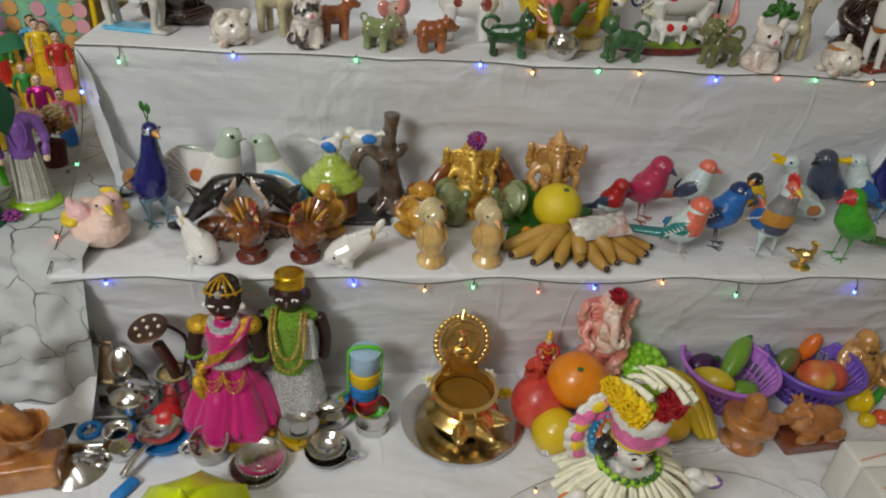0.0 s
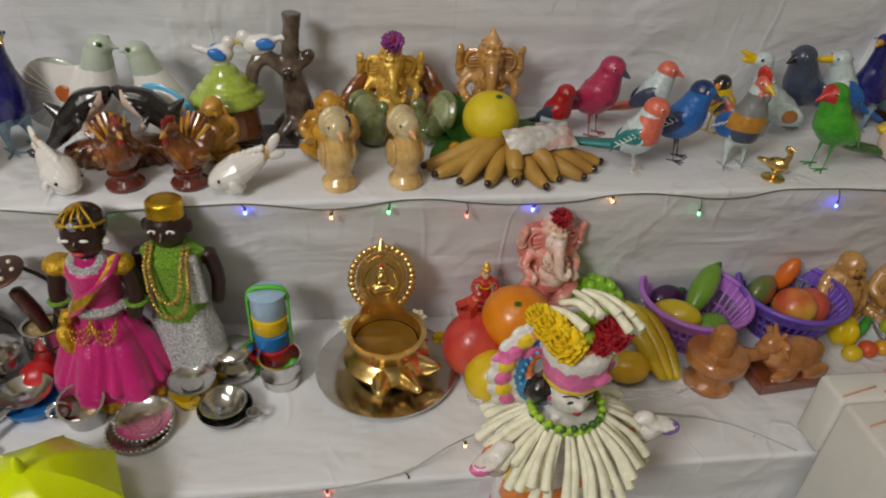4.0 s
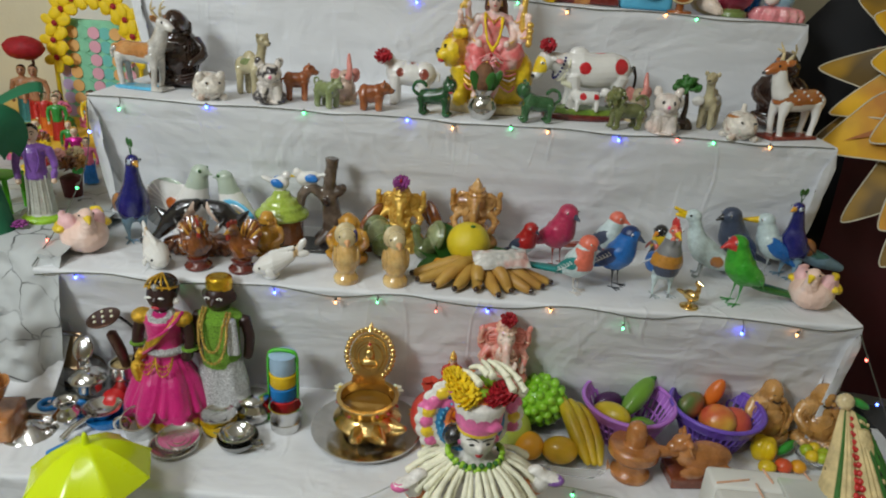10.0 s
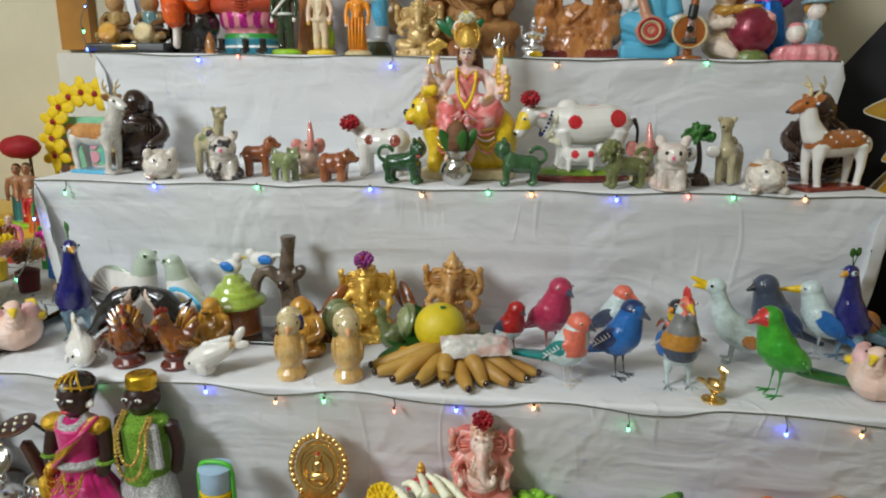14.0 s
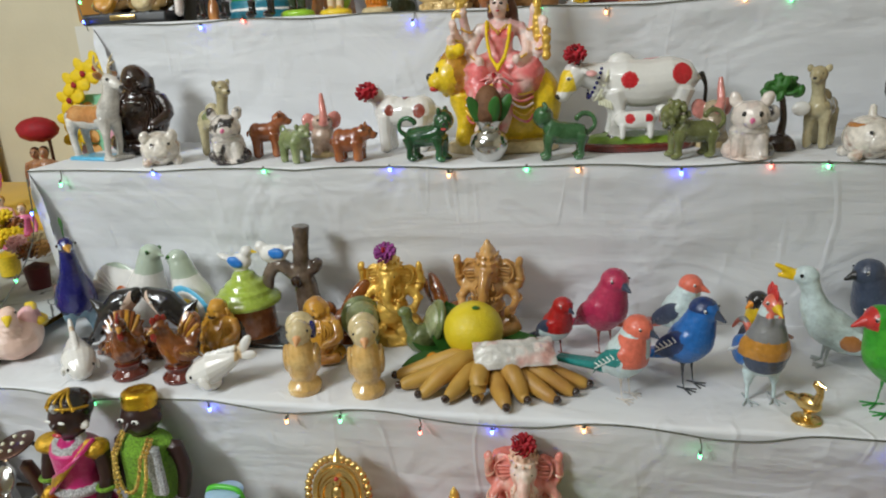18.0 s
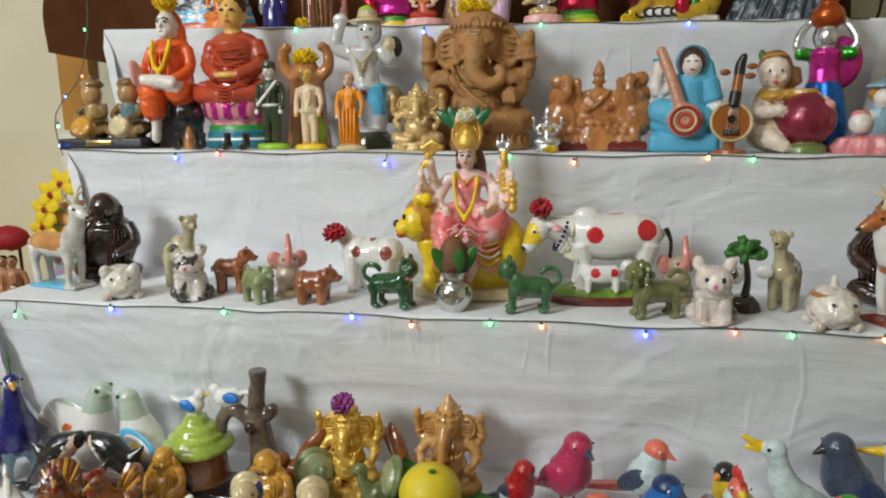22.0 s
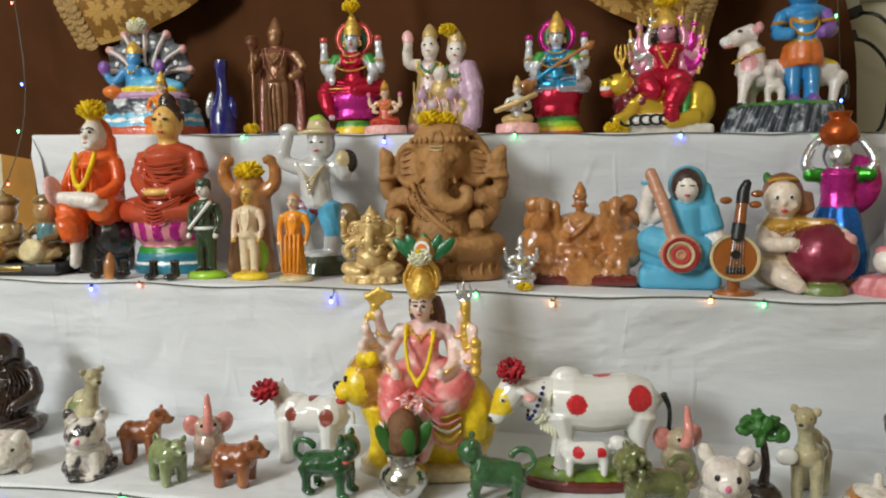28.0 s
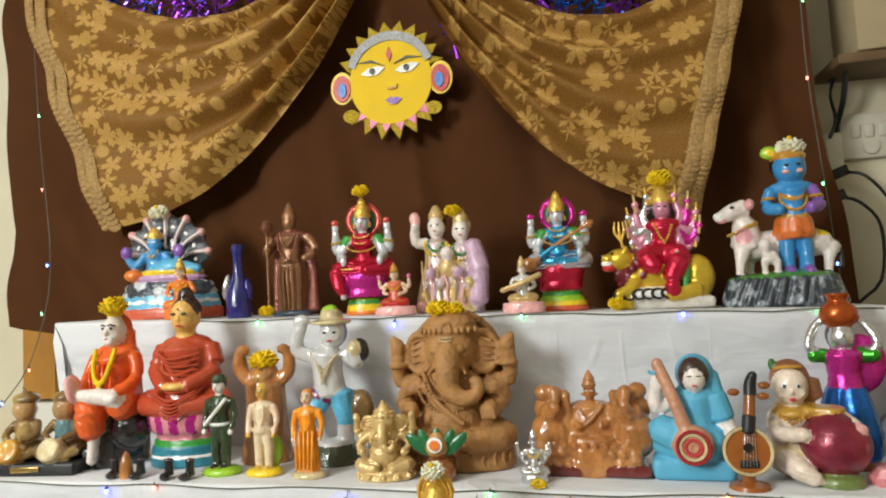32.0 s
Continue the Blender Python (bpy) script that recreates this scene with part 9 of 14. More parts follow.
    flower(s, (0, 0, 0), 0.022, PETALY, None, 12, 3, 10); flower(s, (0.022, 0.004, 0.0), 0.018, PETALY, None, 10, 3, 10)
    s.put("marigold", (0.283, 1.405, 0.903 + 0.237), None, "yellow marigolds on the terracotta statue's crown", "flower", "marigolds")


big_ganesha()
# leafy pot symbol before the terracotta statue
s = Shape()
s.turned([(0, 0), (0.020, 0), (0.026, 0.012), (0.022, 0.026), (0.012, 0.032), (0.016, 0.038)], glaze("red_clay_glaze", (0.30, 0.10, 0.03)), seg=20)
s.turned([(0.013, 0.036), (0.018, 0.046), (0.016, 0.056), (0.006, 0.070), (0.0, 0.078)], CLAYL, seg=18)
for a in (-62, -30, 30, 62, 0):
    s.ball((0.030 * math.sin(radians(a)), -0.004, 0.052), (0.009, 0.003, 0.024), paint("felt_leaf_green", (0.005, 0.13, 0.04)), ry=a * 0.8, seg=10, rings=6)
s.turned([(0, 0), (0.011, 0), (0.011, 0.003), (0, 0.003)], EYE_W, (0, -0.016, 0.054), rx=90, seg=20)
s.turned([(0, 0), (0.007, 0), (0.007, 0.003), (0, 0.003)], ORANGE, (0, -0.019, 0.054), rx=90, seg=16)
s.put("leaf_pot_ornament", on(4, 0.287, 1.325), None, "small clay pot ornament with green leaves and orange emblem", "ornament")

s = seated(Shape(), 0.077, SILVER, SILVER, SILVER, SILVER, [(SILVER, 0.14, 0.24)], arms=4); s.rough(0.0012, 0.008)
s.put("silver_statue", on(4, 0.424, 1.325), None, "tiny silver seated statue with four arms", "statue")
s = Shape(); flower(s, (0, 0, 0.005), 0.013, PETALY, None, 9, 2, 20); s.put("marigold", on(4, 0.430, 1.298), None, "yellow flower at the silver statue's feet", "flower", "marigolds")


def lakshmi_trio():
    s = Shape()
    s.box((0, 0, 0.008), (0.158, 0.062, 0.016), glaze("maroon_base_glaze", (0.14, 0.015, 0.012)), bevel=0.004)
    s.box((0, 0, 0.030), (0.140, 0.052, 0.030), CLAY, bevel=0.006)
    seated(s, 0.152, CLAY, CLAY, CLAY, CLAY, [(CLAY, 0.26, 0.30)], arms=2, shawl=CLAY)
    for sx in (-1, 1):
        s.ball((sx * 0.060, 0.0, 0.055), (0.030, 0.025, 0.034), CLAY)
        s.ball((sx * 0.070, 0.004, 0.090), (0.014, 0.006, 0.018), CLAY, rz=sx * 20)
        s.ball((sx * 0.056, -0.006, 0.086), (0.018, 0.018, 0.018), CLAY)
        s.limb([(sx * 0.056, -0.018, 0.085), (sx * 0.048, -0.026, 0.100), (sx * 0.050, -0.016, 0.118)], [0.009, 0.008, 0.010], CLAY, 8)
        s.ring((sx * 0.050, -0.006, 0.112), 0.010, 0.004, CLAY, rx=90, seg=14, sides=6)
        s.limb([(sx * 0.058, -0.012, 0.045), (sx * 0.060, -0.022, 0.020)], [0.012, 0.010], CLAY, 8)
    for k in range(26):
        a, b = 2.4 * k, 0.11 * k
        s.ball((-0.062 + 0.0048 * k, -0.026 - 0.003 * math.sin(a), 0.020 + 0.012 * (k % 3)), (0.0060, 0.0050, 0.0042), CLAY, ry=40 * math.sin(b), seg=8, rings=5)
    s.ball((0, 0.010, 0.060), (0.062, 0.022, 0.044), CLAY, seg=20, rings=12)
    for sx in (-1, 1):
        s.limb([(sx * 0.030, 0.004, 0.060), (sx * 0.036, -0.006, 0.095), (sx * 0.034, -0.008, 0.116)], [0.012, 0.009, 0.008], CLAY, 9)
        s.ball((sx * 0.066, 0.002, 0.116), (0.015, 0.013, 0.012), CLAY)
    s.rough(0.0016, 0.010)
    return s.put("seated_trio_statue", on(4, 0.505, 1.380), None, "brown glazed seated statue flanked by two elephants", "statue", turn=-4)


lakshmi_trio()


def veena_lady():
    s = Shape()
    blue = mat("matte_sky_blue_paint", (0.09, 0.42, 0.62), 0.55, 0, 0.06, 30, 0.15, 120)
    dark = paint("dark_hair_paint", (0.05, 0.025, 0.02)); inst = paint("salmon_wood_paint", (0.55, 0.26, 0.16))
    s.box((0.0, 0, 0.015), (0.108, 0.062, 0.030), blue, bevel=0.008)
    s.ball((0.0, -0.004, 0.045), (0.055, 0.034, 0.026), blue, seg=22, rings=12)
    s.limb([(0.03, -0.01, 0.045), (-0.020, -0.020, 0.060), (-0.046, -0.014, 0.070)], [0.026, 0.024, 0.018], blue, 12)
    s.limb([(0.006, 0, 0.055), (0.008, 0, 0.085), (0.008, 0, 0.110)], [0.030, 0.024, 0.024], blue, 14)
    s.ball((0.008, 0, 0.113), (0.032, 0.020, 0.014), blue)
    s.ball((0.010, 0.002, 0.142), (0.026, 0.022, 0.027), blue, seg=18, rings=12)
    s.limb([(0.030, 0.006, 0.140), (0.036, 0.004, 0.110), (0.030, 0.006, 0.085)], [0.012, 0.012, 0.010], blue, 10)
    s.ball((0.008, -0.010, 0.141), (0.021, 0.018, 0.024), dark, seg=16, rings=12)
    s.ball((0.008, -0.016, 0.137), (0.016, 0.015, 0.019), SKINW, seg=16, rings=12)
    s.ball((0.008, -0.031, 0.128), (0.004, 0.002, 0.0018), LIP, seg=6, rings=4)
    for sx in (-1, 1):
        s.ball((0.008 + sx * 0.006, -0.030, 0.141), (0.004, 0.0015, 0.001), EYE_B, seg=6, rings=4)
    s.limb([(-0.018, 0, 0.108), (-0.044, -0.006, 0.096), (-0.040, -0.012, 0.135), (-0.038, -0.014, 0.156)], [0.012, 0.011, 0.010, 0.010], SKINW, 10)
    s.ring((-0.039, -0.013, 0.146), 0.010, 0.003, blue, seg=14, sides=6)
    s.limb([(0.036, -0.002, 0.108), (0.046, -0.008, 0.075), (0.054, -0.020, 0.060)], [0.014, 0.012, 0.009], SKINW, 10)
    s.limb([(0.034, -0.002, 0.110), (0.044, -0.008, 0.080)], [0.017, 0.015], blue, 10)
    s.ball((0.056, -0.024, 0.056), (0.012, 0.009, 0.010), SKINW)
    s.limb([(-0.040, -0.020, 0.162), (-0.022, -0.030, 0.115), (-0.004, -0.038, 0.062)], [0.008, 0.009, 0.010], inst, 10)
    s.turned([(0, 0), (0.027, 0.002), (0.027, 0.008), (0.022, 0.016), (0, 0.018)], inst, (0.000, -0.034, 0.050), rx=82, seg=26)
    for r, m in ((0.021, PETALR), (0.016, CREAM), (0.010, LIP), (0.005, inst)):
        s.ring((0.000, -0.052, 0.050), r, 0.0022, m, rx=82, seg=24, sides=6, )
    return s.put("lute_player_statue", on(4, 0.640, 1.370), None, "statue of a lute player draped in sky blue on blue base", "statue", turn=-5)


veena_lady()
lute = tagged(new("toy_lute"), "small varnished wooden toy lute on a stand", "toy instrument")
varn = mat("varnished_orange_wood", (0.34, 0.10, 0.02), 0.25, 0, 0.2, 20, 0.05, 90, 0.4)
LX, LY, LZ = on(4, 0.701, 1.318)
s = Shape(); s.turned([(0, 0), (0.026, 0), (0.024, 0.005), (0.008, 0.009), (0.008, 0.018), (0, 0.018)], varn, (LX, LY, LZ), seg=22); s.put("stand", parent=lute)
s = Shape(); s.turned([(0, -0.012), (0.024, -0.008), (0.031, 0.0), (0.030, 0.003), (0, 0.003)], varn, (LX, LY - 0.004, LZ + 0.048), rx=78, seg=28); body = s.put("bowl", parent=lute)
s = Shape(); s.ring((LX, LY - 0.008, LZ + 0.048), 0.029, 0.0022, CREAM, rx=78, seg=28, sides=6); s.put("rim", parent=body)
s = Shape(); s.turned([(0, 0), (0.006, 0), (0.006, 0.003), (0, 0.003)], BLACKG, (LX, LY - 0.007, LZ + 0.052), rx=78, seg=14); s.put("sound_hole", parent=body)
s = Shape(); s.box((LX, LY - 0.010, LZ + 0.032), (0.024, 0.004, 0.010), PLASTICB, rx=-10, bevel=0.001); s.put("bridge", parent=body)
for k in range(5):
    s = Shape(); s.limb([(LX - 0.008 + 0.004 * k, LY - 0.013, LZ + 0.030), (LX + 0.006 + 0.0016 * k, LY + 0.004, LZ + 0.118)], 0.0005, SILVER, 4); s.put("string", parent=lute)
s = Shape(); s.limb([(LX + 0.004, LY - 0.002, LZ + 0.075), (LX + 0.010, LY + 0.004, LZ + 0.120)], [0.008, 0.007], varn, 8); s.put("neck", parent=lute)
s = Shape(); s.limb([(LX + 0.003, LY - 0.002, LZ + 0.072), (LX + 0.006, LY, LZ + 0.092)], 0.0088, PLASTICB, 8); s.put("collar", parent=lute)
s = Shape(); s.limb([(LX + 0.010, LY + 0.004, LZ + 0.118), (LX + 0.012, LY + 0.006, LZ + 0.134), (LX + 0.016, LY + 0.002, LZ + 0.146)], [0.008, 0.008, 0.005], PLASTICB, 8); s.put("head", parent=lute)
for dx, dz in ((-0.010, 0.122), (0.026, 0.116), (0.028, 0.130)):
    s = Shape(); s.ball((LX + dx, LY + 0.004, LZ + dz), (0.008, 0.005, 0.005), varn, seg=10, rings=6); s.put("peg", parent=lute)


def child_with_pot():
    s = Shape()
    skin, hair, pot = paint("porcelain_skin", (0.80, 0.66, 0.54)), paint("auburn_hair", (0.26, 0.10, 0.05)), mat("maroon_lustre", (0.24, 0.02, 0.045), 0.3, 0.3, 0.3, 30, 0.3, 60, 0.3)
    s.ball((-0.01, 0, 0.03), (0.050, 0.042, 0.030), paint("ivory_gold_cloth", (0.60, 0.46, 0.24), (0.70, 0.58, 0.40)))
    s.limb([(-0.02, 0.01, 0.04), (-0.02, 0.008, 0.075), (-0.018, 0.006, 0.100)], [0.034, 0.030, 0.028], skin, 14)
    s.ring((-0.018, 0.002, 0.102), 0.024, 0.008, paint("ochre_shawl", (0.55, 0.30, 0.05)), rx=15, seg=22, sides=8)
    s.ball((-0.020, -0.004, 0.135), (0.032, 0.030, 0.031), skin, seg=22, rings=14)
    s.ball((-0.018, 0.008, 0.145), (0.036, 0.030, 0.031), hair, seg=20, rings=12)
    s.limb([(0.010, 0.008, 0.140), (0.016, 0.008, 0.115)], [0.014, 0.012], hair, 8)
    s.ring((-0.019, 0.0, 0.161), 0.025, 0.0028, OCHRE, rx=-12, seg=20, sides=6)
    s.ball((-0.046, 0.004, 0.168), (0.008, 0.005, 0.010), LEAF)
    for sx in (-1, 1):
        s.ball((-0.021 + sx * 0.012, -0.031, 0.138), (0.0055, 0.003, 0.004), EYE_W, seg=8, rings=5)
        s.ball((-0.021 + sx * 0.012, -0.0335, 0.138), (0.0028, 0.0015, 0.003), SLATEB, seg=8, rings=5)
        s.ball((-0.021 + sx * 0.017, -0.028, 0.126), (0.008, 0.004, 0.006), skin, seg=8, rings=5)
    s.ball((-0.021, -0.034, 0.118), (0.006, 0.002, 0.003), LIP, seg=8, rings=5)
    s.ball((-0.021, -0.035, 0.129), (0.004, 0.004, 0.004), skin, seg=8, rings=5)
    s.ball((0.030, -0.028, 0.055), (0.046, 0.042, 0.044), pot, seg=28, rings=18)
    s.turned([(0.022, 0), (0.026, 0.010), (0.020, 0.012)], paint("ochre_shawl", (0.55, 0.30, 0.05)), (0.024, -0.014, 0.094), seg=18)
    s.limb([(-0.040, -0.002, 0.092), (-0.044, -0.022, 0.070), (-0.010, -0.052, 0.072)], [0.013, 0.012, 0.010], skin, 10)
    s.limb([(0.006, 0.0, 0.092), (0.036, -0.010, 0.092), (0.054, -0.042, 0.082)], [0.013, 0.012, 0.010], skin, 10)
    s.ball((0.056, -0.046, 0.078), (0.013, 0.010, 0.010), ROSE)
    s.turned([(0, 0), (0.034, 0), (0.032, 0.012), (0.024, 0.016)], paint("leaf_ring_paint", (0.16, 0.22, 0.06)), (0.030, -0.030, 0), seg=20)
    for v in s.bm.verts:
        if v.co.z > 0.100 and v.co.x < 0.02:
            v.co = Vector((-0.018, 0, 0.104)) + Vector((0.78 * (v.co.x + 0.018), 0.82 * v.co.y, 0.96 * (v.co.z - 0.104)))
    for k in range(7):
        s.ring((0.030, -0.028, 0.055), 0.0435 - 0.0005 * k, 0.0010, ROSE, rx=70, ry=25 * k - 70, seg=40, sides=4)
    s.beads([(-0.040, -0.026, 0.096), (-0.024, -0.036, 0.084), (-0.004, -0.028, 0.094)], 0.0028, OCHRE)
    s.limb([(-0.03, -0.02, 0.03), (-0.02, -0.045, 0.022), (0.0, -0.055, 0.010)], [0.020, 0.016, 0.010], skin, 10)
    return s.put("child_with_pot_statue", on(4, 0.790, 1.370), None, "porcelain child statue hugging a maroon pot", "statue", turn=-6, scale=0.92)


child_with_pot()


def pot_carrier():
    s = Shape()
    green, blu = mat("metallic_green", (0.04, 0.36, 0.03), 0.22, 0.6, 0.1, 50, 0.1, 120), mat("metallic_blue", (0.01, 0.13, 0.50), 0.25, 0.6, 0.15, 50, 0.2, 120)
    s.turned([(0, 0), (0.040, 0), (0.038, 0.014), (0, 0.016)], RUST, seg=20)
    s.turned([(0.042, 0.014), (0.044, 0.05), (0.034, 0.095), (0.026, 0.118), (0, 0.12)], blu, seg=30, wave=0.06, waves=9)
    s.limb([(0, 0, 0.115), (0, 0, 0.14), (0, 0, 0.168)], [0.026, 0.022, 0.028], MAGENTA, 14)
    s.ball((0.02, 0.014, 0.150), (0.042, 0.018, 0.048), MAGENTA, ry=15, seg=18, rings=12)
    s.ball((0, -0.006, 0.193), (0.018, 0.018, 0.021), SILVER, seg=16, rings=12)
    s.ball((0, 0.008, 0.196), (0.021, 0.018, 0.024), BLACKG)
    s.ball((0, 0, 0.228), (0.027, 0.026, 0.023), mat("copper_red_lustre", (0.50, 0.10, 0.02), 0.25, 0.6), seg=20, rings=12)
    s.turned([(0.012, 0), (0.018, 0.012), (0.014, 0.013)], mat("copper_red_lustre", (0.50, 0.10, 0.02)), (0, 0, 0.248), seg=16)
    for sx in (-1, 1):
        s.limb([(sx * 0.024, 0, 0.166), (sx * 0.046, -0.01, 0.180), (sx * 0.038, -0.004, 0.206), (sx * 0.022, 0, 0.224)], [0.009, 0.008, 0.007, 0.006], SILVER, 10)
        s.limb([(sx * 0.024, 0, 0.166), (sx * 0.044, -0.012, 0.166)], [0.012, 0.010], green, 10)
    return s.put("pot_carrier_statue", on(4, 0.864, 1.440), None, "shiny metallic statue carrying a red pot on its head", "statue", turn=-8, scale=0.94)


pot_carrier()
s = Shape()
frill = paint("pink_frill_paint", (0.75, 0.24, 0.26), (0.80, 0.38, 0.38))
s.turned([(0, 0), (0.052, 0), (0.054, 0.012), (0.046, 0.024), (0.030, 0.028), (0, 0.030)], frill, seg=60, sy=0.62, wave=0.06, waves=14)
s.ball((0, 0.004, 0.040), (0.030, 0.022, 0.022), paint("pale_blue_dress", (0.26, 0.42, 0.52)))
s.limb([(0.006, 0.004, 0.045), (0.010, 0.004, 0.068)], [0.018, 0.015], paint("pale_blue_dress", (0.26, 0.42, 0.52)), 10)
s.ball((0.012, -0.002, 0.084), (0.016, 0.015, 0.017), SKINW)
s.ball((0.012, 0.004, 0.090), (0.021, 0.016, 0.016), OCHRE)
s.turned([(0.026, 0), (0.026, 0.004), (0.014, 0.008), (0, 0.014)], paint("pale_blue_dress", (0.26, 0.42, 0.52)), (0.012, 0.002, 0.098), seg=18)
s.ball((-0.020, -0.018, 0.046), (0.016, 0.014, 0.016), SKINW); s.ball((-0.020, -0.014, 0.058), (0.013, 0.012, 0.008), frill)
s.limb([(0.0, 0.0, 0.062), (-0.008, -0.014, 0.050)], 0.006, SKINW, 7)
s.put("frilled_doll_statue", on(4, 0.906, 1.335), None, "small porcelain doll statue in pink frills and pale blue", "statue", turn=-10)

# tiny boots and a clay cone in front of the seated statues
for x, y, t in ((-0.230, 1.312, 8), (-0.186, 1.312, -6), (-0.135, 1.310, 5), (-0.100, 1.310, -8)):
    s = Shape()
    s.limb([(0, 0.004, 0.006), (0, 0.004, 0.018), (0, 0.004, 0.027)], [0.0075, 0.0062, 0.0068], BLACKG, 10)
    s.ball((0, -0.007, 0.006), (0.0075, 0.013, 0.006), BLACKG, seg=14, rings=8)
    s.ring((0, 0.004, 0.028), 0.006, 0.0016, BLACKG, seg=14, sides=6)
    s.put("toy_boot", on(4, x, y), None, "tiny glossy black toy boot on white cloth", "toy shoe", "toy boots", turn=t)
s = Shape(); s.turned([(0, 0), (0.010, 0), (0.011, 0.008), (0.009, 0.024), (0.005, 0.036), (0, 0.042)], CLAY, seg=16); s.put("clay_cone", on(4, -0.208, 1.312), None, "small red-brown clay cone between the boots", "ornament")

# ---- fifth step: bright painted statues ----
def serpent_king():
    s = Shape()
    ink = paint("wave_black_white", (0.035, 0.045, 0.060), (0.60, 0.64, 0.66), (0.50, 0.58), 60)
    hood, stripe = paint("hood_charcoal", (0.10, 0.11, 0.13), (0.03, 0.03, 0.035), (0.45, 0.6), 90), paint("hood_white_pink", (0.72, 0.60, 0.58))
    s.turned([(0, 0), (0.112, 0), (0.112, 0.018), (0.106, 0.022), (0, 0.022)], paint("orange_red_base", (0.62, 0.10, 0.04)), seg=40, sy=0.40)
    for k, (m, z, r) in enumerate(((SKY, 0.028, 0.104), (EYE_W, 0.035, 0.102), (SKY, 0.042, 0.100), (ink, 0.054, 0.098), (ink, 0.068, 0.092))):
        s.turned([(0, z - 0.008), (r, z - 0.008), (r + 0.003, z), (r - 0.004, z + 0.008), (0, z + 0.008)], m, seg=60, sy=0.40, wave=0.02, waves=13 + 2 * k)
    s.ball((0, -0.004, 0.084), (0.082, 0.034, 0.012), paint("lilac_cushion", (0.52, 0.30, 0.50)), seg=24, rings=10)
    s.ball((0.012, -0.012, 0.096), (0.068, 0.026, 0.011), YELLOW, seg=24, rings=10)
    s.ball((-0.066, -0.022, 0.092), (0.020, 0.018, 0.013), ORANGE)
    # fan of seven hoods with pale throats
    s.ball((-0.010, 0.022, 0.128), (0.078, 0.012, 0.070), hood, seg=36, rings=18)
    for k in range(7):
        a = radians(4 + 28.6 * k)
        c = Vector((-0.010 + 0.080 * math.cos(a), 0.018, 0.132 + 0.078 * math.sin(a)))
        s.ball(c - Vector((0.016 * math.cos(a), 0, 0.016 * math.sin(a))), (0.030, 0.010, 0.025), hood, ry=-math.degrees(a), seg=16, rings=10)
        s.ball(c + Vector((0.010 * math.cos(a), -0.006, 0.010 * math.sin(a))), (0.0085, 0.010, 0.0085), ROSE, seg=12, rings=8)
        s.limb([c + Vector((0.006 * math.cos(a), -0.012, 0.006 * math.sin(a))), c - Vector((0.026 * math.cos(a), 0.014, 0.026 * math.sin(a))), (-0.010 + 0.030 * math.cos(a), 0.004, 0.120 + 0.026 * math.sin(a))], [0.0040, 0.0038, 0.0034], stripe, 8)
        for sx in (-1, 1):
            s.ball(c + Vector((-0.018 * math.cos(a) - sx * 0.014 * math.sin(a), -0.010, -0.018 * math.sin(a) + sx * 0.014 * math.cos(a))), (0.0042, 0.0022, 0.0042), EYE_W, seg=8, rings=5)
    blue = paint("deep_sky_paint", (0.05, 0.30, 0.62))
    s.limb([(-0.024, -0.012, 0.100), (0.016, -0.022, 0.106), (0.050, -0.020, 0.104), (0.074, -0.022, 0.100)], [0.018, 0.017, 0.012, 0.008], SKY, 12)
    s.limb([(-0.026, -0.006, 0.100), (-0.026, -0.008, 0.122), (-0.026, -0.008, 0.136)], [0.021, 0.017, 0.021], blue, 14)
    s.ball((-0.026, -0.010, 0.157), (0.0145, 0.0145, 0.0175), blue, seg=16, rings=12)
    s.turned([(0.015, 0), (0.0165, 0.006), (0.010, 0.018), (0, 0.028)], GOLD, (-0.026, -0.008, 0.168), seg=16)
    for sx in (-1, 1):
        s.limb([(-0.026 + sx * 0.019, -0.008, 0.136), (-0.026 + sx * 0.040, -0.014, 0.112), (-0.026 + sx * 0.054, -0.018, 0.128)], [0.0095, 0.0085, 0.007], blue, 10)
        s.ball((-0.026 + sx * 0.056, -0.020, 0.140), (0.012, 0.010, 0.014), PURPLE, seg=12, rings=8)
        s.ball((-0.026 + sx * 0.0055, -0.0240, 0.160), (0.0030, 0.0014, 0.0018), EYE_W, seg=6, rings=4)
        s.beads([(-0.026 + sx * 0.012, -0.020, 0.140), (-0.026, -0.030, 0.124)], 0.0028, GOLD)
    flower(s, (-0.022, 0.004, 0.220), 0.021, PETALW, PETALY, 10, 3, 40)
    s.rough(0.0009, 0.010)
    s.put("serpent_throne_statue", on(5, -0.340, 1.640), None, "painted statue reclining under a fan of serpent hoods", "statue", turn=8)
    s = seated(Shape(), 0.125, ORANGE, ORANGE, SKIN, GOLD, [(ORANGE, 0.15, 0.26)], hair=RED)
    s.rough(0.0012, 0.01)
    s.put("seated_attendant_statue", on(5, -0.268, 1.565, 0.0), None, "small orange-red seated attendant statue", "statue", turn=10)


serpent_king()
s = Shape()
s.turned([(0, 0), (0.024, 0), (0.026, 0.010), (0.024, 0.050), (0.014, 0.075), (0.010, 0.095), (0.010, 0.125), (0.013, 0.132), (0.012, 0.144), (0, 0.146)], NAVY, seg=22)
s.ball((-0.024, -0.002, 0.062), (0.008, 0.012, 0.026), SILVER, ry=10)
s.ball((0.022, -0.002, 0.056), (0.008, 0.010, 0.022), NAVY, ry=-10)
s.put("blue_glass_ornament", on(5, -0.162, 1.600), None, "deep blue glossy bird-shaped bottle ornament", "ornament")
BRONZE = mat("brown_bronze_lustre", (0.30, 0.14, 0.065), 0.30, 0.45, 0.2, 60, 0.5, 150, 0.3)
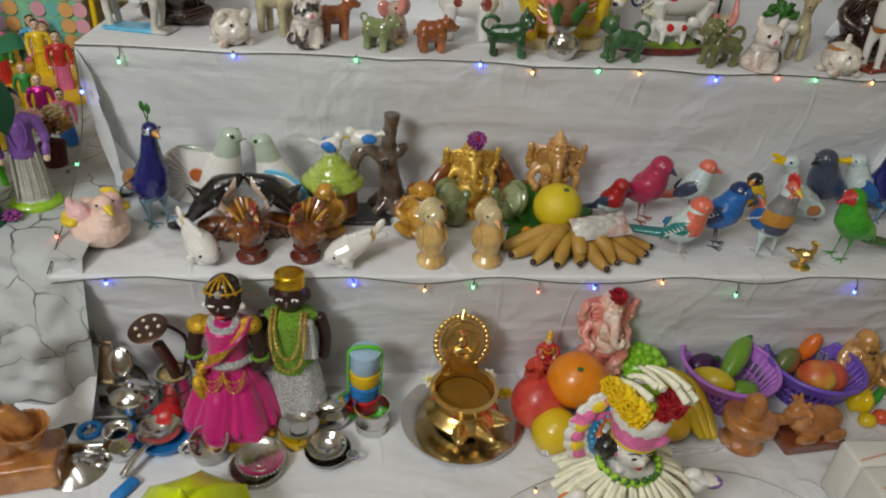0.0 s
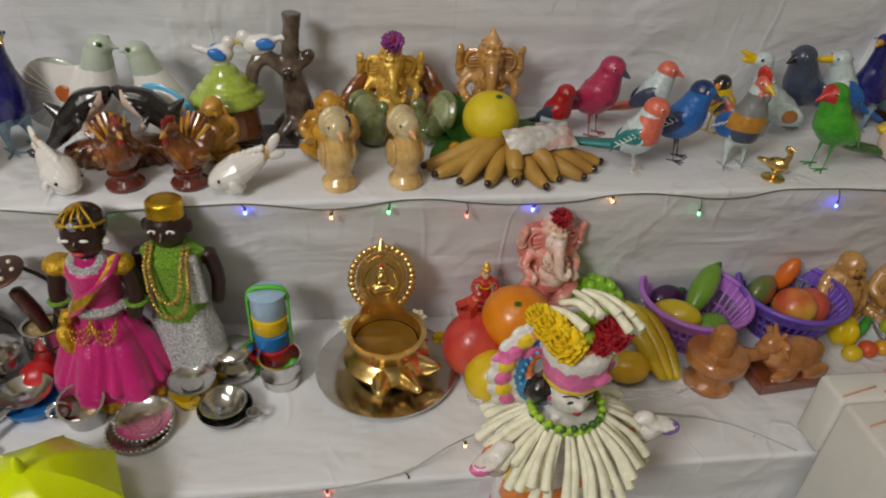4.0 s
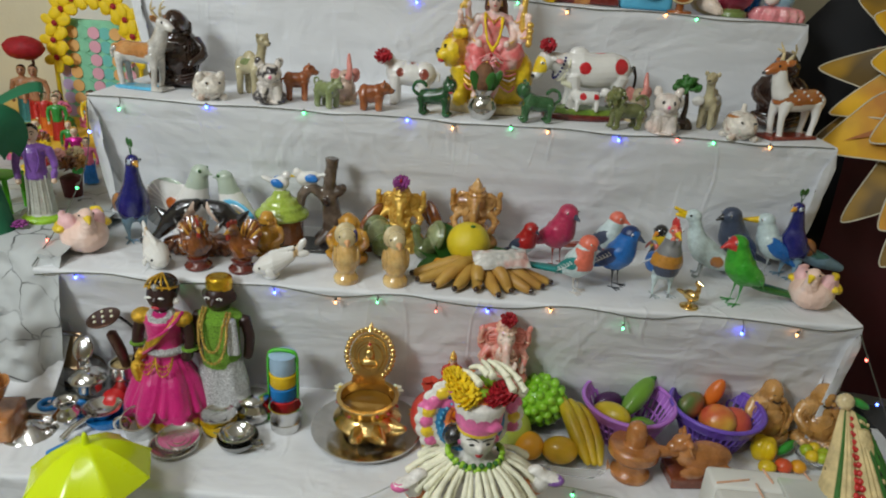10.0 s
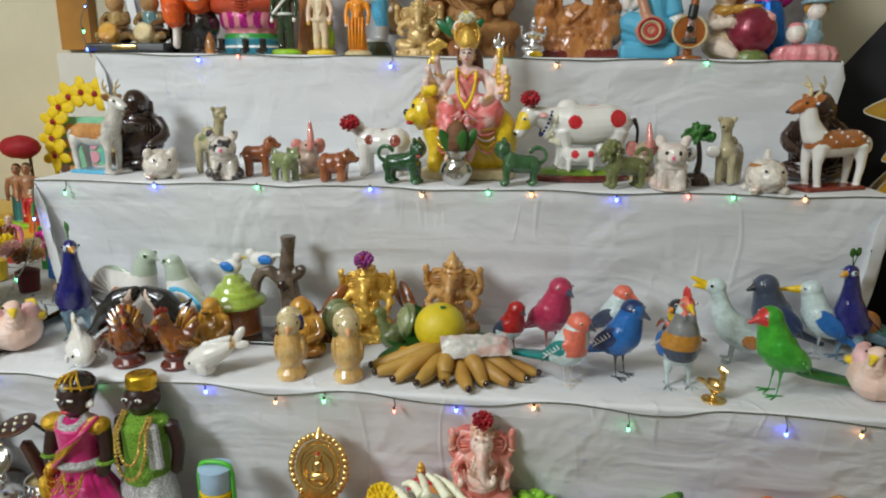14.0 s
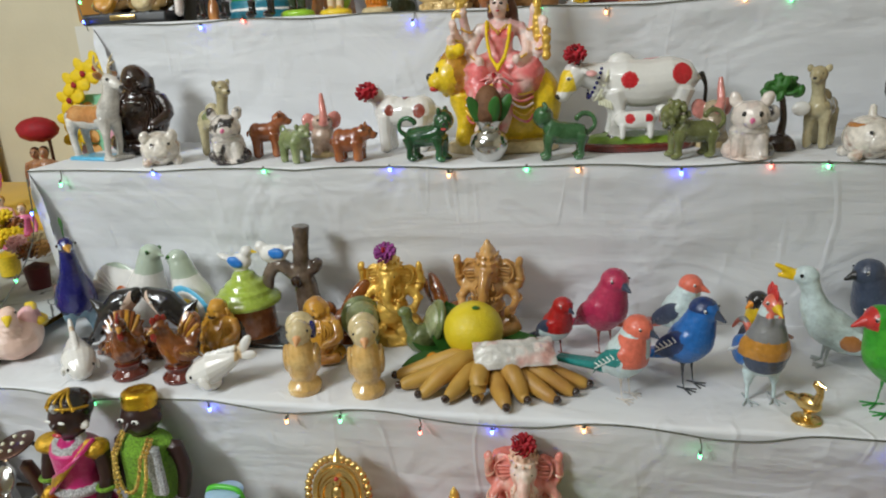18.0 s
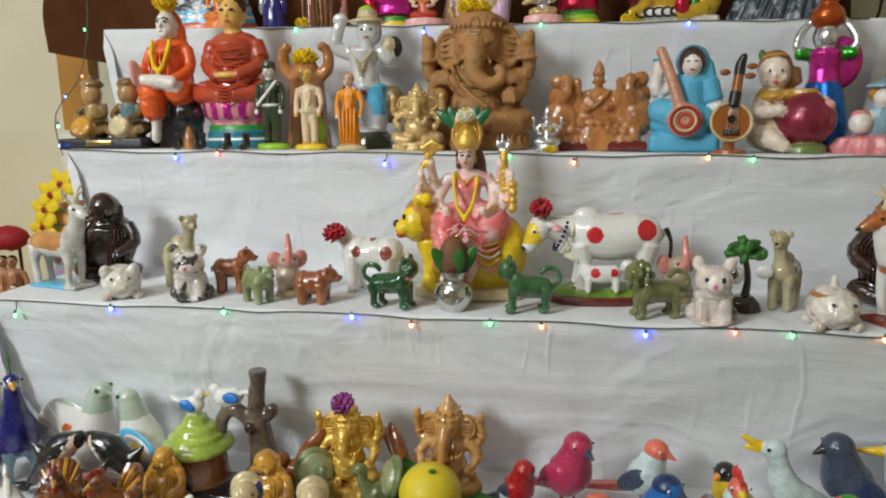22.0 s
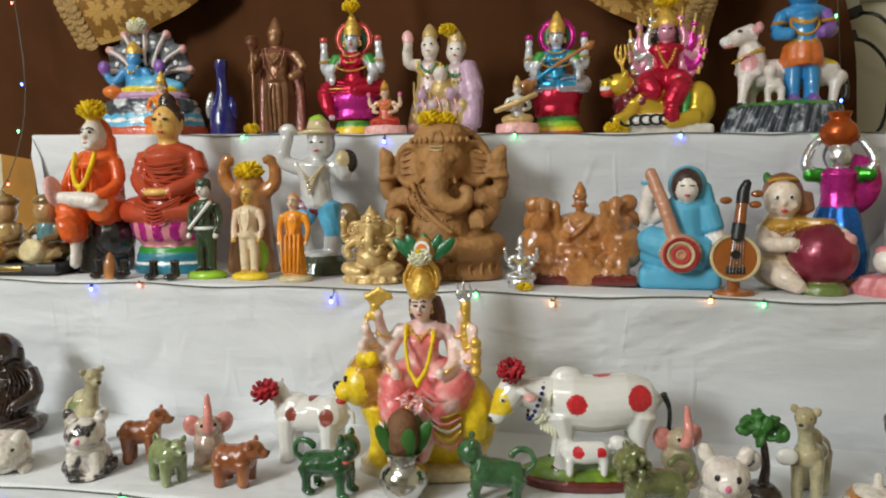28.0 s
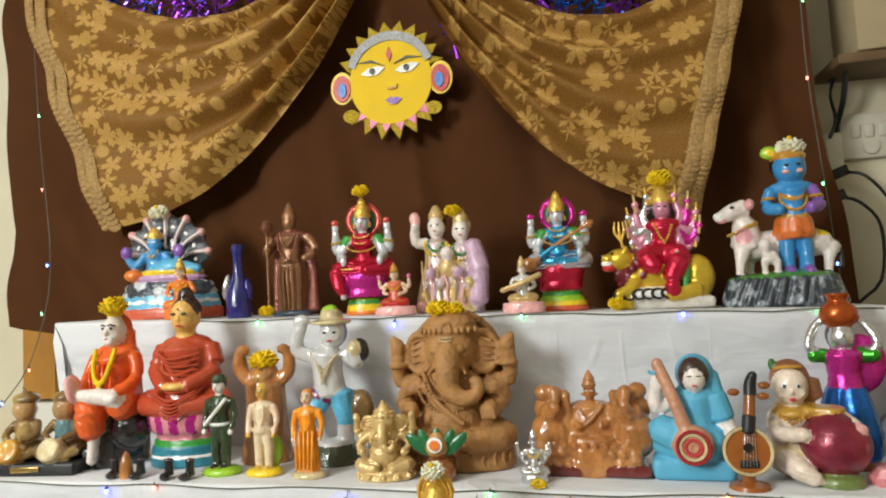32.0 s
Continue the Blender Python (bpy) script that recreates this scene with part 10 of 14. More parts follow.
PLUM = mat("rose_brown_lustre", (0.26, 0.085, 0.06), 0.30, 0.40, 0.2, 60, 0.5, 150, 0.3)
s = Shape()
s.turned([(0, 0), (0.040, 0), (0.038, 0.010), (0, 0.012)], mat("smoky_blue_lustre", (0.10, 0.13, 0.18), 0.3, 0.4), seg=24, sy=0.7)
s.turned([(0.024, 0.008), (0.026, 0.04), (0.030, 0.08), (0.025, 0.112), (0, 0.115)], BRONZE, seg=48, sy=0.72, wave=0.05, waves=9)
s.limb([(0, 0, 0.108), (0, 0, 0.132), (0, 0, 0.156)], [0.024, 0.021, 0.027], BRONZE, 14)
s.ball((0, 0, 0.160), (0.036, 0.018, 0.013), PLUM)
s.limb([(0, -0.002, 0.164), (0, -0.004, 0.176)], 0.009, BRONZE, 8)
s.ball((0, -0.005, 0.186), (0.0145, 0.0145, 0.0175), BRONZE, seg=16, rings=12)
s.turned([(0.0155, 0), (0.0165, 0.006), (0.012, 0.016), (0.006, 0.030), (0, 0.038)], BRONZE, (0, -0.002, 0.193), seg=16)
for k in range(7):
    a = radians(-30 + 30 * k)
    s.limb([(0.030 * math.cos(a), 0.012, 0.164), (0.040 * math.cos(a), 0.016, 0.100), (0.042 * math.cos(a), 0.014, 0.012)], [0.008, 0.009, 0.010], PLUM, 8)
s.limb([(0.034, 0, 0.158), (0.052, -0.004, 0.130), (0.030, -0.016, 0.112)], [0.011, 0.010, 0.008], BRONZE, 10)
s.limb([(-0.034, 0, 0.158), (-0.046, -0.008, 0.128), (-0.040, -0.022, 0.138)], [0.011, 0.010, 0.008], BRONZE, 10)
s.limb([(-0.040, -0.024, 0.006), (-0.040, -0.024, 0.168)], 0.0034, BRONZE, 8)
s.ball((-0.040, -0.024, 0.178), (0.0125, 0.0115, 0.0145), BRONZE, seg=14, rings=10)
for k in range(6):
    s.ring((-0.040, -0.024, 0.170 + 0.003 * k), 0.0115, 0.0009, PLUM, seg=14, sides=4)
s.beads([(-0.016, -0.016, 0.166), (-0.010, -0.024, 0.148), (0, -0.028, 0.136), (0.010, -0.024, 0.148), (0.016, -0.016, 0.166)], 0.0028, BRONZE)
s.beads([(-0.022, -0.014, 0.166), (-0.016, -0.026, 0.132), (0, -0.030, 0.108), (0.016, -0.026, 0.132), (0.022, -0.014, 0.166)], 0.0026, PLUM)
for k in range(5):
    s.limb([((k - 2) * 0.009, -0.024, 0.100), ((k - 2) * 0.010, -0.023, 0.055), ((k - 2) * 0.009, -0.021, 0.014)], 0.0022, BRONZE, 5)
s.put("standing_brown_statue", on(5, -0.062, 1.630), None, "brown bronze-glazed standing statue with staff and cloak", "statue", turn=4)
s = Shape(); flower(s, (0, 0, 0.008), 0.016, PETALY, None, 10, 3, 20); s.put("marigold", on(5, -0.085, 1.560), None, "yellow marigold lying on the top step", "flower", "marigolds")
s = enthroned(Shape(), 0.258, [(ORANGE, 0.03, 0.150), (YELLOW, 0.045, 0.140), (GREEN, 0.030, 0.130), (LIME, 0.02, 0.120)], MAGENTA, CRIMSON, CRIMSON, SILVERSKIN, GOLD, mat("metallic_coral", (0.66, 0.12, 0.10), 0.25, 0.5, 0.1, 60, 0.2, 160), paint("halo_dark_green", (0.02, 0.14, 0.06)))
flower(s, (0, -0.004, 0.238), 0.018, PETALY, None, 10, 3, 30)
s.put("seated_goddess_statue", on(5, 0.088, 1.635), None, "metallic red and magenta seated goddess statue with silver arms", "statue", turn=4)
s = seated(Shape(), 0.100, RED, paint("coral_paint", (0.72, 0.16, 0.10)), SKIN, OCHRE, [(ROSE, 0.16, 0.38)], hair=GREEN, arms=4, lotus=PINK); s.rough(0.0012, 0.01)
s.put("seated_goddess_statue", on(5, 0.169, 1.560), None, "small coral red seated goddess statue on pink base", "statue", turn=2)


def couple():
    s = Shape()
    m = mat("pearl_lilac_gold_paint", (0.66, 0.52, 0.55), 0.3, 0.15, 0.2, 60, 0.4, 120, 0.3, second=(0.62, 0.46, 0.18), mix=(0.52, 0.62))
    s.turned([(0, 0), (0.072, 0), (0.070, 0.03), (0.062, 0.06), (0.050, 0.10), (0, 0.11)], m, seg=26, sy=0.62)
    for dx, h in ((-0.022, 0.165), (0.030, 0.155)):
        s.limb([(dx, 0, 0.05), (dx, 0, 0.10), (dx, 0, h - 0.030)], [0.034, 0.028, 0.026], m, 14)
        s.ball((dx, -0.004, h), (0.018, 0.018, 0.022), SKINW, seg=16, rings=12)
        s.ball((dx, 0.006, h + 0.010), (0.021, 0.018, 0.020), DKBROWN if dx < 0 else CREAM)
        s.turned([(0.017, 0), (0.016, 0.012), (0.006, 0.026), (0, 0.030)], CREAMG, (dx, 0.002, h + 0.016), seg=14)
        for sx in (-1, 1):
            s.ball((dx + sx * 0.007, -0.021, h + 0.003), (0.003, 0.0015, 0.002), EYE_B, seg=6, rings=4)
    s.limb([(-0.044, 0, 0.135), (-0.066, -0.008, 0.140), (-0.064, -0.014, 0.172)], [0.012, 0.011, 0.010], SKINW, 8)
    s.ball((-0.064, -0.016, 0.182), (0.012, 0.008, 0.014), ROSE)
    s.ball((0.004, -0.030, 0.085), (0.020, 0.014, 0.022), CREAMG); s.ball((0.004, -0.036, 0.112), 0.014, SKINW)
    for k in range(16):
        a = 2.4 * k
        s.ball((-0.054 + 0.0072 * k, -0.034 - 0.006 * math.sin(a), 0.016 + 0.020 * (k % 4)), (0.011, 0.009, 0.012), (ROSE, CREAMG, m, paint("lilac_robe", (0.58, 0.38, 0.52)))[k % 4], seg=10, rings=6)
    s.limb([(0.052, -0.012, 0.128), (0.066, -0.022, 0.080), (0.062, -0.026, 0.020)], [0.020, 0.022, 0.020], paint("lilac_robe", (0.58, 0.38, 0.52)), 12)
    for dx, z in ((-0.022, 0.150), (0.030, 0.140)):
        for r in (0.016, 0.024):
            s.beads([(dx + r * math.cos(radians(a)), -0.018 + 0.014 * math.sin(radians(a)), z - 0.012 + 1.2 * r * math.sin(radians(a))) for a in range(180, 361, 20)], 0.0028, YELLOW if r > 0.02 else GREEN)
        s.ball((dx, -0.0225, z + 0.006), (0.0040, 0.0016, 0.0014), RED, seg=6, rings=4)
    for k in range(6):
        s.limb([(-0.050 + 0.014 * k, -0.030, 0.100 - 0.006 * k), (-0.046 + 0.016 * k, -0.044, 0.060), (-0.040 + 0.014 * k, -0.046, 0.020)], 0.0024, (CREAMG, ROSE)[k % 2], 5)
    s.squash(0.92)
    flower(s, (0.014, -0.004, 0.190), 0.018, PETALY, None, 10, 3, 20)
    s.rough(0.0022, 0.012)
    s.put("couple_statue", on(5, 0.256, 1.640), None, "pearl lilac and gold statue of a seated couple", "statue", turn=2)


couple()
s = seated(Shape(), 0.103, CREAMG, mat("pearl_white_paint", (0.70, 0.70, 0.70)), SKINW, CREAMG, [(ROSE, 0.18, 0.36)], hair=DKBROWN, arms=2)
s.limb([(-0.036, -0.016, 0.040), (0.0, -0.024, 0.052), (0.032, -0.014, 0.066)], 0.005, CREAMG, 8); s.rough(0.0012, 0.01)
s.put("small_lute_statue", on(5, 0.402, 1.560), None, "small cream seated statue with lute on pink base", "statue")
s = enthroned(Shape(), 0.240, [(paint("orange_red_base", (0.62, 0.10, 0.04)), 0.035, 0.195), (YELLOW, 0.035, 0.185), (LIME, 0.040, 0.165), (GREEN, 0.045, 0.140)], CRIMSON, mat("metallic_pearl_lilac", (0.62, 0.60, 0.70), 0.25, 0.6, 0.1, 60, 0.3, 160), mat("metallic_cyan", (0.04, 0.36, 0.62), 0.25, 0.5, 0.1, 60, 0.2, 160), SILVERSKIN, GOLD, MAGENTA, paint("halo_dark_green", (0.02, 0.14, 0.06)), False, CLAY)
s.tint(mat("metallic_cyan", (0.04, 0.36, 0.62)), lambda x, y, z: 0.086 < z < 0.118 and y < -0.012 and abs(x) < 0.034)
s.put("lute_goddess_statue", on(5, 0.466, 1.635), None, "seated goddess statue in turquoise holding a wooden lute", "statue")


def ten_arms():
    s = Shape()
    maned, gold = paint("maroon_mane", (0.16, 0.012, 0.02)), mat("yellow_gold_paint", (0.72, 0.48, 0.05), 0.3, 0.5)
    pinkskin = mat("metallic_rose", (0.70, 0.30, 0.42), 0.28, 0.35, 0.1, 60, 0.2, 160)
    s.box((0, 0, 0.010), (0.178, 0.066, 0.020), paint("white_plinth", (0.66, 0.62, 0.55)), bevel=0.006)
    s.box((-0.068, -0.034, 0.012), (0.036, 0.014, 0.022), YELLOW, bevel=0.004)
    s.ball((-0.020, -0.026, 0.028), (0.058, 0.016, 0.011), EYE_W)
    for k in range(7):
        s.ring((-0.070 + 0.016 * k, -0.040, 0.028), 0.0085, 0.0022, BLACKG, rx=80, rz=12, seg=12, sides=5, sx=1.25)
    # lion
    s.limb([(0.062, 0.004, 0.052), (0.030, 0.002, 0.058), (-0.020, 0, 0.060), (-0.044, 0, 0.066)], [0.032, 0.029, 0.030, 0.030], gold, 16)
    s.ball((0.064, -0.004, 0.054), (0.030, 0.030, 0.040), gold, seg=18, rings=12)
    s.limb([(0.062, -0.026, 0.034), (0.030, -0.036, 0.026), (0.012, -0.038, 0.024)], [0.014, 0.011, 0.009], gold, 10)
    s.limb([(-0.042, -0.020, 0.050), (-0.056, -0.032, 0.036), (-0.076, -0.036, 0.028)], [0.014, 0.011, 0.010], gold, 10)
    s.ball((-0.044, 0, 0.074), (0.034, 0.030, 0.036), maned, seg=18, rings=12)
    for k in range(30):
        a, b = 2.4 * k, -1.0 + 0.07 * k
        s.ball((-0.042 + 0.034 * math.cos(a) * math.cos(b), 0.030 * math.sin(a) * math.cos(b), 0.072 + 0.036 * math.sin(b)), 0.0075, maned, seg=8, rings=6)
    s.ball((-0.066, -0.014, 0.092), (0.026, 0.023, 0.020), gold, seg=18, rings=12)
    s.ball((-0.086, -0.022, 0.094), (0.014, 0.013, 0.0095), gold)
    s.ball((-0.090, -0.026, 0.085), (0.0100, 0.0090, 0.0050), EYE_W)
    s.ball((-0.087, -0.024, 0.078), (0.0120, 0.0110, 0.0080), RED)
    s.ball((-0.098, -0.028, 0.099), 0.0035, EYE_B, seg=8, rings=5)
    for sy in (-1, 1):
        s.ball((-0.056, sy * 0.018 - 0.010, 0.108), (0.006, 0.007, 0.008), gold)
        s.ball((-0.080, sy * 0.012 - 0.020, 0.103), 0.0026, EYE_B, seg=6, rings=5)
    # figure
    s.limb([(0.014, 0, 0.096), (0.034, -0.024, 0.088), (0.018, -0.040, 0.052), (0.022, -0.042, 0.026)], [0.026, 0.022, 0.015, 0.010], CRIMSON, 12)
    s.limb([(0.004, 0, 0.096), (-0.020, -0.026, 0.092), (-0.006, -0.042, 0.070)], [0.026, 0.020, 0.013], CRIMSON, 12)
    s.limb([(0.012, 0.002, 0.092), (0.012, 0.0, 0.120), (0.012, -0.002, 0.146)], [0.024, 0.018, 0.022], CRIMSON, 14)
    s.ball((0.012, -0.002, 0.150), (0.030, 0.017, 0.012), CRIMSON)
    s.limb([(0.012, -0.004, 0.154), (0.012, -0.006, 0.168)], 0.0085, pinkskin, 8)
    s.ball((0.012, -0.009, 0.178), (0.0145, 0.0145, 0.0175), pinkskin, seg=16, rings=12)
    s.ball((0.012, 0.006, 0.174), (0.021, 0.014, 0.026), BLACKG)
    s.turned([(0.0165, 0), (0.019, 0.006), (0.014, 0.018), (0.009, 0.028), (0, 0.036)], GOLD, (0.012, -0.002, 0.188), seg=18)
    s.ring((0.012, 0.006, 0.196), 0.028, 0.0035, GOLD, rx=88, seg=26, sides=6)
    for sx in (-1, 1):
        s.ball((0.012 + sx * 0.0055, -0.0225, 0.181), (0.0034, 0.0014, 0.0018), EYE_B, seg=6, rings=4)
        for k in range(5):
            a = radians(-28 + 24 * k)
            e = Vector((0.012 + sx * 0.060 * math.cos(a), 0.004 - 0.006 * (k % 2), 0.142 + 0.058 * math.sin(a)))
            m = (SILVER, pinkskin)[k % 2] if sx < 0 else (pinkskin, MAGENTA)[k % 2]
            s.limb([(0.012 + sx * 0.026, 0.002, 0.148), (0.012 + sx * 0.046 * math.cos(a - 0.35), 0.0, 0.136 + 0.045 * math.sin(a - 0.35)), e], [0.0078, 0.0068, 0.0052], m, 8)
            s.ball(e + Vector((sx * 0.002, -0.004, 0.006)), (0.0070, 0.0060, 0.0085), m, seg=10, rings=6)
            s.limb([e + Vector((0, -0.006, -0.008)), e + Vector((sx * 0.004, -0.007, 0.024))], [0.0030, 0.0022], (GOLD, CREAMG)[k % 2], 6)
    for k in (-1, 0, 1):
        s.limb([(-0.062, -0.014, 0.126), (-0.064 + 0.008 * k, -0.014, 0.142), (-0.064 + 0.007 * k, -0.014, 0.160)], [0.0028, 0.0028, 0.0012], GOLD, 6)
    s.limb([(-0.056, -0.016, 0.090), (-0.062, -0.014, 0.128)], 0.0026, GOLD, 6)
    s.beads([(-0.004, -0.018, 0.152), (0.004, -0.024, 0.130), (0.012, -0.026, 0.116), (0.020, -0.024, 0.130), (0.028, -0.018, 0.152)], 0.0026, GOLD)
    s.limb([(0.030, -0.030, 0.100), (0.044, -0.034, 0.070), (0.040, -0.036, 0.040)], [0.008, 0.007, 0.005], GREEN, 8)
    flower(s, (0.012, -0.004, 0.228), 0.023, PETALY, None, 12, 3, 30)
    s.put("many_armed_statue", on(5, 0.640, 1.635), None, "many-armed goddess statue in crimson beside a gold lion", "statue", turn=-2)
    s = Shape(); flower(s, (0, 0, 0.008), 0.016, PETALY, None, 10, 3, 20); s.put("marigold", on(5, 0.560, 1.575), None, "yellow marigold on the top step", "flower", "marigolds")


ten_arms()


def cowherd():
    s = Shape()
    grass, rockm = paint("grass_green", (0.06, 0.24, 0.03)), paint("slate_rock_paint", (0.030, 0.040, 0.055), (0.30, 0.34, 0.38), (0.52, 0.62), 90)
    s.turned([(0, 0), (0.098, 0), (0.096, 0.02), (0.086, 0.048), (0, 0.05)], rockm, seg=44, sy=0.55, wave=0.03, waves=22)
    for k in range(17):
        a = radians(188 + 10.2 * k)
        s.limb([(0.097 * math.cos(a), 0.054 * math.sin(a), 0.004), (0.085 * math.cos(a + 0.15), 0.048 * math.sin(a + 0.15), 0.050)], [0.007, 0.004], rockm, 6)
    s.ball((0, 0, 0.050), (0.088, 0.046, 0.012), grass, seg=26, rings=8)
    skin = mat("blue_skin_paint", (0.03, 0.26, 0.58), 0.3, 0, 0.08, 30, 0.1, 120, 0.2)
    for sx in (-1, 1):
        s.limb([(0.022 + sx * 0.017, -0.004, 0.060), (0.022 + sx * 0.018, -0.004, 0.095), (0.022 + sx * 0.014, 0, 0.125)], [0.014, 0.015, 0.018], skin, 10)
        s.ball((0.022 + sx * 0.018, -0.014, 0.060), (0.012, 0.020, 0.009), PURPLE)
    s.turned([(0.036, 0), (0.040, 0.012), (0.036, 0.034), (0.028, 0.040), (0, 0.042)], paint("orange_loincloth", (0.70, 0.16, 0.03)), (0.022, 0, 0.115), seg=26, sy=0.75, wave=0.05, waves=8)
    s.ring((0.022, 0, 0.152), 0.029, 0.005, OCHRE, seg=22, sides=6, sy=0.8)
    s.limb([(0.022, 0, 0.150), (0.022, 0, 0.175), (0.022, 0, 0.198)], [0.027, 0.025, 0.030], skin, 14)
    s.ball((0.022, 0, 0.202), (0.040, 0.020, 0.014), skin)
    s.ring((0.022, -0.006, 0.198), 0.024, 0.004, OCHRE, rx=40, seg=20, sides=6)
    s.ring((0.022, -0.012, 0.186), 0.026, 0.003, OCHRE, rx=62, seg=20, sides=6)
    s.ball((0.022, -0.004, 0.236), (0.025, 0.025, 0.028), skin, seg=20, rings=14)
    s.ball((0.022, 0.008, 0.244), (0.028, 0.024, 0.026), BLACKG)
    s.turned([(0.027, 0), (0.028, 0.006), (0.022, 0.012), (0, 0.014)], OCHRE, (0.022, 0.002, 0.254), seg=18)
    s.ball((-0.006, 0.0, 0.268), (0.014, 0.008, 0.012), LIME); s.ball((-0.006, -0.006, 0.268), (0.006, 0.004, 0.006), YELLOW)
    flower(s, (0.026, 0, 0.266), 0.025, PETALW, PETALY, 11, 3, 15)
    for sx in (-1, 1):
        s.ball((0.022 + sx * 0.009, -0.028, 0.240), (0.004, 0.002, 0.0025), EYE_B, seg=6, rings=4)
        s.ball((0.022 + sx * 0.010, -0.026, 0.229), (0.006, 0.003, 0.004), ROSE, seg=6, rings=4)
        s.limb([(0.022 + sx * 0.038, 0, 0.200), (0.022 + sx * 0.052, -0.006, 0.172), (0.022 + sx * 0.026, -0.028, 0.165)], [0.013, 0.012, 0.010], skin if sx < 0 else PURPLE, 10)
        s.ring((0.022 + sx * 0.045, -0.003, 0.186), 0.013, 0.003, OCHRE, seg=14, sides=5)
    for v in s.bm.verts:
        if v.co.z > 0.058:
            v.co.x = 0.026 + (0.82 if v.co.z < 0.208 else 1.06) * (v.co.x - 0.022)
    # cow behind, her front towards -x, and a small calf
    pk, nose = paint("pink_white_calf", (0.80, 0.72, 0.68)), paint("pink_nose", (0.78, 0.36, 0.38))
    s.limb([(-0.050, 0.012, 0.106), (0.0, 0.022, 0.108), (0.060, 0.022, 0.108), (0.082, 0.020, 0.104)], [0.026, 0.026, 0.025, 0.018], pk, 16)
    for lx, dy in ((-0.066, -0.014), (-0.046, 0.016), (0.080, 0.012), (0.084, 0.030)):
        s.limb([(lx + 0.006, dy + 0.006, 0.102), (lx, dy, 0.078), (lx - 0.002, dy, 0.056)], [0.0160, 0.0085, 0.0070], pk, 10)
        s.ball((lx - 0.004, dy - 0.002, 0.055), (0.008, 0.008, 0.005), EYE_B, seg=8, rings=5)
    s.limb([(-0.050, 0.008, 0.110), (-0.052, 0.002, 0.135), (-0.056, -0.002, 0.156)], [0.028, 0.023, 0.016], pk, 14)
    s.limb([(-0.052, -0.004, 0.172), (-0.072, -0.010, 0.168), (-0.090, -0.014, 0.160)], [0.0185, 0.0150, 0.0105], pk, 14)
    s.ball((-0.095, -0.016, 0.160), (0.010, 0.011, 0.009), EYE_W)
    s.ball((-0.092, -0.017, 0.152), (0.009, 0.009, 0.004), nose)
    s.tint(nose, lambda x, y, z: (x + 0.058) ** 2 + (z - 0.124) ** 2 < 0.014 ** 2 and y < -0.010)
    s.tint(YELLOW, lambda x, y, z: x > 0.062 and 0.118 < z < 0.140)
    s.beads([(-0.056 + 0.024 * math.cos(radians(a)), 0.002 - 0.026 * math.sin(radians(a)), 0.138 + 0.010 * math.cos(radians(a))) for a in range(-20, 201, 18)], 0.0036, GOLD)
    for sy in (-1, 1):
        s.ball((-0.046, sy * 0.020 - 0.008, 0.178), (0.008, 0.013, 0.010), nose, rx=-sy * 20)
        s.ball((-0.074, sy * 0.0145 - 0.010, 0.176), 0.0032, EYE_B, seg=6, rings=4)
    s.limb([(0.094, 0.020, 0.108), (0.100, 0.018, 0.085), (0.098, 0.018, 0.062)], [0.005, 0.004, 0.006], EYE_B, 7)
    s.limb([(-0.026, -0.022, 0.084), (-0.012, -0.020, 0.086)], [0.013, 0.012], pk, 10)
    s.ball((-0.028, -0.028, 0.106), (0.010, 0.011, 0.012), pk); s.limb([(-0.026, -0.026, 0.088), (-0.028, -0.028, 0.104)], 0.008, pk, 8)
    for lx in (-0.030, -0.010):
        s.limb([(lx, -0.026, 0.080), (lx, -0.027, 0.056)], [0.007, 0.005], pk, 8)
    s.rough(0.0012, 0.014)
    s.put("cowherd_statue", on(5, 0.842, 1.630), None, "blue cowherd statue with a white calf on slate rock base", "statue", turn=-3)


cowherd()

# ---- first step: dolls, lamp, toy kitchen ware, fruit ----
def part(name, s, parent, label=""):
    return s.put(name, parent=parent, label=label)


ZARI = mat("gold_brocade", (0.62, 0.36, 0.03), 0.35, 0.5, 0.35, 120, 0.7, 260)
FUCHSIA = mat("fuchsia_silk", (0.56, 0.005, 0.16), 0.32, 0, 0.12, 20, 0.3, 200, 0, None, (0.5, 0.65), 0.4)
GREENG = mat("green_glitter_cloth", (0.20, 0.42, 0.04), 0.35, 0.2, 0.6, 420, 0.9, 600)
SILVERG = mat("silver_glitter_cloth", (0.60, 0.61, 0.62), 0.35, 0.4, 0.6, 420, 0.9, 600)


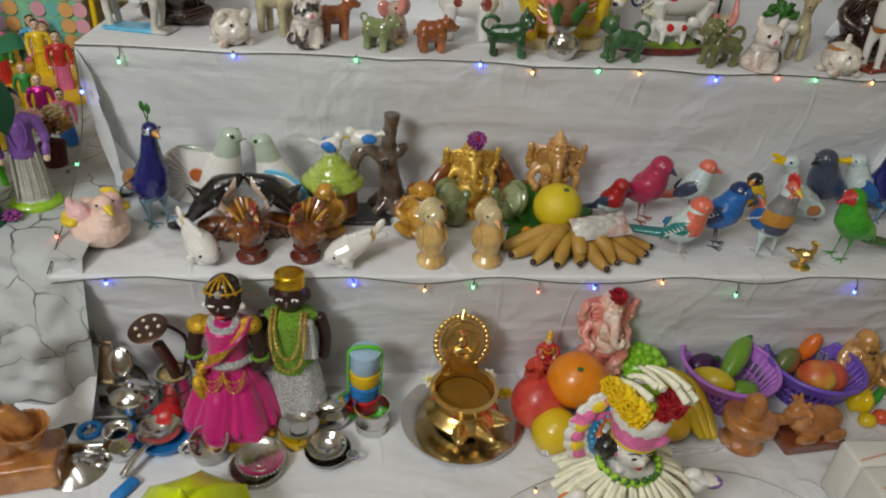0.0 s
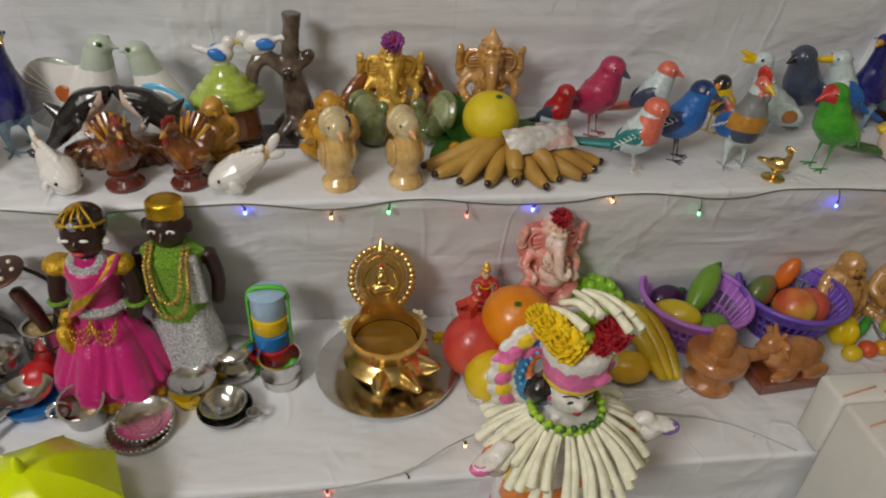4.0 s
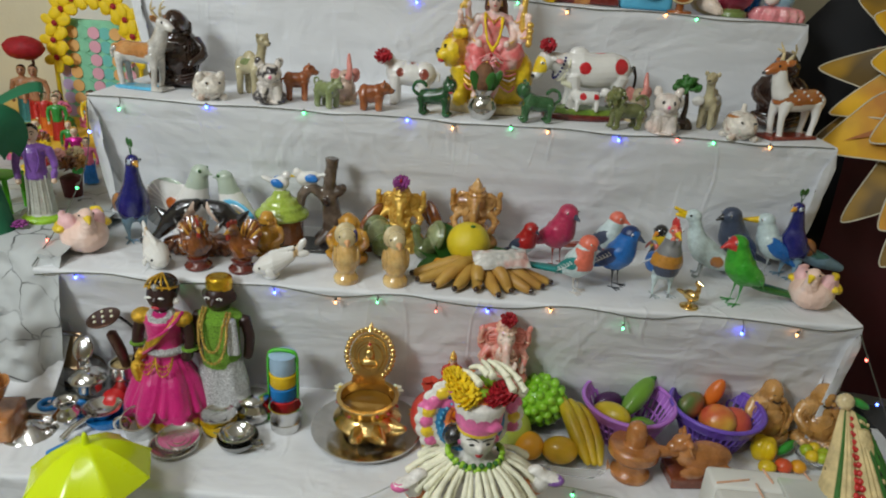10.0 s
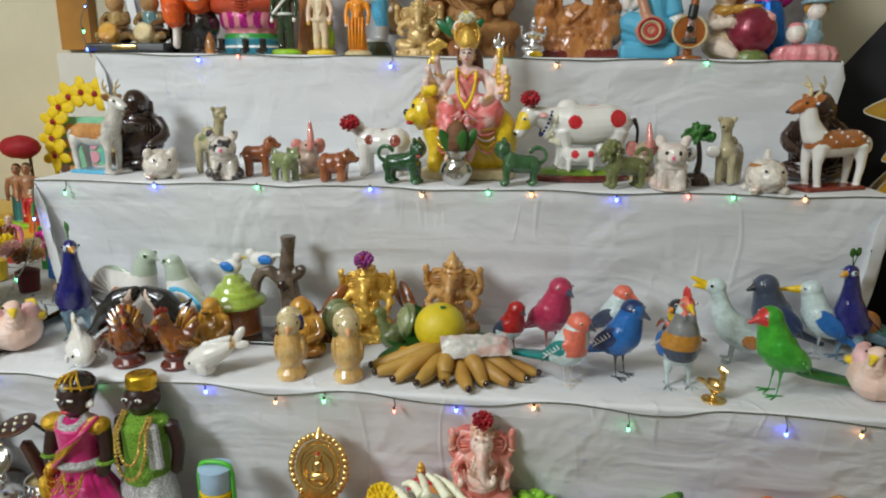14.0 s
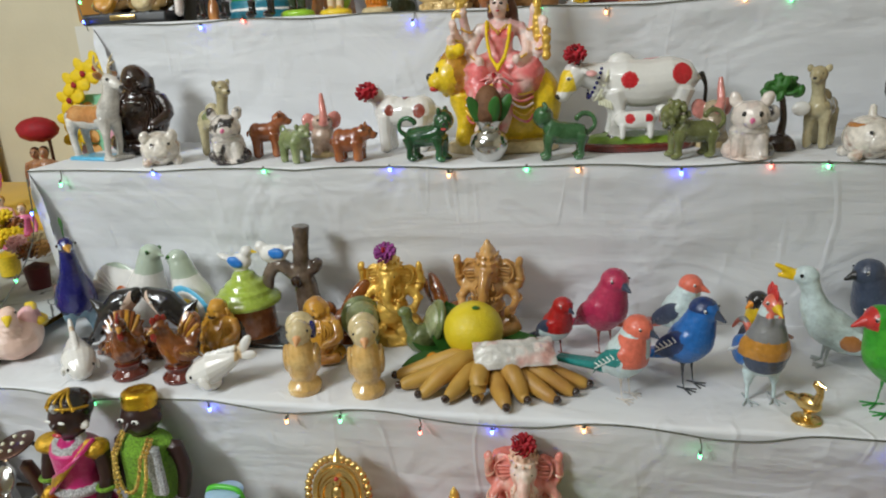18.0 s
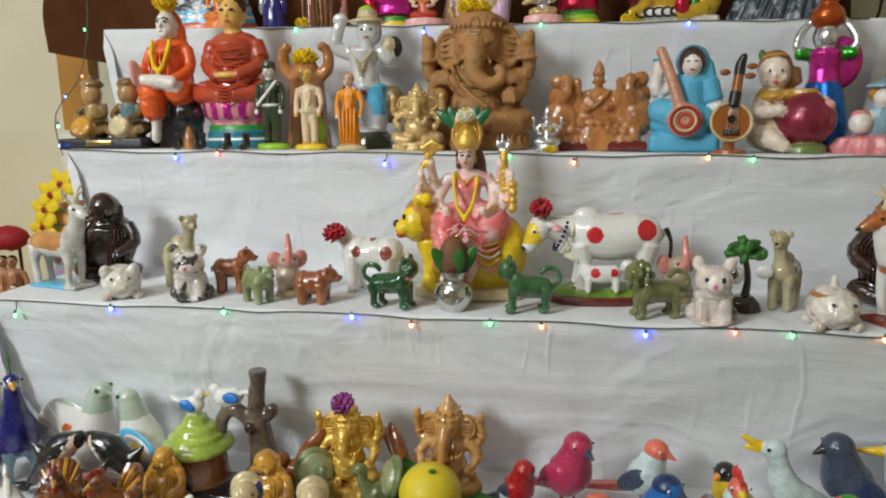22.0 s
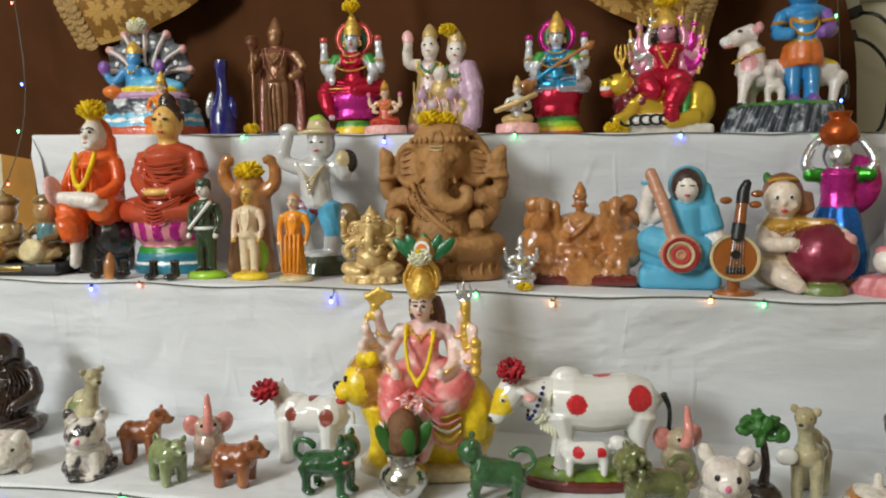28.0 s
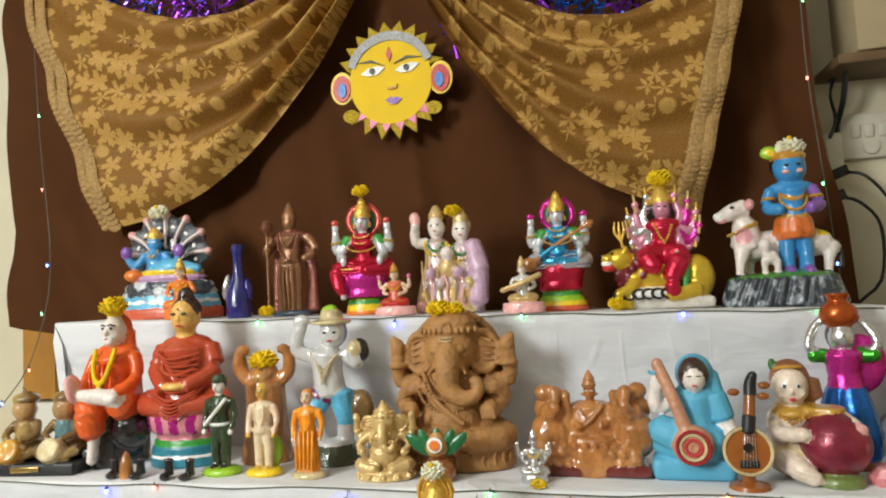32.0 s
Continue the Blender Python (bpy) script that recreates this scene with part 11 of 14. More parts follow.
def wooden_doll_woman():
    s = Shape()
    s.turned([(0, 0.006), (0.074, 0.010), (0.077, 0.020), (0.072, 0.048), (0.058, 0.085), (0.036, 0.120), (0.030, 0.130), (0, 0.132)], FUCHSIA, seg=96, sy=0.82, wave=0.085, waves=7)
    s.turned([(0, 0), (0.072, 0.0), (0.076, 0.010), (0.070, 0.016), (0, 0.018)], ZARI, seg=64, sy=0.82, wave=0.07, waves=13)
    s.limb([(0, 0, 0.128), (0, 0, 0.165), (0, 0, 0.198)], [0.030, 0.030, 0.034], FUCHSIA, 18)
    s.ring((0, 0, 0.143), 0.031, 0.0065, SILVERG, seg=28, sides=8)
    s.ball((0, 0, 0.202), (0.042, 0.026, 0.014), FUCHSIA)
    for k in range(7):
        d = 0.0042 * (k - 3)
        s.limb([(0.030 + d * 0.7, -0.006, 0.214 + d * 0.3), (0.022 + d * 0.8, -0.030, 0.192 + d * 0.8), (0.0 + d * 0.6, -0.038, 0.168 + d), (-0.024 + d * 0.4, -0.026, 0.150 + d)], 0.0031, ZARI if k not in (0, 6) else FUCHSIA, 6)
    s.ball((-0.038, -0.006, 0.203), (0.019, 0.020, 0.014), ZARI)
    s.ball((0.038, -0.002, 0.203), (0.016, 0.018, 0.013), ZARI)
    for sx in (-1, 1):
        for k in range(3):
            s.beads([(sx * (0.016 + 0.016 * math.cos(radians(a))), -0.036 - 0.010 * math.sin(radians(a)), 0.140 - (0.014 + 0.010 * k) * math.sin(radians(a))) for a in range(0, 181, 18)], 0.0019, ZARI)
    for k in range(9):
        a = radians(200 + 17.5 * k)
        s.limb([(0.033 * math.cos(a), 0.027 * math.sin(a), 0.124), (0.052 * math.cos(a + 0.05), 0.043 * math.sin(a + 0.05), 0.082), (0.074 * math.cos(a - 0.04), 0.061 * math.sin(a - 0.04), 0.030)], [0.003, 0.0055, 0.0075], FUCHSIA, 6)
    s.limb([(-0.034, -0.022, 0.140), (-0.040, -0.032, 0.112), (-0.034, -0.036, 0.088)], [0.008, 0.011, 0.006], ZARI, 8)
    for sx in (-1, 1):
        s.limb([(sx * 0.042, 0, 0.196), (sx * 0.050, -0.004, 0.160), (sx * 0.044, -0.012, 0.128)], [0.012, 0.011, 0.010], DARKSKIN, 10)
        s.ring((sx * 0.049, -0.006, 0.148), 0.012, 0.003, GREENG, seg=16, sides=6)
        s.ball((sx * 0.027, -0.004, 0.236), 0.006, EYE_W, seg=8, rings=6)
        s.ball((sx * 0.011, -0.027, 0.248), (0.006, 0.002, 0.0022), EYE_W, seg=8, rings=5)
    s.ring((0, -0.010, 0.212), 0.018, 0.006, SILVERG, rx=35, seg=22, sides=6)
    s.limb([(0, 0, 0.205), (0, 0, 0.225)], 0.014, DARKSKIN, 10)
    s.ball((0, -0.002, 0.246), (0.026, 0.027, 0.031), DARKSKIN, seg=20, rings=14)
    s.cone((0, -0.026, 0.244), (0, -0.033, 0.240), 0.005, 0.003, DARKSKIN, 8)
    s.ball((0, -0.027, 0.229), (0.008, 0.003, 0.003), LIP, seg=8, rings=5)
    s.ball((0, 0.006, 0.257), (0.0275, 0.0275, 0.026), BLACKG, seg=20, rings=12)
    for a in (-50, -25, 0, 25, 50):
        s.limb([(0.030 * math.sin(radians(a)), -0.026 * math.cos(radians(a)), 0.262), (0.019 * math.sin(radians(a)), -0.020 * math.cos(radians(a)), 0.277), (0, 0.004, 0.284)], 0.0018, ZARI, 6)
    s.ring((0, -0.001, 0.262), 0.0265, 0.002, ZARI, rx=-12, seg=26, sides=6)
    s.ball((0, -0.026, 0.268), 0.006, SILVERG, seg=8, rings=6)
    s.put("wooden_doll", on(1, -0.196, 0.775), None, "dark wooden doll dressed in fuchsia sari with gold border", "doll", "dressed wooden dolls", turn=-4, lean=-4, scale=0.93)


CHAIN = mat("gold_bead_chain", (0.72, 0.50, 0.14), 0.3, 0.8, 0.4, 300, 0.8, 400)


def wooden_doll_man():
    s = Shape()
    s.turned([(0.048, 0.0), (0.050, 0.03), (0.047, 0.070), (0.037, 0.112), (0, 0.118)], SILVERG, seg=40, sy=0.80, wave=0.04, waves=7)
    s.limb([(0, 0, 0.105), (0, 0, 0.150), (0, 0, 0.190)], [0.034, 0.032, 0.034], GREENG, 18)
    s.ball((0, 0, 0.196), (0.040, 0.025, 0.014), GREENG)
    s.box((0.030, -0.022, 0.165), (0.020, 0.010, 0.070), SILVERG, ry=-6, bevel=0.003)
    for w, z in ((0.019, 0.142), (0.025, 0.120)):
        s.beads([(-w, -0.014, 0.212), (-w * 1.02, -0.033, 0.192)] + [(-w * math.cos(radians(a)), -0.036 - 0.007 * math.sin(radians(a)), z + 0.030 - 0.030 * math.sin(radians(a)) + 0.018 * math.cos(radians(a)) ** 4) for a in range(0, 181, 15)] + [(w * 1.02, -0.033, 0.192), (w, -0.014, 0.212)], 0.0031, CHAIN, 1.7)
    for sx in (-1, 1):
        s.limb([(sx * 0.042, 0.004, 0.192), (sx * 0.050, 0.006, 0.155), (sx * 0.048, 0.0, 0.118)], [0.011, 0.010, 0.009], DARKSKIN, 10)
        s.ball((sx * 0.011, -0.026, 0.236), (0.006, 0.002, 0.003), EYE_W, seg=8, rings=5)
        s.ball((sx * 0.011, -0.028, 0.236), (0.0025, 0.0015, 0.0025), EYE_B, seg=8, rings=5)
        s.ball((sx * 0.026, -0.002, 0.234), (0.006, 0.006, 0.010), DARKSKIN)
    s.limb([(0, 0, 0.198), (0, 0, 0.215)], 0.014, DARKSKIN, 10)
    s.ball((0, -0.002, 0.233), (0.026, 0.026, 0.027), DARKSKIN, seg=20, rings=14)
    s.cone((0, -0.026, 0.230), (0, -0.034, 0.225), 0.005, 0.003, DARKSKIN, 8)
    s.turned([(0, -0.004), (0.0225, 0), (0.0235, 0.008), (0.022, 0.020), (0.016, 0.022), (0, 0.021)], mat("bright_gold_foil", (0.80, 0.50, 0.04), 0.2, 0.9, 0.1, 80, 0.4, 200), (0, 0, 0.248), seg=20)
    s.put("wooden_doll", on(1, -0.108, 0.800), None, "dark wooden doll in green and silver glitter with gold chains", "doll", "dressed wooden dolls", turn=-4, lean=-3, scale=0.96)


wooden_doll_woman()
wooden_doll_man()

lamp = tagged(new("brass_oil_lamp"), "polished brass oil lamp with an arched back plate", "oil lamp")
PX, PY, PZ = 0.152, 0.775, 0.200
plate = Shape(); plate.turned([(0, 0.002), (0.058, 0.002), (0.066, 0.006), (0.090, 0.012), (0.096, 0.013), (0.096, 0.010), (0.068, 0.002), (0, 0.0)], STEEL, (PX, PY, PZ), seg=48)
plate.put("steel_plate", label="round stainless steel plate under the brass lamp", category="plate")
s = Shape(); s.turned([(0, 0.006), (0.040, 0.006), (0.043, 0.010), (0.036, 0.014), (0.044, 0.018), (0.056, 0.026), (0.058, 0.032), (0.050, 0.040), (0.042, 0.044), (0.041, 0.048), (0.047, 0.052), (0.050, 0.066), (0.053, 0.070), (0.053, 0.074), (0.046, 0.074), (0.044, 0.066), (0.042, 0.054), (0, 0.052)], BRASS, (PX, PY, PZ), seg=48); bowl = part("bowl", s, lamp)
s = Shape(); s.turned([(0, 0.0575), (0.0415, 0.0575)], mat("golden_lamp_oil", (0.20, 0.095, 0.012), 0.08, 0, 0.05, 20), (PX, PY, PZ), seg=30); part("oil", s, lamp)
for a, ln in ((-62, 1.0), (-100, 0.72), (-24, 0.72)):
    ca, sa = math.cos(radians(a)), math.sin(radians(a))
    s = Shape(); s.limb([(PX + 0.040 * ca, PY + 0.040 * sa, PZ + 0.026), (PX + 0.060 * ca, PY + 0.060 * sa, PZ + 0.029), (PX + (0.060 + 0.022 * ln) * ca, PY + (0.060 + 0.022 * ln) * sa, PZ + 0.034)], [0.020, 0.012, 0.004], BRASS, 12); part("spout", s, lamp)
s = Shape()
s.slab(oval(0.034, 0.040, 30), (PX - 0.004, PY + 0.042, PZ + 0.128), 0.004, BRASS, rx=-10)
s.slab([(-0.030, -0.052), (0.030, -0.052), (0.024, -0.022), (-0.024, -0.022)], (PX - 0.004, PY + 0.042, PZ + 0.128), 0.006, BRASS, rx=-10)
back = part("back_plate", s, lamp)
s = Shape()
for k in range(27):
    a = radians(-52 + 284 * k / 26)
    s.ball(pose(PX - 0.004, PY + 0.042, PZ + 0.128, -10) @ Vector((0.040 * math.cos(a), -0.001, 0.046 * math.sin(a))), (0.0055, 0.004, 0.0055), BRASS, seg=8, rings=6)
part("beaded_rim", s, back)
s = Shape()
for k, (r, dz) in enumerate(((0.028, 0), (0.021, -0.004))):
    s.ring(pose(PX - 0.004, PY + 0.042, PZ + 0.128, -10) @ Vector((0, -0.003, dz)), r, 0.0026, BRASS, rx=80, seg=30, sides=6, sy=1.2)
M = pose(PX - 0.004, PY + 0.038, PZ + 0.120, -10)
s.ball(M @ Vector((0, 0, -0.006)), (0.015, 0.006, 0.009), BRASS); s.ball(M @ Vector((0, 0, 0.008)), (0.009, 0.006, 0.012), BRASS); s.ball(M @ Vector((0, 0, 0.024)), (0.006, 0.006, 0.007), BRASS)
s.ball(M @ Vector((0, -0.004, 0.030)), 0.003, RED, seg=6, rings=5)
part("relief", s, back)
s = Shape(); s.cone((PX - 0.004, PY + 0.050, PZ + 0.172), (PX - 0.004, PY + 0.052, PZ + 0.186), 0.008, 0.001, BRASS, 10); part("finial", s, back)
for nm, x, y, z, m, lab in (("white_flower", 0.100, 0.805, 0.262, PETALW, "white jasmine flower tucked by the lamp"), ("yellow_flower", 0.232, 0.825, 0.212, PETALY, "yellow flower on the lamp plate"), ("white_flower", 0.196, 0.815, 0.262, PETALW, "white flower on the lamp rim")):
    s = Shape(); flower(s, (0, 0, 0), 0.014, m, PETALY, 7, 2, 30); s.put(nm, (x, y, z), None, lab, "flower", "lamp flowers")
for k, (x, y) in enumerate(((0.130, 0.722), (0.175, 0.728), (0.103, 0.760), (0.204, 0.762), (0.192, 0.738))):
    s = Shape(); s.ball((x, y, PZ + 0.066), (0.003, 0.003, 0.002), LIP, seg=8, rings=5); part("red_dot", s, lamp)

# toy tiffin carrier
tif = tagged(new("toy_tiffin_carrier"), "toy tiffin carrier with coloured tiers in a green frame", "toy")
TX, TY = 0.000, 0.800
z = 0.200
for nm, m, h in (("tier", mat("red_toy_plastic", (0.55, 0.02, 0.02), 0.35), 0.028), ("tier", mat("blue_toy_plastic", (0.01, 0.20, 0.55), 0.35), 0.026), ("tier", mat("yellow_toy_plastic", (0.78, 0.50, 0.01), 0.35), 0.026), ("lid", mat("pale_blue_toy_plastic", (0.36, 0.52, 0.68), 0.35), 0.036)):
    s = Shape(); s.turned([(0, 0), (0.021, 0), (0.0225, 0.002), (0.0225, h - 0.003), (0.024, h - 0.002), (0.020, h), (0, h)], m, (TX, TY, z + 0.012), seg=28); part(nm, s, tif); z += h
GTOY = mat("green_toy_plastic", (0.08, 0.50, 0.04), 0.35)
s = Shape(); s.box((TX, TY, 0.206), (0.056, 0.040, 0.010), GTOY); part("base", s, tif)
for sx in (-1, 1):
    s = Shape(); s.box((TX + sx * 0.0255, TY, 0.260), (0.003, 0.010, 0.112), GTOY, bevel=0.001); part("upright", s, tif)
s = Shape(); s.limb([(TX - 0.025, TY, 0.314), (TX - 0.020, TY, 0.330), (TX, TY, 0.334), (TX + 0.020, TY, 0.330), (TX + 0.025, TY, 0.314)], 0.0035, GTOY, 8); part("handle", s, tif)


# toy kitchen ware
def vessel(name, prof, at, label, m=None, cat="toy vessel", seg=30, **kw):
    s = Shape(); s.turned(prof, m or STEEL, seg=seg, **kw)
    return s.put(name, at, None, label, cat, "toy kitchen ware")


DISH = [(0, 0), (0.026, 0), (0.033, 0.004), (0.037, 0.008), (0.0375, 0.010), (0.034, 0.008), (0.026, 0.003), (0, 0.003)]
POTP = [(0, 0), (0.014, 0), (0.022, 0.008), (0.025, 0.020), (0.020, 0.032), (0.014, 0.037), (0.013, 0.042), (0.020, 0.050), (0.018, 0.050), (0.011, 0.042), (0.010, 0.036)]
CUP = [(0, 0), (0.024, 0), (0.026, 0.003), (0.0265, 0.016), (0.0275, 0.018), (0.0265, 0.020), (0.027, 0.044), (0.029, 0.046), (0.026, 0.046), (0.025, 0.005), (0, 0.004)]
ob = vessel("small_steel_pot", [(0, 0), (0.021, 0), (0.029, 0.008), (0.032, 0.020), (0.030, 0.030), (0.024, 0.036), (0.024, 0.039), (0.027, 0.042), (0.027, 0.046), (0.025, 0.048), (0.018, 0.052), (0.006, 0.055), (0, 0.0555)], (-0.050, 0.785, 0.2), "small covered stainless steel pot")
vessel("steel_cup", CUP, (0.012, 0.768, 0.2), "small stainless steel cup beside the tiffin carrier")
yb = tagged(new("yellow_bowl"), "yellow toy bowl holding a steel dish", "toy vessel", "toy kitchen ware")
s = Shape(); s.turned([(0, 0), (0.020, 0), (0.027, 0.010), (0.030, 0.024), (0.027, 0.022), (0, 0.010)], mat("yellow_toy_plastic", (0.78, 0.50, 0.01), 0.35), (-0.096, 0.742, 0.2), seg=28); part("bowl", s, yb)
s = Shape(); s.turned([(0, 0.024), (0.020, 0.024), (0.026, 0.030), (0.029, 0.036), (0.026, 0.034), (0.018, 0.027), (0, 0.027)], STEEL, (-0.096, 0.742, 0.2), seg=28); s.ring((-0.096, 0.742, 0.2355), 0.0285, 0.0018, STEEL, seg=30, sides=6); s.ring((-0.096, 0.742, 0.2275), 0.013, 0.0008, STEEL, seg=24, sides=5); part("dish", s, yb)
kad = tagged(new("toy_wok"), "two-handled toy steel wok", "toy vessel", "toy kitchen ware")
s = Shape(); s.turned([(0, 0), (0.020, 0.0), (0.030, 0.010), (0.034, 0.020), (0.031, 0.019), (0.024, 0.008), (0, 0.005)], mat("dark_steel", (0.30, 0.30, 0.29), 0.25, 1.0), (-0.052, 0.708, 0.2), seg=32); part("pan", s, kad)
s = Shape(); s.turned([(0, 0.006), (0.018, 0.010), (0.027, 0.024), (0.028, 0.026), (0.024, 0.022), (0.015, 0.012), (0, 0.010)], STEEL, (-0.054, 0.710, 0.2), seg=32); s.ring((-0.054, 0.710, 0.2255), 0.0275, 0.0018, STEEL, seg=30, sides=6); part("inner_bowl", s, kad)
for sx in (-1, 1):
    s = Shape(); s.ring((-0.052 + sx * 0.036, 0.708 - sx * 0.012, 0.218), 0.008, 0.0022, STEEL, rz=-18, seg=16, sides=6); part("handle", s, kad)
for x, y, z, rx, k in ((-0.152, 0.690, 0.2, 1, 1.0), (-0.146, 0.696, 0.2105, 4, 0.90)):
    s = Shape(); s.turned(DISH, STEEL, seg=48)
    s.beads([(0.0375 * math.cos(a * math.pi / 18), 0.0375 * math.sin(a * math.pi / 18), 0.0095) for a in range(37)], 0.0028, STEEL)
    for r in (0.012, 0.021):
        s.ring((0, 0, 0.0032), r, 0.0007, STEEL, seg=30, sides=5)
    s.put("steel_dish", (x, y, z), None, "small steel dish with beaded rim", "toy vessel", "toy kitchen ware", lean=rx, scale=k)
cupo = tagged(new("steel_mug"), "small steel mug lying on the cloth", "toy vessel", "toy kitchen ware")
s = Shape(); s.turned([(0, 0), (0.024, 0), (0.026, 0.004), (0.026, 0.034), (0.028, 0.036), (0.025, 0.036), (0.024, 0.005), (0, 0.004)], STEEL, (-0.220, 0.722, 0.203), rx=18, seg=30); part("cup", s, cupo)
s = Shape(); s.ring((-0.248, 0.712, 0.222), 0.012, 0.003, STEEL, rx=90, rz=20, seg=18, sides=6); part("handle", s, cupo)
BLUEP = mat("blue_toy_plastic", (0.01, 0.20, 0.55), 0.35)
bl = tagged(new("blue_bowl"), "blue toy bowl with a steel strainer resting in it", "toy vessel", "toy kitchen ware")
s = Shape(); s.turned([(0, 0), (0.026, 0), (0.034, 0.010), (0.036, 0.018), (0.033, 0.016), (0, 0.006)], BLUEP, (-0.290, 0.742, 0.2), seg=30); part("bowl", s, bl)
s = Shape(); s.turned([(0, 0.004), (0.014, 0.006), (0.025, 0.018), (0.032, 0.026), (0.029, 0.025), (0.020, 0.014), (0, 0.010)], STEEL, (-0.296, 0.742, 0.204), seg=30); st = part("strainer", s, bl)
s = Shape(); s.limb([(-0.304, 0.718, 0.226), (-0.318, 0.694, 0.222), (-0.328, 0.672, 0.212)], [0.004, 0.005, 0.006], STEEL, 8); part("handle", s, st)
s = Shape(); s.box((0, 0, 0), (0.018, 0.040, 0.010), BLUEP, bevel=0.004); s.put("blue_scoop", (-0.322, 0.655, 0.206), None, "small blue plastic toy scoop", "toy", "toy kitchen ware", turn=-30)
s = Shape(); s.turned(POTP, STEEL, seg=30); s.put("narrow_neck_pot", (-0.345, 0.722, 0.2), None, "narrow-necked toy water pot of steel", "toy vessel", "toy kitchen ware")
s = Shape(); s.turned([(0, 0.018), (0.004, 0.017), (0.005, 0.013), (0.014, 0.011), (0.016, 0.009), (0.026, 0.007), (0.028, 0.004), (0.036, 0.002), (0.037, 0.0), (0, 0.0)], STEEL, seg=36); s.put("stepped_cover", (-0.400, 0.700, 0.2), None, "round stepped steel lid with knob", "toy vessel", "toy kitchen ware", lean=3, scale=1.15)
cov = tagged(new("covered_pot"), "covered toy steel pot with round knob", "toy vessel", "toy kitchen ware")
s = Shape(); s.turned([(0, 0), (0.020, 0), (0.028, 0.010), (0.030, 0.024), (0.033, 0.028), (0.029, 0.030)], STEEL, (-0.345, 0.795, 0.222), seg=30); part("pot", s, cov)
s = Shape(); s.turned([(0.030, 0.029), (0.026, 0.036), (0.014, 0.043), (0.005, 0.045), (0.005, 0.049), (0.007, 0.052), (0, 0.055)], STEEL, (-0.345, 0.795, 0.222), seg=30); part("lid", s, cov)
s = Shape(); s.turned([(0, 0), (0.040, 0), (0.048, 0.010), (0.054, 0.026), (0.056, 0.028), (0.050, 0.025), (0.040, 0.006), (0, 0.004)], STEEL, seg=40); s.put("steel_basin", (-0.385, 0.825, 0.205), None, "shallow toy steel basin tilted against the pile", "toy vessel", "toy kitchen ware", lean=22)
s = Shape(); s.box((0, 0, 0), (0.062, 0.070, 0.004), mat("bronze_tray", (0.38, 0.27, 0.16), 0.3, 0.9), bevel=0.002); s.ring((0, 0, 0.003), 0.040, 0.004, STEEL, rz=45, seg=4, sides=6, sx=1.02, sy=1.15); s.put("small_tray", (-0.412, 0.838, 0.272), None, "small rectangular metal tray leaning on the cloth", "tray", "toy kitchen ware", lean=68)
sp = tagged(new("serving_spoon"), "steel serving spoon standing in the toy pile", "spoon", "toy kitchen ware")
s = Shape(); s.ball((-0.362, 0.818, 0.292), (0.019, 0.007, 0.024), STEEL, rx=-30, seg=20, rings=12); part("bowl", s, sp)
s = Shape(); s.limb([(-0.356, 0.815, 0.272), (-0.346, 0.805, 0.240), (-0.345, 0.80, 0.222)], [0.004, 0.0035, 0.004], STEEL, 8); part("handle", s, sp)
jar = tagged(new("steel_canister"), "stacked steel canister holding grain and a ladle", "toy vessel", "toy kitchen ware")
for k in range(3):
    s = Shape(); s.turned([(0.026, 0), (0.028, 0.003), (0.026, 0.022), (0.027, 0.024), (0.024, 0.024)] if k else [(0, 0), (0.026, 0), (0.028, 0.003), (0.026, 0.022), (0.027, 0.024), (0.024, 0.024)], STEEL, (-0.288, 0.815, 0.2 + 0.025 * k), seg=28); part("tier", s, jar)
s = Shape(); s.turned([(0, 0.068), (0.024, 0.068)], mat("grain", (0.48, 0.36, 0.16), 0.8, 0, 0.4, 200, 0.8, 500), (-0.288, 0.815, 0.2), seg=24); part("grain", s, jar)
lad = tagged(new("skimmer_ladle"), "dark perforated skimmer ladle leaning in the canister", "ladle", "toy kitchen ware")
DKM = mat("dark_bronze_metal", (0.14, 0.075, 0.055), 0.35, 0.8, 0.2, 30, 0.1, 80)
M = pose(-0.306, 0.800, 0.366, -58, -8, 0)
s = Shape(); s.turned([(0, 0.0), (0.026, 0.0), (0.028, 0.003), (0.025, 0.005), (0, 0.004)], DKM, M.translation, rx=12, ry=-8, seg=32); dsk = part("disc", s, lad)
s = Shape()
for k in range(7):
    a = radians(60 * k)
    r = 0.0 if k == 6 else 0.016
    q = pose(*M.translation, 12, -8, 0) @ Vector((r * math.cos(a), r * math.sin(a), 0.005))
    s.ball(q, 0.003, PETALW, 12, seg=8, rings=4)
part("holes", s, dsk)
s = Shape(); s.limb([(-0.298, 0.802, 0.338), (-0.288, 0.808, 0.300), (-0.283, 0.813, 0.262)], [0.009, 0.010, 0.007], DKM, 8); part("handle", s, lad)
s = Shape(); s.limb([(-0.276, 0.812, 0.262), (-0.262, 0.820, 0.330), (-0.286, 0.806, 0.372)], 0.0028, PLASTICB, 6); s.put("black_wire_handle", None, None, "bent black wire handle behind the ladle", "wire")
s = Shape(); s.turned([(0, 0), (0.014, 0), (0.022, 0.010), (0.022, 0.022), (0.014, 0.032), (0.008, 0.035), (0, 0.036)], mat("red_toy_plastic", (0.55, 0.02, 0.02), 0.35), seg=24, wave=0.04, waves=6); s.put("red_toy_pot", (-0.296, 0.782, 0.2), None, "small ribbed red plastic toy pot", "toy vessel", "toy kitchen ware")
stv = tagged(new("toy_stove"), "toy gas stove with two blue burners", "toy", "toy kitchen ware")
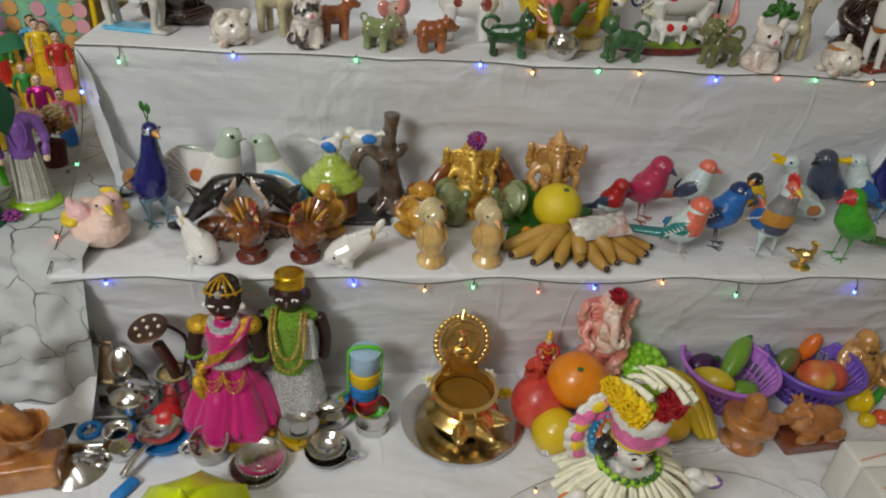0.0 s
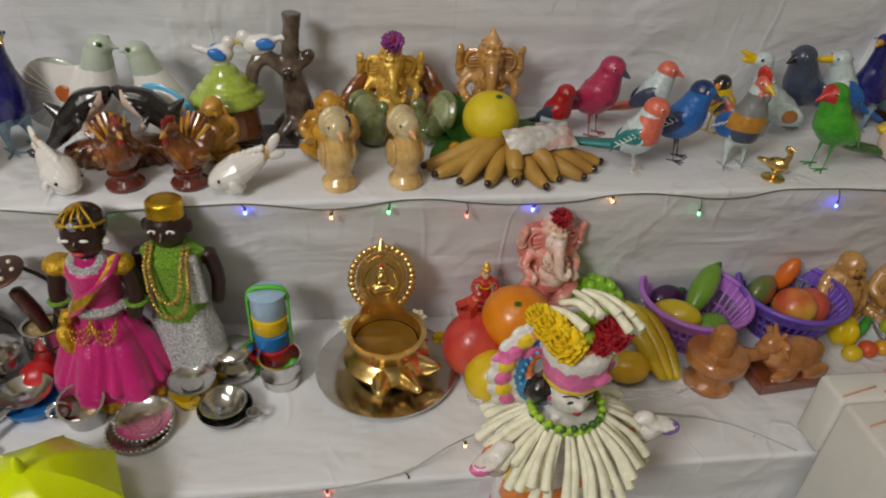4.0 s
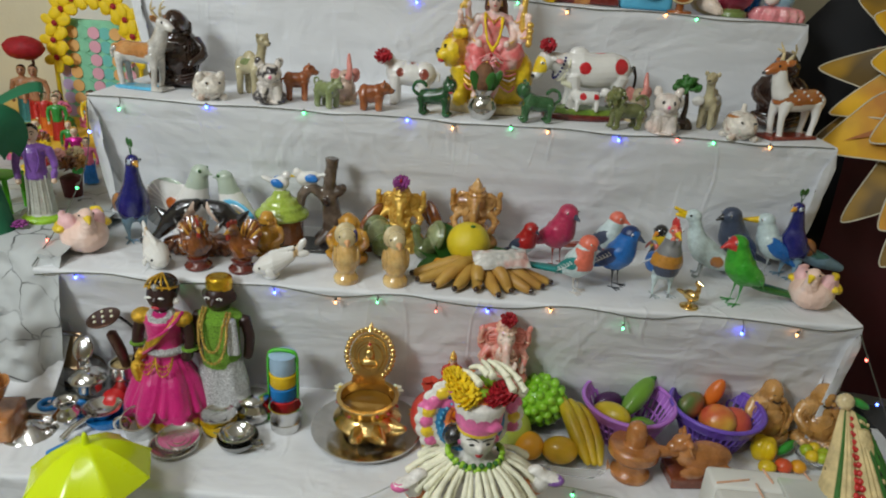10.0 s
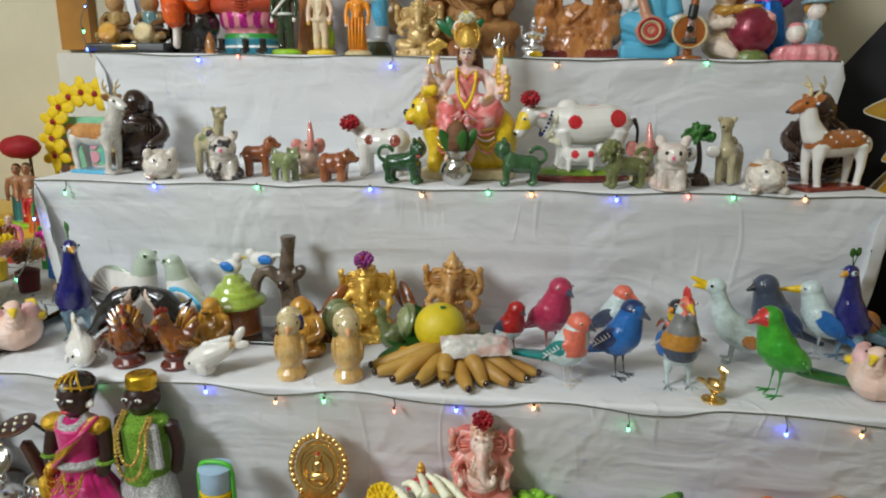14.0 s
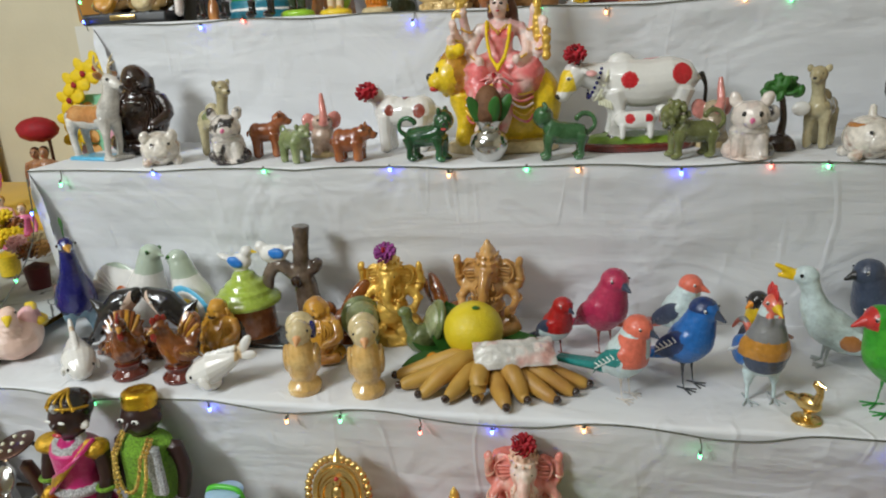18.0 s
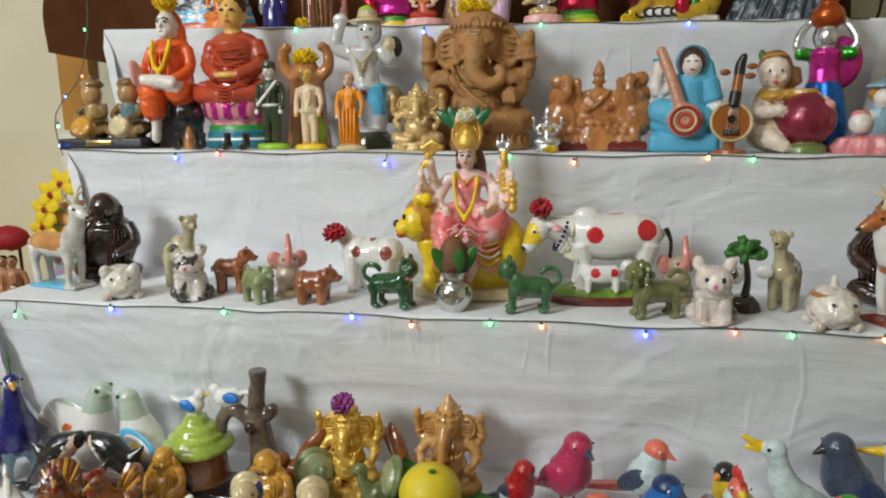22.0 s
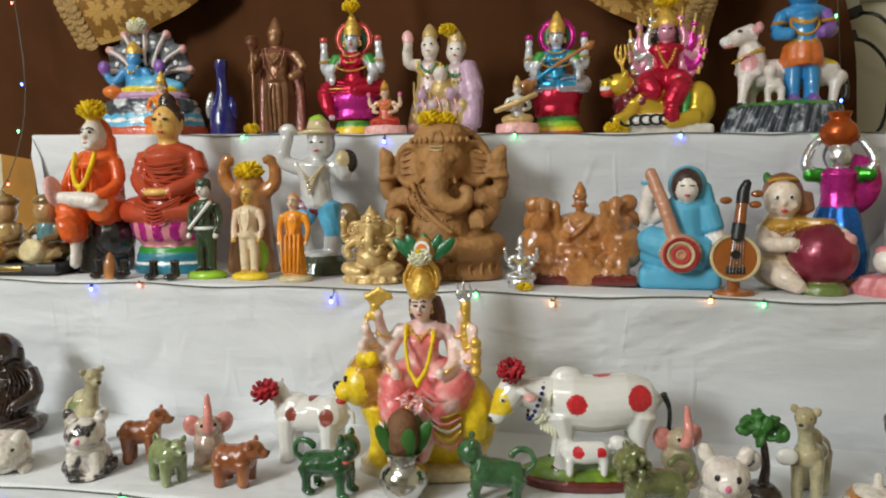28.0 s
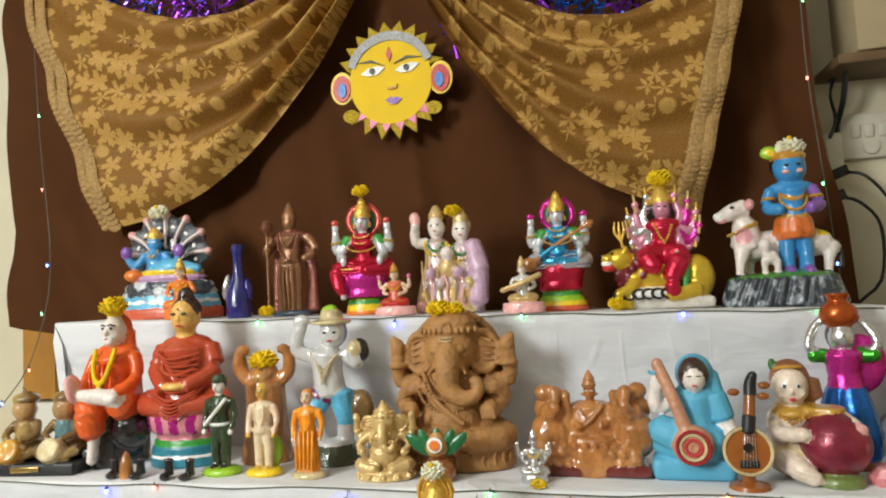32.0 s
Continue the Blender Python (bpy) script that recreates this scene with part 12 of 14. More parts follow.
s = Shape(); s.box((-0.375, 0.755, 0.207), (0.10, 0.055, 0.014), STEEL, bevel=0.003); part("body", s, stv)
for dx in (-0.024, 0.026):
    s = Shape(); s.ring((-0.375 + dx, 0.755, 0.216), 0.014, 0.004, BLUEP, seg=24, sides=8); part("burner", s, stv)
s = Shape(); s.turned([(0, 0), (0.028, 0), (0.036, 0.010), (0.034, 0.010), (0, 0.004)], PLASTICB, seg=26); s.put("black_pan", (-0.425, 0.745, 0.204), None, "small black frying pan toy", "toy vessel", "toy kitchen ware", lean=6, scale=0.75)


def flap_at(u, v):
    return Vector((-0.52 + 0.12 * u, 0.75 + 0.10 * v, 0.203 + 0.05 * u * v + 0.055 * v * v + 0.006 * math.sin(u * 7 + v * 3)))


tagged(sheet(20, 16, flap_at, COTTON, "cloth_flap"), "folded corner of white cloth beside the toy kitchen", "cloth")

# clay figure with a bowl at the step's end
s = Shape()
s.box((0, 0, 0.022), (0.11, 0.075, 0.044), CLAY, bevel=0.006)
s.ball((-0.012, 0.004, 0.075), (0.036, 0.028, 0.045), CLAY); s.ball((-0.02, 0.0, 0.13), (0.024, 0.022, 0.035), CLAY); s.ball((-0.022, 0.002, 0.190), (0.024, 0.024, 0.028), CLAY)
s.limb([(-0.022, 0.0, 0.14), (-0.022, 0, 0.175)], [0.026, 0.016], CLAY, 10); s.turned([(0.026, 0), (0.020, 0.02), (0, 0.028)], CLAY, (-0.022, 0.002, 0.205), seg=14)
s.limb([(0.004, 0, 0.12), (0.022, -0.010, 0.10), (0.030, -0.012, 0.09)], [0.014, 0.012, 0.010], CLAY, 8)
s.turned([(0, 0.0), (0.016, 0.0), (0.024, 0.018), (0.032, 0.034), (0.028, 0.033), (0.018, 0.016), (0, 0.008)], CLAY, (0.026, -0.012, 0.068), seg=24)
s.rough(0.002, 0.016)
s.put("clay_figure", on(1, -0.468, 0.690), None, "orange glazed clay figure holding a bowl", "statue", turn=10)

# plastic fruit in a clear tray
FR = lambda n, rgb, sec=None: mat(n, rgb, 0.32, 0, 0.12, 25, 0.15, 200, 0.2, sec, (0.4, 0.7))
tray = tagged(new("clear_fruit_tray"), "clear plastic tray under the toy fruit", "tray")
tray.location = (0, 0, 0)
def tray_at(u, v):
    e = max(abs(u - 0.5), abs(v - 0.5)) * 2
    return Vector((0.250 + 0.305 * u, 0.685 + 0.19 * v, 0.203 + (0.030 * max(0, (e - 0.88) / 0.12)) + 0.002 * noise.noise(Vector((u * 8, v * 8, 1)))))
tp = sheet(40, 26, tray_at, GLASS, "tray_shell", tray)
tp.visible_shadow = False
for nm, x, y, z, r, m, lab in (
        ("toy_orange", 0.322, 0.765, 0.297, (0.046, 0.044, 0.043), FR("orange_fruit", (0.80, 0.24, 0.01)), "round plastic orange in the fruit tray"),
        ("toy_pomegranate", 0.268, 0.765, 0.252, (0.042, 0.042, 0.046), FR("pomegranate_red", (0.58, 0.045, 0.04), (0.66, 0.10, 0.05)), "red plastic pomegranate in the fruit tray"),
        ("toy_lemon", 0.286, 0.716, 0.240, (0.036, 0.036, 0.036), FR("lemon_yellow", (0.72, 0.50, 0.02)), "yellow plastic citrus in the fruit tray"),
        ("toy_custard_apple", 0.452, 0.830, 0.258, (0.040, 0.038, 0.040), FR("custard_green", (0.20, 0.50, 0.02), (0.28, 0.58, 0.04)), "green plastic custard apple with bumpy skin"),
        ("toy_mango", 0.480, 0.735, 0.226, (0.030, 0.024, 0.022), FR("mango_yellow", (0.72, 0.42, 0.02)), "small yellow plastic mango"),
        ("toy_apricot", 0.430, 0.740, 0.226, (0.024, 0.024, 0.023), FR("apricot_orange", (0.75, 0.34, 0.02)), "small orange plastic apricot"),
        ("toy_guava", 0.400, 0.770, 0.236, (0.034, 0.033, 0.033), FR("guava_green", (0.40, 0.48, 0.06)), "pale green plastic guava")):
    s = Shape(); s.ball((0, 0, 0), r, m, seg=28, rings=18)
    if "custard" in nm:
        for k in range(60):
            a, b = 2.4 * k, math.asin(-0.9 + 1.9 * k / 60)
            s.ball((r[0] * math.cos(a) * math.cos(b), r[1] * math.sin(a) * math.cos(b), r[2] * math.sin(b)), 0.0085, m, seg=8, rings=6)
    if "pomegranate" in nm:
        s.turned([(0.010, 0), (0.014, 0.022), (0.008, 0.014)], m, (-0.008, 0.01, 0.040), seg=14, ry=-12, wave=0.15, waves=5)
    if "orange" in nm:
        s.ball((-0.006, -0.02, 0.039), (0.005, 0.005, 0.002), LEAF, seg=8, rings=5)
    s.put(nm, (x, y, z), None, lab, "toy fruit", "toy fruit")
for k, (dx, dz) in enumerate(((0, 0), (0.022, -0.004), (0.042, -0.010))):
    s = Shape(); s.limb([(0.486 + dx * 0.7, 0.826, 0.268 + dz), (0.494 + dx * 0.9, 0.795, 0.262 + dz), (0.510 + dx * 0.8, 0.755, 0.240 + dz), (0.526 + dx * 0.5, 0.718, 0.216)], [0.005, 0.012, 0.013, 0.005], FR("toy_banana_yellow", (0.70, 0.46, 0.02), (0.50, 0.42, 0.03)), 12)
    s.put("toy_banana", None, None, "yellow plastic banana in the fruit tray", "toy fruit", "toy fruit")
s = Shape(); s.turned([(0, 0), (0.052, 0), (0.050, 0.070), (0, 0.071)], mat("steel_tin", (0.55, 0.50, 0.45), 0.3, 0.9), seg=26); s.put("tin_stand", (0.382, 0.835, 0.2), None, "low metal tin under the pink statue", "tin")
s = ganesha(Shape(), 0.150, paint("coral_pink_paint", (0.75, 0.25, 0.20), (0.82, 0.45, 0.36)), crown=paint("pale_gold_pink", (0.78, 0.50, 0.36)), back=paint("coral_pink_paint", (0.75, 0.25, 0.20)))
s.tint(paint("coral_white_paint", (0.82, 0.66, 0.56), (0.78, 0.40, 0.32)), lambda x, y, z: y < -0.012 and 0.045 < z < 0.125 and abs(x) < 0.032); s.squash(0.74); flower(s, (0, -0.012, 0.143), 0.015, PETALR, None, 9, 3, 40); s.rough(0.002, 0.010)
s.put("elephant_god_statue", (0.378, 0.832, 0.271), None, "coral pink elephant-headed seated statue with red flower", "statue", turn=6)
s = seated(Shape(), 0.080, RED, RED, SKIN, GOLD, [(RED, 0.12, 0.28)], hair=OCHRE); s.rough(0.0012, 0.008)
s.put("small_red_statue", (0.292, 0.835, 0.262), None, "tiny red and gold seated statue beside the fruit", "statue")
s = Shape(); s.turned([(0, 0), (0.032, 0), (0.030, 0.06), (0, 0.062)], FR("pomegranate_red", (0.58, 0.045, 0.04)), seg=20); s.put("red_pot_stand", (0.292, 0.835, 0.2), None, "small red pot under the tiny statue", "pot")


def basket(x, y, m, label, fruit):
    b = tagged(new("plastic_basket"), label, "basket", "plastic baskets")
    s = Shape(); s.turned([(0, 0.004), (0.044, 0.004), (0.046, 0.0), (0, 0.0)], m, (x, y, 0.2), seg=30); part("base", s, b)
    s = Shape(); s.ring((x, y, 0.276), 0.078, 0.0042, m, seg=44, sides=8); part("rim", s, b)
    s = Shape(); s.turned([(0.0715, 0.258), (0.0775, 0.274), (0.0755, 0.275), (0.0695, 0.259)], m, (x, y, 0), seg=44); part("rim_band", s, b)
    for k in range(36):
        a = 2 * math.pi * k / 36
        s = Shape(); s.limb([(x + 0.045 * math.cos(a), y + 0.045 * math.sin(a), 0.203), (x + 0.076 * math.cos(a + 0.05), y + 0.076 * math.sin(a + 0.05), 0.274)], 0.0024, m, 5); part("rib", s, b)
    for r, z in ((0.052, 0.219), (0.060, 0.237), (0.069, 0.257)):
        s = Shape(); s.ring((x, y, z), r, 0.0022, m, seg=36, sides=6); part("hoop", s, b)
    for nm, dx, dy, z, r, mm, rot in fruit:
        s = Shape(); s.ball((0, 0, 0), r, mm, seg=22, rings=14)
        if "eggplant" in nm or "gourd" in nm:
            s.limb([(r[0] * 0.9, 0, 0), (r[0] * 1.25, 0, 0.004)], [0.008, 0.005], LEAF, 8)
        o = s.put(nm, None, None, nm.replace("_", " ") + " toy lying in the plastic basket", "toy vegetable", "toy vegetables")
        o.matrix_basis = pose(x + dx, y + dy, z, 0, rot[0], rot[1])


basket(0.604, 0.824, mat("lilac_plastic", (0.46, 0.17, 0.60), 0.35), "lilac plastic basket of toy vegetables", (
    ("green_gourd", 0.020, 0.018, 0.274, (0.046, 0.018, 0.017), FR("gourd_green", (0.14, 0.30, 0.03)), (-28, 45)),
    ("yellow_star_fruit", -0.030, -0.014, 0.252, (0.036, 0.022, 0.022), FR("star_yellow", (0.62, 0.46, 0.02)), (-10, -40)),
    ("purple_eggplant", -0.026, 0.034, 0.246, (0.028, 0.019, 0.018), FR("eggplant_purple", (0.06, 0.012, 0.07)), (0, 20)),
    ("green_mango", 0.020, -0.028, 0.238, (0.030, 0.022, 0.020), FR("gourd_green", (0.14, 0.30, 0.03)), (0, 10))))
basket(0.758, 0.828, mat("violet_plastic", (0.16, 0.08, 0.46), 0.35), "violet plastic basket of toy fruit", (
    ("red_apple", 0.000, -0.016, 0.256, (0.032, 0.030, 0.029), FR("apple_red_yellow", (0.62, 0.09, 0.04), (0.75, 0.46, 0.06)), (0, 0)),
    ("ripe_peach", 0.034, -0.004, 0.246, (0.030, 0.029, 0.028), FR("peach_red", (0.62, 0.10, 0.05)), (0, 30)),
    ("orange_carrot", 0.002, 0.028, 0.284, (0.014, 0.013, 0.030), FR("carrot_orange", (0.72, 0.16, 0.02)), (20, 0)),
    ("watermelon_slice", -0.040, 0.014, 0.262, (0.030, 0.018, 0.026), FR("melon_green", (0.06, 0.18, 0.04), (0.40, 0.08, 0.05)), (-30, 30))))

# linga and bull in glazed clay
s = Shape()
s.turned([(0, 0), (0.036, 0), (0.038, 0.010), (0.030, 0.022), (0.028, 0.034), (0.040, 0.046), (0.048, 0.052), (0.048, 0.068), (0.044, 0.072), (0, 0.070)], CLAY, seg=36)
s.turned([(0, 0.066), (0.019, 0.066), (0.020, 0.100), (0.015, 0.114), (0.006, 0.120), (0, 0.121)], CLAY, seg=24)
s.limb([(0.040, -0.004, 0.060), (0.066, -0.008, 0.062), (0.080, -0.010, 0.060)], [0.014, 0.010, 0.008], CLAY, 10)
s.rough(0.0008, 0.02)
s.put("clay_shrine_stone", on(1, 0.596, 0.722), None, "glazed orange clay pedestal stone with spout", "statue", turn=4, scale=0.86)
s = Shape()
s.box((0, 0, 0.012), (0.115, 0.060, 0.024), glaze("dark_red_clay_glaze", (0.20, 0.05, 0.02)), bevel=0.003)
s.ball((0.006, 0, 0.050), (0.052, 0.027, 0.030), CLAY, seg=24, rings=14); s.ball((-0.026, 0, 0.062), (0.020, 0.020, 0.022), CLAY)
s.ball((-0.040, 0, 0.080), (0.020, 0.016, 0.017), CLAY); s.ball((-0.054, 0, 0.072), (0.012, 0.011, 0.010), CLAY)
for sy in (-1, 1):
    s.ball((-0.034, sy * 0.018, 0.088), (0.007, 0.010, 0.006), CLAY); s.limb([(-0.034, sy * 0.008, 0.093), (-0.036, sy * 0.012, 0.106)], [0.005, 0.003], CLAY, 7)
    s.ball((-0.020, sy * 0.024, 0.032), (0.024, 0.009, 0.010), CLAY); s.ball((0.034, sy * 0.024, 0.034), (0.022, 0.010, 0.014), CLAY)
s.ring((-0.024, 0, 0.066), 0.021, 0.003, CLAY, ry=60, seg=20, sides=6); s.rough(0.0012, 0.012)
s.put("resting_bull_statue", on(1, 0.705, 0.725), None, "glazed orange clay bull resting on a plinth", "statue", turn=6, scale=0.90)
for x, y, t, h in ((0.858, 0.858, 4, 0.122), (0.948, 0.855, -8, 0.124), (1.168, 0.835, -20, 0.105)):
    s = laughing(Shape(), h, CLAYL); s.squash(0.78); s.rough(0.0016, 0.012)
    s.put("laughing_statue", (x, y, 0.2), None, "light brown glazed laughing seated statue", "statue", "light brown statues", turn=t)
# toy vegetables, glass bowl, wooden bowl
for nm, x, y, z, r, m in (("yellow_capsicum", 0.838, 0.792, 0.222, (0.022, 0.020, 0.022), FR("capsicum_yellow", (0.75, 0.52, 0.01))), ("green_chilli", 0.885, 0.808, 0.216, (0.032, 0.008, 0.009), FR("chilli_green", (0.03, 0.34, 0.04))), ("red_tomato", 0.862, 0.762, 0.212, (0.014, 0.014, 0.012), FR("tomato_red", (0.66, 0.09, 0.03))), ("small_orange", 0.888, 0.764, 0.211, (0.013, 0.013, 0.011), FR("apricot_orange", (0.75, 0.34, 0.02))), ("yellow_lemon", 0.832, 0.755, 0.212, (0.015, 0.013, 0.012), FR("lemon_yellow", (0.72, 0.50, 0.02)))):
    s = Shape(); s.ball((0, 0, 0), r, m, rz=40 if "chilli" in nm else 0, seg=18, rings=12)
    if "capsicum" in nm:
        for k in range(4):
            a = radians(90 * k + 20); s.ball((0.010 * math.cos(a), 0.010 * math.sin(a), 0.0), (0.013, 0.013, 0.021), m)
    s.put(nm, (x, y, z), None, nm.replace("_", " ") + " toy on the white cloth", "toy vegetable", "toy vegetables")
gb = tagged(new("glass_bowl"), "small glass bowl of yellow-green toy fruit", "bowl")
s = Shape(); s.turned([(0, 0), (0.018, 0), (0.030, 0.014), (0.036, 0.026), (0.034, 0.026), (0.026, 0.012), (0, 0.004)], GLASS, (0.925, 0.790, 0.2), seg=28); part("bowl", s, gb).visible_shadow = False
for k in range(5):
    s = Shape(); s.ball((0.925 + 0.014 * math.cos(k * 1.3), 0.790 + 0.014 * math.sin(k * 1.3), 0.222), 0.011, (FR("lime_green_fruit", (0.36, 0.46, 0.02)), FR("lemon_yellow", (0.72, 0.50, 0.02)))[k % 2], seg=12, rings=8); part("fruit", s, gb)
s = Shape(); s.turned([(0, 0), (0.022, 0), (0.034, 0.014), (0.040, 0.030), (0.036, 0.030), (0.028, 0.012), (0, 0.006)], mat("turned_wood", (0.30, 0.15, 0.05), 0.45, 0, 0.3, 25, 0.1, 60), seg=28); s.put("wooden_bowl", (0.985, 0.770, 0.2), None, "small turned wooden bowl", "bowl")

# toy umbrella in front
UMB = mat("neon_yellow_plastic", (0.66, 0.80, 0.005), 0.25, 0, 0.04, 10, 0.03, 60, 0.3)
um = tagged(new("toy_umbrella"), "bright neon yellow plastic toy umbrella on a stick", "toy umbrella")
UX, UY, UZ = -0.212, 0.555, 0.308
def canopy_at(u, v):
    a = 2 * math.pi * u
    seg8 = math.cos(math.pi / 8) / math.cos((a % (math.pi / 4)) - math.pi / 8)
    r = 0.086 * v * (seg8 if v > 0.3 else 1)
    return Vector((UX + r * math.cos(a), UY + r * math.sin(a), UZ - 0.052 * v ** 1.9 - 0.004 * v * (1 - seg8) * 6))
sheet(64, 14, canopy_at, UMB, "canopy", um)
s = Shape(); s.turned([(0.006, -0.004), (0.005, 0.010), (0.002, 0.018), (0, 0.019)], UMB, (UX, UY, UZ), seg=14); part("tip", s, um)
for k in range(8):
    a = math.pi / 4 * k
    s = Shape(); s.limb([canopy_at(k / 8, 0.08) - Vector((0, 0, 0.002)), canopy_at(k / 8, 0.5) - Vector((0, 0, 0.002)), canopy_at(k / 8, 1.0)], 0.0016, UMB, 5); part("rib", s, um)
s = Shape(); s.limb([(UX, UY, UZ), (UX, UY, 0.03), (UX + 0.01, UY, 0.004), (UX + 0.025, UY, 0.008)], 0.003, UMB, 8); part("stick", s, um)


# garlanded statue in front
def garlanded():
    s = Shape()
    wh, pk, org = paint("white_statue_paint", (0.80, 0.77, 0.72)), paint("bright_pink_trim", (0.78, 0.16, 0.38)), paint("orange_trim", (0.82, 0.24, 0.06))
    s.turned([(0, 0), (0.085, 0), (0.082, 0.03), (0.074, 0.12), (0.066, 0.22), (0.05, 0.29), (0, 0.30)], wh, seg=30, sy=0.75, wave=0.03, waves=7)
    s.limb([(0, 0, 0.26), (0, 0, 0.30), (0, 0, 0.325)], [0.046, 0.042, 0.044], wh, 16)
    s.ball((0, 0, 0.325), (0.062, 0.036, 0.022), wh)
    s.limb([(0, 0, 0.33), (0, -0.004, 0.36)], 0.020, wh, 12)
    s.ball((0, -0.010, 0.388), (0.031, 0.031, 0.036), wh, seg=24, rings=16)
    s.ball((0, 0.010, 0.385), (0.040, 0.026, 0.040), BLACKG, seg=20, rings=12)
    s.ball((0, -0.040, 0.386), (0.006, 0.008, 0.009), wh, seg=10, rings=8)
    s.ball((0, -0.038, 0.370), (0.008, 0.004, 0.004), LIP, seg=8, rings=5)
    for sx in (-1, 1):
        s.ball((sx * 0.013, -0.037, 0.394), (0.006, 0.002, 0.0022), EYE_B, seg=10, rings=6)
        s.limb([(sx * 0.004, -0.040, 0.402), (sx * 0.014, -0.039, 0.406), (sx * 0.024, -0.032, 0.402)], 0.0011, EYE_B, 6)
        s.ball((sx * 0.034, -0.008, 0.384), 0.008, pk, seg=10, rings=8)
        s.limb([(sx * 0.056, 0, 0.322), (sx * 0.078, -0.014, 0.296), (sx * 0.092, -0.034, 0.316), (sx * 0.098, -0.040, 0.332)], [0.020, 0.017, 0.014, 0.011], wh, 12)
        s.limb([(sx * 0.084, -0.022, 0.303), (sx * 0.090, -0.030, 0.313)], 0.0175, org, 12)
        s.ball((sx * 0.106, -0.044, 0.338), (0.017, 0.012, 0.013), wh)
        s.ball((sx * 0.112, -0.046, 0.328), (0.014, 0.010, 0.008), PURPLE if sx > 0 else pk)
    s.turned([(0.037, 0), (0.040, 0.006), (0.038, 0.011)], YELLOW, (0, -0.006, 0.408), seg=28)
    s.turned([(0.038, 0), (0.042, 0.010), (0.042, 0.022), (0, 0.024)], pk, (0, -0.006, 0.418), seg=28)
    s.turned([(0.042, 0), (0.046, 0.020), (0.046, 0.032), (0.038, 0.038), (0, 0.040)], wh, (0, -0.005, 0.438), seg=28)
    s.turned([(0.034, 0), (0.030, 0.006), (0, 0.008)], org, (0, -0.005, 0.474), seg=24)
    s.tint(pk, lambda x, y, z: 0.415 < z < 0.424 + 0.006 * abs(math.sin(7 * math.atan2(y, x))) and y < 0.02)
    for dx, r in ((0.010, 0.012), (0.026, 0.011), (0.018, 0.008)):
        s.ball((dx, -0.046 + 0.4 * abs(dx - 0.018), 0.433), (r, 0.006, r * 0.9), pk, seg=12, rings=8)
    s.ball((-0.040, 0.006, 0.384), (0.020, 0.022, 0.022), BLACKG, seg=14, rings=10)
    # sashes on the body
    s.tint(YELLOW, lambda x, y, z: 0.20 < z + 0.5 * x < 0.232 and y < 0)
    s.tint(org, lambda x, y, z: 0.238 < z - 0.4 * x < 0.262 and y < 0)
    s.tint(pk, lambda x, y, z: 0.150 < z + 0.3 * x < 0.166)
    # halo
    for r, rr, m in ((0.056, 0.010, paint("halo_blue", (0.03, 0.22, 0.45))), (0.068, 0.008, wh), (0.042, 0.008, org)):
        s.ring((-0.010, 0.022, 0.405), r, rr, m, rx=84, seg=40, sides=8)
    for k in range(15):
        a = radians(-10 + 220 * k / 14)
        s.ball((-0.010 + 0.086 * math.cos(a), 0.024, 0.405 + 0.086 * math.sin(a)), (0.017, 0.008, 0.017), wh, seg=12, rings=8)
        s.ball((-0.010 + 0.080 * math.cos(a), 0.016, 0.405 + 0.080 * math.sin(a)), (0.012, 0.007, 0.012), (pk, YELLOW)[k % 2], seg=10, rings=6)
    for k in range(30):
        a = radians(12 * k)
        s.ball((-0.010 + 0.056 * math.cos(a), 0.012, 0.405 + 0.056 * math.sin(a)), 0.0030, SKY, seg=6, rings=4)
    for v in s.bm.verts:
        if v.co.z > 0.335:
            v.co = Vector((0, 0, 0.335)) + 0.80 * (v.co - Vector((0, 0, 0.335)))
    s.rough(0.001, 0.012)
    s.put("garlanded_statue", (0.332, 0.580, 0.0), None, "white painted statue with pink trim and blue halo", "statue", turn=10, scale=0.955)
    g = tagged(new("flower_garland"), "ivory tuberose garland with green band round the statue's neck", "garland")
    g.location = (0.010, 0.020, -0.017)
    s = Shape()
    for k in range(44):
        a = radians(150 + 240 * k / 43)
        s.ball((0.322 + 0.038 * math.cos(a), 0.553 + 0.036 * math.sin(a), 0.354 + 0.004 * math.sin(k * 1.9)), (0.0045, 0.004, 0.0045), LIME if k % 3 else LEAF, seg=8, rings=6)
    part("green_band", s, g)
    rg = random.Random(5)
    for k in range(46):
        a = radians(146 + 248 * k / 45) + rg.uniform(-0.06, 0.06)
        ln, fall = rg.uniform(0.046, 0.062), rg.uniform(0.50, 0.95)
        p = Vector((0.322 + 0.041 * math.cos(a), 0.553 + 0.039 * math.sin(a), 0.351 + rg.uniform(-0.003, 0.002)))
        q = p + Vector((math.cos(a) * ln * 0.85, math.sin(a) * ln * 0.85, -ln * fall))
        s = Shape(); s.limb([p, p.lerp(q, 0.55) + Vector((rg.uniform(-0.003, 0.003), 0, 0.005)), q], [0.0030, 0.0040, 0.0058], PETALW, 8); part("tuberose", s, g)
    h = tagged(new("head_flowers"), "yellow, ivory and red flowers on the statue's head", "flowers")
    h.location = (0.010, 0.020, -0.020)
    for x, y, z, r, m in ((0.292, 0.556, 0.458, 0.020, PETALY), (0.303, 0.538, 0.453, 0.021, PETALY), (0.284, 0.570, 0.462, 0.016, PETALY), (0.352, 0.548, 0.456, 0.020, PETALR), (0.338, 0.540, 0.452, 0.014, PETALR)):
        s = Shape(); flower(s, (x, y, z), r, m, None, 11, 3, 25); part("bloom", s, h)
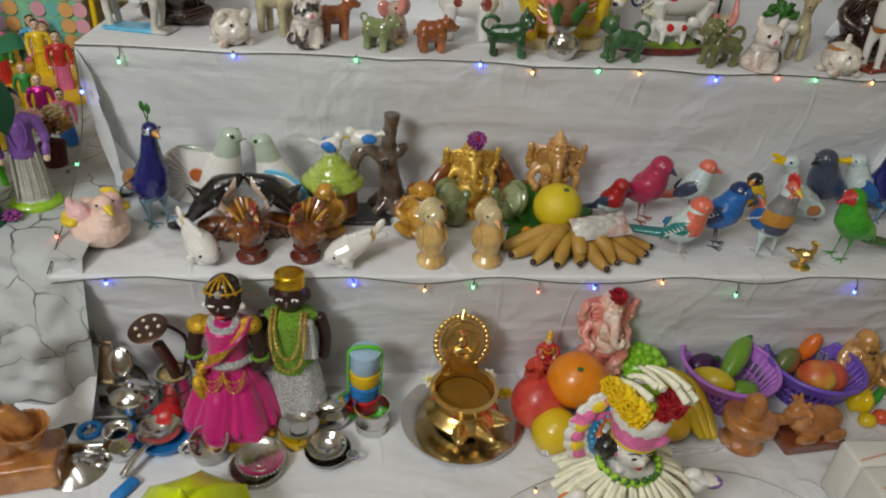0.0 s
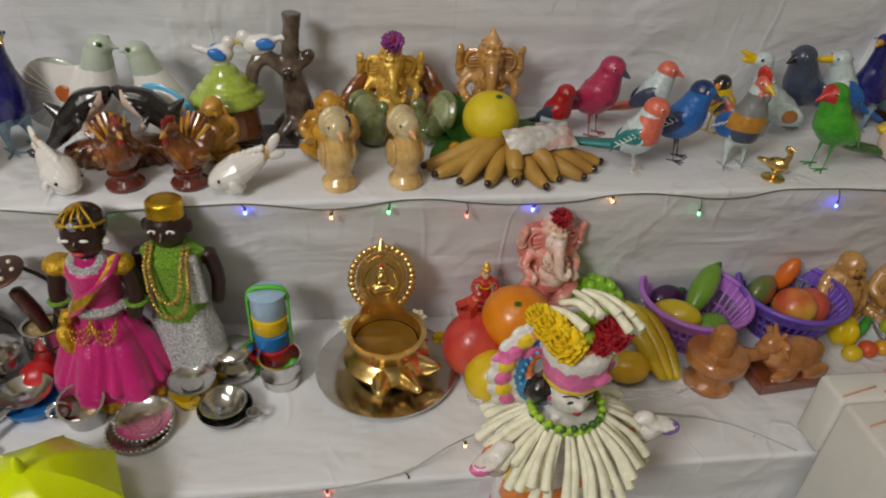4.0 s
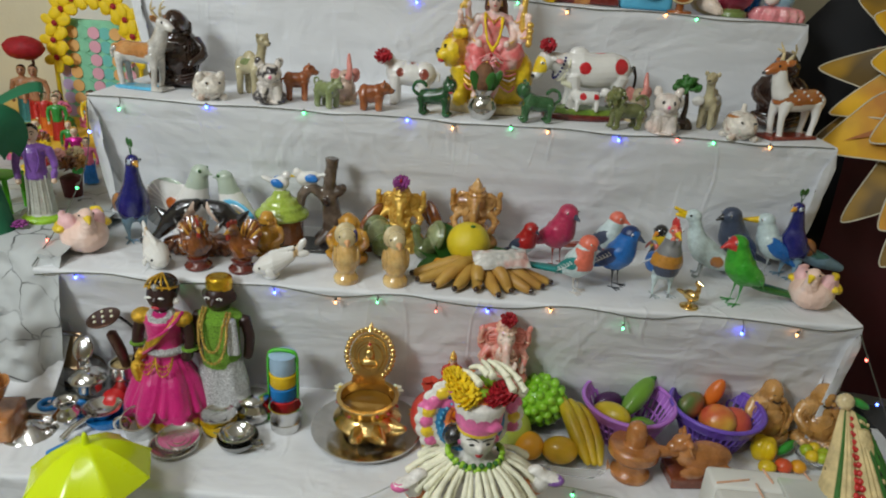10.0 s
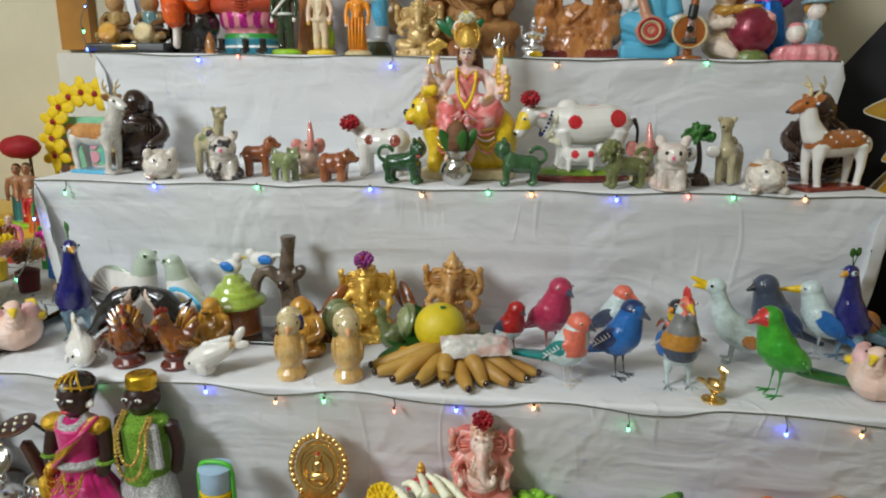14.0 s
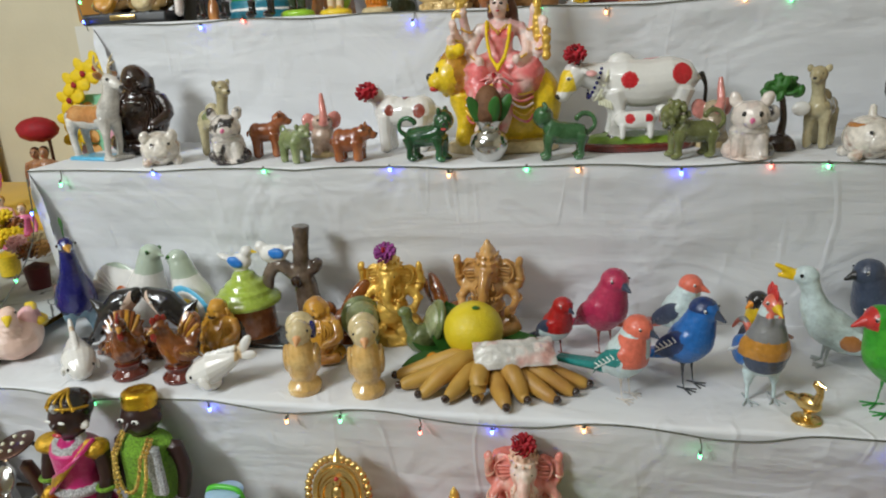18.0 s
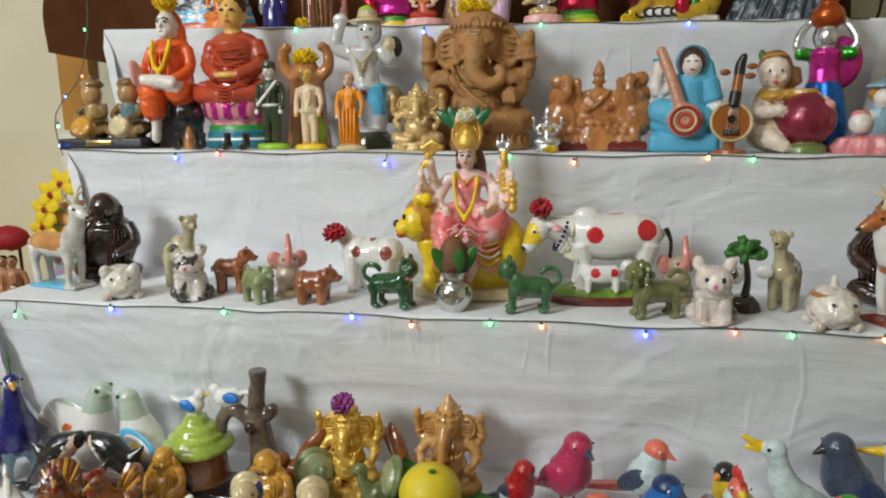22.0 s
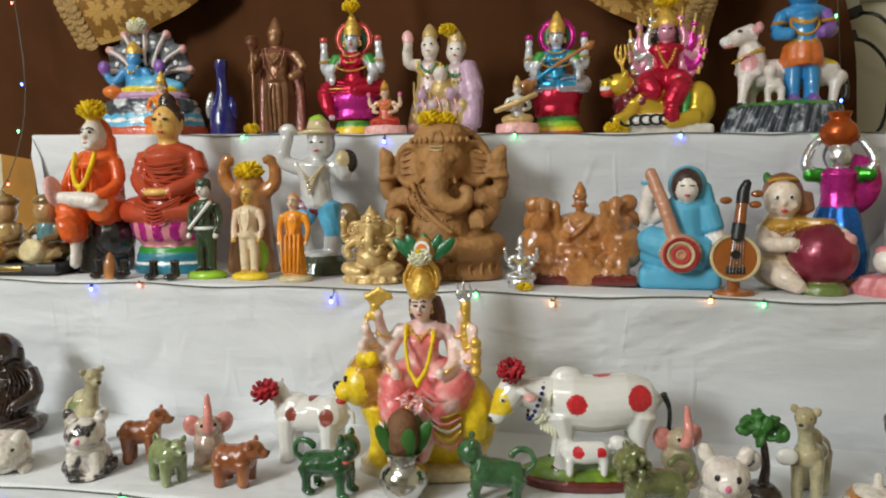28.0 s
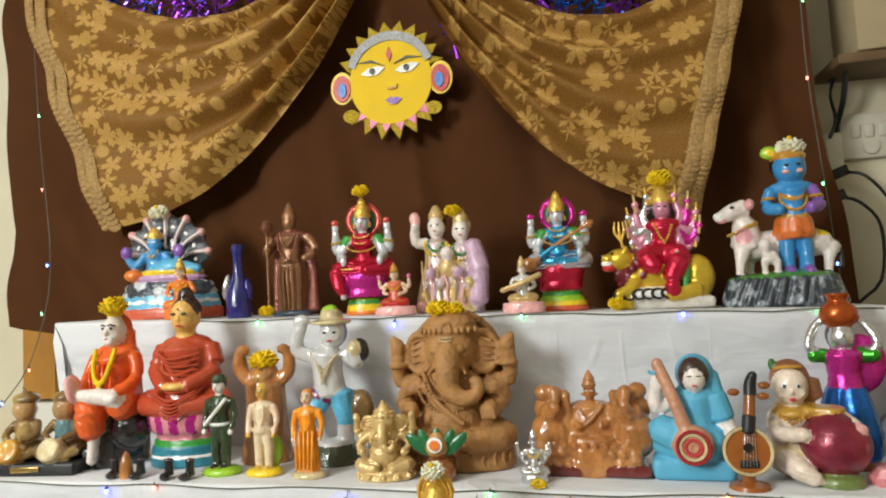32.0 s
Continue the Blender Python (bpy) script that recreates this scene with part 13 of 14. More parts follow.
    for x, y, z, t in ((0.326, 0.545, 0.458, 30), (0.334, 0.566, 0.462, -20)):
        s = Shape(); s.ball((x, y, z), (0.016, 0.009, 0.006), LIME, rz=t, ry=15, seg=10, rings=6); part("leaf", s, h)
    for x0, y0, z0, x1, y1, z1 in ((0.296, 0.578, 0.470, 0.320, 0.540, 0.474), (0.306, 0.580, 0.474, 0.330, 0.552, 0.482), (0.322, 0.590, 0.480, 0.336, 0.548, 0.482), (0.330, 0.588, 0.482, 0.356, 0.552, 0.480), (0.336, 0.590, 0.480, 0.372, 0.556, 0.474), (0.344, 0.584, 0.476, 0.380, 0.548, 0.464), (0.352, 0.536, 0.446, 0.378, 0.552, 0.458), (0.340, 0.576, 0.478, 0.364, 0.538, 0.470)):
        s = Shape(); s.limb([(x0, y0, z0), ((x0 + x1) / 2, (y0 + y1) / 2, max(z0, z1) + 0.003), (x1, y1, z1)], [0.0030, 0.0040, 0.0058], PETALW, 8); part("tuberose", s, h)



garlanded()

# ---- beside the stand, one end: paper rocks with a doll village ----
def rock_paper():
    m, nt, b = nodes_of("painted_rock_paper")
    co = nt.nodes.new("ShaderNodeTexCoord")
    warp = nt.nodes.new("ShaderNodeTexNoise")
    warp.inputs["Scale"].default_value = 9
    nt.links.new(co.outputs["Object"], warp.inputs["Vector"])
    add = nt.nodes.new("ShaderNodeMixRGB")
    add.blend_type, add.inputs[0].default_value = "LINEAR_LIGHT", 0.06
    nt.links.new(co.outputs["Object"], add.inputs[1])
    nt.links.new(warp.outputs["Color"], add.inputs[2])
    vor = nt.nodes.new("ShaderNodeTexVoronoi")
    vor.feature = "DISTANCE_TO_EDGE"
    vor.inputs["Scale"].default_value = 12
    nt.links.new(add.outputs[0], vor.inputs["Vector"])
    ramp = nt.nodes.new("ShaderNodeValToRGB")
    ramp.color_ramp.elements[0].position, ramp.color_ramp.elements[1].position = 0.008, 0.026
    ramp.color_ramp.elements[0].color, ramp.color_ramp.elements[1].color = (0.05, 0.05, 0.05, 1), (0.50, 0.52, 0.52, 1)
    nt.links.new(vor.outputs["Distance"], ramp.inputs[0])
    gap = nt.nodes.new("ShaderNodeTexNoise")
    gap.inputs["Scale"].default_value, gap.inputs["Detail"].default_value = 16, 4
    nt.links.new(co.outputs["Object"], gap.inputs["Vector"])
    fade = nt.nodes.new("ShaderNodeMapRange")
    fade.inputs[1].default_value, fade.inputs[2].default_value = 0.40, 0.60
    nt.links.new(gap.outputs["Fac"], fade.inputs[0])
    soft = nt.nodes.new("ShaderNodeMixRGB")
    soft.inputs[2].default_value = (0.50, 0.52, 0.52, 1)
    nt.links.new(fade.outputs[0], soft.inputs[0])
    nt.links.new(ramp.outputs[0], soft.inputs[1])
    nt.links.new(soft.outputs[0], b.inputs["Base Color"])
    b.inputs["Roughness"].default_value = 0.8
    bp = nt.nodes.new("ShaderNodeBump")
    bp.inputs["Strength"].default_value, bp.inputs["Distance"].default_value = 0.5, 0.02
    nt.links.new(warp.outputs["Fac"], bp.inputs["Height"])
    nt.links.new(bp.outputs[0], b.inputs["Normal"])
    return m


ROCK = rock_paper()


def rocks_at(u, v):
    x = -1.75 + 1.345 * u
    if v < 0.45:
        w = v / 0.45
        p = Vector((x, 0.80 + 0.08 * w ** 2, 0.0 + 0.455 * w))
    else:
        w = (v - 0.45) / 0.55
        p = Vector((x, 0.88 + 0.75 * w, 0.455 + 0.02 * w))
    k = 0.060 * noise.noise(p * 5) + 0.040 * abs(noise.noise(p * 12)) + 0.022 * abs(noise.noise(p * 27))
    p += Vector((0.3 * k, -0.9 * k if v < 0.45 else 0, 0.14 * k if v < 0.5 else 0.22 * k))
    return p


tagged(sheet(150, 110, rocks_at, ROCK, "rock_scenery"), "crumpled white paper painted with black cracks like rocks", "scenery")
s = Shape(); s.box((-1.12, 1.66, 0.245), (1.12, 0.56, 0.49), YCLOTH, bevel=0.01); s.put("village_step", None, None, "yellow cloth-covered step under the dolls", "step")
dolls = (
    (-0.950, 1.47, 0.49, 0.185, paint("doll_white_dhoti", (0.72, 0.68, 0.60)), PINK, SKIN, BLACKG, "pink shirt and white cloth"),
    (-1.050, 1.50, 0.49, 0.180, paint("doll_green_sari", (0.05, 0.25, 0.10)), RED, SKIN, BLACKG, "green sari"),
    (-0.505, 0.985, 0.462, 0.190, paint("doll_grey_cloth", (0.50, 0.50, 0.44)), PURPLE, SKIN, BLACKG, "purple shirt"),
    (-0.900, 1.58, 0.49, 0.165, paint("doll_teal_cloth", (0.05, 0.25, 0.26)), paint("doll_brown_skin", (0.42, 0.20, 0.10)), paint("doll_brown_skin", (0.42, 0.20, 0.10)), BLACKG, "teal waist cloth"),
    (-0.855, 1.56, 0.49, 0.170, RED, paint("doll_brown_skin", (0.42, 0.20, 0.10)), paint("doll_brown_skin", (0.42, 0.20, 0.10)), BLACKG, "red waist cloth"),
    (-0.800, 1.50, 0.49, 0.115, ORANGE, RED, SKIN, BLACKG, "orange and red cloth"),
    (-0.690, 1.52, 0.49, 0.120, YELLOW, YELLOW, SKIN, BLACKG, "yellow cloth"),
    (-0.745, 1.46, 0.49, 0.115, RED, GREEN, SKIN, BLACKG, "green and red cloth"),
    (-0.620, 1.44, 0.49, 0.120, PINK, RED, SKIN, BLACKG, "pink cloth"),
    (-0.790, 1.34, 0.468, 0.120, PINK, ROSE, SKIN, OCHRE, "rose cloth"),
    (-0.700, 1.30, 0.466, 0.115, RED, PINK, SKIN, OCHRE, "red cloth"),
    (-0.600, 1.28, 0.465, 0.110, GREEN, MAGENTA, SKIN, OCHRE, "green cloth"),
    (-0.540, 1.22, 0.464, 0.105, BLUE, PINK, SKIN, BLACKG, "blue cloth"),
    (-0.505, 1.40, 0.490, 0.105, YELLOW, RED, SKIN, BLACKG, "yellow and red cloth"),
    (-0.560, 1.47, 0.490, 0.110, RED, YELLOW, SKIN, BLACKG, "red skirt"),
    (-0.660, 1.36, 0.468, 0.100, YELLOW, GREEN, SKIN, OCHRE, "yellow skirt"),
    (-0.480, 1.28, 0.465, 0.095, PINK, YELLOW, SKIN, OCHRE, "pink skirt"))
for x, y, z, h, robe, tor, sk, hair, word in dolls:
    s = standing(Shape(), h, robe, tor, sk, hair, base=LIME if h > 0.15 else None)
    s.put("village_doll", (x, y, z), None, "small painted clay doll in " + word, "doll", "village dolls", turn=20)
s = Shape(); s.ball((0, 0, 0), (0.052, 0.040, 0.030), PETALR, seg=24, rings=12); s.rough(0.004, 0.012); s.limb([(0, 0.03, -0.20), (0, 0.03, -0.02)], 0.004, DKM, 6)
s.put("red_parasol", (-0.895, 1.60, 0.692), None, "fuzzy red parasol on a stick over the dolls", "parasol")
tree = tagged(new("paper_palm"), "green folded paper palm tree on the paper rocks", "paper tree")
PAPERG = mat("green_craft_paper", (0.006, 0.135, 0.06), 0.6, 0, 0.06, 12, 0.15, 120)
s = Shape(); s.limb([(-0.556, 0.928, 0.455), (-0.566, 0.928, 0.53), (-0.580, 0.930, 0.60), (-0.588, 0.932, 0.66)], [0.030, 0.026, 0.020, 0.017], PAPERG, 18); part("trunk", s, tree)
for k, (a, ln, rise, fall) in enumerate(((285, 0.055, 0.020, 0.085), (200, 0.10, 0.035, 0.10), (340, 0.105, 0.05, 0.10), (30, 0.13, 0.07, 0.02), (110, 0.12, 0.06, 0.06), (245, 0.09, 0.03, 0.10))):
    def frond_at(u, v, a=a, ln=ln, rise=rise, fall=fall):
        w = 0.033 * (1 - max(0, (u - 0.8) / 0.2) ** 2 * 0.6)
        d = ln * (math.sin(u * 1.9) / math.sin(1.9) if u < 1 else 1)
        ca, sa = math.cos(radians(a)), math.sin(radians(a))
        return Vector((-0.588 + ca * d - sa * w * (v - 0.5) * 2, 0.932 + sa * d * 0.8 + ca * w * (v - 0.5) * 2, 0.662 + rise * math.sin(u * 2.2) - fall * max(0, u - 0.35) ** 1.3 * 1.5 - 0.012 * (2 * v - 1) ** 2))
    sheet(14, 6, frond_at, PAPERG, "frond", tree)
chair = tagged(new("toy_chair"), "tiny bright green plastic toy chair", "toy chair")
CHG = mat("bright_green_plastic", (0.10, 0.55, 0.02), 0.4)
s = Shape(); s.box((-0.610, 1.02, 0.535), (0.075, 0.06, 0.006), CHG); part("seat", s, chair)
for sx in (-1, 1):
    for sy in (-1, 1):
        s = Shape(); s.limb([(-0.610 + sx * 0.034, 1.02 + sy * 0.026, 0.462), (-0.610 + sx * 0.032, 1.02 + sy * 0.025, 0.535)], 0.005, CHG, 6); part("leg", s, chair)
s = Shape(); s.turned([(0, 0), (0.014, 0), (0.016, 0.05), (0.010, 0.06), (0, 0.062)], BLUE, seg=16); s.put("blue_bottle", (-0.615, 0.905, 0.460), None, "small blue toy bottle on the rocks", "toy bottle")
s = Shape()
for k in range(5):
    flower(s, (0.022 * math.cos(k * 1.26), 0.016 * math.sin(k * 1.26), 0.070 + 0.012 * (k % 2)), 0.020, (CLAYL, CREAM, PETALY, ROSE, AMBER)[k], None, 8, 3, 35)
s.turned([(0, 0), (0.018, 0), (0.022, 0.04), (0, 0.05)], MAROON, seg=14)
s.put("bouquet", (-0.530, 1.13, 0.464), None, "bunch of yellow paper flowers in a small pot", "flowers")
s = Shape()
for k in range(7):
    flower(s, (0.030 * math.cos(k * 0.9), 0.022 * math.sin(k * 0.9), 0.075 + 0.014 * (k % 3)), 0.022, (PETALY, AMBER, PETALY)[k % 3], None, 8, 3, 50)
s.turned([(0, 0), (0.018, 0), (0.022, 0.04), (0, 0.05)], YELLOW, seg=14)
s.put("bouquet", (-0.650, 1.19, 0.464), None, "bunch of faded paper flowers in a small pot", "flowers")
s = Shape(); flower(s, (0, 0, 0.006), 0.016, mat("purple_petals", (0.30, 0.05, 0.25)), None, 9, 2, 10); s.put("purple_flower", (-0.520, 0.935, 0.466), None, "purple flower lying on the paper rocks", "flower")
arch = tagged(new("flower_arch"), "arch of yellow paper flowers round a striped panel", "decoration")
s = Shape(); s.box((-0.755, 1.70, 0.63), (0.20, 0.012, 0.27), mat("mint_paper", (0.25, 0.62, 0.40), 0.7)); pn = part("panel", s, arch)
PASTEL = [mat(n, c, 0.7, 0, 0.06, 20, 0.1, 100) for n, c in (("lilac_paper", (0.55, 0.42, 0.66)), ("apricot_paper", (0.82, 0.45, 0.16)), ("mint_paper", (0.25, 0.62, 0.40)), ("pink_paper", (0.80, 0.40, 0.50)), ("teal_paper", (0.16, 0.55, 0.50)), ("apricot_paper", (0.82, 0.45, 0.16)), ("pink_paper", (0.80, 0.40, 0.50)))]
for k in range(7):
    for j in range(7):
        s = Shape(); s.turned([(0, 0), (0.0165, 0), (0.0165, 0.003), (0, 0.003)], PASTEL[k], (-0.842 + 0.030 * k, 1.694 - 0.002 * (k % 2), 0.515 + 0.036 * j), rx=90, seg=16); part("paper_disc", s, pn)
for x, y, skirt, top_m, word in ((-0.815, 1.585, GREEN, PINK, "pink and green cloth"), (-0.700, 1.575, YELLOW, SKIN, "pale yellow cloth"), (-0.745, 1.625, PINK, SKY, "blue cloth")):
    s = seated(Shape(), 0.120, skirt, top_m, SKIN, BLACKG, [(skirt, 0.08, 0.30)], hair=BLACKG, hat=False)
    s.put("seated_village_doll", (x, y, 0.49), None, "small seated painted clay doll in " + word, "doll", "village dolls", turn=18)
YPET = mat("yellow_paper_petal", (0.88, 0.62, 0.012), 0.6, 0, 0.1, 60, 0.2, 150)
for k in range(11):
    a = radians(-5 + 200 * k / 10)
    s = Shape()
    cx, cz = -0.738 + 0.112 * math.cos(a), 0.698 + 0.132 * math.sin(a)
    for j in range(5):
        b = radians(72 * j + 20 * k)
        s.ball((cx + 0.023 * math.cos(b), 1.668 - 0.004 * (j % 2), cz + 0.023 * math.sin(b)), (0.020, 0.004, 0.014), YPET, ry=-math.degrees(b), seg=12, rings=6)
    s.ball((cx, 1.660, cz), (0.008, 0.004, 0.008), PETALR, seg=8, rings=6)
    part("paper_flower", s, arch)
for x, z0, z1 in ((-0.875, 0.49, 0.66), (-0.635, 0.49, 0.66)):
    s = Shape(); s.limb([(x, 1.70, z0), (x, 1.70, z1)], 0.006, YPET, 8); part("post", s, arch)

# ---- beside the stand, other end: paper lotus with a statue, white box, straw hut ----
LC = Vector((1.335, 1.06, 0.845))
LN = Vector((-0.47, -0.71, 0.53)).normalized()
LXA = Vector((0, 0, 1)).cross(LN).normalized()
LYA = LN.cross(LXA)
PETAL = mat("yellow_craft_paper", (0.70, 0.38, 0.008), 0.6, 0, 0.16, 14, 0.15, 90, second=(0.46, 0.17, 0.010), mix=(0.50, 0.68))
PAINTB = mat("brown_brushed_paint", (0.40, 0.12, 0.012), 0.6, 0, 0.35, 16, 0.15, 90, second=(0.62, 0.30, 0.012), mix=(0.45, 0.70))
OLIVEP = mat("olive_brown_craft_paper", (0.12, 0.07, 0.012), 0.6, 0, 0.25, 10, 0.12, 90, second=(0.45, 0.24, 0.010), mix=(0.48, 0.62))
EDGE = mat("white_paper_edge", (0.60, 0.55, 0.42), 0.7)
lotus = tagged(new("paper_lotus"), "large yellow and brown paper lotus with white edged petals", "decoration")
rp = random.Random(8)
for layer, (n, r0, r1, lift, wid, m) in enumerate(((16, 0.12, 0.425, -0.045, 0.062, OLIVEP), (16, 0.12, 0.400, -0.010, 0.066, PETAL), (12, 0.11, 0.315, 0.030, 0.066, PETAL))):
    for k in range(n):
        a = 2 * math.pi * (k + 0.5 * layer + rp.uniform(-0.16, 0.16)) / n
        ca, sa, tip, bend, wide = math.cos(a), math.sin(a), r1 * rp.uniform(0.90, 1.04), rp.uniform(-0.03, 0.03), wid * rp.uniform(0.85, 1.15)

        def petal_at(u, v, cut=0.0, up=0.0):
            u = cut + (1 - cut) * u
            w = wide * (1 - cut) * (math.sin(math.pi * 0.5 * min(1.0, 0.35 + u / 0.55 * 0.65)) if u < 0.55 else (1 - ((u - 0.55) / 0.45)) ** 0.72)
            d = r0 + (tip - r0) * u * (1 - 0.22 * cut)
            t = (v - 0.5) * 2
            return LC + LXA * (ca * d - sa * (w * t + bend * u * u)) + LYA * (sa * d + ca * (w * t + bend * u * u)) + LN * (lift + up + 0.05 * u * (1 - u) + 0.022 * t * t * (1 - u) - 0.03 * u * u)

        pt = sheet(14, 6, petal_at, m, "petal", lotus)
        s = Shape()
        s.limb([petal_at(u, 0) for u in (0.1, 0.3, 0.55, 0.75, 0.9, 0.985)] + [petal_at(u, 1) for u in (0.985, 0.9, 0.75, 0.55, 0.3, 0.1)], 0.0015, EDGE, 5)
        part("edge", s, pt)
        if layer and rp.random() < 0.8:
            for off in (-0.25, 0.0, 0.25):
                sheet(10, 3, lambda u, v: petal_at(0.04 + (0.80 - 1.0 * abs(off)) * u, 0.5 + off * (1 - 0.4 * u) + (v - 0.5) * 0.26 * (1 - u) ** 0.6, 0.0, 0.006), PAINTB, "brown_stroke", pt)
s = Shape(); s.limb([LC + LN * 0.06 + 0.140 * (LXA * math.cos(a) + LYA * math.sin(a)) for a in [2 * math.pi * k / 20 for k in range(21)]], 0.012, GREEN, 8); part("green_ring", s, lotus)
s = Shape()
q = LN.to_track_quat("Z", "Y").to_euler()
s.turned([(0, 0.03), (0.137, 0.03), (0.137, 0.055), (0, 0.055)], MAROON, LC, seg=30, rx=math.degrees(q.x), ry=math.degrees(q.y), rz=math.degrees(q.z)); part("seat", s, lotus)
s = Shape(); s.limb([LC - LN * 0.03, (1.52, 1.27, 0.66), (1.56, 1.27, 0.01)], [0.008, 0.008, 0.008], MAROON, 8); part("post", s, lotus)
s = seated(Shape(), 0.26, YELLOW, WHITE, SKINW, GOLD, [(WHITE, 0.10, 0.30)], hair=BLACKG, arms=4, lotus=PINK)
s.put("seated_goddess_statue", tuple(LC + LN * 0.058 + Vector((0.0, -0.01, 0))), None, "white and yellow painted seated statue on the paper lotus", "statue", turn=-30, lean=-25)

CARD = mat("white_card", (0.68, 0.67, 0.62), 0.7, 0, 0.06, 10, 0.15, 100)
box = tagged(new("card_platform"), "white card platform with orange lines and green powder", "platform")
s = Shape(); s.box((0.945, 0.440, 0.150), (0.54, 0.295, 0.300), CARD, bevel=0.006); s.box((0.945, 0.612, 0.253), (0.54, 0.046, 0.094), CARD, bevel=0.006); body = part("body", s, box)
s = Shape(); s.box((0.985, 0.455, 0.303), (0.44, 0.30, 0.008), mat("grey_card", (0.52, 0.54, 0.50), 0.7, 0, 0.15, 9, 0.2, 100, second=(0.34, 0.55, 0.16), mix=(0.58, 0.72)), rz=-2, bevel=0.002); part("inset_top", s, box)
LINE = paint("faded_orange_line", (0.72, 0.40, 0.26))
for k in range(7):
    s = Shape(); s.box((0.704 + 0.003 * (k % 2), 0.325 + 0.046 * k, 0.3015), (0.052, 0.0022, 0.003), LINE, rz=14, bevel=0.0008); part("orange_line", s, box)
s = Shape(); s.box((0.736, 0.45, 0.3018), (0.0022, 0.30, 0.003), LINE, bevel=0.0008); part("orange_line", s, box)
for k in range(7):
    s = Shape(); s.box((0.76 + 0.06 * k, 0.6185, 0.3018), (0.0022, 0.030, 0.003), LINE, rz=8, bevel=0.0008); part("orange_line", s, box)
hut = tagged(new("straw_hut"), "small steep toy hut of corn husk, green and red strips", "toy hut")
HUSK = mat("corn_husk", (0.66, 0.52, 0.26), 0.7, 0, 0.22, 60, 0.5, 200)
RIDGE = Vector((0.848, 0.642, 0.415)), Vector((0.878, 0.638, 0.400))
rp = random.Random(4)
for k in range(26):
    a = radians(150 + 262 * k / 25)
    foot = Vector((0.876 + 0.048 * math.cos(a), 0.590 + 0.038 * math.sin(a), 0.306))
    head = RIDGE[0].lerp(RIDGE[1], min(1, max(0, (k - 5) / 16)))
    kind = "hhhhhhghhrrhhhdxdxdxdxdhhh"[k]
    s = Shape()
    if kind in "rx":
        for j in range(13):
            s.ball(foot.lerp(head, j / 13) + Vector((rp.uniform(-1, 1), -2, rp.uniform(-1, 1))) * 0.0012, 0.0058 * (1 - 0.45 * j / 13), RED if kind == "r" else (PLASTICB if j % 2 else HUSK), seg=7, rings=5)
        part("bead_strip", s, hut)
    else:
        s.limb([foot, foot.lerp(head, 0.5) + Vector((0, -0.002, 0.001)), head], [0.0070, 0.0054, 0.0028], LEAF if kind in "gd" and k != 15 else HUSK, 6); part("husk_strip", s, hut)
# Two added balls stand in for a doll's pale head and green turban.
s = Shape(); s.ball(RIDGE[0] + Vector((0, 0, 0.008)), (0.012, 0.011, 0.013), CREAM, seg=12, rings=8); s.rough(0.002, 0.006); part("doll_head", s, hut)
s = Shape(); s.ball(RIDGE[0] + Vector((0.024, 0.004, 0.004)), (0.016, 0.008, 0.006), GREEN, ry=25, seg=12, rings=8); part("doll_turban", s, hut)
s = Shape(); s.turned([(0, 0), (0.044, 0), (0.024, 0.05), (0.007, 0.09), (0, 0.092)], HUSK, (0.872, 0.598, 0.306), seg=16, sy=0.7, rx=-14); part("core", s, hut)
for x, y, z, h, robe, tor, hair, word in ((0.785, 0.455, 0.307, 0.098, CREAM, ORANGE, BLACKG, "orange and cream cloth"), (0.815, 0.445, 0.307, 0.090, ORANGE, RED, BLACKG, "red cloth"), (0.925, 0.490, 0.307, 0.100, YELLOW, SKINW, WHITE, "yellow cloth with pale hat"), (0.760, 0.400, 0.307, 0.060, GREEN, RED, BLACKG, "green cloth")):
    s = standing(Shape(), h, robe, tor, SKINW, hair, base=CREAM, hat=CREAM if hair is WHITE else None)
    s.put("small_standing_doll", (x, y, z), None, "small clay doll in " + word + " by the hut", "doll", "hut dolls", turn=-10)
s = Shape(); s.slab([(-0.04, 0), (0.05, 0), (0.012, 0.11), (0.0, 0.118)], (1.235, 0.85, 0.202), 0.022, mat("ochre_straw", (0.42, 0.24, 0.05), 0.8, 0, 0.25, 60, 0.5, 200), rz=-20); s.put("straw_cone", None, None, "ochre straw cone behind the laughing statue", "straw cone")
STRIPE = mat("striped_mat_cloth", (0.35, 0.24, 0.04), 0.8, 0, 0.1, 20, 0.3, 300)
mt = tagged(new("striped_mat"), "yellow and black striped woven mat beside the statue", "mat")
for k in range(19):
    s = Shape(); s.box((1.24 + 0.006 * k, 0.66 + 0.0145 * k, 0.203 + 0.001 * k), (0.30, 0.0138, 0.008), (STRIPE, BLACK, mat("purple_weave", (0.05, 0.02, 0.09), 0.8), BLACK, mat("olive_weave", (0.09, 0.09, 0.02), 0.8), BLACK)[k % 6], rz=12, bevel=0.002); part("stripe", s, mt)
plain("trim_side_step", (1.105, 0.50, 0.0), (1.70, 1.0, 0.195), BLACK, label="black cloth-covered low step beside the stand", category="step")


# ---- fairy lights ----
WIRE = mat("grey_green_wire", (0.12, 0.125, 0.10), 0.5, 0, 0.15, 30)
LED = {"b": mat("blue_led", (0.04, 0.09, 1.0), 0.3, glow=26), "g": mat("green_led", (0.10, 0.9, 0.32), 0.3, glow=7), "r": mat("red_led", (1.0, 0.16, 0.12), 0.3, glow=6), "o": mat("amber_led", (1.0, 0.42, 0.14), 0.3, glow=7)}
rw = random.Random(11)


CLEARW = mat("pale_clear_wire", (0.42, 0.42, 0.38), 0.3, 0, 0.1, 30)


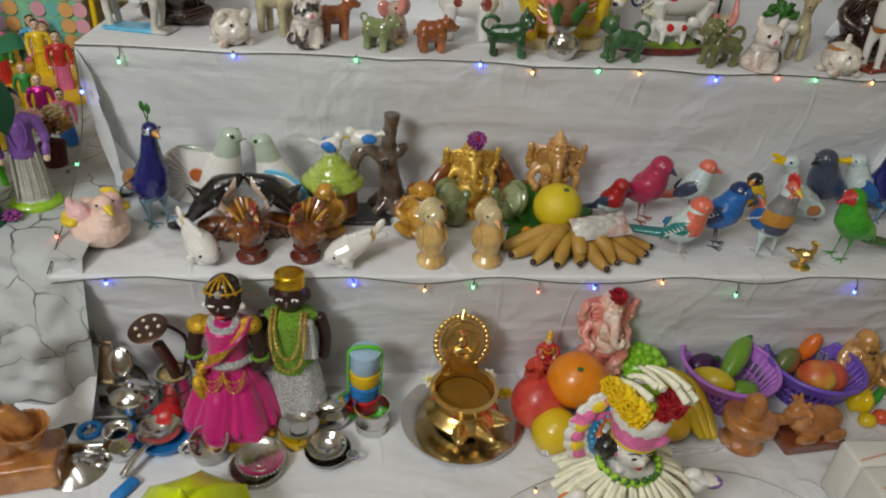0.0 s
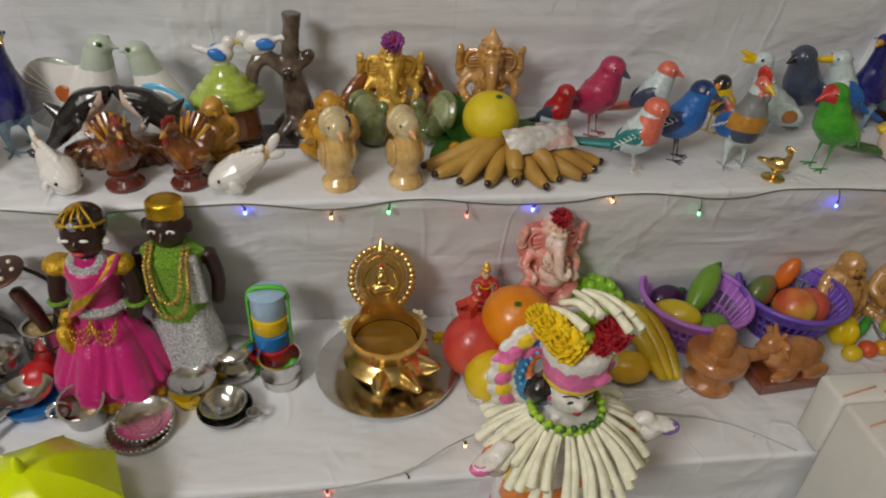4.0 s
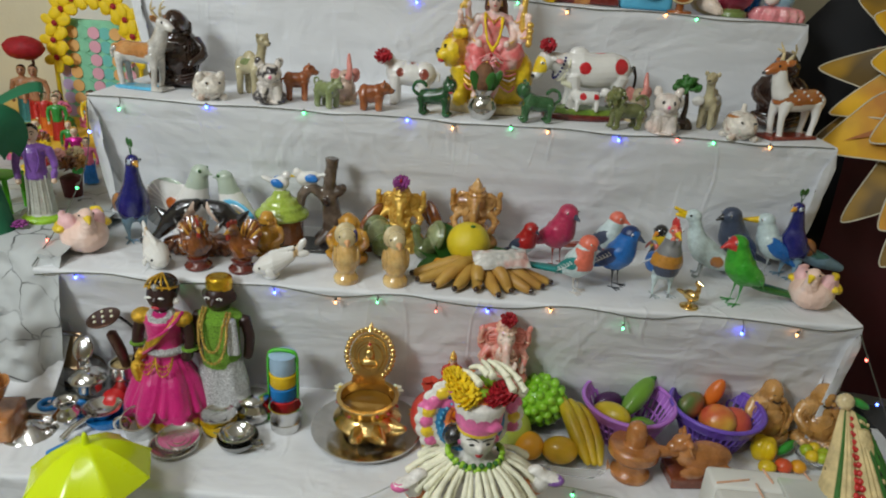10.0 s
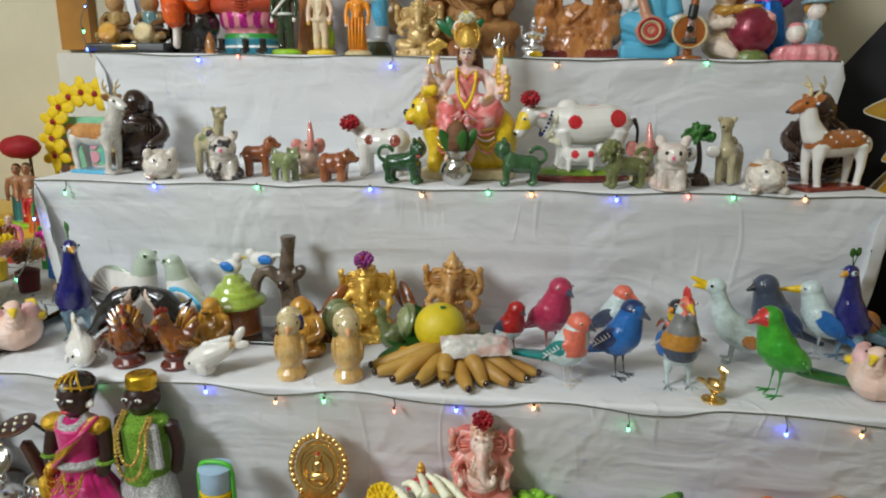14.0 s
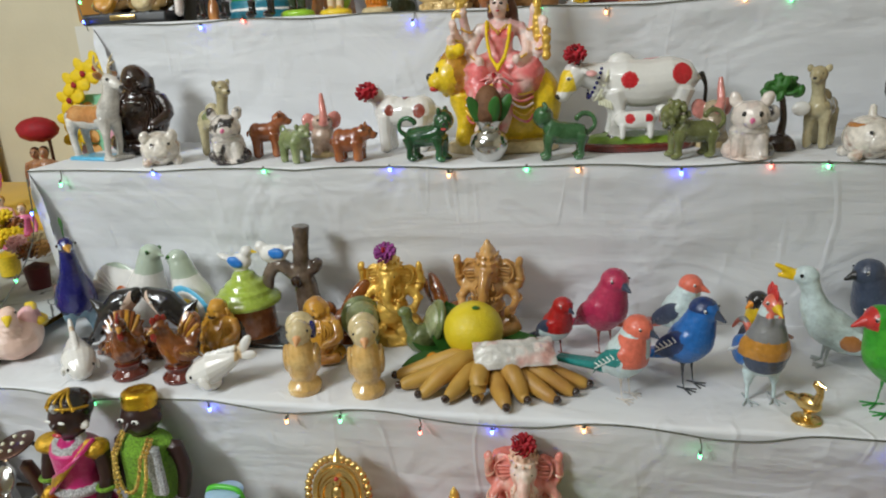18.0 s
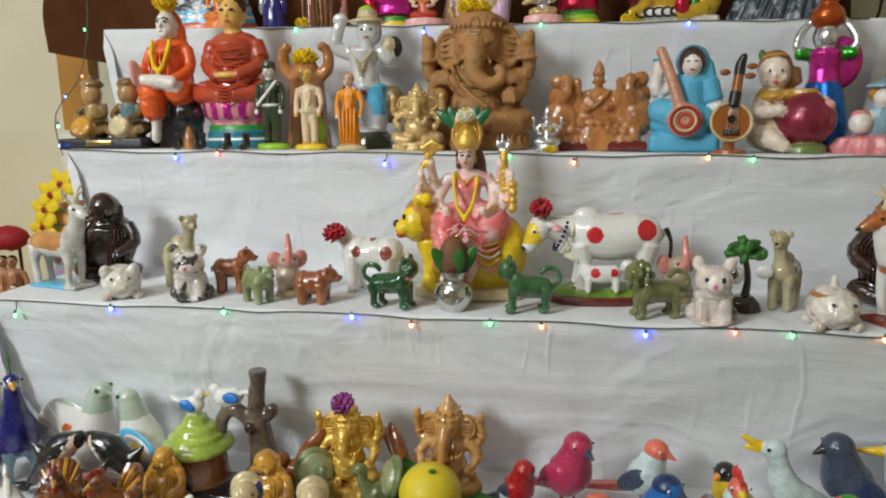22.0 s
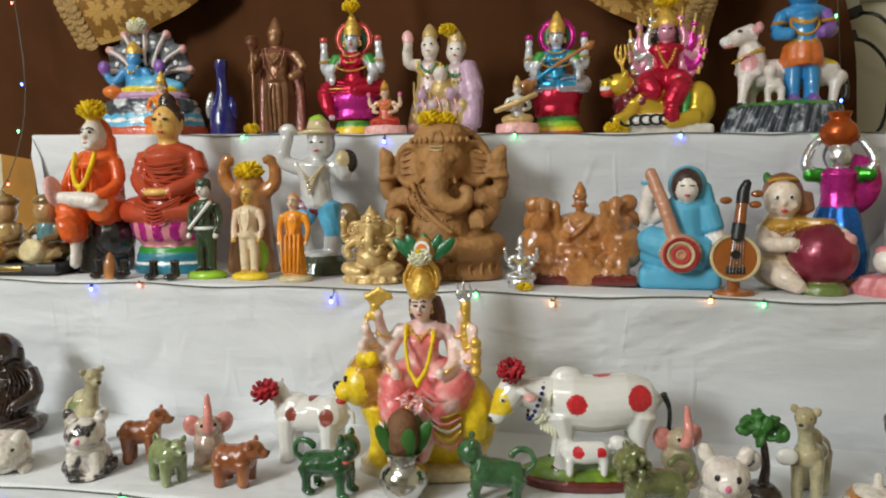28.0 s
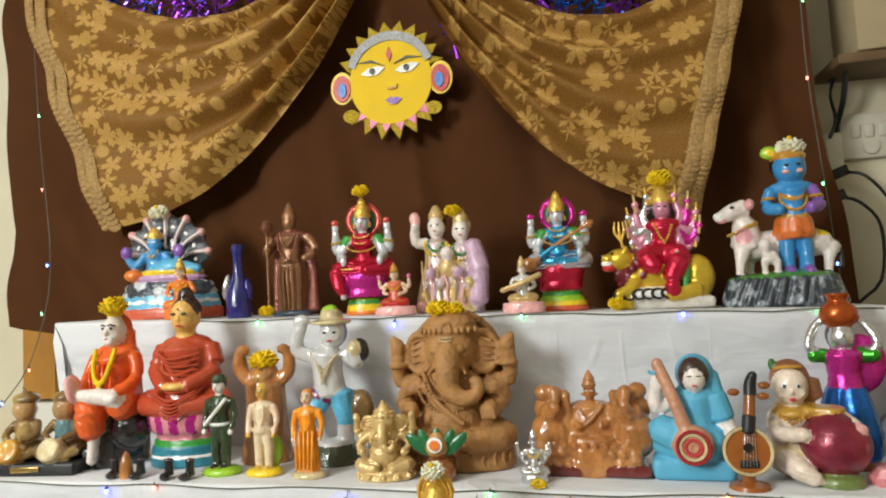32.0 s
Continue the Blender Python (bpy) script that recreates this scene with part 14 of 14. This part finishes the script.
def light_string(pts, bulbs, label, wire=WIRE):
    """A twisted wire through points, with bulbs (place along 0..1, drop in metres, colour)."""
    thing = tagged(new("fairy_light_string"), label, "fairy lights", "fairy light strings")
    s = Shape(); s.limb(pts, 0.0011, wire, 5); part("wire", s, thing)
    n = len(pts) - 1
    for u, drop, c in bulbs:
        i = min(int(u * n), n - 1)
        p = Vector(pts[i]).lerp(Vector(pts[i + 1]), u * n - i)
        q = p + Vector((rw.uniform(-0.005, 0.005), -0.003, -drop))
        s = Shape(); s.limb([p, p.lerp(q, 0.5) + Vector((0.002, 0, 0)), q + Vector((0, 0, 0.003))], 0.0009, WIRE, 4); lead = part("lead", s, thing)
        s = Shape(); s.cone(q + Vector((0, 0, 0.002)), q + Vector((0, 0, 0.007)), 0.0019, 0.0015, WIRE, 8); part("socket", s, lead)
        s = Shape(); s.limb([q + Vector((0, 0, 0.002)), q - Vector((0, 0, 0.0025))], [0.0021, 0.0017], LED[c], 8); part("bulb", s, lead)
    return thing


def edge_run(tier, x0, x1, sag, n=30):
    out = []
    for i in range(n + 1):
        x = x0 + (x1 - x0) * i / n
        low = sag * (0.5 + 0.5 * math.sin(i * 1.1 + tier + 2 * noise.noise(Vector((i * 0.3, tier, 0))))) ** 2
        out.append((x, STEP_FRONT[tier] - 0.0015 - 0.001 * math.sin(i), top(tier, x) - 0.001 - low))
    return out


def bulbs_on(x0, x1, row):
    return [((x - x0) / (x1 - x0), drop, c) for x, c, drop in row]


light_string(edge_run(2, -0.437, 0.960, 0.012), bulbs_on(-0.437, 0.960, ((-0.36, "b", 0.006), (-0.19, "g", 0.004), (-0.022, "b", 0.010), (0.086, "o", 0.010), (0.157, "g", 0.012), (0.256, "r", 0.018), (0.346, "b", 0.006), (0.447, "o", 0.006), (0.570, "g", 0.022), (0.764, "b", 0.024), (0.86, "o", 0.012))), "string of coloured fairy lights along the second step")
light_string(edge_run(3, -0.432, 0.955, 0.004), bulbs_on(-0.432, 0.955, ((-0.369, "g", 0.022), (-0.20, "b", 0.002), (-0.023, "g", 0.003), (0.171, "b", 0.003), (0.262, "o", 0.008), (0.360, "g", 0.003), (0.428, "o", 0.006), (0.562, "b", 0.008), (0.669, "r", 0.004), (0.739, "g", 0.004), (0.842, "o", 0.002))), "string of coloured fairy lights along the third step")
light_string(edge_run(4, -0.438, 0.950, 0.004), bulbs_on(-0.438, 0.950, ((-0.221, "b", 0.008), (-0.134, "r", 0.003), (0.164, "b", 0.018), (0.369, "g", 0.003), (0.472, "o", 0.010), (0.667, "o", 0.003), (0.730, "g", 0.004))), "string of coloured fairy lights along the fourth step")
light_string(edge_run(5, -0.20, 0.95, 0.003), bulbs_on(-0.20, 0.95, ((-0.08, "g", 0.003), (0.18, "b", 0.012), (0.40, "g", 0.003), (0.66, "b", 0.004), (0.86, "g", 0.003))), "string of coloured fairy lights along the top step")


def spread(cols, drops):
    k = len(cols)
    return [((i + 0.5) / k, drops[i % len(drops)], c) for i, c in enumerate(cols)]


light_string([(-0.13, 0.590, 0.170), (-0.10, 0.592, 0.188), (0.05, 0.594, 0.192), (0.16, 0.60, 0.206), (0.24, 0.625, 0.232), (0.36, 0.67, 0.215), (0.56, 0.66, 0.203), (0.66, 0.60, 0.20)], spread("gbrgobgr", (0.006, 0.014)), "string of fairy lights trailing over the lowest step", CLEARW)
light_string([(0.955, 0.822, 0.440), (1.00, 0.82, 0.36), (1.05, 0.83, 0.28), (1.09, 0.84, 0.215)], spread("rbg", (0.004, 0.010)), "string of fairy lights hanging off the step's end")
light_string([(-0.440, 1.275, 0.905), (-0.50, 1.34, 0.98), (-0.60, 1.55, 1.08), (-0.70, 1.72, 1.28), (-0.76, 1.76, 1.60), (-0.79, 1.77, 2.0)], spread("bgbrgbrgb", (0.004, 0.010)), "string of fairy lights rising beside the curtain")
light_string([(-0.432, 1.055, 0.68), (-0.435, 1.04, 0.58), (-0.436, 0.95, 0.50), (-0.437, 0.83, 0.44)], spread("bgr", (0.004, 0.010)), "string of fairy lights down the stand's end")
light_string([(0.96, 1.77, 2.1), (0.955, 1.765, 1.75), (0.955, 1.765, 1.55), (0.97, 1.765, 1.30), (0.975, 1.745, 1.118)], spread("rgrgb", (0.004, 0.010)), "string of fairy lights down the curtain's edge")
bpy.data.scenes.remove(BENCH)
